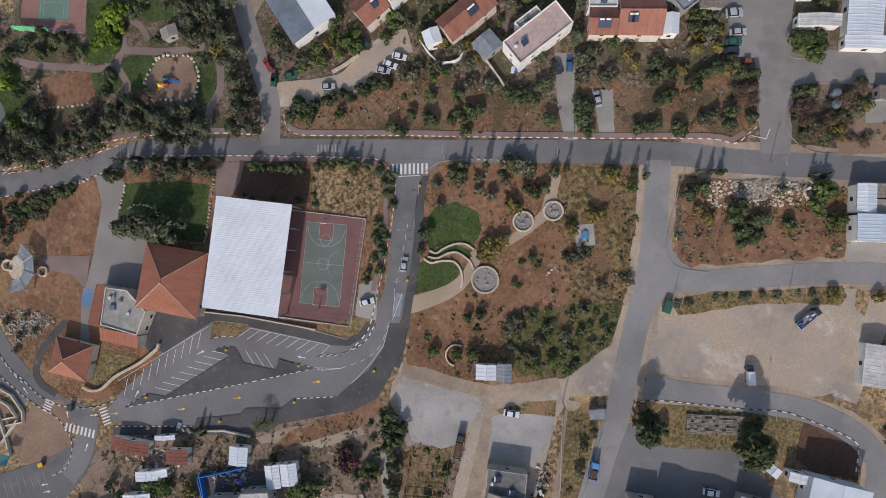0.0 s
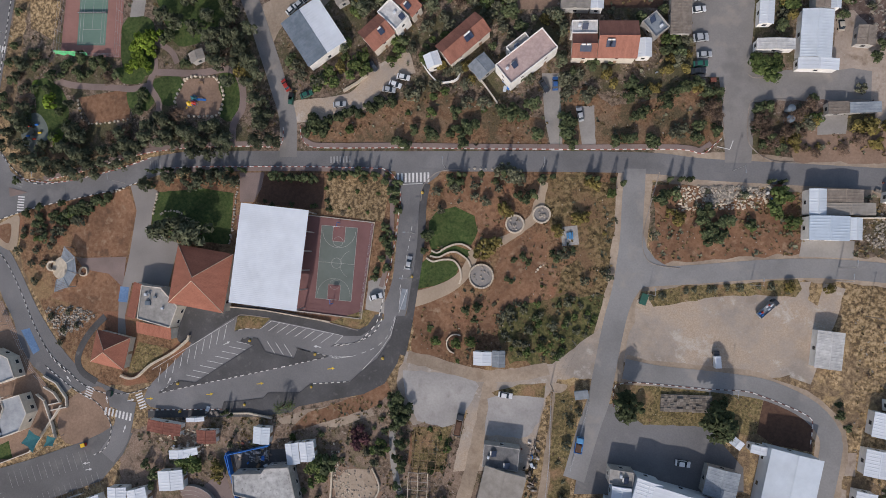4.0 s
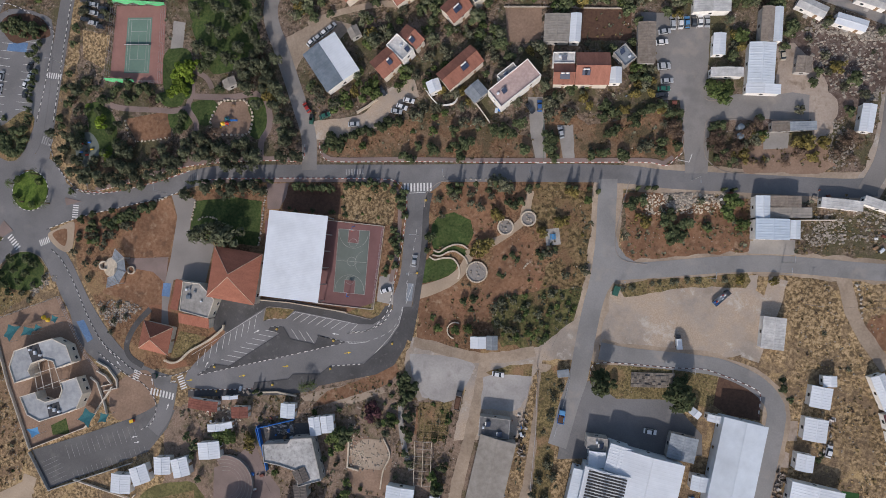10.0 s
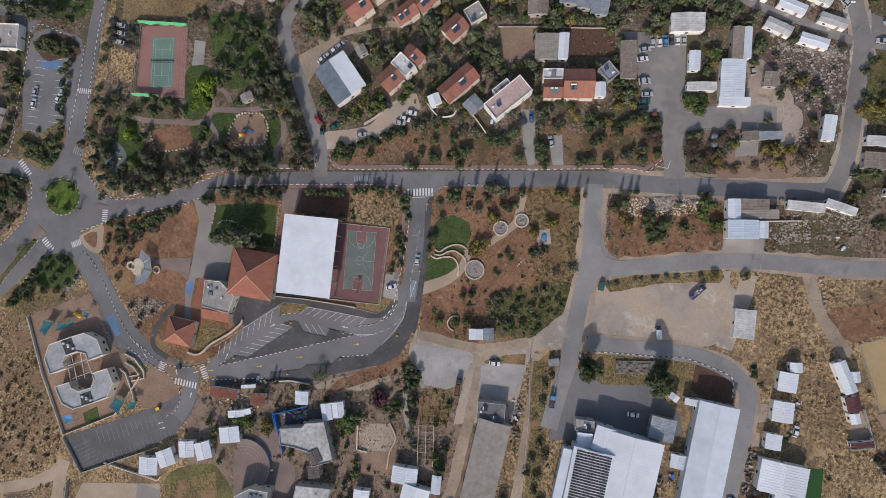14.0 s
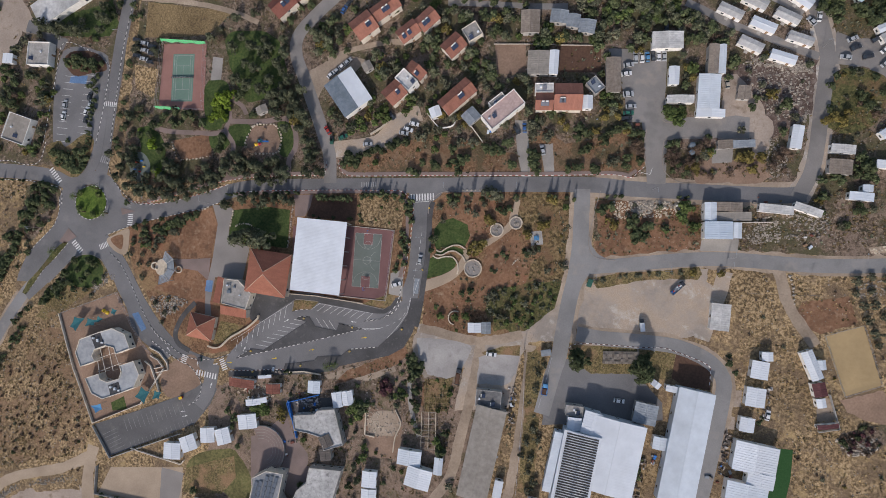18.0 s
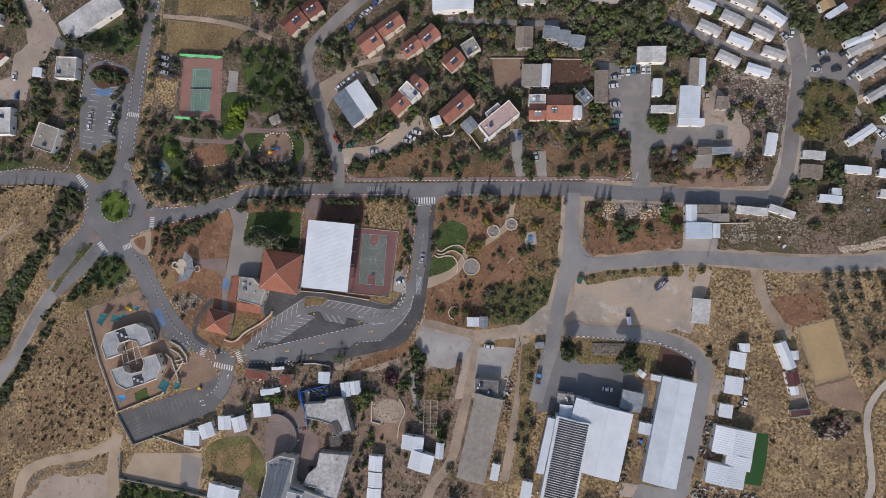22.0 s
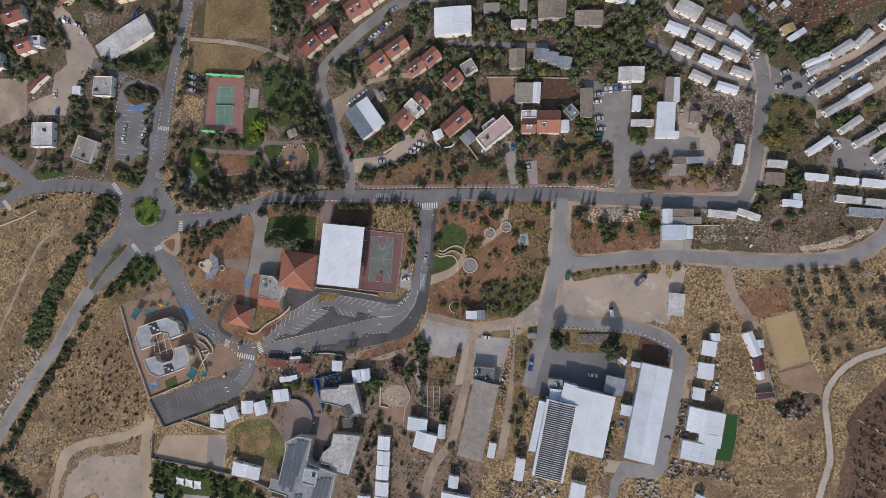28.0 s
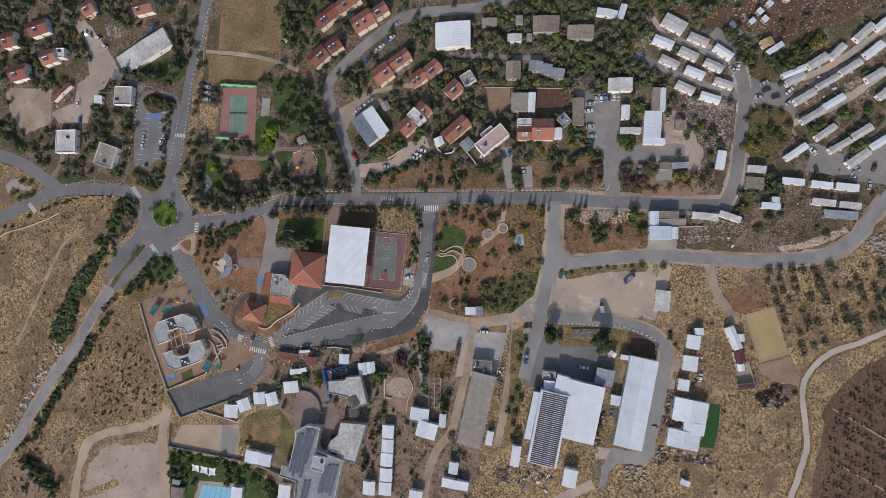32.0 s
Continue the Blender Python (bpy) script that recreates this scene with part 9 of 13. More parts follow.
trees("dark", [(-72.7, 29.0), (-66.8, 28.0), (-61.7, 27.9), (-70.2, 28.5), (-64.2, 28.1), (-58.8, 27.7)], 1.6)
trees("pine", [(-118.4, 26.6), (-109.5, 28.5), (-104.1, 28.0), (-98.8, 27.1), (-93.6, 28.0), (-88.4, 27.7), (-101.5, 25.9)], 1.9, "pines beside the lawn")
trees("dark", [(-154.9, 16.8), (-149.2, 17.6), (-142.7, 20.9), (-138.0, 22.1), (-133.4, 22.9), (-146.4, 18.4), (-139.8, 19.6), (-151.1, 15.4), (-135.7, 21.7)], 1.5, "roadside hedge")
trees("olive", [(-150.4, 11.5), (-153.2, 9.0), (-155.0, 6.4), (-143.0, 14.9), (-145.8, 14.9)], 1.5)
trees("pine", [(-112.1, 10.5), (-108.6, 11.3), (-104.3, 13.7), (-101.6, 10.9), (-103.3, 9.1), (-99.0, 10.0)], 3.6, "dark conifers on the lawn")
trees("dark", [(-76.3, 20.7), (-73.7, 19.5), (-66.9, 19.4), (-58.9, 18.9), (-54.4, 20.4), (-53.9, 17.6)], 1.1)
trees("dark", [(-58.6, 45.6), (-56.1, 43.1), (-59.5, 48.1), (-54.4, 47.1), (-50.3, 47.8), (-46.2, 50.0), (-43.8, 49.1), (-38.9, 50.6), (-35.6, 52.0), (-32.4, 52.7), (-40.5, 51.4), (-37.3, 52.9), (-48.7, 49.3), (-55.3, 45.1)], 1.8, "drive-side hedge")
trees("dark", [(-30.8, 39.1), (-28.0, 37.9), (-11.8, 48.0), (-11.8, 42.5), (-8.7, 43.9), (-9.5, 40.8), (-9.5, 37.7), (-7.2, 42.3), (-5.7, 43.8), (-13.4, 41.0), (-19.3, 40.4), (-20.5, 42.0), (-25.2, 42.9)], 1.7)
trees("green", [(-27.6, 48.5), (-19.7, 48.2), (-18.9, 52.9), (-2.6, 48.4), (-15.0, 55.1), (-47.0, 43.6)], 1.5)
trees("olive", [(-8.0, 50.9), (-18.1, 56.9), (-25.2, 54.0), (-22.8, 57.1), (-27.6, 55.7), (-14.2, 61.4), (-11.1, 62.1), (11.9, 57.9), (10.4, 58.7), (23.1, 56.6), (23.8, 52.0)], 2.0)
trees("dark", [(5.1, 46.6), (8.1, 47.2), (2.8, 48.2), (11.9, 49.4), (14.1, 50.1), (14.1, 40.1), (6.6, 48.8), (9.6, 45.6), (24.4, 42.8), (23.7, 39.8), (23.0, 44.8), (22.2, 41.4)], 1.8)
trees("green", [(-47.2, 72.7), (-48.0, 67.9), (-44.7, 65.3), (-41.4, 63.5), (-51.2, 59.1), (-53.7, 63.3), (-58.7, 60.3), (-57.0, 57.7), (-32.5, 65.5), (-30.1, 68.6), (-30.9, 71.8), (-21.3, 65.7), (-46.3, 62.1), (-55.4, 60.9)], 1.9)
trees("dark", [(-52.7, 28.5), (-48.5, 28.3), (-43.6, 29.1), (-38.0, 28.1), (-34.7, 26.4), (-42.0, 27.4), (-13.4, 26.2), (-10.7, 25.3), (15.5, 25.6)], 1.6)
trees("olive", [(2.7, 28.1, 2.4), (5.7, 27.3, 2.4), (8.0, 26.5, 2), (4.2, 29.6, 2)])
trees("dark", [(-33.1, 23.2), (-31.9, 20.0), (-30.7, 25.5), (-35.1, 11.4), (-33.9, 9.8), (-35.5, 7.5), (-32.7, 7.5), (-33.9, 4.3), (-36.2, 1.2), (-34.6, -1.9), (-37.8, -2.7), (-38.6, -5.1), (-30.7, 16.8), (-34.7, 5.9), (-31.5, 22.8), (-33.5, 2.8)], 1.4, "hedge beside the court")
trees("green", [(-54.7, 24.5), (-44.3, 23.1), (-37.4, 22.2), (-47.2, 18.0), (-53.4, 17.7), (-40.6, 16.3), (-59.6, 18.9)], 0.9, "young garden trees")
trees("olive", [(-11.9, 24.4), (-18.1, 22.5), (-16.5, 16.7), (-11.1, 22.8), (-5.7, 24.2), (-1.9, 19.2), (-5.7, 20.4), (1.9, 23.3), (6.5, 26.3), (8.7, 25.5)], 1.6)
trees("dark", [(10.2, 19.4), (8.0, 20.5), (12.5, 20.8), (-21.2, 8.2), (-22.0, 3.5), (-20.4, 8.9)], 1.5)
trees("yellow", [(-1.9, 4.2, 3), (-4.2, 2.7, 2.2), (0.4, 5.7, 2.4), (3.4, 16.4, 1.9), (19.8, 9.4, 1.7), (25.7, 13.1, 1.8), (4.9, 15.2, 1.5)])
trees("dark", [(6.4, 0.4), (9.4, 1.2), (5.6, -6.4), (-8.8, -15.6), (-5.0, -14.8), (-6.2, -18.7), (-20.4, -21.2), (18.3, 2.7), (19.7, 1.1), (24.9, 3.4), (10.9, -0.4), (21.2, 2.6)], 1.3)
trees("olive", [(2.6, -17.0), (4.8, -16.2), (15.5, 25.4), (1.8, -19.3), (5.5, -18.5), (21.9, 1.9)], 1.6)
trees("green", [(-20.4, -21.6, 1.3), (-18.5, -25.0, 1.4), (-11.9, -26.0, 1.7), (-7.3, -25.2, 1.6), (-11.9, -32.1, 1.1)])
trees("dark", [(-30.5, -43.3), (-29.7, -46.4), (-32.1, -48.8), (-28.9, -50.2), (-30.5, -51.0), (-29.7, -57.8), (-31.3, -62.5), (-28.1, -59.3), (-31.7, -44.9), (-27.4, -47.1)], 1.8)
trees("green", [(-23.5, -60.6), (-20.4, -53.6), (-25.0, -56.9), (-14.2, -57.1), (-15.0, -59.4), (-17.3, -55.8), (-36.8, -58.1), (-36.0, -61.9), (-38.4, -60.5), (-34.8, -59.6)], 1.3)
trees("dark", [(-56.5, -64.0, 2.2), (-53.2, -64.6, 2.2), (-54.8, -66.2, 2.2)])
trees("purple", [(-43.2, -53.8), (-44.0, -58.5), (-42.0, -56.8), (-44.8, -55.4)], 1.8)
trees("olive", [(3.3, -22.7), (7.0, -25.7), (9.2, -26.4), (12.2, -28.5), (15.2, -24.7), (18.1, -20.2), (21.0, -26.9), (18.1, -29.1), (7.7, -29.4), (15.1, -30.7), (19.6, -23.9), (10.7, -21.8), (13.7, -20.3)], 1.4)
trees("green", [(5.5, -27.2), (10.0, -28.6), (15.9, -28.5), (19.5, -29.9), (14.4, -27.0), (17.4, -26.2)], 1.3)
trees("olive", [(22.8, 57.4), (22.1, 64.3), (24.2, 55.8), (30.8, 52.4), (29.3, 51.0), (91.1, 44.9), (90.3, 39.1), (93.6, 40.5), (58.4, 39.4), (55.7, 38.8)], 1.9)
trees("dark", [(24.1, 42.8), (23.4, 39.8), (24.8, 36.7), (22.7, 44.4), (31.6, 61.5), (36.7, 62.8), (43.1, 54.9), (42.4, 50.5), (45.2, 52.6), (47.4, 51.7), (45.2, 45.1), (47.3, 46.5), (43.7, 44.4), (53.7, 47.8), (53.0, 50.0), (55.8, 51.4)], 1.8)
trees("dark", [(57.9, 52.8), (60.0, 53.4), (62.8, 54.1), (48.6, 37.5), (49.3, 36.0), (42.9, 37.7), (37.9, 37.1), (40.8, 37.8), (61.9, 37.1), (62.6, 40.8), (65.5, 51.0), (68.3, 50.9), (68.3, 47.9), (67.4, 39.1), (50.0, 36.0)], 1.7)
trees("yellow", [(35.6, 58.3), (37.7, 55.2), (60.2, 63.1), (53.8, 58.2), (50.2, 53.1), (62.8, 52.6), (48.1, 53.2)], 1.6)
trees("bare", [(65.5, 45.1), (66.9, 46.5), (88.4, 42.1), (87.0, 37.8), (68.2, 42.8), (79.7, 40.9)], 2.0)
trees("green", [(82.1, 58.6, 2.8), (85.5, 59.9, 2), (80.1, 57.2, 1.8), (83.1, 56.0, 2), (55.0, 68.8, 2), (52.9, 67.5, 1.8), (58.4, 64.2, 1.4), (95.6, 41.5, 1.8)])
trees("dark", [(79.8, 45.3), (81.0, 42.3), (79.0, 38.8), (82.5, 45.9), (82.9, 36.5), (84.2, 32.8), (80.9, 34.4), (93.1, 45.5), (95.1, 47.6), (85.5, 33.5)], 1.6)
trees("dark", [(51.2, 18.7), (55.4, 20.1), (64.3, 14.9), (64.9, 7.6), (68.3, 11.2), (69.0, 7.6), (64.8, 5.5), (62.9, 12.0), (66.3, 9.1), (70.4, 11.9), (52.6, 20.2)], 1.8)
trees("yellow", [(56.7, 13.5), (53.9, 14.3), (56.0, 12.1), (30.6, 24.3), (29.0, 13.8), (26.8, 13.1), (87.4, -8.1), (98.4, -8.8), (32.0, 23.5)], 1.6)
trees("green", [(84.6, 18.2, 2.5), (83.8, 13.9, 2), (88.1, 11.0, 2), (77.1, 9.7, 1.6), (82.6, 16.1, 2), (37.0, 20.4, 1.5)])
trees("olive", [(37.7, 12.3), (35.4, 6.3), (24.6, 2.6), (20.2, 0.4), (35.3, -4.8), (32.4, -10.7), (50.3, 8.5), (53.8, 7.0), (48.9, 7.7), (28.1, -6.3), (23.0, -13.0), (36.2, 10.8)], 1.3)
trees("olive", [(69.9, -8.3), (79.3, -8.2), (87.3, -9.6), (48.3, -11.4), (66.4, -9.1), (65.1, -9.1), (60.9, -9.1), (58.2, -9.5), (73.9, -8.6), (82.7, -8.2), (51.2, -11.0)], 1.0, "shrubs along the gravel lot")
trees("cypress", [(-89.1, -49.7, 1.3), (-87.3, -50.6, 1.1)])
trees("tall", [(38.2, -43.2, 3.6)])
trees("tall", [(63.6, -47.3, 3.9), (66.1, -48.3, 2.9)])
trees("dark", [(38.2, -43.0, 1.8), (43.5, -44.7, 1.8), (66.0, -43.9, 1.8), (64.7, -48.3, 1.8)])
trees("olive", [(21.3, -43.8), (23.5, -45.2), (22.0, -48.2), (23.4, -50.4), (22.7, -54.1), (25.6, -46.6), (21.9, -57.0)], 1.3)
# western quarter
trees("pine", [(-299.5, 170.3), (-291.9, 170.4), (-297.5, 163.3), (-289.9, 162.6), (-282.5, 168.6), (-265.6, 165.3), (-258.3, 166.2), (-252.7, 162.3), (-278.5, 158.1), (-288.8, 154.0), (-225.6, 163.0), (-218.4, 162.3), (-214.8, 155.4), (-190.4, 159.6), (-185.2, 154.2), (-176.6, 151.8), (-169.7, 143.1), (-176.6, 145.3), (-183.4, 158.9), (-173.1, 137.0)], 2.1)
trees("dark", [(-294.7, 156.7), (-288.7, 144.3), (-281.2, 145.4), (-286.7, 139.1), (-301.9, 138.7), (-292.3, 136.2), (-279.2, 135.1), (-282.9, 132.1), (-258.9, 140.1), (-249.7, 137.6), (-244.2, 138.8), (-253.4, 144.6), (-240.8, 156.7), (-233.6, 157.7), (-170.4, 134.0), (-179.0, 131.5), (-177.2, 125.0), (-172.1, 126.2), (-178.9, 118.7), (-175.5, 121.6)], 1.9)
trees("olive", [(-194.4, 115.1), (-199.6, 118.8), (-204.9, 117.6), (-211.9, 118.1), (-215.4, 115.1), (-208.4, 121.1), (-192.7, 119.8), (-232.9, 88.8), (-229.4, 95.0), (-236.4, 85.8), (-232.8, 82.3), (-224.2, 112.6), (-227.7, 109.6), (-220.5, 96.1)], 1.9)
trees("dark", [(-196.0, 97.6), (-189.2, 98.7), (-185.7, 95.3), (-194.3, 102.3), (-182.3, 98.2), (-191.7, 95.7), (-187.4, 100.2), (-197.8, 100.1), (-184.0, 92.0)], 1.6, "trees in the car park island")
trees("green", [(-213.4, 90.7), (-210.0, 97.0), (-208.1, 85.6), (-225.7, 85.1), (-229.1, 74.0), (-236.3, 76.0), (-241.6, 71.5), (-215.0, 74.8), (-274.5, 81.6), (-283.7, 77.2), (-287.4, 74.1), (-297.4, 106.3), (-299.5, 114.9), (-216.9, 87.8), (-211.5, 74.6)], 1.7)
trees("dark", [(-167.0, 97.1), (-168.7, 90.9), (-170.4, 78.4), (-172.1, 72.3), (-170.4, 65.9), (-173.7, 59.8), (-162.0, 70.1), (-165.3, 119.2), (-162.0, 120.5), (-167.0, 132.1), (-165.3, 125.6), (-162.0, 62.3), (-163.7, 74.9)], 1.6)
trees("pine", [(-107.1, 142.0), (-113.4, 148.9), (-105.6, 126.4), (-102.2, 150.9), (-112.1, 114.5), (-109.0, 105.0), (-113.8, 100.8), (-104.3, 100.1), (-107.5, 92.6), (-112.4, 85.3), (-106.0, 81.8), (-102.5, 115.3), (-103.9, 134.0)], 2.3)
trees("bright", [(-117.2, 77.9, 2.6), (-123.7, 75.3, 2), (-118.9, 68.9, 2.4), (-114.0, 79.3, 2)])
trees("dark", [(-143.8, 65.9), (-152.0, 66.4), (-157.0, 62.0), (-138.8, 70.3), (-134.0, 68.5), (-148.7, 70.9), (-160.3, 71.6), (-135.6, 63.9), (-129.9, 65.9)], 1.6)
trees("dark", [(-190.1, 87.8), (-189.0, 83.0), (-188.0, 78.2), (-188.6, 73.4), (-189.3, 68.7), (-190.0, 64.0), (-200.8, 61.4), (-190.5, 60.9), (-188.0, 87.7), (-189.7, 75.9)], 1.0, "car park shrubs")
# northern village
trees("pine", [(-97.1, 148.8), (-100.3, 144.5), (-104.3, 151.1), (-76.8, 136.1), (-72.2, 134.2), (-69.0, 141.5), (-66.0, 133.6), (-100.8, 98.3), (-96.1, 99.4), (-97.7, 95.0), (-91.4, 91.5), (-88.3, 95.8), (-96.2, 84.2), (-90.0, 80.8), (-94.7, 76.5), (-97.6, 102.6), (-88.2, 101.9), (-86.8, 83.6), (-82.5, 60.7), (-85.5, 66.9)], 2.3)
trees("pine", [(-88.7, 61.1), (-83.9, 72.8), (-79.3, 66.5), (-102.5, 89.2), (-100.2, 79.9), (-89.9, 88.3), (-86.9, 76.0), (-80.7, 78.6), (-101.1, 70.8), (-94.8, 69.0), (-90.9, 67.2)], 2.2)
trees("dark", [(-75.8, 118.1), (-80.5, 117.0), (-85.3, 111.2), (-77.6, 107.6), (-69.8, 107.0), (-65.1, 109.6), (-66.8, 105.2), (-44.9, 130.6), (-34.4, 131.2), (-31.3, 135.4), (-29.7, 138.3), (-37.1, 143.5), (-8.9, 142.3), (-62.2, 100.3), (-59.2, 95.6), (-71.5, 96.5), (-65.4, 94.5), (-66.9, 97.6), (-41.0, 98.7)], 1.8)
trees("green", [(15.7, 139.9), (16.9, 130.9), (24.0, 130.2), (26.7, 125.6), (30.7, 119.4), (45.3, 136.9), (46.5, 132.5), (42.5, 135.8), (39.1, 118.6), (44.6, 115.3), (47.5, 119.3), (49.9, 110.5), (54.2, 113.0), (58.2, 109.8), (61.0, 113.8), (63.6, 109.3), (64.7, 103.5), (60.6, 101.0)], 1.9)
trees("dark", [(30.6, 116.5), (24.9, 114.1), (13.6, 115.0), (7.8, 112.6), (2.2, 119.0), (-5.2, 115.2), (-9.6, 111.1), (4.7, 105.5), (8.9, 100.8), (1.6, 95.5), (7.4, 98.0), (-12.6, 109.9), (-5.4, 106.3), (11.5, 93.3), (15.8, 94.4), (10.3, 99.2), (-18.8, 95.6), (-23.2, 94.4), (-18.9, 89.7), (-13.2, 86.3)], 1.8)
trees("olive", [(-36.6, 92.4), (-38.2, 88.1), (-24.6, 101.9), (-30.6, 95.0), (-19.1, 82.3), (-14.8, 79.1), (-20.7, 76.5), (-25.3, 69.5), (1.2, 80.9), (-0.3, 78.1), (3.9, 74.9), (19.6, 78.2), (22.4, 75.2), (-13.4, 76.1), (-8.1, 56.8), (-2.5, 50.7)], 1.8)
trees("dark", [(43.9, 93.7), (35.5, 94.4), (30.0, 94.8), (25.8, 95.1), (55.2, 102.9), (50.4, 83.3), (49.1, 86.2), (52.9, 77.4), (56.6, 67.2), (53.8, 64.6), (46.0, 75.0), (41.0, 91.8), (52.0, 91.7), (48.3, 102.0), (9.6, 74.5), (6.9, 79.1)], 1.8)
trees("yellow", [(11.4, 138.8), (12.7, 134.2), (8.5, 137.6), (55.1, 61.7), (59.0, 58.6), (-7.9, 62.6), (-6.6, 58.1), (-16.6, 63.1)], 1.7)
trees("dark", [(25.5, 133.0), (24.3, 139.0), (34.1, 136.6), (51.9, 126.2), (53.6, 136.1), (56.1, 130.1), (62.6, 119.4), (57.0, 117.1), (19.2, 113.1), (22.0, 109.9), (16.1, 104.6), (13.4, 107.7), (20.4, 104.2), (2.1, 114.6), (-3.6, 118.0), (-17.2, 101.4)], 1.8)
trees("green", [(-32.2, 90.6), (-35.3, 84.9), (-19.3, 72.0), (-14.9, 73.2), (-21.9, 86.9), (7.1, 87.8), (-0.1, 86.8), (4.1, 83.6), (12.6, 81.6), (-10.3, 86.1), (0.2, 100.0), (-16.9, 114.7), (-27.2, 117.0), (-36.3, 111.8), (-34.6, 119.2)], 1.6)
# camp and stores
trees("olive", [(81.4, 124.8), (84.0, 123.2), (77.2, 121.0), (66.0, 109.1), (71.5, 111.5), (77.8, 102.4), (74.1, 111.3), (96.0, 92.6), (100.0, 93.6), (93.6, 98.3), (97.4, 126.2), (85.6, 128.7), (120.7, 123.9), (125.9, 123.5)], 1.8)
trees("dark", [(136.7, 111.4), (140.7, 115.1), (141.7, 109.5), (144.1, 106.6), (146.3, 102.3), (148.8, 102.1), (147.3, 96.7), (158.3, 94.5), (156.0, 97.4), (160.7, 91.6), (168.4, 99.1), (65.2, 87.9), (105.8, 77.9), (104.3, 72.5), (107.1, 79.2)], 1.8)
trees("yellow", [(180.8, 104.7, 2.8), (175.9, 103.8, 2.4), (173.7, 106.7, 2), (143.9, 53.6, 2.4), (148.9, 54.7, 2.2), (140.2, 52.5, 2), (121.9, 64.5, 1.8), (87.5, 77.8, 1.6), (69.2, 86.1, 1.6), (73.2, 85.9, 1.4), (84.8, 108.9, 1.6), (178.6, 107.6, 2.4), (146.3, 51.5, 2)])
trees("dark", [(143.1, 66.4, 1.8), (145.2, 70.2, 1.6), (151.3, 71.8, 1.6), (159.6, 69.2, 1.6), (162.9, 62.4, 1.7), (154.4, 61.6, 2), (156.0, 57.6, 1.8), (142.1, 57.1, 1.5)])
trees("dark", [(153.8, 97.6), (157.3, 94.6), (161.2, 98.9), (164.7, 96.7), (168.5, 101.6), (172.0, 100.0), (175.8, 103.7), (180.0, 104.0), (159.0, 91.8), (165.7, 92.6), (170.7, 96.8), (162.1, 94.2)], 2.2)
trees("dark", [(135.6, 114.0), (137.3, 109.7), (139.5, 105.5), (141.8, 101.2), (144.0, 97.0), (138.6, 112.3), (143.1, 103.8), (140.5, 99.3), (146.9, 93.4)], 2.0)
trees("dark", [(187.7, 53.3), (190.8, 55.7), (194.5, 59.4), (198.2, 63.0), (193.1, 66.0), (200.1, 66.8), (183.6, 62.7), (172.8, 60.8), (175.1, 58.0), (177.6, 60.5), (192.0, 46.6), (194.4, 48.4), (203.6, 86.0), (200.2, 87.6), (172.5, 76.6)], 1.6, "shrubs between mobile homes")
trees("dark", [(-238.8, -44.1), (-241.4, -49.4), (-244.4, -54.8), (-248.2, -59.5), (-252.0, -64.9), (-256.0, -70.3), (-259.4, -75.4), (-262.8, -80.6), (-265.4, -86.2), (-268.5, -92.4), (-272.3, -96.2), (-240.5, -47.1), (-246.5, -57.4), (-254.2, -67.6), (-261.1, -78.0), (-267.1, -89.3)], 1.5, "roadside hedge")
trees("dark", [(-281.1, -119.7), (-274.9, -120.3), (-271.3, -126.3), (-267.7, -129.2), (-264.1, -132.1), (-260.6, -135.0), (-269.4, -132.3), (-276.5, -127.2), (-278.4, -121.9), (-266.0, -126.1), (-273.1, -123.3)], 2.0, "dark hedge on the slope")
trees("dark", [(-181.6, -108.9), (-177.5, -111.5), (-174.3, -110.2), (-182.9, -114.8), (-179.9, -118.4), (-181.2, -123.6), (-182.8, -128.0), (-171.8, -111.9), (-166.2, -113.7), (-154.2, -115.5), (-149.5, -117.1), (-144.7, -118.1), (-141.6, -122.4), (-136.9, -119.4), (-146.3, -122.5), (-143.2, -126.7), (-178.3, -129.3)], 1.7, "hedge round the pool garden")
trees("green", [(174.8, 61.1), (178.5, 62.2), (173.5, 58.5), (193.1, 48.1), (196.7, 50.5), (191.7, 44.3), (188.2, 65.5), (200.1, 67.3), (81.5, 58.7), (85.3, 57.1), (79.5, 60.2), (83.3, 55.1)], 2.0)
trees("olive", [(126.8, 61.4), (108.5, 50.2), (65.2, 52.7), (63.7, 47.2), (88.6, 73.6), (118.0, 63.3), (122.8, 57.6), (129.0, 54.5), (117.0, 68.9), (112.1, 74.7), (133.5, 69.2)], 1.5)
# round the roundabout and the south-west road
trees("dark", [(-218.7, 38.2), (-216.9, 31.7), (-222.1, 25.6), (-223.8, 20.9), (-226.4, 16.2), (-228.9, 10.0), (-232.4, 5.3), (-235.9, -0.9), (-239.4, -5.6), (-242.8, -11.8), (-246.3, -16.5), (-249.8, -21.2), (-253.3, -25.9), (-255.1, -30.6), (-257.7, -35.3), (-213.4, 39.5), (-211.7, 34.7), (-232.5, 14.8), (-237.7, 3.9), (-244.7, -7.0), (-251.7, -18.0)], 2.4, "road hedge")
trees("dark", [(-220.4, 31.9), (-224.7, 25.7), (-228.1, 13.1), (-229.8, 7.6), (-234.2, 2.2), (-237.6, -3.2), (-241.1, -8.7), (-248.1, -18.8), (-252.5, -22.7), (-255.9, -33.0), (-258.5, -38.5), (-260.3, -40.0), (-219.5, 28.7), (-208.2, 37.7), (-209.9, 29.9)], 2.3, "road hedge")
trees("green", [(-192.6, 35.0, 1.7), (-183.6, 34.6, 1.7), (-193.6, 28.6, 1.7), (-186.0, 24.9, 1.7)])
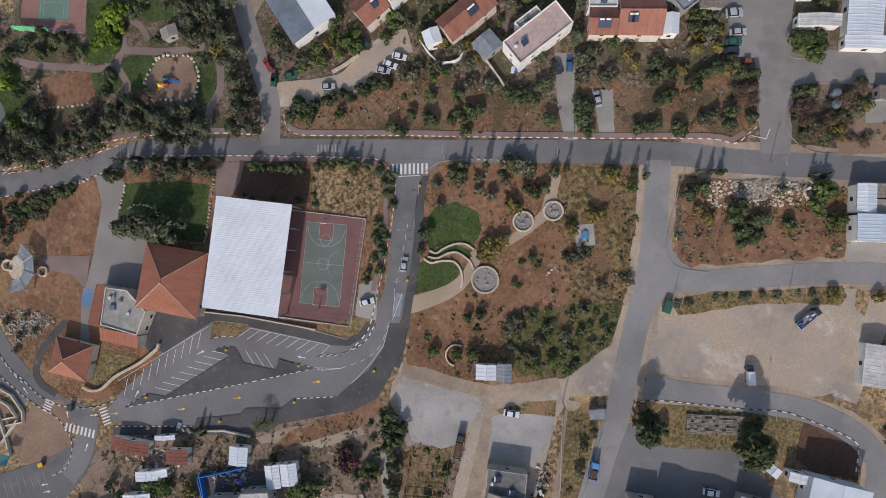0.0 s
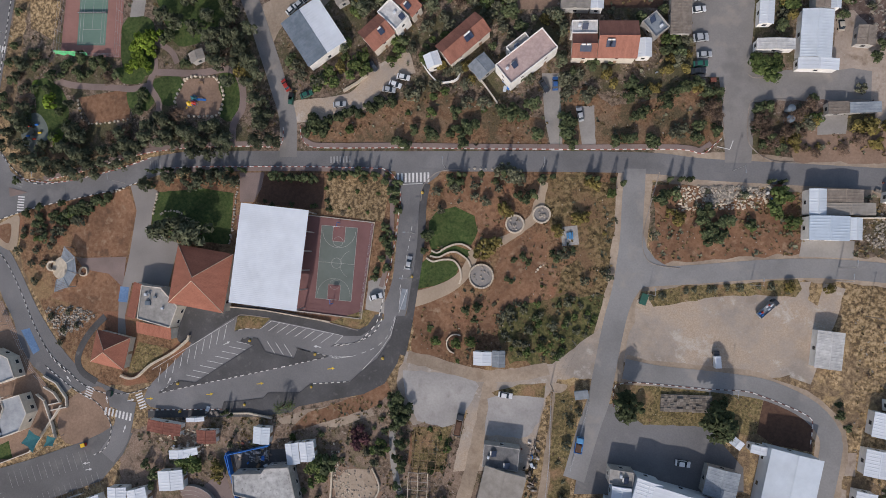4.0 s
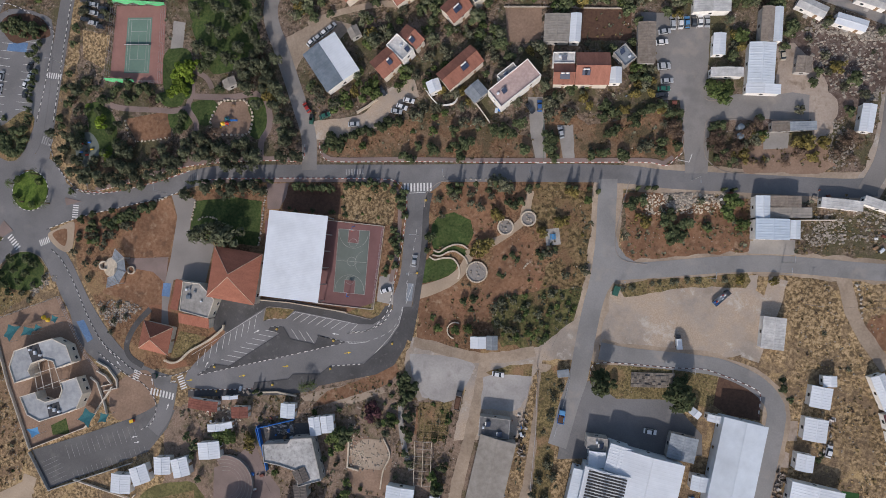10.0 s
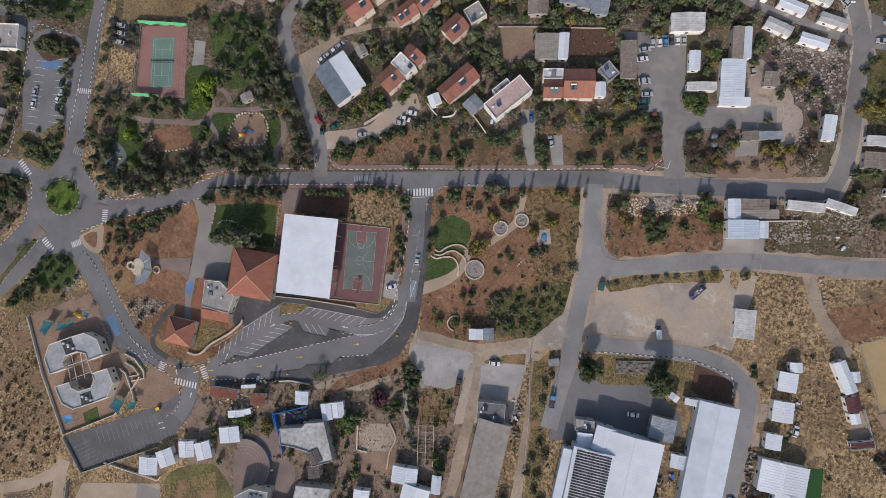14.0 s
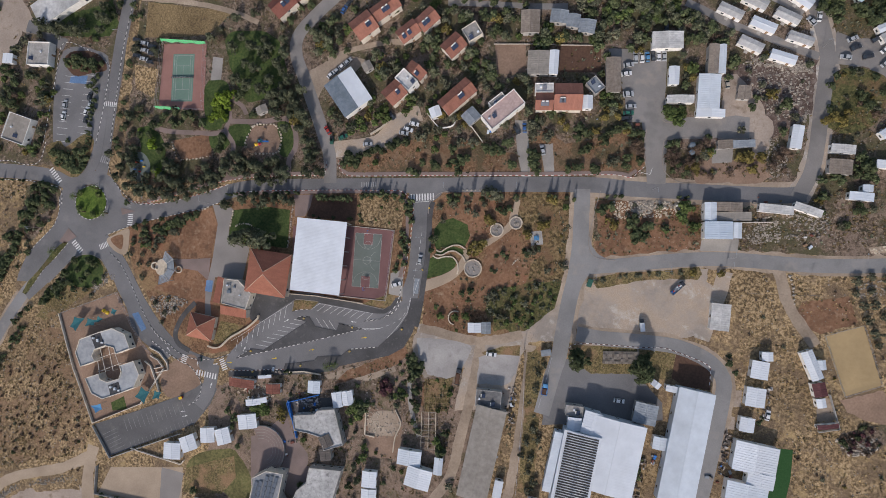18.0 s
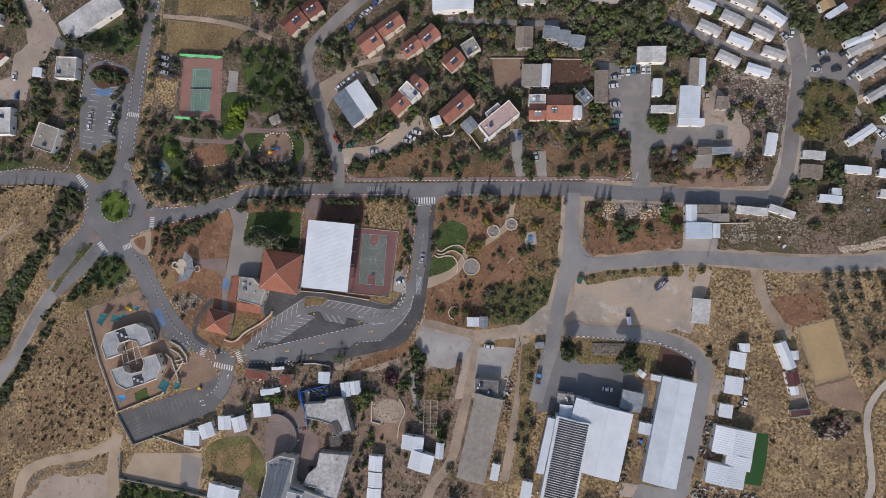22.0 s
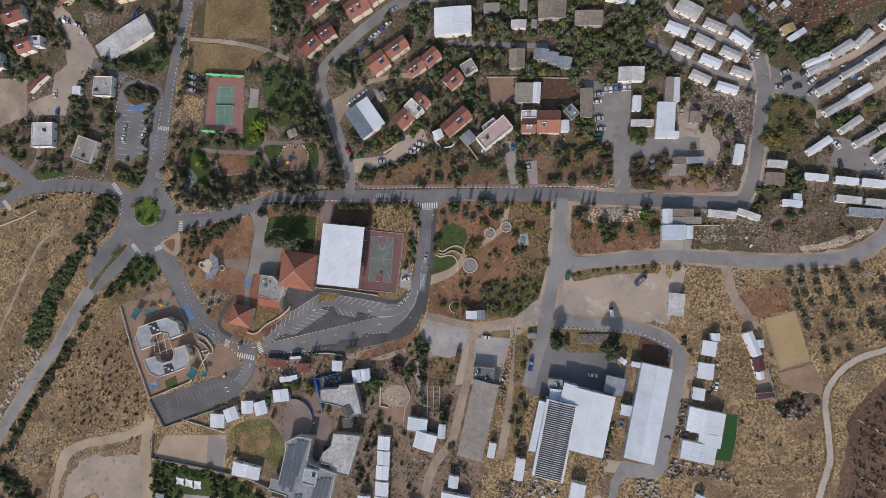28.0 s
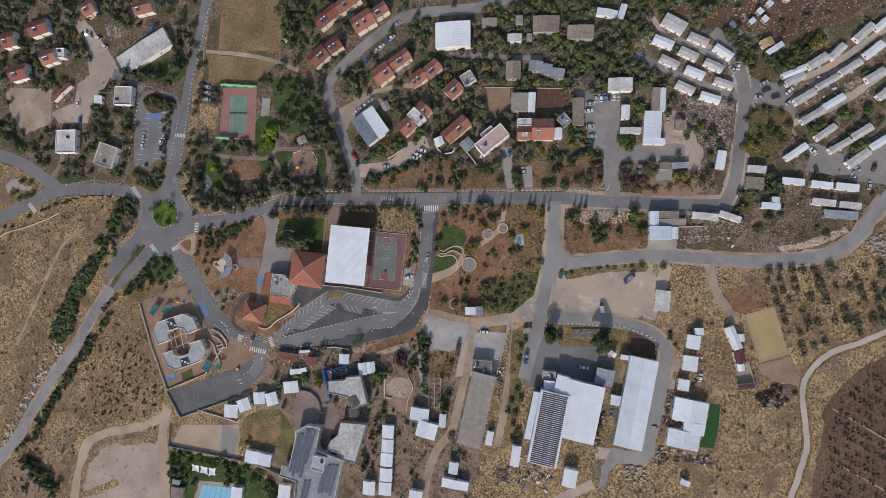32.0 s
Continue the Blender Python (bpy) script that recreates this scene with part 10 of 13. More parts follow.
trees("dark", [(-195.8, 56.0), (-192.4, 51.1), (-201.0, 53.1), (-204.5, 54.9), (-194.1, 46.5), (-199.2, 48.3), (-190.7, 55.8), (-206.2, 50.2), (-221.9, 59.0), (-218.4, 55.6), (-225.5, 60.7), (-216.7, 60.3), (-255.8, 56.7), (-250.4, 57.2), (-245.0, 56.9)], 1.6)
trees("dark", [(-188.8, 2.6), (-193.9, -2.0), (-198.9, -8.0), (-205.8, -9.4), (-200.7, -3.3), (-185.4, 0.9), (-195.6, 2.7), (-192.1, -6.6), (-204.0, -14.1), (-210.9, -17.1), (-188.8, -3.6), (-196.4, -11.2), (-224.7, -23.1), (-221.2, -20.1), (-228.1, -26.2)], 1.7)
trees("pine", [(-171.3, 46.8), (-176.4, 53.3), (-173.0, 42.2), (-168.0, 37.4), (-161.3, 34.0), (-154.7, 35.2), (-146.5, 34.9), (-140.0, 37.7), (-133.5, 38.9), (-127.1, 40.1), (-119.1, 42.8), (-111.1, 43.9), (-149.8, 41.2), (-143.3, 43.9), (-136.7, 48.2), (-117.4, 47.3), (-112.7, 50.1), (-159.7, 37.0), (-164.7, 41.8), (-127.1, 44.7)], 2.0, PB)
trees("dark", [(-152.0, 53.8), (-148.8, 49.0), (-173.7, 56.5), (-170.4, 51.6), (-163.7, 55.9), (-168.7, 29.8), (-158.7, 20.1), (-150.5, 21.4), (-143.9, 19.6), (-137.4, 22.4), (-132.6, 23.0), (-117.3, 27.0), (-160.4, 14.1), (-157.1, 9.3), (-163.7, 18.0)], 1.6)
trees("bright", [(-153.7, 44.6, 1.6), (-152.1, 43.0, 1.6)])
trees("olive", [(-167.3, 5.1), (-162.4, 0.3), (-160.7, -5.8), (-154.1, -18.1), (-149.3, -22.8), (-144.4, -21.3), (-147.6, -16.8), (-150.9, -27.3), (-157.4, 0.2), (-160.7, 4.9), (-185.7, -8.3), (-180.7, -5.4), (-190.8, -11.3), (-187.4, -14.5)], 1.2)
# kindergarten side and southern gardens
trees("dark", [(-240.6, -48.2), (-244.1, -52.9), (-247.5, -59.1), (-254.5, -66.9), (-259.8, -74.8), (-265.0, -82.7), (-268.5, -88.9), (-273.8, -93.7), (-280.8, -106.3), (-287.9, -112.7), (-258.4, -43.4), (-256.7, -40.3), (-251.0, -62.2), (-262.4, -78.7), (-284.3, -109.5)], 1.5, "road hedge")
trees("dark", [(-278.2, -120.1), (-283.6, -118.7), (-269.1, -126.0), (-265.5, -132.1), (-272.6, -130.8), (-281.5, -135.7), (-261.8, -138.1), (-258.4, -133.4), (-280.0, -117.0), (-274.5, -123.1)], 2.2)
trees("green", [(-178.4, -114.4), (-173.5, -112.8), (-181.7, -117.4), (-183.3, -123.4), (-180.0, -127.8), (-170.2, -123.0), (-171.9, -117.2), (-165.3, -112.6), (-150.8, -113.7), (-144.4, -119.3), (-138.1, -122.1), (-131.8, -126.2), (-141.3, -125.1), (-147.6, -123.8), (-134.9, -119.1), (-128.6, -120.3), (-149.2, -119.5), (-127.1, -124.6), (-124.0, -130.3)], 1.8)
trees("dark", [(-168.6, -128.9), (-173.5, -126.1), (-147.6, -128.2), (-131.6, -101.5), (-128.5, -100.0), (-125.3, -102.8), (-117.5, -102.7), (-134.8, -104.5), (-120.7, -104.2), (-122.2, -98.4), (-114.1, -70.6), (-117.2, -67.7), (-115.7, -75.0), (-112.7, -83.7), (-185.0, -117.5), (-176.8, -123.2)], 1.7)
trees("green", [(-104.5, -66.2, 2.2), (-99.8, -67.6, 2), (-103.0, -69.1, 2), (-57.5, -65.3, 2.2), (-60.5, -67.4, 1.8), (-56.1, -68.8, 2), (-54.0, -77.3, 1.5), (-53.4, -83.0, 1.5), (-54.2, -87.2, 1.5), (-59.1, -71.7, 1.5), (-20.1, -82.6, 2.2), (-21.5, -79.8, 1.8)])
trees("olive", [(20.6, -73.9), (21.9, -77.9), (23.1, -82.0), (18.9, -86.2), (17.4, -91.6), (20.0, -95.7), (14.8, -84.9), (17.0, -79.4), (17.8, -99.8), (20.8, -68.4), (19.6, -62.9), (-16.4, -107.4), (-14.8, -96.3), (-16.2, -99.1), (-12.2, -107.3), (-9.5, -110.0)], 1.5)
trees("dark", [(-56.6, -97.1), (-61.1, -100.1), (-64.3, -114.2), (-61.3, -116.9), (-65.8, -117.1), (-52.4, -71.6), (-83.5, -100.5), (-81.7, -80.5), (-31.0, -58.8), (-29.7, -65.9), (-31.3, -71.5), (-30.0, -75.7), (-15.3, -58.8), (-16.8, -65.8), (-35.3, -54.6), (-36.9, -60.2), (-33.6, -43.3), (-30.8, -46.1), (-32.4, -53.2)], 1.4)
trees("dark", [(153.9, 31.6, 2.8), (155.2, 34.1, 2.2), (152.9, 36.9, 2.2), (151.3, 15.8, 2), (142.7, 29.4, 1.6), (137.7, 28.3, 1.6), (145.1, 28.0, 1.6), (83.7, 16.3, 1.6), (65.0, 10.8, 1.6), (63.6, 8.1, 1.6), (62.5, 13.7, 1.6), (67.5, 6.6, 1.4), (86.2, 12.8, 1.4), (76.9, 10.4, 1.4), (151.4, 30.3, 2), (156.2, 29.5, 2)])
trees("dark", [(66.9, -43.9), (65.5, -46.6), (68.3, -42.6), (100.6, -42.8), (99.8, -45.5), (112.1, -67.9), (102.8, -49.5), (110.7, -69.8), (64.2, -81.5), (64.7, -85.5), (62.6, -89.5), (62.5, -92.2)], 1.4)


trees("cypress", [(-50.7, 29.2), (-48.3, 29.2), (-45.9, 29.1), (-41.2, 29.0), (-38.4, 28.8), (-34.1, 28.5), (-10.6, 27.8), (-8.9, 27.7), (-3.5, 27.4), (3.6, 27.2), (9.3, 26.9), (15.8, 26.5), (18.9, 26.3), (29.6, 25.6), (32.1, 25.2), (37.0, 24.8), (40.1, 23.8)], 1.15, "slim trees along the street")
trees("cypress", [(53.8, 24.6), (57.0, 24.6), (59.6, 24.4), (82.7, 23.3), (85.8, 23.1), (-116.1, 31.5), (-113.0, 31.8), (-109.6, 31.9), (-103.2, 31.7), (-98.6, 31.6), (-93.1, 31.5), (-87.7, 31.4), (-83.3, 31.1)], 1.1, "slim trees along the street")


trees("cypress", [(-262.4, 39.5), (-257.1, 40.1), (-252.5, 41.4), (-247.9, 42.4), (-242.0, 43.3), (-236.2, 43.6), (-231.0, 43.4), (-225.1, 42.6)], 0.8, "slim trees along the western street")
trees("dark", [(-282.1, 32.7), (-273.4, 35.9), (-270.7, 36.7), (-268.1, 37.5), (-263.4, 39.3), (-256.1, 40.2), (-294.3, 26.5), (-299.8, 26.7)], 1.1, "roadside hedge")
trees("dark", [(-207.3, 55.7), (-204.8, 52.1), (-201.0, 49.0), (-196.6, 47.0), (-192.2, 48.6), (-190.3, 51.9), (-197.8, 52.3), (-201.6, 54.2), (-194.1, 54.4), (-204.2, 55.5), (-199.1, 50.1)], 2.1, "car park hedge")
trees("green", [(-293.6, 47.4), (-290.9, 49.1), (-284.0, 45.2), (-279.3, 46.1), (-288.7, 44.2), (-286.9, 55.5), (-281.4, 54.0)], 1.4)
trees("dark", [(-271.7, 113.8), (-262.2, 115.5), (-269.0, 117.3), (-258.2, 117.6), (-277.4, 131.3), (-280.2, 135.3), (-275.9, 125.1), (-282.7, 123.2), (-255.9, 141.7), (-262.7, 146.0), (-269.5, 144.2), (-259.9, 139.7), (-251.9, 139.0), (-246.6, 142.1), (-243.8, 135.8), (-241.1, 130.8), (-249.1, 131.4), (-245.3, 146.9), (-295.8, 157.7), (-298.5, 151.7), (-290.0, 146.0), (-285.8, 141.9)], 2.0, "dark hedge between western houses")

trees("yellow", [(110.3, 38.5, 2.4), (111.8, 33.9, 2.2), (106.9, 39.1, 1.9), (115.3, 38.3, 2), (94.9, 41.0, 1.8), (92.4, 42.5, 1.8), (119.7, 64.7, 1.6), (89.8, 73.0, 2)])
trees("bare", [(81.0, 43.5, 2.2), (80.0, 37.9, 2.2), (83.4, 34.5, 2), (90.7, 43.1, 2), (122.1, 38.0, 2.2), (119.4, 34.5, 2), (123.8, 40.7, 2), (81.8, 40.6, 2), (94.2, 45.7, 1.8)])
trees("dark", [(125.4, 59.8, 2.2), (114.5, 63.2, 1.7), (112.7, 59.6, 1.6), (106.6, 80.4, 1.8), (124.1, 48.9, 1.8)])
trees("yellow", [(-92.1, -67.7, 2), (-91.7, -71.1, 2), (-84.5, -61.5, 1.4)])
trees("green", [(-101.5, -65.6, 2.2), (-99.4, -67.5, 2), (-57.6, -65.4, 2.2), (-56.9, -67.2, 1.8), (-82.1, -80.3, 1.2)])

def inside(x, y, p):
    c, j = False, len(p) - 1
    for i in range(len(p)):
        if (p[i][1] > y) != (p[j][1] > y) and x < (p[j][0] - p[i][0]) * (y - p[i][1]) / (p[j][1] - p[i][1]) + p[i][0]:
            c = not c
        j = i
    return c


trees("cypress", [(-188.4, 70.9, 0.9), (-188.3, 67.9, 0.8), (-188.3, 64.8, 0.9), (-188.5, 61.8, 0.8), (-188.8, 58.8, 0.9)])
trees("dark", [(-199.5, 99.9), (-195.8, 101.5), (-192.1, 100.2), (-188.8, 97.9), (-185.4, 97.4), (-194.3, 98.0)], 2.0)
trees("pine", [(-212.0, 118.2), (-208.2, 117.0), (-205.0, 115.6), (-201.5, 116.8), (-198.0, 115.2), (-194.5, 114.0), (-190.8, 113.4), (-182.5, 121.5), (-179.6, 125.4), (-178.4, 119.2), (-182.0, 114.2)], 2.5)
trees("dark", [(-235.5, 98.6), (-231.0, 96.0), (-229.0, 91.8), (-233.5, 89.4), (-230.6, 85.6), (-234.6, 82.6), (-229.4, 80.2)], 2.3)
trees("dark", [(-186.2, 90.0, 1.5), (-185.6, 85.2, 1.6), (-186.4, 80.4, 1.4), (-186.8, 75.8, 1.4)])
trees("dark", [(-31.3, -47.1, 1.9), (-28.4, -49.8, 1.7), (-31.8, -52.0, 1.5), (-28.5, -59.8, 1.8), (-29.7, -64.3, 1.5), (-14.9, -58.4, 1.4), (-17.4, -76.1, 1.8), (-19.8, -84.5, 2.0), (-57.5, -64.9, 1.8), (-55.1, -63.7, 1.7)])

# olive grove in the east and saplings on the western slope, in loose rows
def grove(kind, corner, u, v_, nu, nv, r, group, jitter=1.6, keep=0.85, edge=()):
    rnd = random.Random(nu * 31 + nv)
    pts = []
    for i in range(nu):
        for j in range(nv):
            if rnd.random() < keep:
                pts.append((corner[0] + u[0] * i + v_[0] * j + rnd.uniform(-jitter, jitter), corner[1] + u[1] * i + v_[1] * j + rnd.uniform(-jitter, jitter), r * rnd.uniform(0.7, 1.3)))
    trees(kind, [q for q in pts if not edge or inside(q[0], q[1], [Vector(e_) for e_ in edge])], r, group)


G0, G1, G2 = (Vector(q) for q in [(148.5, -11.5), (220.0, -11.0), (158.4, -53.0)])
GROVE_EDGE = [(146.0, -8.5), (205.0, -8.5), (212.0, -6.0), (216.0, -37.0), (202.2, -40.2), (189.7, -46.0), (176.0, -51.0), (168.0, -57.5), (163.0, -62.0)]
grove("olive", G0, (G1 - G0) / 12.5, (G2 - G0) / 7.6, 13, 9, 1.55, "olive grove", 1.2, 0.9, GROVE_EDGE)
S0, S1, S2 = (Vector(q) for q in [(-241.9, -56.2), (-202.0, -42.4), (-232.8, -90.4)])
grove("bare", S0, (S1 - S0) / 8, (S2 - S0) / 7, 9, 8, 0.75, "saplings on the slope")
S0, S1, S2 = (Vector(q) for q in [(-217.4, -65.5), (-190.0, -74.6), (-220.6, -88.7)])
grove("bare", S0, (S1 - S0) / 5, (S2 - S0) / 4, 6, 5, 0.75, "saplings on the slope")


def scatter(name, poly, count, size, material, label, category, seed, rocks=False, avoid=(), free=False):
    """Countless tufts or stones strewn over a patch of ground, as one sheet of stuff."""
    rnd = random.Random(seed)
    p = [Vector(q[:2]) for q in poly]
    x0, x1, y0, y1 = min(q.x for q in p), max(q.x for q in p), min(q.y for q in p), max(q.y for q in p)
    v, f, made, tries = [], [], 0, 0
    while made < count and tries < count * 8:
        tries += 1
        x, y = rnd.uniform(x0, x1), rnd.uniform(y0, y1)
        if not inside(x, y, p) or any(inside(x, y, q) for q in avoid) or (not free and on_way(x, y)):
            continue
        if not free and noise.noise((x * 0.07, y * 0.07, seed)) + 0.5 * noise.noise((x * 0.3, y * 0.3, seed)) < rnd.uniform(-0.5, 0.25):
            continue
        made += 1
        s = size * rnd.uniform(0.4, 1.0) ** 1.5 * 1.3
        o = len(v)
        if rocks:
            a = rnd.uniform(0, 6.3)
            ring = [(s * rnd.uniform(0.6, 1.1) * math.cos(a + k * 1.257), s * rnd.uniform(0.6, 1.1) * math.sin(a + k * 1.257)) for k in range(5)]
            v += [(x + c, y + d, -0.05) for c, d in ring] + [(x + c * 0.62, y + d * 0.62, s * rnd.uniform(0.35, 0.7)) for c, d in ring]
            f += [(o + k, o + (k + 1) % 5, o + 5 + (k + 1) % 5, o + 5 + k) for k in range(5)] + [tuple(o + 5 + k for k in range(5))]
        else:
            for k in range(4):
                a = rnd.uniform(0, 6.3)
                dx, dy = math.cos(a) * s, math.sin(a) * s
                hx, hy = -dy * 0.45, dx * 0.45
                o = len(v)
                v += [(x - hx * 0.4, y - hy * 0.4, 0), (x + hx * 0.4, y + hy * 0.4, 0), (x + dx + hx, y + dy + hy, s * rnd.uniform(0.3, 0.9)), (x + dx - hx, y + dy - hy, s * rnd.uniform(0.3, 0.9))]
                f.append((o, o + 1, o + 2, o + 3))
    ob = flat_mesh(name, v, f, material)
    return tagged(ob, label, category, "", "stuff")


WAY = set()
for ob_ in list(scene.objects):
    if ob_.type == "MESH" and not ob_.parent and not ob_.name.startswith("road_arrow") and ob_.name.startswith(("straw_field", "road", "parking", "track", "path", "sidewalk", "drive", "gravel", "factory_yard", "riding", "dirt_lot", "court", "plaza", "lawn", "plot_bare", "sidewalk", "yard", "tennis", "sand_pit", "pool", "turf", "kinder", "sports_dirt", "concrete", "storage")):
        pv = [Vector(w.co[:2]) for w in ob_.data.vertices if w.co.z > 0]
        if ob_.name.startswith(("road", "track", "path", "yard_lane", "drive_gravel")) and len(pv) > 8 and ob_.name[:10] not in ("track_side",):
            h_ = len(pv) // 2
            for a_, b_ in zip(pv[:h_], pv[h_:]):
                for k_ in range(9):
                    q_ = a_.lerp(b_, k_ / 8)
                    for dx_ in (-1, 0, 1):
                        for dy_ in (-1, 0, 1):
                            WAY.add((round(q_.x) + dx_, round(q_.y) + dy_))
        else:
            xs_, ys_ = [q.x for q in pv], [q.y for q in pv]
            for gx_ in range(int(min(xs_)), int(max(xs_)) + 1):
                for gy_ in range(int(min(ys_)), int(max(ys_)) + 1):
                    if inside(gx_, gy_, pv):
                        WAY.add((gx_, gy_))


def on_way(x, y):
    return (round(x), round(y)) in WAY


def woods(poly, count, mix, rmin, rmax, seed, where="between houses", patchy=True):
    """Uncounted garden trees between houses and lanes: one sheet of stuff for each kind."""
    rnd = random.Random(seed)
    p = [Vector(q[:2]) for q in poly]
    x0, x1, y0, y1 = min(q.x for q in p), max(q.x for q in p), min(q.y for q in p), max(q.y for q in p)
    got = {}
    made = tries = 0
    while made < count and tries < count * 30:
        tries += 1
        x, y, r = rnd.uniform(x0, x1), rnd.uniform(y0, y1), rnd.uniform(rmin, rmax)
        if not inside(x, y, p) or any(on_way(x + r * 0.8 * a, y + r * 0.8 * b) for a, b in ((0, 0), (1, 0), (-1, 0), (0, 1), (0, -1))):
            continue
        if any(math.hypot(x - fx_, y - fy_) < fr * 0.9 + r * 0.6 for fx_, fy_, fr in FEET + CLEAR):
            continue
        if patchy and noise.noise((x * 0.045, y * 0.045, seed)) < rnd.uniform(-0.45, 0.15):
            continue
        made += 1
        k = rnd.choices([m[0] for m in mix], [m[1] for m in mix])[0]
        got.setdefault(k, []).append((x, y, r))
    for k, pts in got.items():
        shapes, label, cat, nm = KITS[k]
        hv, hf = [], []
        for x, y, r in pts:
            cr = shapes[rnd.randrange(4)][0]
            m = pose(x, y, -0.25 * r, 0, 0, rnd.uniform(0, 360)) @ Matrix.Diagonal((r, r * rnd.uniform(0.8, 1.1), r, 1))
            a = np.empty(len(cr.vertices) * 3, dtype=np.float32)
            cr.vertices.foreach_get("co", a)
            a = a.reshape(-1, 3) @ np.array(m.to_3x3()).T + np.array(m.translation)
            o = len(hv)
            hv += a.tolist()
            hf += [tuple(range(o + 4 * j, o + 4 * j + 4)) for j in range(len(a) // 4)]
        tagged(flat_mesh("garden_trees", hv, hf, shapes[0][0].materials[0]), "crowns of " + label + "s " + where, "trees", "", "stuff")


SLOPE_W = [(-320.2, 20.9), (-223.7, 44.0), (-210.1, 31.1), (-242.4, -30.7), (-292.6, -110.6), (-316.4, -135.5)]
SLOPE_S = [(-276.8, -99.9), (-226.9, -30.8), (-185.4, -0.7), (-200.2, -31.1), (-185.1, -91.6), (-241.5, -102.7), (-256.4, -147.0), (-307.9, -149.0)]
SLOPE_E = [(106.0, -8.2), (209.7, -10.8), (207.9, -41.5), (168.6, -58.1), (159.8, -75.0), (159.8, -125.2), (46.2, -143.9), (46.9, -126.3), (101.4, -113.0)]
VILLAGE = [(-170.6, 43.3), (-166.9, 91.6), (-155.7, 161.0), (140.5, 131.5), (135.5, 29.3)]
WESTERN = [(-306.9, 176.1), (-159.4, 161.4), (-178.0, 47.1), (-304.6, 67.7)]
CAMP = [(146.0, 130.9), (212.2, 124.3), (206.6, 28.9), (182.3, 1.3), (48.3, -0.6), (52.1, 23.9), (132.4, 20.6)]
PARK = [(-22.9, 28.9), (40.2, 26.8), (43.0, 21.2), (38.5, -6.4), (32.4, -24.7), (23.1, -33.1), (-26.9, -31.9), (-23.7, -4.9)]
SOUTH = [(-124.2, -58.2), (-33.5, -42.5), (16.7, -42.9), (8.0, -130.7), (-67.6, -133.4), (-93.4, -77.4)]
MIX = (("dark", 5), ("olive", 3), ("green", 2), ("pine", 3), ("yellow", 0.6), ("bare", 0.7))
woods([(-71.1, 66.8), (-77.9, 73.9), (-84.4, 99.5), (-75.6, 114.0), (-43.0, 136.3), (-9.9, 139.8), (22.3, 146.5), (143.4, 134.2), (135.3, 53.1), (68.2, 56.4), (19.6, 56.7)], 330, MIX, 1.3, 3.0, 31)
woods([(-172.5, 39.9), (-166.9, 81.1), (-161.3, 133.2), (-112.2, 122.1), (-87.8, 103.1), (-77.9, 72.2), (-69.9, 40.3), (-112.9, 39.0), (-148.6, 32.1)], 70, (("pine", 5), ("dark", 3), ("olive", 2), ("bare", 2)), 1.3, 2.7, 32)
woods([(6.5, 149.8), (106.7, 139.5), (101.6, 88.8), (68.9, 75.6), (4.9, 92.9)], 150, MIX, 1.6, 3.2, 40)
woods([(79.6, 48.7), (133.6, 47.3), (131.3, 28.0), (79.0, 31.3)], 26, (("bare", 2), ("olive", 2), ("yellow", 1)), 1.2, 2.2, 44)
woods([(-111.8, 163.6), (-9.6, 153.1), (-46.3, 140.0), (-77.3, 115.8), (-91.2, 106.7), (-112.2, 122.1)], 90, MIX, 1.5, 3.0, 33)
woods([(-315.6, 184.6), (-163.2, 168.9), (-178.1, 92.3), (-208.4, 59.0), (-231.6, 53.2), (-279.7, 62.7), (-313.1, 75.5)], 190, MIX, 1.4, 3.0, 34)
woods([(146.3, 137.0), (218.2, 129.6), (212.1, 28.7), (187.6, 4.0), (139.7, 2.7), (132.5, 23.5), (145.8, 70.4)], 70, (("olive", 4), ("dark", 2), ("yellow", 1.2), ("bare", 3)), 0.9, 2.2, 35)
woods([(52.1, 23.9), (90.2, 22.9), (92.2, 1.2), (54.2, -2.3)], 7, MIX, 0.8, 1.5, 36)
woods([(-120.7, -58.2), (-33.6, -45.7), (4.3, -45.9), (-0.5, -106.9), (-48.2, -132.7), (-74.0, -121.2), (-66.9, -89.8)], 48, MIX, 0.8, 1.7, 37)
woods([(-185.1, -109.8), (-121.2, -125.8), (-114.4, -135.8), (-185.0, -138.3)], 36, (("green", 3), ("dark", 3)), 1.0, 2.0, 38)
woods([(-22.3, 28.8), (39.5, 26.3), (41.4, 18.1), (35.7, -15.6), (17.0, -30.6), (-23.1, -8.0)], 14, (("olive", 3), ("dark", 2), ("yellow", 2), ("green", 1)), 0.6, 1.3, 39)
woods([(5.0, -14.3), (19.9, -11.2), (33.4, -12.1), (33.3, -19.9), (25.3, -26.0), (19.0, -30.4), (4.2, -28.5), (1.2, -22.0)], 46, (("olive", 3), ("green", 3), ("dark", 1)), 0.6, 1.4, 45, "among rank weeds", False)
woods([(-237.5, 1.2), (-244.9, -2.1), (-253.3, -18.4), (-265.2, -43.1), (-255.5, -47.4), (-249.4, -36.0), (-248.5, -25.5), (-236.8, -4.3)], 120, (("dark", 4), ("green", 2), ("olive", 1)), 1.5, 3.0, 46, "in a wide hedge above the road", False)
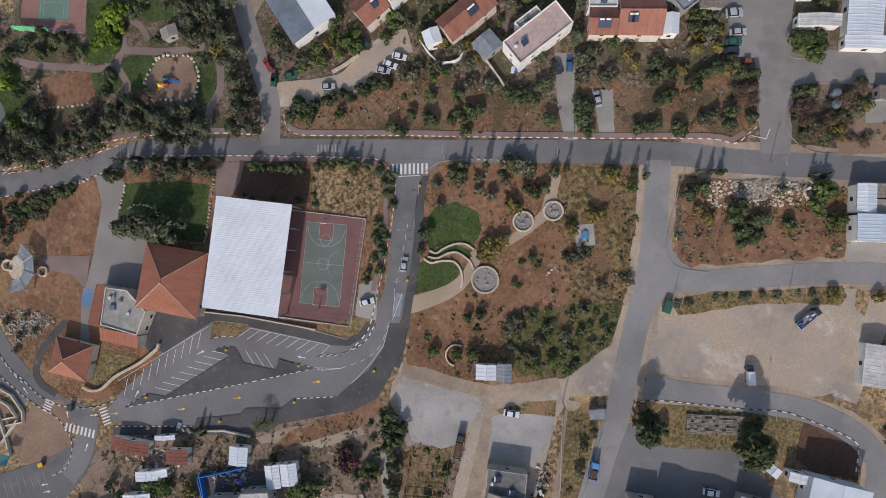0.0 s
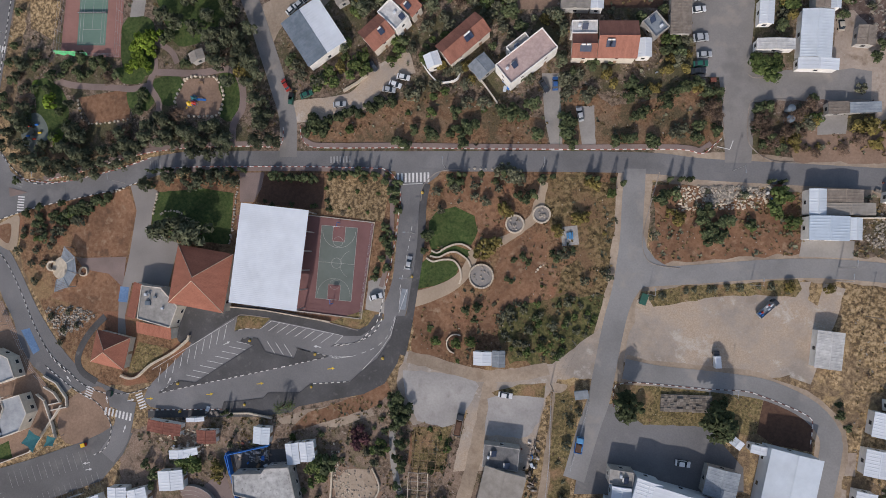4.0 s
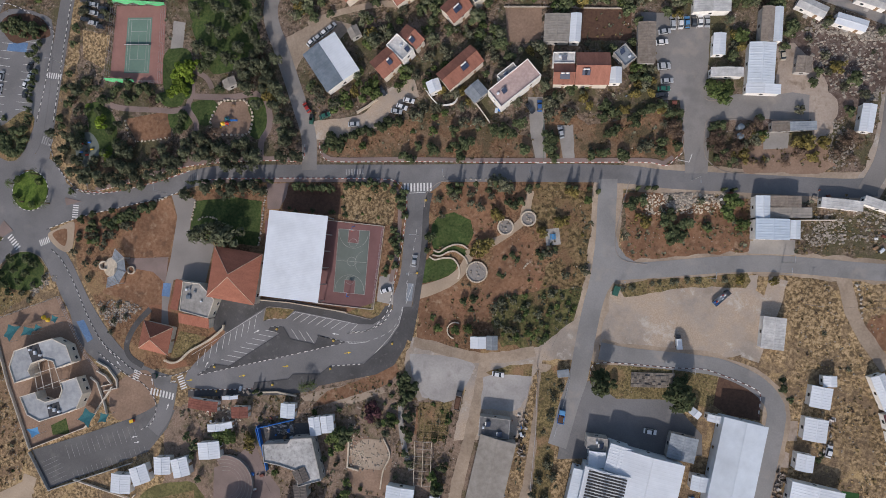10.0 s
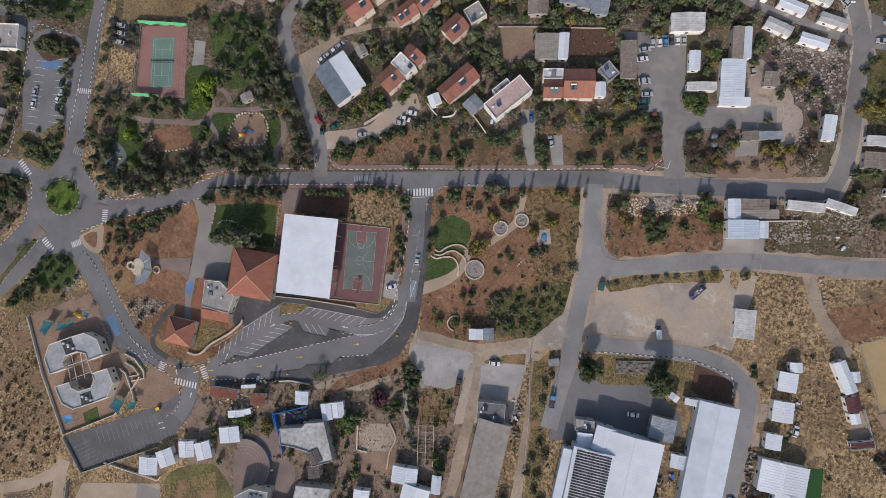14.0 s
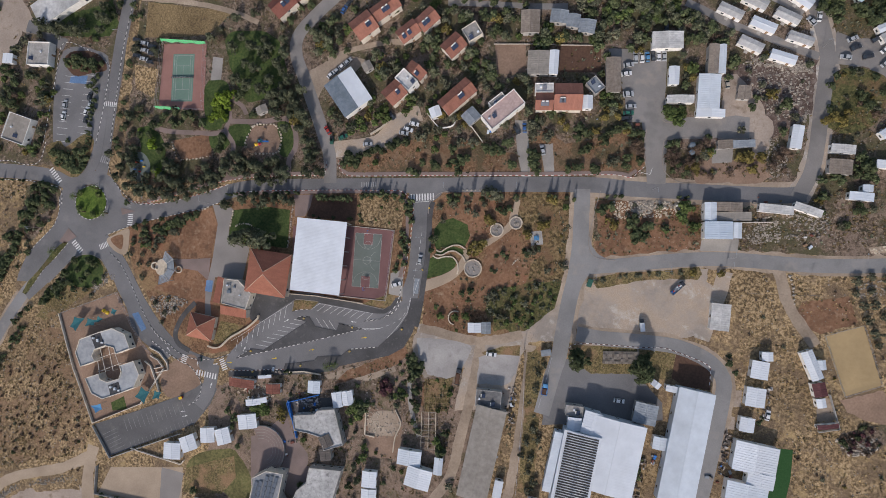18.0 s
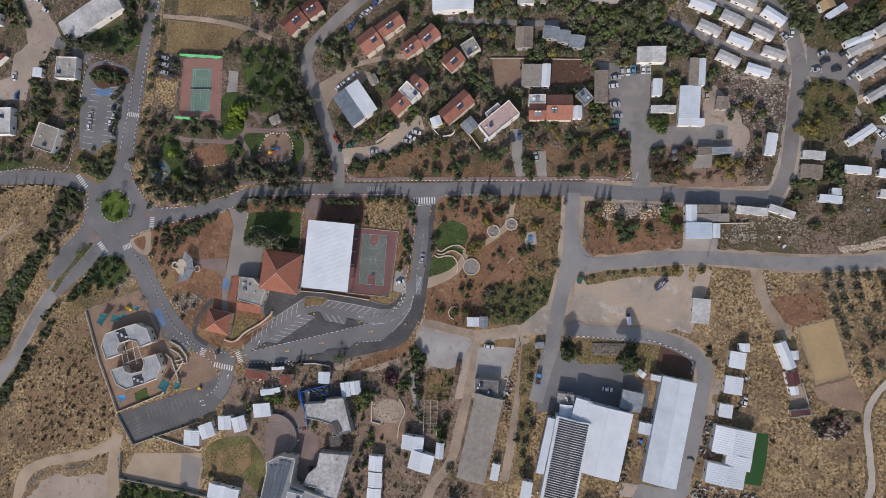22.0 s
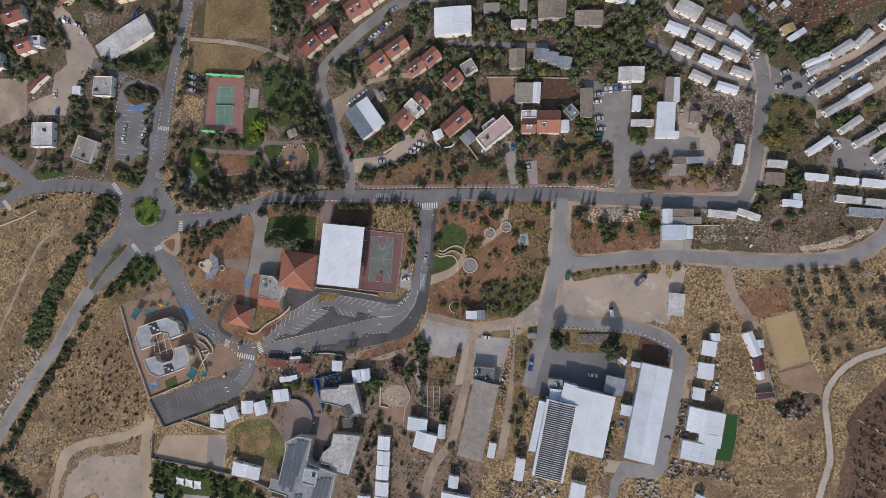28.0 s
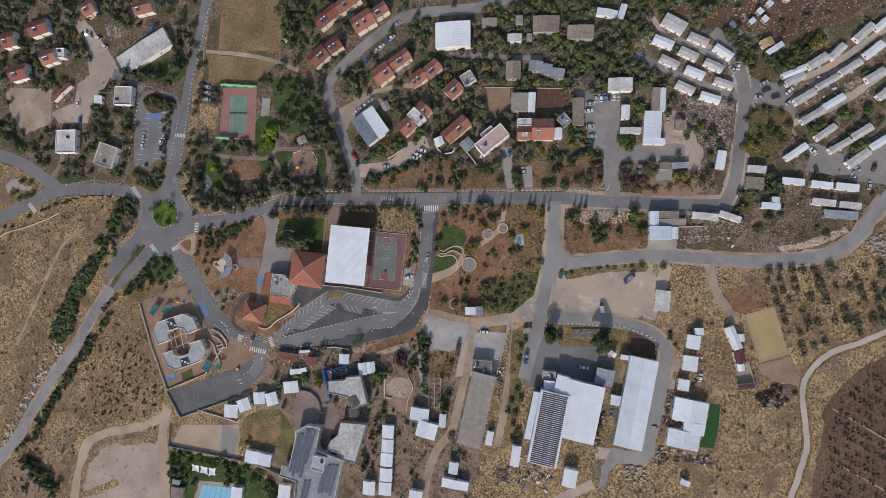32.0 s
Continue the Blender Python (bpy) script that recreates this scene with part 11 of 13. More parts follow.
woods([(-226.3, -28.6), (-236.0, -42.6), (-243.3, -54.0), (-251.7, -64.7), (-260.8, -78.5), (-269.9, -92.3), (-279.9, -106.5), (-276.0, -107.5), (-265.0, -91.0), (-256.0, -77.0), (-246.0, -63.0), (-238.0, -52.0), (-231.0, -42.0), (-222.0, -30.0)], 90, (("dark", 4), ("olive", 2), ("bare", 1)), 0.8, 1.7, 47, "in a scrubby strip below the road", False)
woods([(-286.6, -119.3), (-276.6, -115.9), (-258.3, -134.1), (-263.6, -138.2), (-283.7, -125.6)], 34, (("dark", 4), ("bare", 2), ("purple", 1)), 1.0, 2.2, 48, "beside the dirt lot", False)
woods([(139.7, -74.4), (149.5, -70.5), (159.1, -69.1), (161.3, -74.2), (150.1, -82.0), (141.8, -80.8)], 40, (("bare", 3), ("purple", 1), ("dark", 1)), 0.6, 1.4, 49, "in a burnt thicket", False)
woods([(-196.7, 3.8), (-186.2, 4.4), (-183.1, 0.6), (-188.1, -4.0), (-201.4, -9.7), (-212.9, -17.3), (-216.7, -19.9), (-211.9, -12.1), (-203.3, -3.7)], 60, (("dark", 3), ("green", 2), ("olive", 1)), 0.9, 1.9, 50, "in the planted fork of two roads", False)
woods([(-166.5, 16.3), (-150.8, 20.6), (-134.4, 22.9), (-134.5, 20.4), (-149.0, 12.7), (-160.1, 8.6), (-166.5, 9.4)], 46, (("dark", 4), ("olive", 2), ("green", 1)), 0.9, 1.7, 51, "in a hedge below the street", False)
woods([(-222.0, 41.6), (-213.2, 39.4), (-208.4, 29.6), (-209.3, 19.1), (-217.9, 6.3), (-228.6, -0.4), (-224.8, 12.6), (-219.0, 26.5)], 44, (("dark", 2), ("olive", 3), ("bare", 2)), 0.8, 1.7, 52, "on the verge above the road", False)
woods([(136.4, 117.4), (139.9, 118.6), (144.3, 109.0), (149.3, 97.9), (146.4, 94.4), (143.9, 101.6), (140.1, 109.5)], 34, (("dark", 4), ("green", 2)), 1.2, 2.2, 53, "beside the camp lane", False)
woods([(154.8, 97.1), (163.2, 101.2), (176.3, 107.6), (181.8, 110.1), (182.9, 106.5), (167.8, 98.9), (155.3, 93.6)], 40, (("dark", 4), ("green", 2), ("yellow", 1)), 1.1, 2.2, 54, "above the mobile homes", False)
woods(SLOPE_W, 120, (("olive", 2), ("bare", 2), ("yellow", 1)), 0.4, 0.9, 41)
woods(SLOPE_S, 70, (("olive", 3), ("bare", 3), ("dark", 1)), 0.4, 1.0, 42)
woods(SLOPE_E, 90, (("olive", 2), ("bare", 3), ("yellow", 1)), 0.35, 0.9, 43)
for nm, poly, k in (("slope_west", SLOPE_W, 5200), ("slope_south", SLOPE_S, 5600), ("slope_east", SLOPE_E, 8000)):
    scatter("dry_grass", poly, k // (3 if nm != "slope_east" else 8), 0.42, leaf_straw, "tufts of dry straw-coloured grass", "grass", k)
    scatter("scrub", poly, k // (6 if nm != "slope_east" else 16), 0.6, leaf_scrub, "low grey-brown thorny scrub", "scrub", k + 1)
    scatter("field_stones", poly, k // (5 if nm != "slope_east" else 9), 0.36, stone, "pale field stones on the slope", "stones", k + 2, True)
COURT = [Vector(q) for q in ((-53.5, -72.5), (-48.0, -66.0), (-39.0, -66.5), (-36.0, -73.7), (-39.5, -86.0), (-50.5, -87.0))]
for nm, poly, k in (("village", VILLAGE, 4200), ("western", WESTERN, 2600), ("camp", CAMP, 4200), ("park", PARK, 560), ("south", SOUTH, 2400)):
    scatter("scrub", poly, k * 2 // 3, 0.5, leaf_scrub, "low weeds and scrub on bare earth", "scrub", k + 3, avoid=(COURT,))
    scatter("shrubs", poly, k // 7, 0.7, leaf_olive, "grey-green low shrubs", "shrubs", k + 4, avoid=(COURT,))
    scatter("field_stones", poly, k // 6, 0.3, stone, "pale stones on bare earth", "stones", k + 5, True)

# vine rows on the ploughed field
VINES = [Vector(q) for q in [(240.0, -46.0), (214.0, -54.4), (202.6, -59.1), (193.4, -64.1), (184.7, -71.7), (177.2, -79.6), (174.4, -92.8), (171.9, -105.4), (166.8, -128.7), (165.0, -148.0), (238.0, -148.0)]]
vd = Vector((24.1, -14.7)).normalized()
vs_ = Vector((-vd.y, vd.x))
rnd_ = random.Random(77)
hv, hf = [], []
for i in range(-22, 24):
    for j in range(-36, 46):
        c = Vector((190.0, -95.0)) + vs_ * (i * 4.6 + rnd_.uniform(-0.4, 0.4)) + vd * (j * 2.2 + rnd_.uniform(-0.6, 0.6))
        if rnd_.random() < 0.2 or not inside(c.x, c.y, VINES):
            continue
        big = rnd_.uniform(0.9, 1.7)
        for k in range(9):
            th, q_ = rnd_.uniform(0, 6.3), rnd_.uniform(0.3, 0.8) * big
            dx, dy = math.cos(th) * q_, math.sin(th) * q_
            o = len(hv)
            hv += [(c.x, c.y, 0.02), (c.x + dx - dy * 0.4, c.y + dy + dx * 0.4, 0.5 * big), (c.x + dx * 1.25, c.y + dy * 1.25, 0.75 * big), (c.x + dx + dy * 0.4, c.y + dy - dx * 0.4, 0.5 * big)]
            hf.append((o, o + 1, o + 2, o + 3))
tagged(flat_mesh("vines", hv, hf, leaf_vine), "rows of low brown vines on ploughed earth", "vines", "", "stuff")
scatter("roadside_rocks", [(-250.8, -40.3), (-254.2, -49.6), (-262.9, -60.5), (-272.5, -73.8), (-279.4, -87.1), (-290.0, -101.3), (-300.6, -114.0), (-300.8, -106.2), (-290.2, -90.4), (-281.4, -76.2), (-271.0, -57.4), (-260.5, -44.9)], 220, 1.2, stone_cream, "pale bedrock and boulders above the road cutting", "rocks", 71, True)
scatter("rubble", [(129.4, 132.6), (139.2, 124.7), (148.7, 114.2), (163.1, 107.5), (180.3, 112.7), (199.9, 121.5), (202.5, 125.3)], 420, 0.55, stone, "pale rubble on dark earth", "rubble", 72, True)
scatter("rubble", [(87.5, 122.6), (99.5, 127.1), (104.2, 112.7), (89.6, 108.4)], 240, 0.5, stone, "pale rubble on earth", "rubble", 73, True)
scatter("rubble", [(116.9, 81.3), (139.4, 77.0), (135.9, 55.6), (121.9, 51.0)], 300, 0.5, stone, "pale rubble on dark earth", "rubble", 74, True)
scatter("rubble", [(-290.3, 114.7), (-275.1, 114.8), (-273.5, 98.8), (-296.9, 100.4)], 260, 0.7, stone, "pale rubble heap on a yard", "rubble", 75, True)
scatter("rubble", [(154.7, 0.5), (166.5, 1.8), (180.0, 6.6), (186.9, 9.2), (188.3, 6.8), (181.0, 2.8), (169.0, -1.1), (155.7, -1.9)], 160, 0.6, stone_cream, "pale stones on the road embankment", "rubble", 76, True)
scatter("rubble", [(114.3, 20.7), (137.8, 19.8), (143.9, 5.5), (110.7, 3.0)], 380, 0.6, stone, "pale rubble on the plot", "rubble", 77, True)
scatter("rubble", [(-229.9, 152.5), (-219.4, 149.1), (-218.0, 139.4), (-227.2, 141.4)], 140, 0.7, stone, "pale rubble heap beside a house", "rubble", 78, True)
scatter("rubble", [(190.6, 82.6), (200.2, 85.8), (201.9, 75.1), (191.2, 73.3)], 160, 0.5, stone, "pale rubble between mobile homes", "rubble", 79, True)
scatter("rubble", [(112.7, 78.0), (136.4, 76.5), (133.8, 52.7), (120.3, 52.4), (113.7, 59.3)], 620, 0.55, stone, "pale rubble strewn over dark earth", "rubble", 80, True)
scatter("rubble", [(116.0, 49.9), (125.4, 52.2), (126.3, 31.0), (117.8, 29.5)], 260, 0.5, stone, "pale rubble beside the lane", "rubble", 81, True)
scatter("rubble", [(-113.4, -56.4), (-100.9, -55.8), (-93.9, -59.5), (-96.0, -61.6), (-113.4, -61.2)], 90, 0.5, stone_cream, "pale stones on a garden bank", "rubble", 82, True)
scatter("rubble", [(-53.1, -57.6), (-46.6, -68.0), (-47.5, -77.0), (-53.3, -77.1)], 120, 0.45, stone_cream, "pale stones of a terraced garden", "rubble", 83, True)

for k_, (poly, n, q_) in enumerate((([(-221.0, -105.7), (-218.5, -101.9), (-200.8, -99.0), (-193.8, -101.9), (-195.5, -105.1), (-209.6, -104.8)], 120, 0.5), ([(-242.6, -117.4), (-239.0, -110.9), (-228.2, -105.3), (-226.7, -107.1), (-236.4, -114.1), (-241.1, -120.6)], 100, 0.5), ([(-296.9, -111.7), (-282.5, -92.3), (-266.6, -63.6), (-254.2, -42.9), (-265.0, -47.6), (-277.5, -66.8), (-289.9, -92.5), (-300.7, -107.0)], 150, 1.0), ([(165.0, -62.0), (176.0, -55.5), (190.0, -51.0), (190.0, -56.0), (178.0, -64.0), (168.0, -78.0), (165.5, -76.0)], 90, 0.5))):
    scatter("rubble", poly, n, q_, stone, "pale stones in rough grass", "rubble", 950 + k_, True)


def strewn(poly, count, seed, label, big=1.0):
    """Uncounted boards, boxes and sheets of scrap lying on a yard."""
    rnd = random.Random(seed)
    p = [Vector(q[:2]) for q in poly]
    x0, x1, y0, y1 = min(q.x for q in p), max(q.x for q in p), min(q.y for q in p), max(q.y for q in p)
    g, made = Geo(), 0
    while made < count:
        x, y = rnd.uniform(x0, x1), rnd.uniform(y0, y1)
        if not inside(x, y, p):
            continue
        made += 1
        a, b, h = rnd.uniform(0.2, 1.0) * big, rnd.uniform(0.08, 0.4) * big, rnd.uniform(0.1, 0.9)
        m = pose(x, y, 0, 0, 0, rnd.choice((0, 90)) - 14 + rnd.uniform(-16, 16))
        n0 = len(g.v)
        g.box(-a, -b, -0.05, a, b, h, 0.04)
        g.v[n0:] = [tuple(m @ Vector(q)) for q in g.v[n0:]]
    tagged(g.ob("scrap_heap", scrap), label, "scrap", "", "stuff")


for k_, (poly, n) in enumerate((([(8.5, -114.5), (25.6, -113.4), (38.0, -118.6), (36.5, -122.5), (8.3, -123.5)], 150), ([(97.6, -73.2), (100.2, -74.4), (98.0, -84.2), (95.6, -91.3), (94.6, -90.0)], 50), ([(93.9, -102.4), (108.1, -103.9), (118.3, -105.8), (118.1, -111.1), (94.9, -109.7)], 90), ([(64.5, -84.0), (67.0, -84.0), (62.9, -101.8), (59.0, -113.0), (57.1, -111.6)], 40), ([(10.2, -56.0), (14.0, -56.0), (12.1, -71.8), (10.3, -71.8)], 40), ([(-87.2, -61.8), (-73.3, -61.2), (-75.0, -65.8), (-84.6, -66.0)], 60), ([(-108.4, -60.7), (-98.8, -60.9), (-96.2, -63.0), (-107.8, -69.8)], 40), ([(114.0, -54.5), (116.8, -54.5), (114.4, -68.1), (111.8, -68.2)], 25), ([(92.1, -101.4), (94.7, -101.2), (94.8, -111.8), (89.3, -111.3)], 40))):
    strewn(poly, n, 300 + k_, "boards, crates and scrap metal heaped in a yard")

# ---- vehicles ----
PAINT = {}
for nm_, col_ in (("white", (0.72, 0.73, 0.74)), ("silver", (0.42, 0.44, 0.46)), ("dark", (0.04, 0.045, 0.055)), ("blue", (0.04, 0.12, 0.32)), ("red", (0.38, 0.04, 0.03)), ("green", (0.03, 0.14, 0.1)), ("beige", (0.45, 0.4, 0.33)), ("skyblue", (0.1, 0.28, 0.5))):
    PAINT[nm_] = mat("car_paint_" + nm_, [col_], 1, 0.3, 0.1, bump=0, big=0.5, big_amt=0.06, spec=0.5)
lamp_white = mat("lamp_white", [(0.7, 0.7, 0.68)], 1, 0.2, bump=0, big_amt=0.02)


def profile_mesh(name, prof, w, material, inset=0.0):
    """A side profile (x, z) drawn across the width, its upper half narrowing inward."""
    n = len(prof)
    zs = [p[1] for p in prof]
    z0, z1 = min(zs), max(zs)
    v = []
    for s in (-1, 1):
        for x, z in prof:
            k = (z - z0) / (z1 - z0)
            v.append((x, s * (w / 2 - inset * k), z))
    f = [tuple(range(n - 1, -1, -1)), tuple(range(n, 2 * n))] + [(i, (i + 1) % n, n + (i + 1) % n, n + i) for i in range(n)]
    me = bpy.data.meshes.new(name)
    me.from_pydata(v, [], [q[::-1] for q in f])
    me.materials.append(material)
    return me


def wheel_mesh(r, w):
    g = Geo().tube((0, -w / 2, 0), (0, w / 2, 0), r, n=12)
    me = bpy.data.meshes.new("wheel")
    me.from_pydata(g.v, [], g.f)
    me.materials.append(rubber)
    return me


WHEEL, WHEEL_BIG = wheel_mesh(0.32, 0.22), wheel_mesh(0.48, 0.3)
BODY, CABIN, ROOF_P = {}, {}, {}
for pn, pm in PAINT.items():
    BODY[pn] = profile_mesh("body", [(-2.15, 0.3), (2.15, 0.3), (2.2, 0.55), (2.1, 0.72), (1.1, 0.9), (-1.7, 0.92), (-2.15, 0.85), (-2.2, 0.55)], 1.76, pm, 0.08)
    ROOF_P[pn] = profile_mesh("roof", [(-1.2, 1.42), (0.35, 1.42), (0.25, 1.47), (-0.4, 1.5), (-1.1, 1.47)], 1.38, pm, 0.05)
GLASS_ME = profile_mesh("cabin_glass", [(-1.75, 0.9), (1.1, 0.9), (0.4, 1.42), (-1.25, 1.42)], 1.62, glass, 0.13)
LAMP_ME = bpy.data.meshes.new("headlight")
_g = Geo().box(-0.05, -0.2, -0.07, 0.05, 0.2, 0.07)
LAMP_ME.from_pydata(_g.v, [], _g.f)
LAMP_ME.materials.append(lamp_white)
NAMES = {"white": "white", "silver": "silver-grey", "dark": "dark grey", "blue": "dark blue", "red": "red", "green": "dark green", "beige": "beige", "skyblue": "bright blue"}


def car(x, y, turn, colour, z=0.05, long=1.0, where="parked on asphalt"):
    e = base("car", x, y, turn, NAMES[colour] + " " + ("van" if long > 1.05 else "car") + " " + where, "car", "parked cars", z)
    e.matrix_basis = e.matrix_basis @ Matrix.Diagonal((long, 1, long if long > 1.05 else 1, 1))
    for nm, me in (("body", BODY[colour]), ("roof", ROOF_P[colour]), ("cabin_glass", GLASS_ME)):
        new(nm, me).parent = e
    for sx in (-1.32, 1.32):
        for sy in (-0.78, 0.78):
            w = new("wheel", WHEEL)
            w.matrix_basis = pose(sx, sy, 0.32)
            w.parent = e
    for sy in (-0.6, 0.6):
        h = new("headlight", LAMP_ME)
        h.matrix_basis = pose(2.15, sy, 0.62)
        h.parent = e


CARS = [
    (-28.7, 60.4, -14, "white"), (-31.4, 58.1, -22, "white"), (-33.5, 56.5, -12, "silver"), (-50.2, 52.3, 2, "silver"), (-38.9, 64.7, -60, "dark"),
    (16.6, 55.3, -60, "dark"), (20.0, 56.0, 90, "blue"), (27.5, 45.8, 100, "silver"), (-61.6, 56.1, 20, "green"), (-68.9, 59.6, 120, "red"),
    (-27.1, -0.4, 80, "silver"), (-38.1, -11.3, 15, "white"), (3.4, -42.1, -8, "white"), (63.9, 68.6, 2, "silver"), (64.9, 62.9, 2, "silver"), (63.8, 60.1, 2, "green"), (63.1, 57.9, 2, "dark"),
    (56.2, -61.3, -8, "white"), (26.1, -57.3, 82, "skyblue"),
    (-243.0, 147.9, 110, "white"), (-240.0, 146.3, 105, "silver"), (-229.8, 138.1, 150, "white"), (-234.4, 143.8, 150, "white"), (-247.9, 103.2, 85, "white"), (-246.5, 92.7, 85, "blue"),
    (-202.2, 79.4, 80, "silver"), (-203.1, 73.8, 80, "white"), (-188.5, 78.8, 75, "silver"), (-190.6, 75.4, 70, "white"), (-190.9, 71.5, 75, "dark"), (-188.9, 82.5, 75, "dark"),
    (-60.3, 115.2, 55, "blue"), (-57.9, 118.2, 50, "dark"), (-54.0, 121.0, 45, "silver"), (-51.4, 122.3, 45, "white"), (-47.3, 126.0, 40, "blue"), (-45.3, 127.4, 40, "white"), (-41.8, 134.8, 40, "silver"),
    (-66.9, 85.3, 40, "white"), (-64.0, 87.2, 40, "silver"), (-61.5, 88.9, 40, "white"), (-59.0, 90.7, 40, "silver"), (63.5, 77.0, 5, "white"), (64.0, 68.0, 5, "silver"),
    (67.5, 83.4, 88, "silver"), (70.1, 83.5, 88, "white"), (72.4, 83.5, 88, "dark"), (76.8, 83.8, 88, "white"), (79.1, 83.6, 88, "silver"), (64.1, 68.0, 0, "silver"), (103.7, 70.1, 95, "beige"),
    (137.3, 94.0, 130, "silver"), (140.3, 95.7, 80, "white"), (152.4, 85.5, 20, "silver"), (153.4, 81.8, 20, "dark"), (149.5, 78.2, 170, "silver"), (157.8, 77.9, 10, "dark"), (164.3, 80.4, 40, "white"), (164.0, 74.8, 40, "silver"), (161.3, 84.9, 30, "dark"), (173.8, 48.4, 130, "white"),
    (174.7, 38.9, 95, "dark"), (194.0, 37.6, 120, "silver"), (201.4, 38.8, 70, "dark"), (64.5, 80.8, 5, "silver"), (80.4, 96.7, 90, "dark"), (-196.6, 145.7, 30, "blue"), (-194.0, 148.7, 20, "dark"),
    (114.1, -66.3, 75, "white"), (198.6, 29.8, 80, "silver"),
]
for x, y, t, c in CARS:
    car(x, y, t, c, 0.1 if x < 60 else 0.06)
for q, n in (([(-164.1, 108.8), (-156.2, 105.0)], 3), ([(-164.1, 105.3), (-156.2, 101.5)], 3), ([(-164.1, 101.1), (-156.9, 97.4)], 3)):
    for i in range(n):
        p = Vector(q[0]).lerp(Vector(q[1]), i / (n - 1))
        car(p.x, p.y, 165, ("dark", "silver", "dark")[i], 0.02, where="parked tightly beside the field")


def truck(x, y, turn, label, bed, cab, load=None, L=6.0, s=1.0):
    e = base("truck", x, y, turn, label, "truck", "", 0.05)
    e.matrix_basis = e.matrix_basis @ Matrix.Scale(s, 4)
    Geo().box(L / 2 - 1.7, -1.05, 0.7, L / 2, 1.05, 2.4, 0.2).ob("cab", cab, e)
    Geo().box(L / 2 - 0.04, -0.9, 1.5, L / 2 + 0.02, 0.9, 2.15).ob("windscreen", glass, e)
    Geo().box(-L / 2, -0.4, 0.6, L / 2 - 1.6, 0.4, 0.85).ob("chassis", dark_metal, e)
    if load == "box":
        Geo().box(-L / 2, -1.15, 0.85, L / 2 - 1.85, 1.15, 3.1, 0.05).ob("box", bed, e)
    else:
        Geo().box(-L / 2, -1.15, 0.85, L / 2 - 1.85, 1.15, 1.0).ob("bed", bed, e)
        for b in ((-L / 2, -1.15, L / 2 - 1.85, -1.05), (-L / 2, 1.05, L / 2 - 1.85, 1.15), (-L / 2, -1.05, -L / 2 + 0.1, 1.05), (L / 2 - 1.95, -1.05, L / 2 - 1.85, 1.05)):
            Geo().box(b[0], b[1], 1.0, b[2], b[3], 1.7).ob("side_board", bed, e)
        if load == "earth":
            Geo().box(-L / 2 + 0.15, -1.0, 1.0, L / 2 - 2.0, 1.0, 1.75, 0.4).ob("load", soil_dark, e)
        if load == "junk":
            r = random.Random(3)
            for i in range(9):
                a, b = r.uniform(-L / 2 + 0.4, L / 2 - 2.6), r.uniform(-0.8, 0.5)
                Geo().box(a, b, 1.0, a + r.uniform(0.4, 1.0), b + r.uniform(0.3, 0.6), 1.5 + r.uniform(0, 0.7), 0.08).ob("load_piece", (metal_pale, blue_plastic, metal_white, red_plastic)[i % 4], e)
    for sx in (-L / 2 + 1.0, L / 2 - 0.9):
        for sy in (-0.95, 0.95):
            w = new("wheel", WHEEL_BIG)
            w.matrix_basis = pose(sx, sy, 0.48)
            w.parent = e


truck(66.3, -29.8, 93, "small truck with a white box body on gravel", metal_white, PAINT["dark"], "box", 6.6, 0.76)
truck(81.0, -14.6, 42, "flatbed truck loaded with scrap on gravel", metal_grey, PAINT["dark"], "junk", 8.0, 0.85)
truck(-11.3, -51.6, 78, "tipper truck with an earth-coloured bed", roof_tan, PAINT["dark"], "earth", 7.0)
truck(25.7, -56.6, 80, "bright blue small truck beside weeds", blue_plastic, PAINT["skyblue"], "earth", 5.0)


def bin_(x, y, turn, w, d, h, body, lid, label):
    e = base("waste_container", x, y, turn, label, "container")
    Geo().add([(-w / 2 * 0.85, -d / 2 * 0.85, 0.15), (w / 2 * 0.85, -d / 2 * 0.85, 0.15), (w / 2 * 0.85, d / 2 * 0.85, 0.15), (-w / 2 * 0.85, d / 2 * 0.85, 0.15), (-w / 2, -d / 2, h), (w / 2, -d / 2, h), (w / 2, d / 2, h), (-w / 2, d / 2, h)], [(3, 2, 1, 0), (0, 1, 5, 4), (1, 2, 6, 5), (2, 3, 7, 6), (3, 0, 4, 7), (4, 5, 6, 7)]).ob("body", body, e)
    Geo().box(-w / 2 - 0.04, -d / 2 - 0.04, h, w / 2 + 0.04, d / 2 + 0.04, h + 0.14, 0.06).ob("lid", lid, e)
    for sx in (-1, 1):
        for sy in (-1, 1):
            Geo().tube((sx * w * 0.35, sy * d * 0.35 - 0.04, 0.1), (sx * w * 0.35, sy * d * 0.35 + 0.04, 0.1), 0.1, n=8).ob("castor", rubber, e)


bin_green = mat("bin_green", [(0.03, 0.1, 0.075), (0.04, 0.13, 0.1)], 1, 0.5, bump=0, big_amt=0.1)
bin_(45.6, -11.9, 70, 3.4, 2.0, 1.4, bin_green, bin_green, "large dark green waste skip on the verge")
bin_(-66.9, 55.6, 80, 2.4, 1.4, 1.3, bin_green, black_plastic, "dark green waste container beside the lane")
bin_(-66.9, 54.1, 80, 2.4, 1.4, 1.3, bin_green, bin_green, "dark green waste container beside the lane")
bin_(26.6, -41.2, 8, 4.2, 2.6, 1.8, wall_grey, metal_grey, "open grey skip full of rubble")
bin_(67.2, 54.8, 0, 1.6, 1.2, 1.2, metal_rust, metal_rust, "dark red waste container beside the lot")
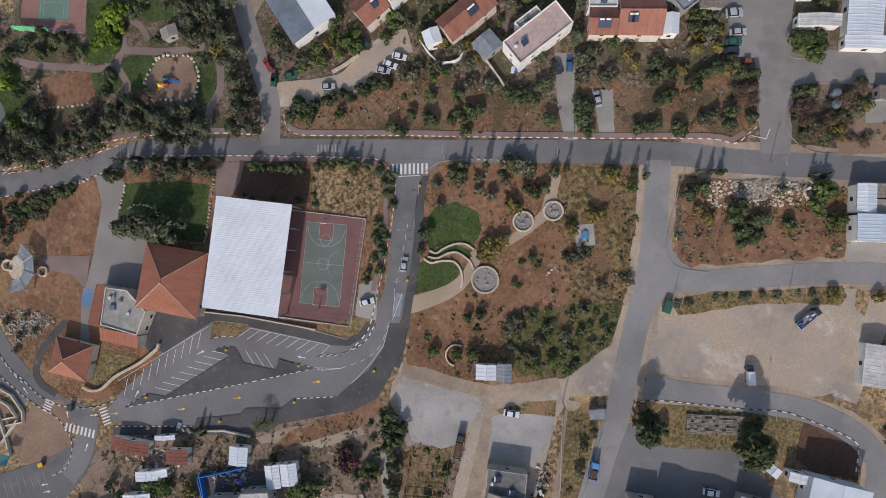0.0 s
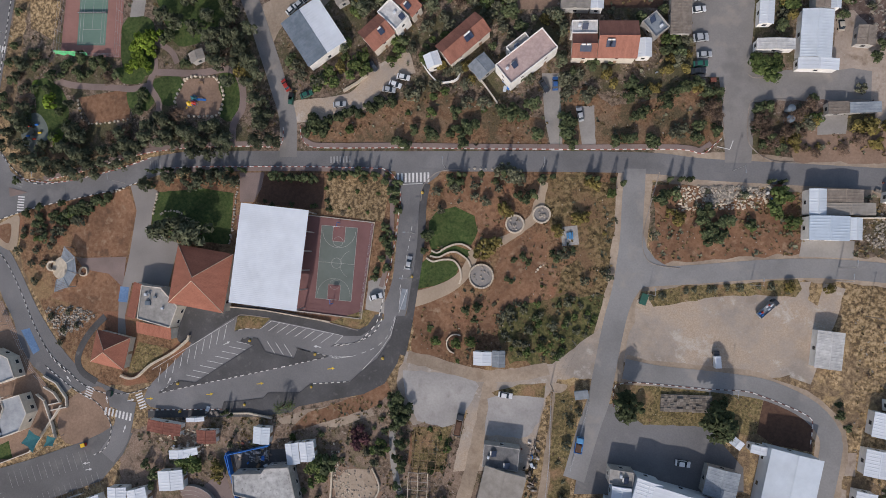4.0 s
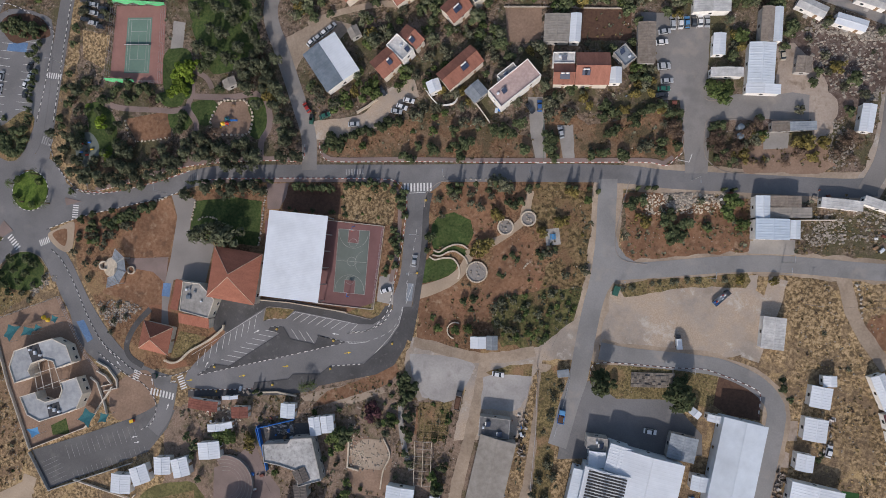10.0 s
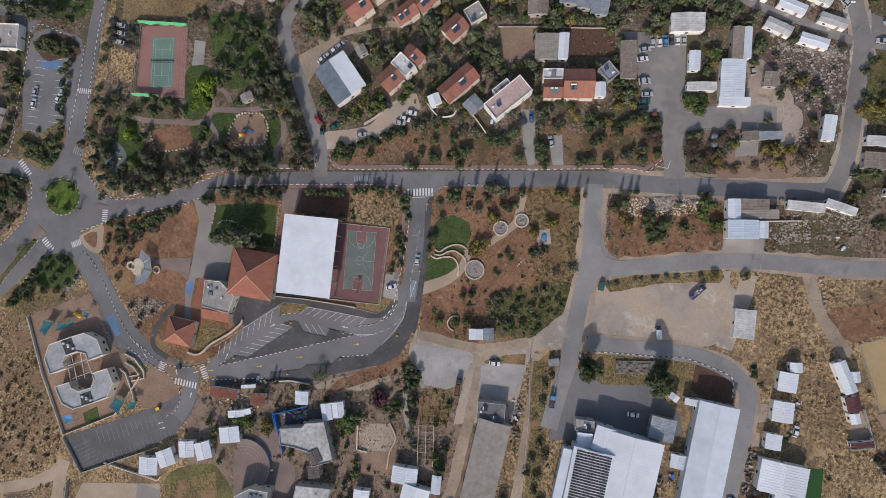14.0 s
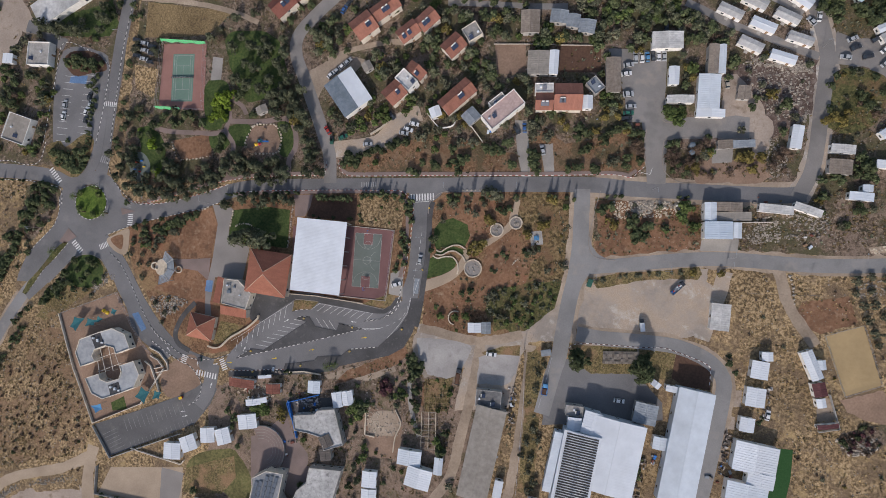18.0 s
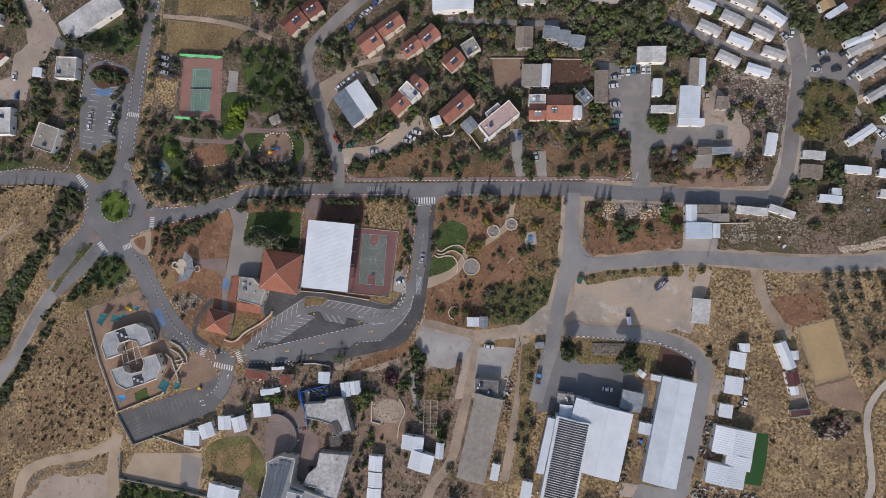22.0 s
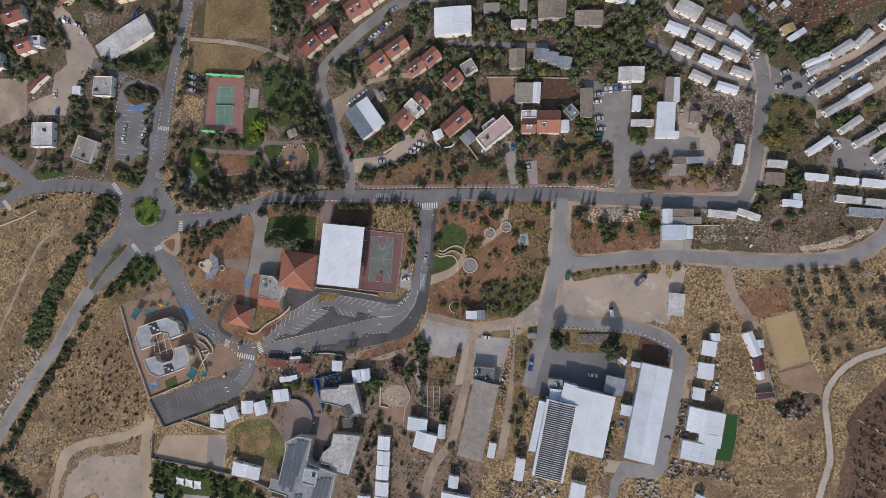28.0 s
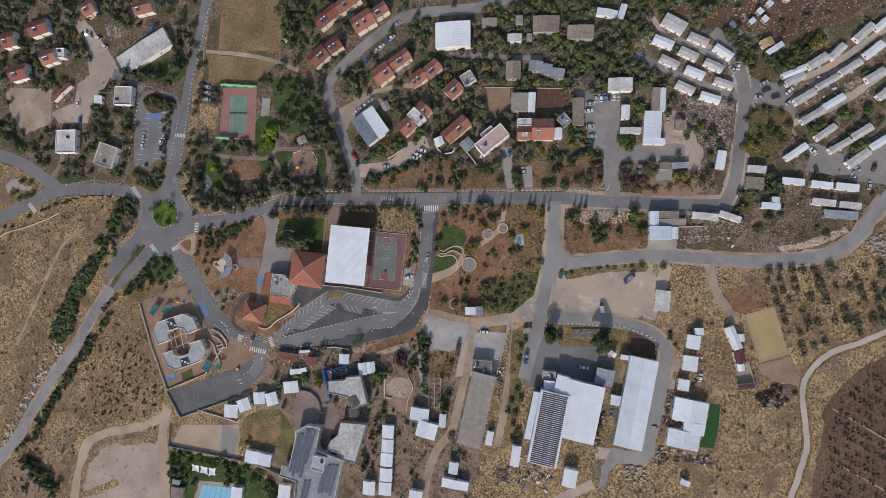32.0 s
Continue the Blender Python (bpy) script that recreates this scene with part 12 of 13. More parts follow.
bin_(-131.6, -44.6, 80, 1.8, 1.6, 1.3, bin_green, dark_metal, "dark green waste container at the crossing")
bin_(-141.2, -62.5, 20, 1.6, 1.2, 1.2, red_plastic, yellow_plastic, "orange and yellow tool box on the verge")

for x, y, c in ((67.4, 84.0, "silver"), (70.1, 83.8, "white"), (72.3, 83.6, "skyblue"), (74.6, 84.0, "dark")):
    car(x, y, 92, c, 0.1, where="parked in a row at the store yard")

# ---- the park ----
for pts in ([(-19.9, 3.6), (-17.9, 2.8), (-15.2, 4.4), (-12.0, 5.5), (-9.3, 5.3), (-7.0, 3.8)], [(-20.3, 1.8), (-17.5, 1.4), (-14.4, 2.8), (-12.0, 3.0), (-10.1, 2.0), (-8.1, 0.3), (-7.2, -1.8)], [(-21.5, 1.2), (-19.5, 0.0), (-16.0, 0.6), (-12.8, 0.3), (-10.9, -1.9), (-10.3, -5.0), (-10.9, -7.2)]):
    low_wall(pts, 0.55, 0.5, stone_cream, "wavy cream stone seat wall on the lawn", soft=0.7, name="wave_wall")


def planter(x, y, r, label, inner=None):
    e = base("round_planter", x, y, 0, label, "planter", "round stone planters")
    n = 28
    ring_me = None
    for i in range(n):
        a = 360 * i / n
        if ring_me is None:
            ob = ring("wall_stone", 0, 0, r - 0.25, 0.5, -180 / n + 0.4, 180 / n - 0.4, -0.1, 0.6, stone_cream, e)
            ring_me = ob.data
        else:
            ob = new("wall_stone", ring_me)
            ob.parent = e
        ob.matrix_basis = pose(0, 0, 0, 0, 0, a)
    Geo().prism([((r - 0.5) * math.cos(i * 0.2618), (r - 0.5) * math.sin(i * 0.2618)) for i in range(24)], -0.1, 0.25).ob("gravel_bed", inner or paving_grey, e)
    rr = random.Random(int(x))
    for i in range(14):
        a, d = rr.uniform(0, 6.3), rr.uniform(0, r - 1.0)
        s = rr.uniform(0.2, 0.45)
        Geo().tube((d * math.cos(a), d * math.sin(a), 0.2), (d * math.cos(a), d * math.sin(a), 0.2 + s), s, s * 0.5, 6).ob("boulder", stone, e)


planter(-3.9, -4.8, 4.0, "large round stone-walled gravel planter")
planter(6.9, 11.7, 3.0, "round stone-walled planter with rocks")
planter(15.3, 14.6, 2.85, "round stone-walled planter with rocks")
hp = Vector((-12.1, -26.3))
ring("curved_wall", hp.x, hp.y, 3.0, 0.4, 60, 260, -0.1, 0.6, stone_cream, None)
tagged(scene.objects["curved_wall"], "curved cream stone wall round a tree", "wall")
px_, py_ = 23.9, 7.8
tbl = base("picnic_table", px_, py_, 5, "blue picnic table with benches on a concrete pad", "table")
Geo().box(-2.6, -3.0, -0.1, 2.6, 3.0, 0.1).ob("pad", concrete_local, tbl)
Geo().box(-0.45, -1.0, 0.72, 0.45, 1.0, 0.8).ob("tabletop", cloth_blue, tbl)
for s in (-1, 1):
    Geo().box(s * 0.8 - 0.2, -1.0, 0.42, s * 0.8 + 0.2, 1.0, 0.48).ob("bench", cloth_blue, tbl)
    Geo().box(-0.9, s * 0.7 - 0.05, 0.1, 0.9, s * 0.7 + 0.05, 0.42).ob("leg", steel, tbl)


def stones_along(pts, n, size, label, material=None, closed=False, group="border stones", spread=0.2):
    """Single boulders in a row."""
    line = smooth_line(pts, 0.4, closed)
    rr = random.Random(n)
    shapes = []
    for k in range(3):
        bm = bmesh.new()
        bmesh.ops.create_icosphere(bm, subdivisions=1, radius=1.0)
        for v_ in bm.verts:
            v_.co *= 1 + rr.uniform(-0.25, 0.2)
            v_.co.z *= 0.7
        me = bpy.data.meshes.new("boulder")
        bm.to_mesh(me)
        bm.free()
        me.materials.append(material or stone)
        shapes.append(me)
    for i in range(n):
        p = line[int((i + 0.5) / n * len(line)) % len(line)]
        s = size * rr.uniform(0.6, 1.2)
        o = new("boulder", shapes[i % 3])
        o.matrix_basis = pose(p.x + rr.uniform(-spread, spread), p.y + rr.uniform(-spread, spread), s * 0.35, 0, 0, rr.uniform(0, 360)) @ Matrix.Diagonal((s, s * rr.uniform(0.7, 1), s, 1))
        tagged(o, label, "boulder", group)


stones_along([(-105.0, 63.6), (-99.7, 64.2), (-94.3, 63.5), (-91.8, 59.2), (-91.7, 55.0), (-93.3, 50.6), (-99.5, 50.3), (-107.5, 50.9), (-109.0, 54.8), (-108.2, 58.2)], 34, 0.65, "pale boulder bordering the sand pit", stone_cream, True)
stones_along([(-146.1, 58.7), (-145.0, 54.4), (-144.0, 51.3), (-141.1, 49.4), (-133.5, 49.7), (-126.0, 50.3)], 16, 0.6, "pale boulder bordering the earth pit", stone_cream)
stones_along([(-114.3, 16.9), (-111.6, 17.9), (-108.0, 17.9), (-105.2, 15.9), (-102.5, 12.8)], 14, 0.5, "pale boulder curving across the lawn", stone_cream)
stones_along([(-115.2, 24.5), (-115.8, 21.6), (-116.4, 19.0), (-117.0, 16.9)], 7, 0.65, "large pale boulder edging the lawn", stone_cream)
stones_along([(-85.4, 28.6), (-86.7, 21.1), (-87.6, 13.7), (-88.7, 6.2)], 22, 0.5, "boulder edging the lawn", stone)
stones_along([(-132.5, 24.8), (-130.2, 25.4), (-127.4, 26.4)], 4, 0.6, "large pale boulder beside the street", stone_cream)
stones_along([(13.2, -3.6), (14.4, -2.3), (15.5, -1.1)], 6, 0.45, "pale boulder in red earth", stone_cream)
stones_along([(74.9, 19.8), (76.3, 20.1), (77.3, 19.0), (75.6, 19.4)], 3, 1.0, "large pale boulder on the plot", stone_cream)
stones_along([(124.8, -9.9), (125.9, -15.2), (126.4, -21.9)], 8, 0.6, "boulder beside the dirt track", stone)
stones_along([(-8.5, 29.6), (-4.2, 29.6), (-1.9, 29.6), (2.8, 29.7)], 6, 0.5, "boulder beside the street", stone)
STONES = (([(58.0, 23.0), (88.0, 22.6), (86.0, 18.6), (60.0, 18.8)], 200, 0.6), ([(106.4, 77.2), (139.5, 73.5), (135.0, 57.4), (119.4, 50.1), (108.1, 56.2)], 420, 0.55), ([(113.1, 82.3), (138.5, 77.7), (139.4, 72.1), (115.4, 75.1)], 220, 0.5), ([(-157.6, -15.1), (-138.6, -14.0), (-138.0, -20.0), (-145.9, -23.5), (-151.6, -24.9), (-157.4, -23.7)], 260, 0.55), ([(63.2, 22.5), (72.9, 22.4), (72.5, 17.2), (65.9, 16.6), (63.2, 18.8)], 220, 0.6), ([(108.6, 10.8), (121.5, 12.4), (122.4, 5.0), (112.1, 2.6), (107.1, 5.5)], 200, 0.5), ([(77.7, 123.3), (89.8, 123.6), (93.6, 117.6), (82.7, 114.3)], 160, 0.5), ([(148.9, -13.1), (185.0, -11.3), (186.1, -14.0), (151.0, -19.7)], 260, 0.45), ([(-294.1, 113.5), (-271.6, 111.9), (-269.4, 93.4), (-288.1, 94.6)], 260, 0.5), ([(138.5, -74.6), (155.4, -74.5), (153.9, -80.9), (144.2, -82.3)], 160, 0.6), ([(-188.6, -8.3), (-178.4, -2.3), (-175.0, -5.5), (-186.8, -13.0)], 120, 0.5), ([(195.2, 2.6), (205.2, 6.1), (204.5, -5.4), (198.3, -5.2)], 120, 0.9), ([(-266.2, -105.0), (-250.2, -103.1), (-251.8, -110.8), (-264.3, -112.7)], 140, 0.5), ([(-157.5, -18.2), (-143.2, -18.0), (-148.7, -24.9), (-154.4, -25.8)], 140, 0.5), ([(-55.1, -66.4), (-35.9, -64.9), (-34.7, -77.6), (-52.4, -79.2)], 160, 0.45), ([(55.4, -114.3), (63.2, -116.8), (81.0, -128.0), (54.9, -129.0)], 100, 0.5))
for i, (poly, n, s) in enumerate(STONES):
    scatter("rubble", poly, n, s, stone, "heap of pale rubble stones", "rubble", 900 + i, True)

scatter("rubble", [(110.5, 79.0), (121.0, 81.0), (137.0, 74.0), (135.0, 60.0), (124.0, 53.0), (115.5, 63.0)], 520, 0.6, stone, "pale rubble strewn over brown earth", "rubble", 931, True, free=True)
scatter("rubble", [(56.0, 22.5), (88.0, 22.0), (86.0, 15.5), (57.0, 15.0)], 420, 0.5, stone_cream, "pale stones strewn along the street edge of the plot", "rubble", 932, True, free=True)

# fan-shaped stage shelter
fx, fy = -150.5, -1.5
fan = base("stage_shelter", fx, fy, 0, "fan-shaped shelter of grey slatted roofs round a stage", "shelter")
Geo().prism([(4.1 * math.cos(i * 0.2618), 4.1 * math.sin(i * 0.2618)) for i in range(24)], -0.1, 0.4).ob("stage", stone_cream, fan)
ring("side_planter", 8.0, -1.2, 1.5, 0.4, 0, 360, -0.1, 0.7, stone_cream, fan, "small round cream stone planter")
ring("stage_wall", -3.6, 0.8, 1.6, 0.5, 60, 300, -0.1, 1.4, stone_cream, fan)
for k in range(4):
    a0, a1 = 66 - k * 40, 66 - (k + 1) * 40 + 2.5
    h0, h1 = 2.8, 3.4
    for j in range(7):
        r0, r1 = 4.0 + j * 0.6, 4.0 + j * 0.6 + 0.48
        z = h0 + j * 0.09
        q = []
        for r_, a_ in ((r0, a1), (r1, a1), (r1, a0), (r0, a0)):
            q.append((r_ * math.cos(radians(a_)), r_ * math.sin(radians(a_)), z))
        Geo().slab(q, 0.06).ob("slat", metal_grey, fan)
    for a_ in (a0, a1):
        c_, s_ = math.cos(radians(a_)), math.sin(radians(a_))
        Geo().tube((3.9 * c_, 3.9 * s_, 2.8), (8.3 * c_, 8.3 * s_, 3.45), 0.1, n=5).ob("beam", steel, fan)
        Geo().tube((8.0 * c_, 8.0 * s_, -0.1), (8.0 * c_, 8.0 * s_, 3.35), 0.1, n=6).ob("post", steel, fan)

# playground
gx, gy = -101.4, 54.9
play = base("climbing_frame", gx, gy, 20, "colourful plastic climbing frame with slides on sand", "playground")
for i, (m_, x0, y0, w_, h_) in enumerate(((yellow_plastic, -2.2, -0.6, 1.4, 2.2), (cloth_teal, 0.2, 0.4, 1.3, 2.6), (red_plastic, -0.6, -0.8, 1.1, 2.0))):
    Geo().box(x0, y0, h_ * 0.5, x0 + w_, y0 + w_, h_ * 0.5 + 0.12).ob("platform", m_, play)
    for sx in (0, w_):
        for sy in (0, w_):
            Geo().tube((x0 + sx, y0 + sy, -0.1), (x0 + sx, y0 + sy, h_), 0.07, n=6).ob("post", blue_plastic, play)
    Geo().add([(x0, y0, h_), (x0 + w_, y0, h_), (x0 + w_, y0 + w_, h_), (x0, y0 + w_, h_), (x0 + w_ / 2, y0 + w_ / 2, h_ + 0.7)], [(3, 2, 1, 0), (0, 1, 4), (1, 2, 4), (2, 3, 4), (3, 0, 4)]).ob("canopy", m_, play)
Geo().slab([(1.4, 0.2, 1.3), (3.8, -0.6, 0.15), (4.0, 0.1, 0.15), (1.5, 0.9, 1.3)], 0.08).ob("slide", blue_plastic, play, "blue slide")
Geo().slab([(-3.9, -0.4, 0.15), (-2.0, -0.4, 1.1), (-2.0, 0.2, 1.1), (-3.9, 0.2, 0.15)], 0.08).ob("slide", yellow_plastic, play, "yellow slide")
bx, by = -99.4, 61.9
bench = base("park_bench", bx, by, 0, "reddish wooden park bench beside sand", "bench")
Geo().box(-0.9, -0.25, 0.4, 0.9, 0.25, 0.48).ob("seat", wood, bench)
Geo().box(-0.9, 0.25, 0.5, 0.9, 0.32, 0.9).ob("backrest", wood, bench)
for s in (-0.7, 0.7):
    Geo().box(s - 0.05, -0.25, -0.05, s + 0.05, 0.25, 0.4).ob("leg", dark_metal, bench)
for x, y, m_, nm in ((-161.6, 49.7, blue_plastic, "blue"), (-165.0, 45.8, blue_plastic, "blue"), (-162.5, 44.6, red_plastic, "orange-red"), (-160.3, 46.8, yellow_plastic, "yellow"), (-164.2, 49.3, red_plastic, "orange-red")):
    e = base("spring_rider", x, y, 0, nm + " plastic spring rider on play surface", "playground", "spring riders")
    Geo().tube((0, 0, 0), (0, 0, 0.4), 0.12, n=8).ob("spring", steel, e)
    Geo().box(-0.7, -0.3, 0.4, 0.7, 0.3, 0.8, 0.15).ob("seat", m_, e)


# shade sails
def sail(pts, material, label, h=3.2):
    q = [Vector(p[:2]) for p in pts]
    c = sum(q, Vector((0, 0))) / len(q)
    e = base("shade_sail", c.x, c.y, 0, label, "shade sail", "shade sails")
    g = Geo()
    n = len(q)
    rim = [((p - c).x, (p - c).y, h + (0.5 if i % 2 else 0)) for i, p in enumerate(q)]
    mid = [(((q[i] + q[(i + 1) % n]) / 2 - c).x * 0.82, ((q[i] + q[(i + 1) % n]) / 2 - c).y * 0.82, h + 0.1) for i in range(n)]
    v = [(0, 0, h - 0.1)]
    for i in range(n):
        v += [rim[i], mid[i]]
    m = 2 * n
    g.add(v, [(0, 1 + i, 1 + (i + 1) % m) for i in range(m)])
    g.add([(a, b, z - 0.03) for a, b, z in v], [(0, 1 + (i + 1) % m, 1 + i) for i in range(m)])
    g.ob("cloth", material, e)
    for x, y, z in rim:
        Geo().tube((x, y, -0.2), (x, y, z + 0.1), 0.06, n=5).ob("mast", steel, e)


for pts, m_ in (([(-196.5, -29.0), (-193.2, -31.2), (-188.7, -24.9), (-193.8, -24.2)], cloth_teal), ([(-188.7, -28.8), (-183.5, -28.3), (-182.6, -25.9), (-186.8, -24.9)], cloth_teal), ([(-183.6, -27.1), (-181.1, -26.8), (-179.0, -25.4), (-181.4, -23.9)], cloth_teal), ([(-162.7, -61.7), (-157.7, -64.8), (-155.2, -59.5), (-159.1, -56.8)], cloth_teal), ([(-154.1, -62.7), (-150.2, -62.3), (-149.3, -59.4), (-152.4, -58.7)], cloth_teal), ([(-185.3, -66.2), (-182.4, -69.4), (-179.3, -67.7), (-179.8, -64.9)], cloth_blue), ([(-175.3, -22.7), (-172.9, -23.7), (-171.9, -21.3), (-174.3, -20.3)], cloth_teal)):
    sail(pts, m_, "teal kindergarten shade sail on masts" if m_ is cloth_teal else "blue kindergarten shade sail on masts")
for pts in ([(-168.8, -117.1), (-163.7, -117.7), (-164.1, -121.8), (-168.6, -120.8)], [(-163.4, -117.7), (-158.5, -118.6), (-158.8, -122.9), (-163.4, -121.8)], [(-158.2, -118.7), (-153.5, -118.9), (-154.0, -123.3), (-158.2, -123.4)]):
    sail(pts, cloth_white, "white shade sail in the pool garden", 2.8)
# yellow toddler roundabout in the kindergarten yard
for x, y in ((-181.4, -21.7), (-179.5, -22.7)):
    e = base("play_dome", x, y, 0, "yellow plastic play dome in the kindergarten yard", "playground")
    bm = bmesh.new()
    bmesh.ops.create_uvsphere(bm, u_segments=12, v_segments=8, radius=1.0)
    bmesh.ops.delete(bm, geom=[v_ for v_ in bm.verts if v_.co.z < -0.2], context="VERTS")
    me = bpy.data.meshes.new("dome")
    bm.to_mesh(me)
    bm.free()
    me.materials.append(yellow_plastic)
    new("dome", me).parent = e
fence([(-204.7, -23.0), (-174.2, -13.1), (-161.7, -36.6), (-155.5, -42.7)], 2.0, "steel fence round the kindergarten yard", 4.0)
low_wall([(-204.7, -23.0), (-196.9, -48.6), (-186.3, -74.9), (-161.7, -65.6), (-149.9, -49.1)], 0.35, 1.2, wall_cream, "cream boundary wall of the kindergarten")
# ramps beside the kindergarten
for q in ([(-157.0, -39.2), (-152.1, -41.6), (-148.2, -46.5), (-147.9, -49.7), (-153.8, -51.0)], [(-156.8, -43.0), (-153.0, -45.0), (-150.5, -48.1), (-154.8, -49.1)], [(-159.7, -45.6), (-156.7, -47.7), (-153.6, -55.6), (-152.1, -60.6)]):
    low_wall(q, 0.4, 1.0, wall_cream, "cream concrete wall of a ramp", name="ramp_wall")

# swimming pool
pp = [(-163.7, -129.5), (-145.3, -131.1), (-146.3, -138.9), (-167.0, -139.7)]
region("pool_water", pp, water, 0.12, "clear blue swimming pool water", "water")
low_wall(pp, 0.5, 0.16, concrete, "pale raised edge of the pool", closed=True, name="pool_edge")
for i in range(5):
    a = Vector(pp[0]).lerp(Vector(pp[1]), (i + 1) / 6)
    b = Vector(pp[3]).lerp(Vector(pp[2]), (i + 1) / 6)
    g = Geo().tube((a.x, a.y, 0.15), (b.x, b.y, 0.15), 0.09, n=5)
    tagged(g.ob("lane_rope", cloth_blue), "dark blue lane rope on pool water", "rope", "pool lane ropes")

# walls and fences
low_wall([(-127.8, -38.4), (-124.6, -39.4), (-121.4, -38.6), (-117.0, -34.8), (-108.9, -30.4), (-103.2, -25.8), (-102.8, -24.5)], 0.7, 1.0, stone_cream, "curving rough stone retaining wall", soft=1.0, name="retaining_wall")
low_wall([(-8.1, 63.6), (-2.6, 57.0), (1.7, 50.6)], 0.3, 1.6, wall_cream, "cream wall of a garden", name="garden_wall")
low_wall([(-22.8, 65.1), (-20.0, 60.9), (-16.8, 58.0), (-12.0, 58.3), (-10.3, 60.1), (-9.5, 63.6)], 0.3, 1.5, wall_white, "white curved garden wall", soft=1.0, name="garden_wall")
low_wall([(-49.0, 56.7), (-44.4, 59.2), (-41.0, 61.7)], 0.8, 0.8, stone_cream, "rough stone terrace wall", name="garden_wall")
low_wall([(-88.6, -62.9), (-84.7, -79.6)], 0.25, 2.0, blue_plastic, "bright blue site fence", name="site_fence", category="fence")
low_wall([(-89.1, -64.1), (-87.2, -70.4)], 0.25, 2.0, blue_plastic, "bright blue site fence", name="site_fence", category="fence")
low_wall([(-89.0, -63.8), (-74.0, -60.2)], 0.25, 2.0, blue_plastic, "bright blue site fence", name="site_fence", category="fence")
low_wall([(-184.1, -95.0), (-184.9, -107.8), (-158.5, -111.9), (-129.6, -117.0), (-115.5, -122.2)], 0.3, 1.6, wall_grey, "grey concrete boundary wall", name="boundary_wall")
low_wall([(-166.7, -86.4), (-141.5, -93.2), (-139.9, -91.3)], 0.3, 1.0, wall_cream, "low cream wall beside the yard", name="boundary_wall")
low_wall([(106.8, 12.0), (118.9, 11.8)], 0.3, 1.2, wall_cream, "low cream wall on stony ground", name="boundary_wall")
low_wall([(137.5, -57.7), (140.5, -71.4), (132.7, -72.7)], 0.3, 1.4, wall_grey, "grey wall of the stable yard", name="boundary_wall")
low_wall([(-186.6, -76.1), (-177.4, -91.1), (-141.4, -79.0)], 0.3, 1.2, wall_grey, "grey retaining wall of the car park", name="boundary_wall")
low_wall([(-89.5, -13.2), (-87.9, -14.8), (-75.8, -15.9), (-53.5, -19.6)], 0.35, 0.9, stone_cream, "pale retaining wall below the canopy", name="retaining_wall")
low_wall([(-88.1, -50.3), (-81.4, -50.0), (-73.3, -51.4)], 0.5, 1.0, stone_cream, "pale stone retaining wall", name="retaining_wall")
fence([(x, y) for x, y in [(136.8, -34.5), (151.6, -30.4), (157.0, -54.1), (143.2, -58.7)]], 1.3, "steel rail fence round the riding ring", 4.0, closed=True)
fence([(17.5, -41.1), (16.6, -61.9), (12.2, -101.9)], 1.6, "wire fence beside the weeds", 6.0)
fence([(28.9, -43.5), (26.7, -51.7), (22.9, -64.5)], 1.8, "wire fence beside the lane", 5.0)
fence([(21.4, 52.0), (21.1, 35.8)], 1.4, "green garden fence beside the drive", 3.0, bin_green)
fence([(-26.5, -67.3), (-25.4, -53.8)], 1.4, "timber fence of a garden", 2.5, wood)
fence([(-15.2, -66.8), (-14.3, -54.9)], 1.4, "timber fence of a garden", 2.5, wood)
# timber pergola grid in the vegetable garden
pg = base("garden_pergola", 0, 0, 0, "timber pergola grid over a vegetable garden", "pergola")
q0, q1, q2 = (Vector(p) for p in [(-26.0, -57.7), (-15.2, -58.4), (-27.3, -67.4)])
for i in range(5):
    a, b = q0.lerp(q1, i / 4), q0.lerp(q1, i / 4) + (q2 - q0)
    Geo().tube((a.x, a.y, 1.9), (b.x, b.y, 1.9), 0.07, n=4).ob("beam", wood, pg)
    for p in (a, b):
        Geo().tube((p.x, p.y, -0.1), (p.x, p.y, 1.9), 0.07, n=4).ob("post", wood, pg)
for j in range(5):
    a, b = q0.lerp(q2, j / 4), q0.lerp(q2, j / 4) + (q1 - q0)
    Geo().tube((a.x, a.y, 1.98), (b.x, b.y, 1.98), 0.06, n=4).ob("rafter", wood, pg)

# old pallets stacked beside the factory road
ps = base("pallet_stack", 0, 0, 0, "weathered wooden pallets laid in long rows", "pallets")
r0, r1, r2 = (Vector(p) for p in [(50.4, -40.7), (65.0, -40.9), (50.0, -45.8)])
rr = random.Random(11)
for i in range(16):
    for j in range(5):
        c = r0 + (r1 - r0) * (i + 0.5) / 16 + (r2 - r0) * (j + 0.5) / 5
        a = math.degrees(math.atan2((r1 - r0).y, (r1 - r0).x))
        o = Geo()
        hh = rr.uniform(0.5, 1.0)
        for k in range(3):
            o.box(-0.45, -0.5 + k * 0.36, hh - 0.1, 0.45, -0.5 + k * 0.36 + 0.26, hh)
        o.box(-0.45, -0.5, -0.05, 0.45, 0.5, hh - 0.12)
        ob = o.ob("pallet", wood_grey, ps)
        ob.matrix_basis = pose(c.x, c.y, 0.06, 0, 0, a + rr.uniform(-3, 3))

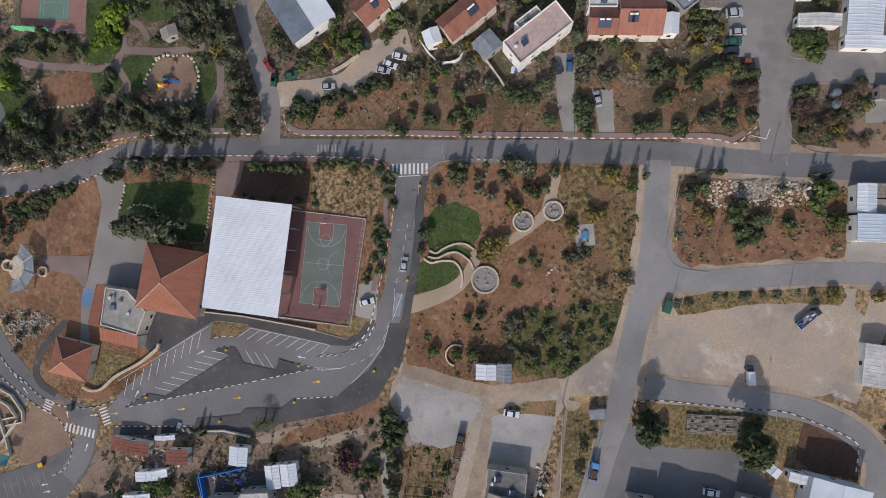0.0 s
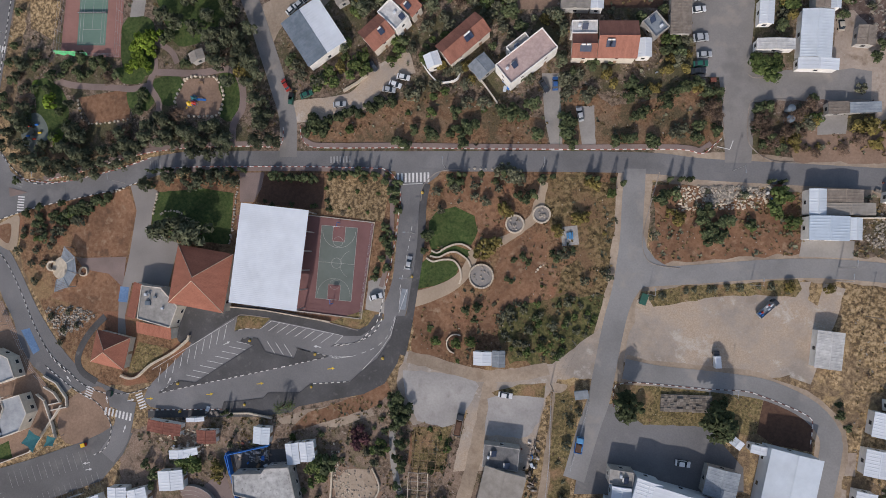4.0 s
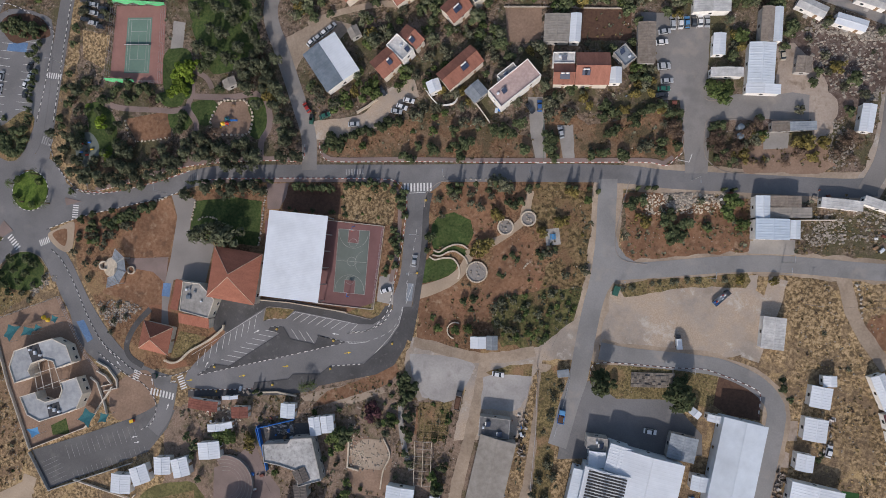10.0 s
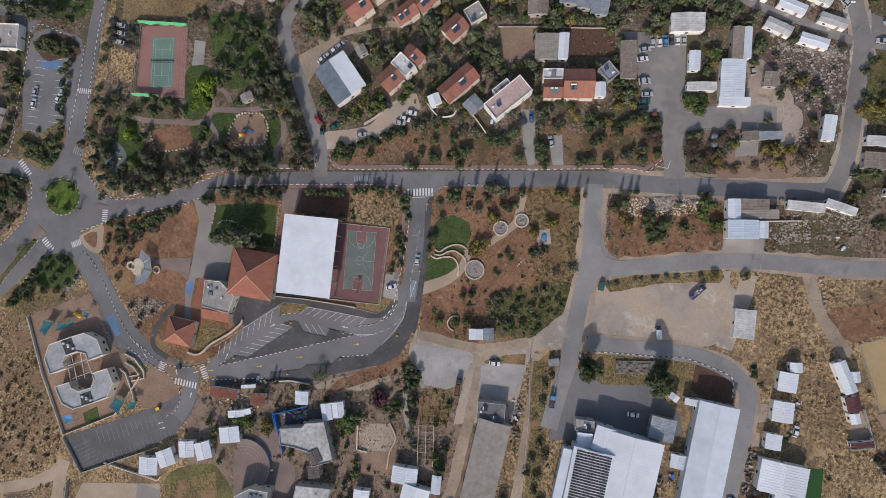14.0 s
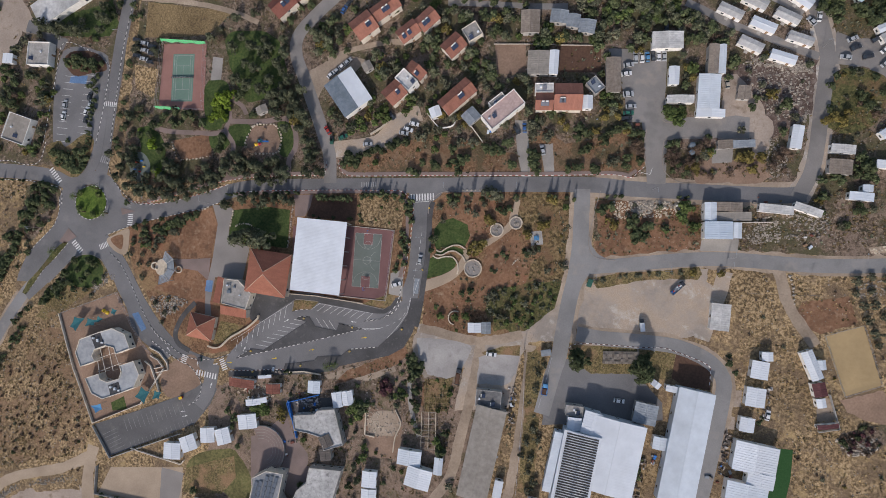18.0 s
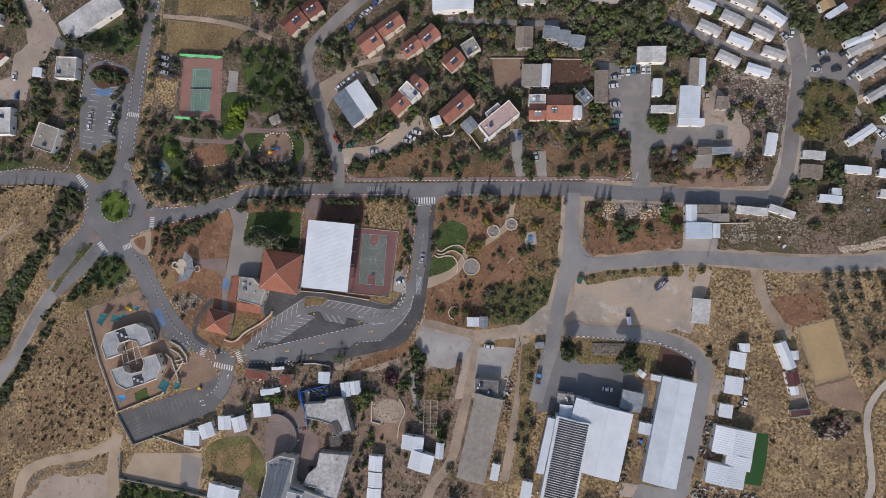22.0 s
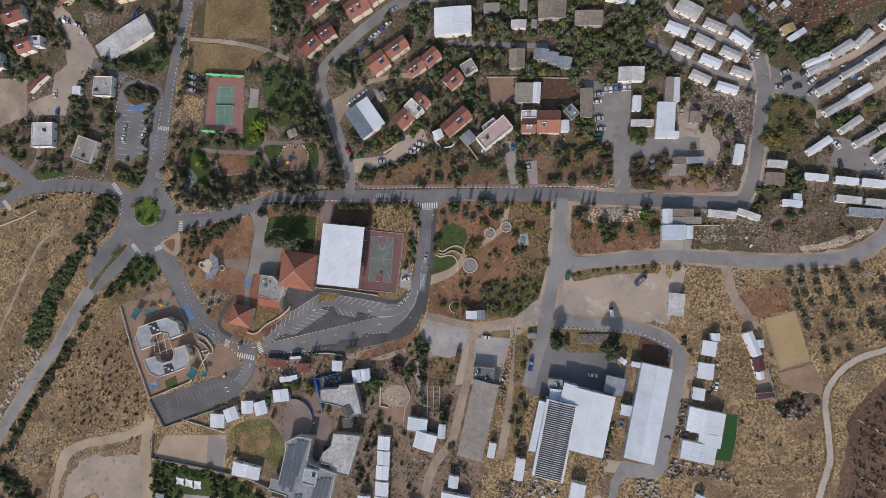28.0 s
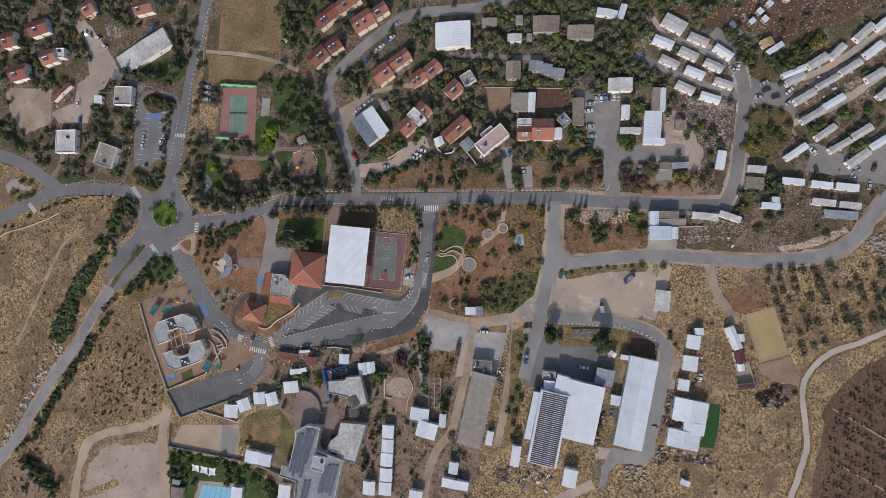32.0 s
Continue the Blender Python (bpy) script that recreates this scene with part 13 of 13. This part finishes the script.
# white stone blocks stored behind the long hall
rr = random.Random(21)
w0, w1, w2 = (Vector(p) for p in [(75.8, -111.8), (87.3, -112.7), (74.8, -120.4)])
for i in range(36):
    c = w0 + (w1 - w0) * rr.random() + (w2 - w0) * rr.random()
    s = rr.uniform(0.35, 0.75)
    o = Geo().box(-s, -s * 0.7, -0.05, s, s * 0.7, s * 0.9, 0.08).ob("stone_block", concrete_local)
    o.matrix_basis = pose(c.x, c.y, 0, 0, 0, rr.uniform(-20, 20))
    tagged(o, "pale cut stone block stored on the ground", "stone block", "stored stone blocks")

# crates, drums and scrap in the yards
JUNK = (9.9, -61.9, 8, 5), (24.1, -116.6, 18, 9), (31.5, -120.4, 12, 7), (93.8, -94.8, 10, 5), (97.9, -88.2, 8, 4), (118.8, -125.4, 1, 1), (-9.9, -120.3, 10, 5), (-32.3, -101.5, 10, 7), (-93.5, -50.1, 6, 3), (-104.9, -58.7, 12, 6), (-80.3, -64.9, 12, 6), (132.4, 3.3, 6, 4), (188.9, 35.5, 6, 4), (143.2, 122.8, 6, 5), (84.3, 20.0, 8, 3), (-87.0, -83.9, 6, 5), (184.3, 82.4, 10, 8), (172.7, 68.5, 8, 6), (-262.2, 107.9, 10, 6), (2.2, -85.6, 6, 3), (83.0, -77.8, 4, 3), (71.0, -85.9, 8, 3), (115.5, 20.1, 5, 3), (166.4, 19.4, 8, 6), (51.0, 58.4, 3, 4), (6.7, 55.8, 6, 4)
jm = (metal_pale, wood, metal_rust, wall_white, blue_plastic, metal_grey, black_plastic, wood_grey)
for x, y, n, spread in JUNK:
    for i in range(n):
        a, d = rr.uniform(0, 6.3), spread * math.sqrt(rr.random())
        s = rr.uniform(0.35, 0.9)
        cx, cy = x + d * math.cos(a), y + d * math.sin(a)
        if i % 3 == 2:
            o = Geo().tube((0, 0, -0.05), (0, 0, s * 1.2), s * 0.5, n=10).ob("drum", jm[rr.randrange(8)])
            lb = "old metal drum standing in a yard"
        else:
            o = Geo().box(-s, -s * 0.6, -0.05, s, s * 0.6, s * 0.8, 0.06).ob("crate", jm[rr.randrange(8)])
            lb = "storage crate standing in a yard"
        o.matrix_basis = pose(cx, cy, 0.05, 0, 0, rr.uniform(0, 180))
        tagged(o, lb, "drum" if i % 3 == 2 else "crate", "yard clutter")


# ---- street furniture ----
def street_lamp(x, y, turn, h=8.0, label="grey steel street lamp beside the road"):
    e = base("street_lamp", x, y, turn, label, "street lamp", "street lamps")
    Geo().tube((0, 0, -0.2), (0, 0, h), 0.11, 0.06, 6).ob("pole", steel, e)
    Geo().tube((0, 0, h), (1.6, 0, h + 0.25), 0.05, n=5).ob("arm", steel, e)
    Geo().box(1.4, -0.16, h + 0.16, 2.2, 0.16, h + 0.3, 0.04).ob("lamp_head", metal_grey, e)


for x, y, t in ((47.1, -10.4, 90), (76.8, -7.6, 90), (100.5, -6.4, 90), (72.7, 27.0, 270), (69.2, -39.6, 90), (-15.2, 30.1, 90), (15.7, 29.0, 90), (-127.4, 28.0, 90), (-155.4, 29.1, 90), (-25.5, 9.1, 180), (-26.7, -5.1, 180), (-216.3, 19.2, 330), (-257.9, -64.1, 140), (-279.1, -91.1, 140), (-243.3, 53.2, 270), (-276.1, 49.8, 270), (-172.6, 82.3, 180), (-168.4, 110.7, 180), (141.2, 82.9, 180), (101.6, -2.5, 90), (149.4, -3.9, 90)):
    street_lamp(x, y, t)


def power_line(pts, label, h=9.0):
    poles = []
    for x, y in pts:
        e = base("utility_pole", x, y, 0, "wooden utility pole with a cross arm", "pole", "utility poles")
        Geo().tube((0, 0, -0.2), (0, 0, h), 0.13, 0.09, 6).ob("shaft", wood_grey, e)
        Geo().box(-0.9, -0.06, h - 0.5, 0.9, 0.06, h - 0.38).ob("cross_arm", wood_grey, e)
    for (x0, y0), (x1, y1) in zip(pts, pts[1:]):
        g = Geo()
        for o in (-0.8, 0.8):
            last = None
            for k in range(9):
                t = k / 8
                p = (x0 + (x1 - x0) * t + o, y0 + (y1 - y0) * t, h - 0.35 - 1.2 * 4 * t * (1 - t) * 0.6)
                if last:
                    g.tube(last, p, 0.012, n=3)
                last = p
        tagged(g.ob("power_cable", dark_metal), label, "cable", "", "stuff")


power_line([(192.1, -11.5), (168.0, -18.1), (131.3, -18.0), (108.7, -16.9)], "thin dark overhead cables")
power_line([(24.3, -24.9), (17.5, -38.6), (12.2, -58.3)], "thin dark overhead cables")

# yellow lamp bases in the parking islands
for x, y in [(-81.3, -26.1), (-58.7, -30.3), (-106.9, -40.9), (-60.0, -41.0), (-83.1, -47.4), (-36.0, -31.3), (-106.1, -50.3)] + [(-22.7, 22.4), (-26.3, -4.9)]:
    e = base("lamp_base", x, y, 0, "low yellow concrete lamp base on asphalt", "lamp base", "yellow lamp bases", 0.12)
    Geo().tube((0, 0, -0.1), (0, 0, 0.5), 0.45, 0.38, 10).ob("base_block", yellow_plastic, e)
    Geo().tube((0, 0, 0.45), (0, 0, 0.62), 0.2, 0.18, 8).ob("base_plate", steel, e)

# palm beside the parking road
def palm(x, y, h, r, seed):
    e = base("palm_tree", x, y, 0, "palm tree with long green fronds beside the road", "palm tree", "palms")
    Geo().tube((0, 0, -0.2), (0.2, 0.1, h), 0.3, 0.2, 8).ob("trunk", bark, e)
    q = random.Random(seed)
    for i in range(13):
        a, up = i * 2.4, q.uniform(-0.1, 0.9)
        d = Vector((math.cos(a), math.sin(a), 0))
        sd = Vector((-d.y, d.x, 0))
        g, top_ = Geo(), Vector((0.2, 0.1, h))
        spine = [top_ + d * (r * t) + Vector((0, 0, r * (up * t - (0.5 + up) * t * t))) for t in (0, 0.25, 0.5, 0.75, 1.0)]
        for k in range(4):
            for j in range(3):
                b0 = spine[k].lerp(spine[k + 1], j / 3)
                b1 = spine[k].lerp(spine[k + 1], (j + 0.7) / 3)
                ln_ = 0.55 * (1 - abs(k + j / 3 - 1.6) / 3)
                for s_ in (-1, 1):
                    tip = b1 + sd * s_ * ln_ + d * 0.3 - Vector((0, 0, 0.18))
                    g.add([tuple(b0), tuple(b1), tuple(tip)], [(0, 1, 2)[::s_]])
        g.ob("frond", leaf_green, e)


for x, y, h_, r_ in ((-69.3, -47.1, 5.0, 2.6), (-66.7, -46.7, 3.2, 2.0), (-207.5, 7.2, 3.0, 3.0), (-196.3, 33.7, 3.0, 2.2), (-184.5, 37.2, 4.0, 2.6), (-191.3, 26.1, 4.0, 2.4), (-179.6, 25.0, 4.0, 2.4)):
    palm(x, y, h_, r_, int(x * 3))

# water tanks on the north-eastern garden block
for x, y in ((88.7, 44.9), (88.4, 41.8)):
    e = base("water_tank", x, y, 0, "round dark grey water tank among shrubs", "tank", "water tanks")
    Geo().tube((0, 0, -0.1), (0, 0, 2.2), 1.15, n=18).ob("drum", metal_slate, e)
    Geo().tube((0, 0, 2.2), (0, 0, 2.5), 1.15, 0.4, 18).ob("lid", metal_slate, e)
tx, ty = -109.9, 130.0
e = base("water_tank", tx, ty, 0, "round white water tank among pines", "tank", "water tanks")
Geo().tube((0, 0, -0.1), (0, 0, 2.4), 1.8, n=20).ob("drum", wall_white, e)
Geo().tube((0, 0, 2.4), (0, 0, 2.8), 1.8, 0.4, 20).ob("lid", wall_white, e)

# round school amphitheatre
ax, ay = -101.7, -85.6
am = base("amphitheatre", ax, ay, 0, "curved brown brick amphitheatre steps", "steps")
for k in range(5):
    ring("step", 0, 0, 4.4 + k * 1.5, 1.25, -70, 110, -0.1, 0.2 + k * 0.3, paving, am)
    ring("step_edge", 0, 0, 5.1 + k * 1.5, 0.16, -70, 110, -0.1, 0.23 + k * 0.3, concrete, am, "pale step edge")

# garden path and dirt court in the southern yards
strip("path", [(-32.8, -53.2), (-32.9, -61.4), (-32.0, -68.0), (-31.2, -71.8), (-29.1, -78.1)], 2.0, concrete, 0.05, "pale winding garden path", "path")
region("yard_dirt", [(-53.1, -72.3), (-47.8, -67.2), (-39.5, -67.0), (-36.8, -73.7), (-41.1, -78.2), (-50.3, -78.4)], dirt_track, 0.045, "pale dirt court", "yard", rag=0.6)
low_wall([(-52.8, -67.7), (-53.4, -77.6), (-49.1, -78.6)], 0.6, 0.8, stone_cream, "rough pale stone terrace wall", name="terrace_wall")
low_wall([(-39.5, -66.5), (-37.2, -72.6), (-39.7, -78.4), (-40.9, -85.2)], 0.5, 0.7, stone_cream, "rough pale stone terrace wall", name="terrace_wall", soft=1.0)
low_wall([(-260.4, 34.3), (-268.3, 30.8), (-283.1, 26.2), (-298.1, 23.1), (-303.5, 20.3)], 0.35, 0.6, stone_cream, "pale stone wall above the dry slope", name="slope_wall")

# bare greenhouse frame and bean poles in the southern garden
gf = base("greenhouse_frame", -24.6, -74.8, -2.5, "bare pale timber greenhouse frame over green rows", "frame")
for i in range(7):
    yy = -8.0 + i * 2.65
    Geo().box(-3.2, yy - 0.09, 1.9, 3.2, yy + 0.09, 2.05).ob("crossbeam", wood_grey, gf)
    for x_ in (-3.1, 0.0, 3.1):
        Geo().box(x_ - 0.08, yy - 0.08, -0.1, x_ + 0.08, yy + 0.08, 1.9).ob("post", wood_grey, gf)
for x_ in (-3.1, 0.0, 3.1):
    Geo().box(x_ - 0.09, -8.1, 2.05, x_ + 0.09, 8.0, 2.2).ob("purlin", stone_cream, gf)
low_wall([(7.5, 94.1), (24.0, 92.9), (44.8, 90.8), (53.4, 90.2)], 0.3, 0.7, stone, "rough stone garden wall behind the clubhouse", name="garden_wall")
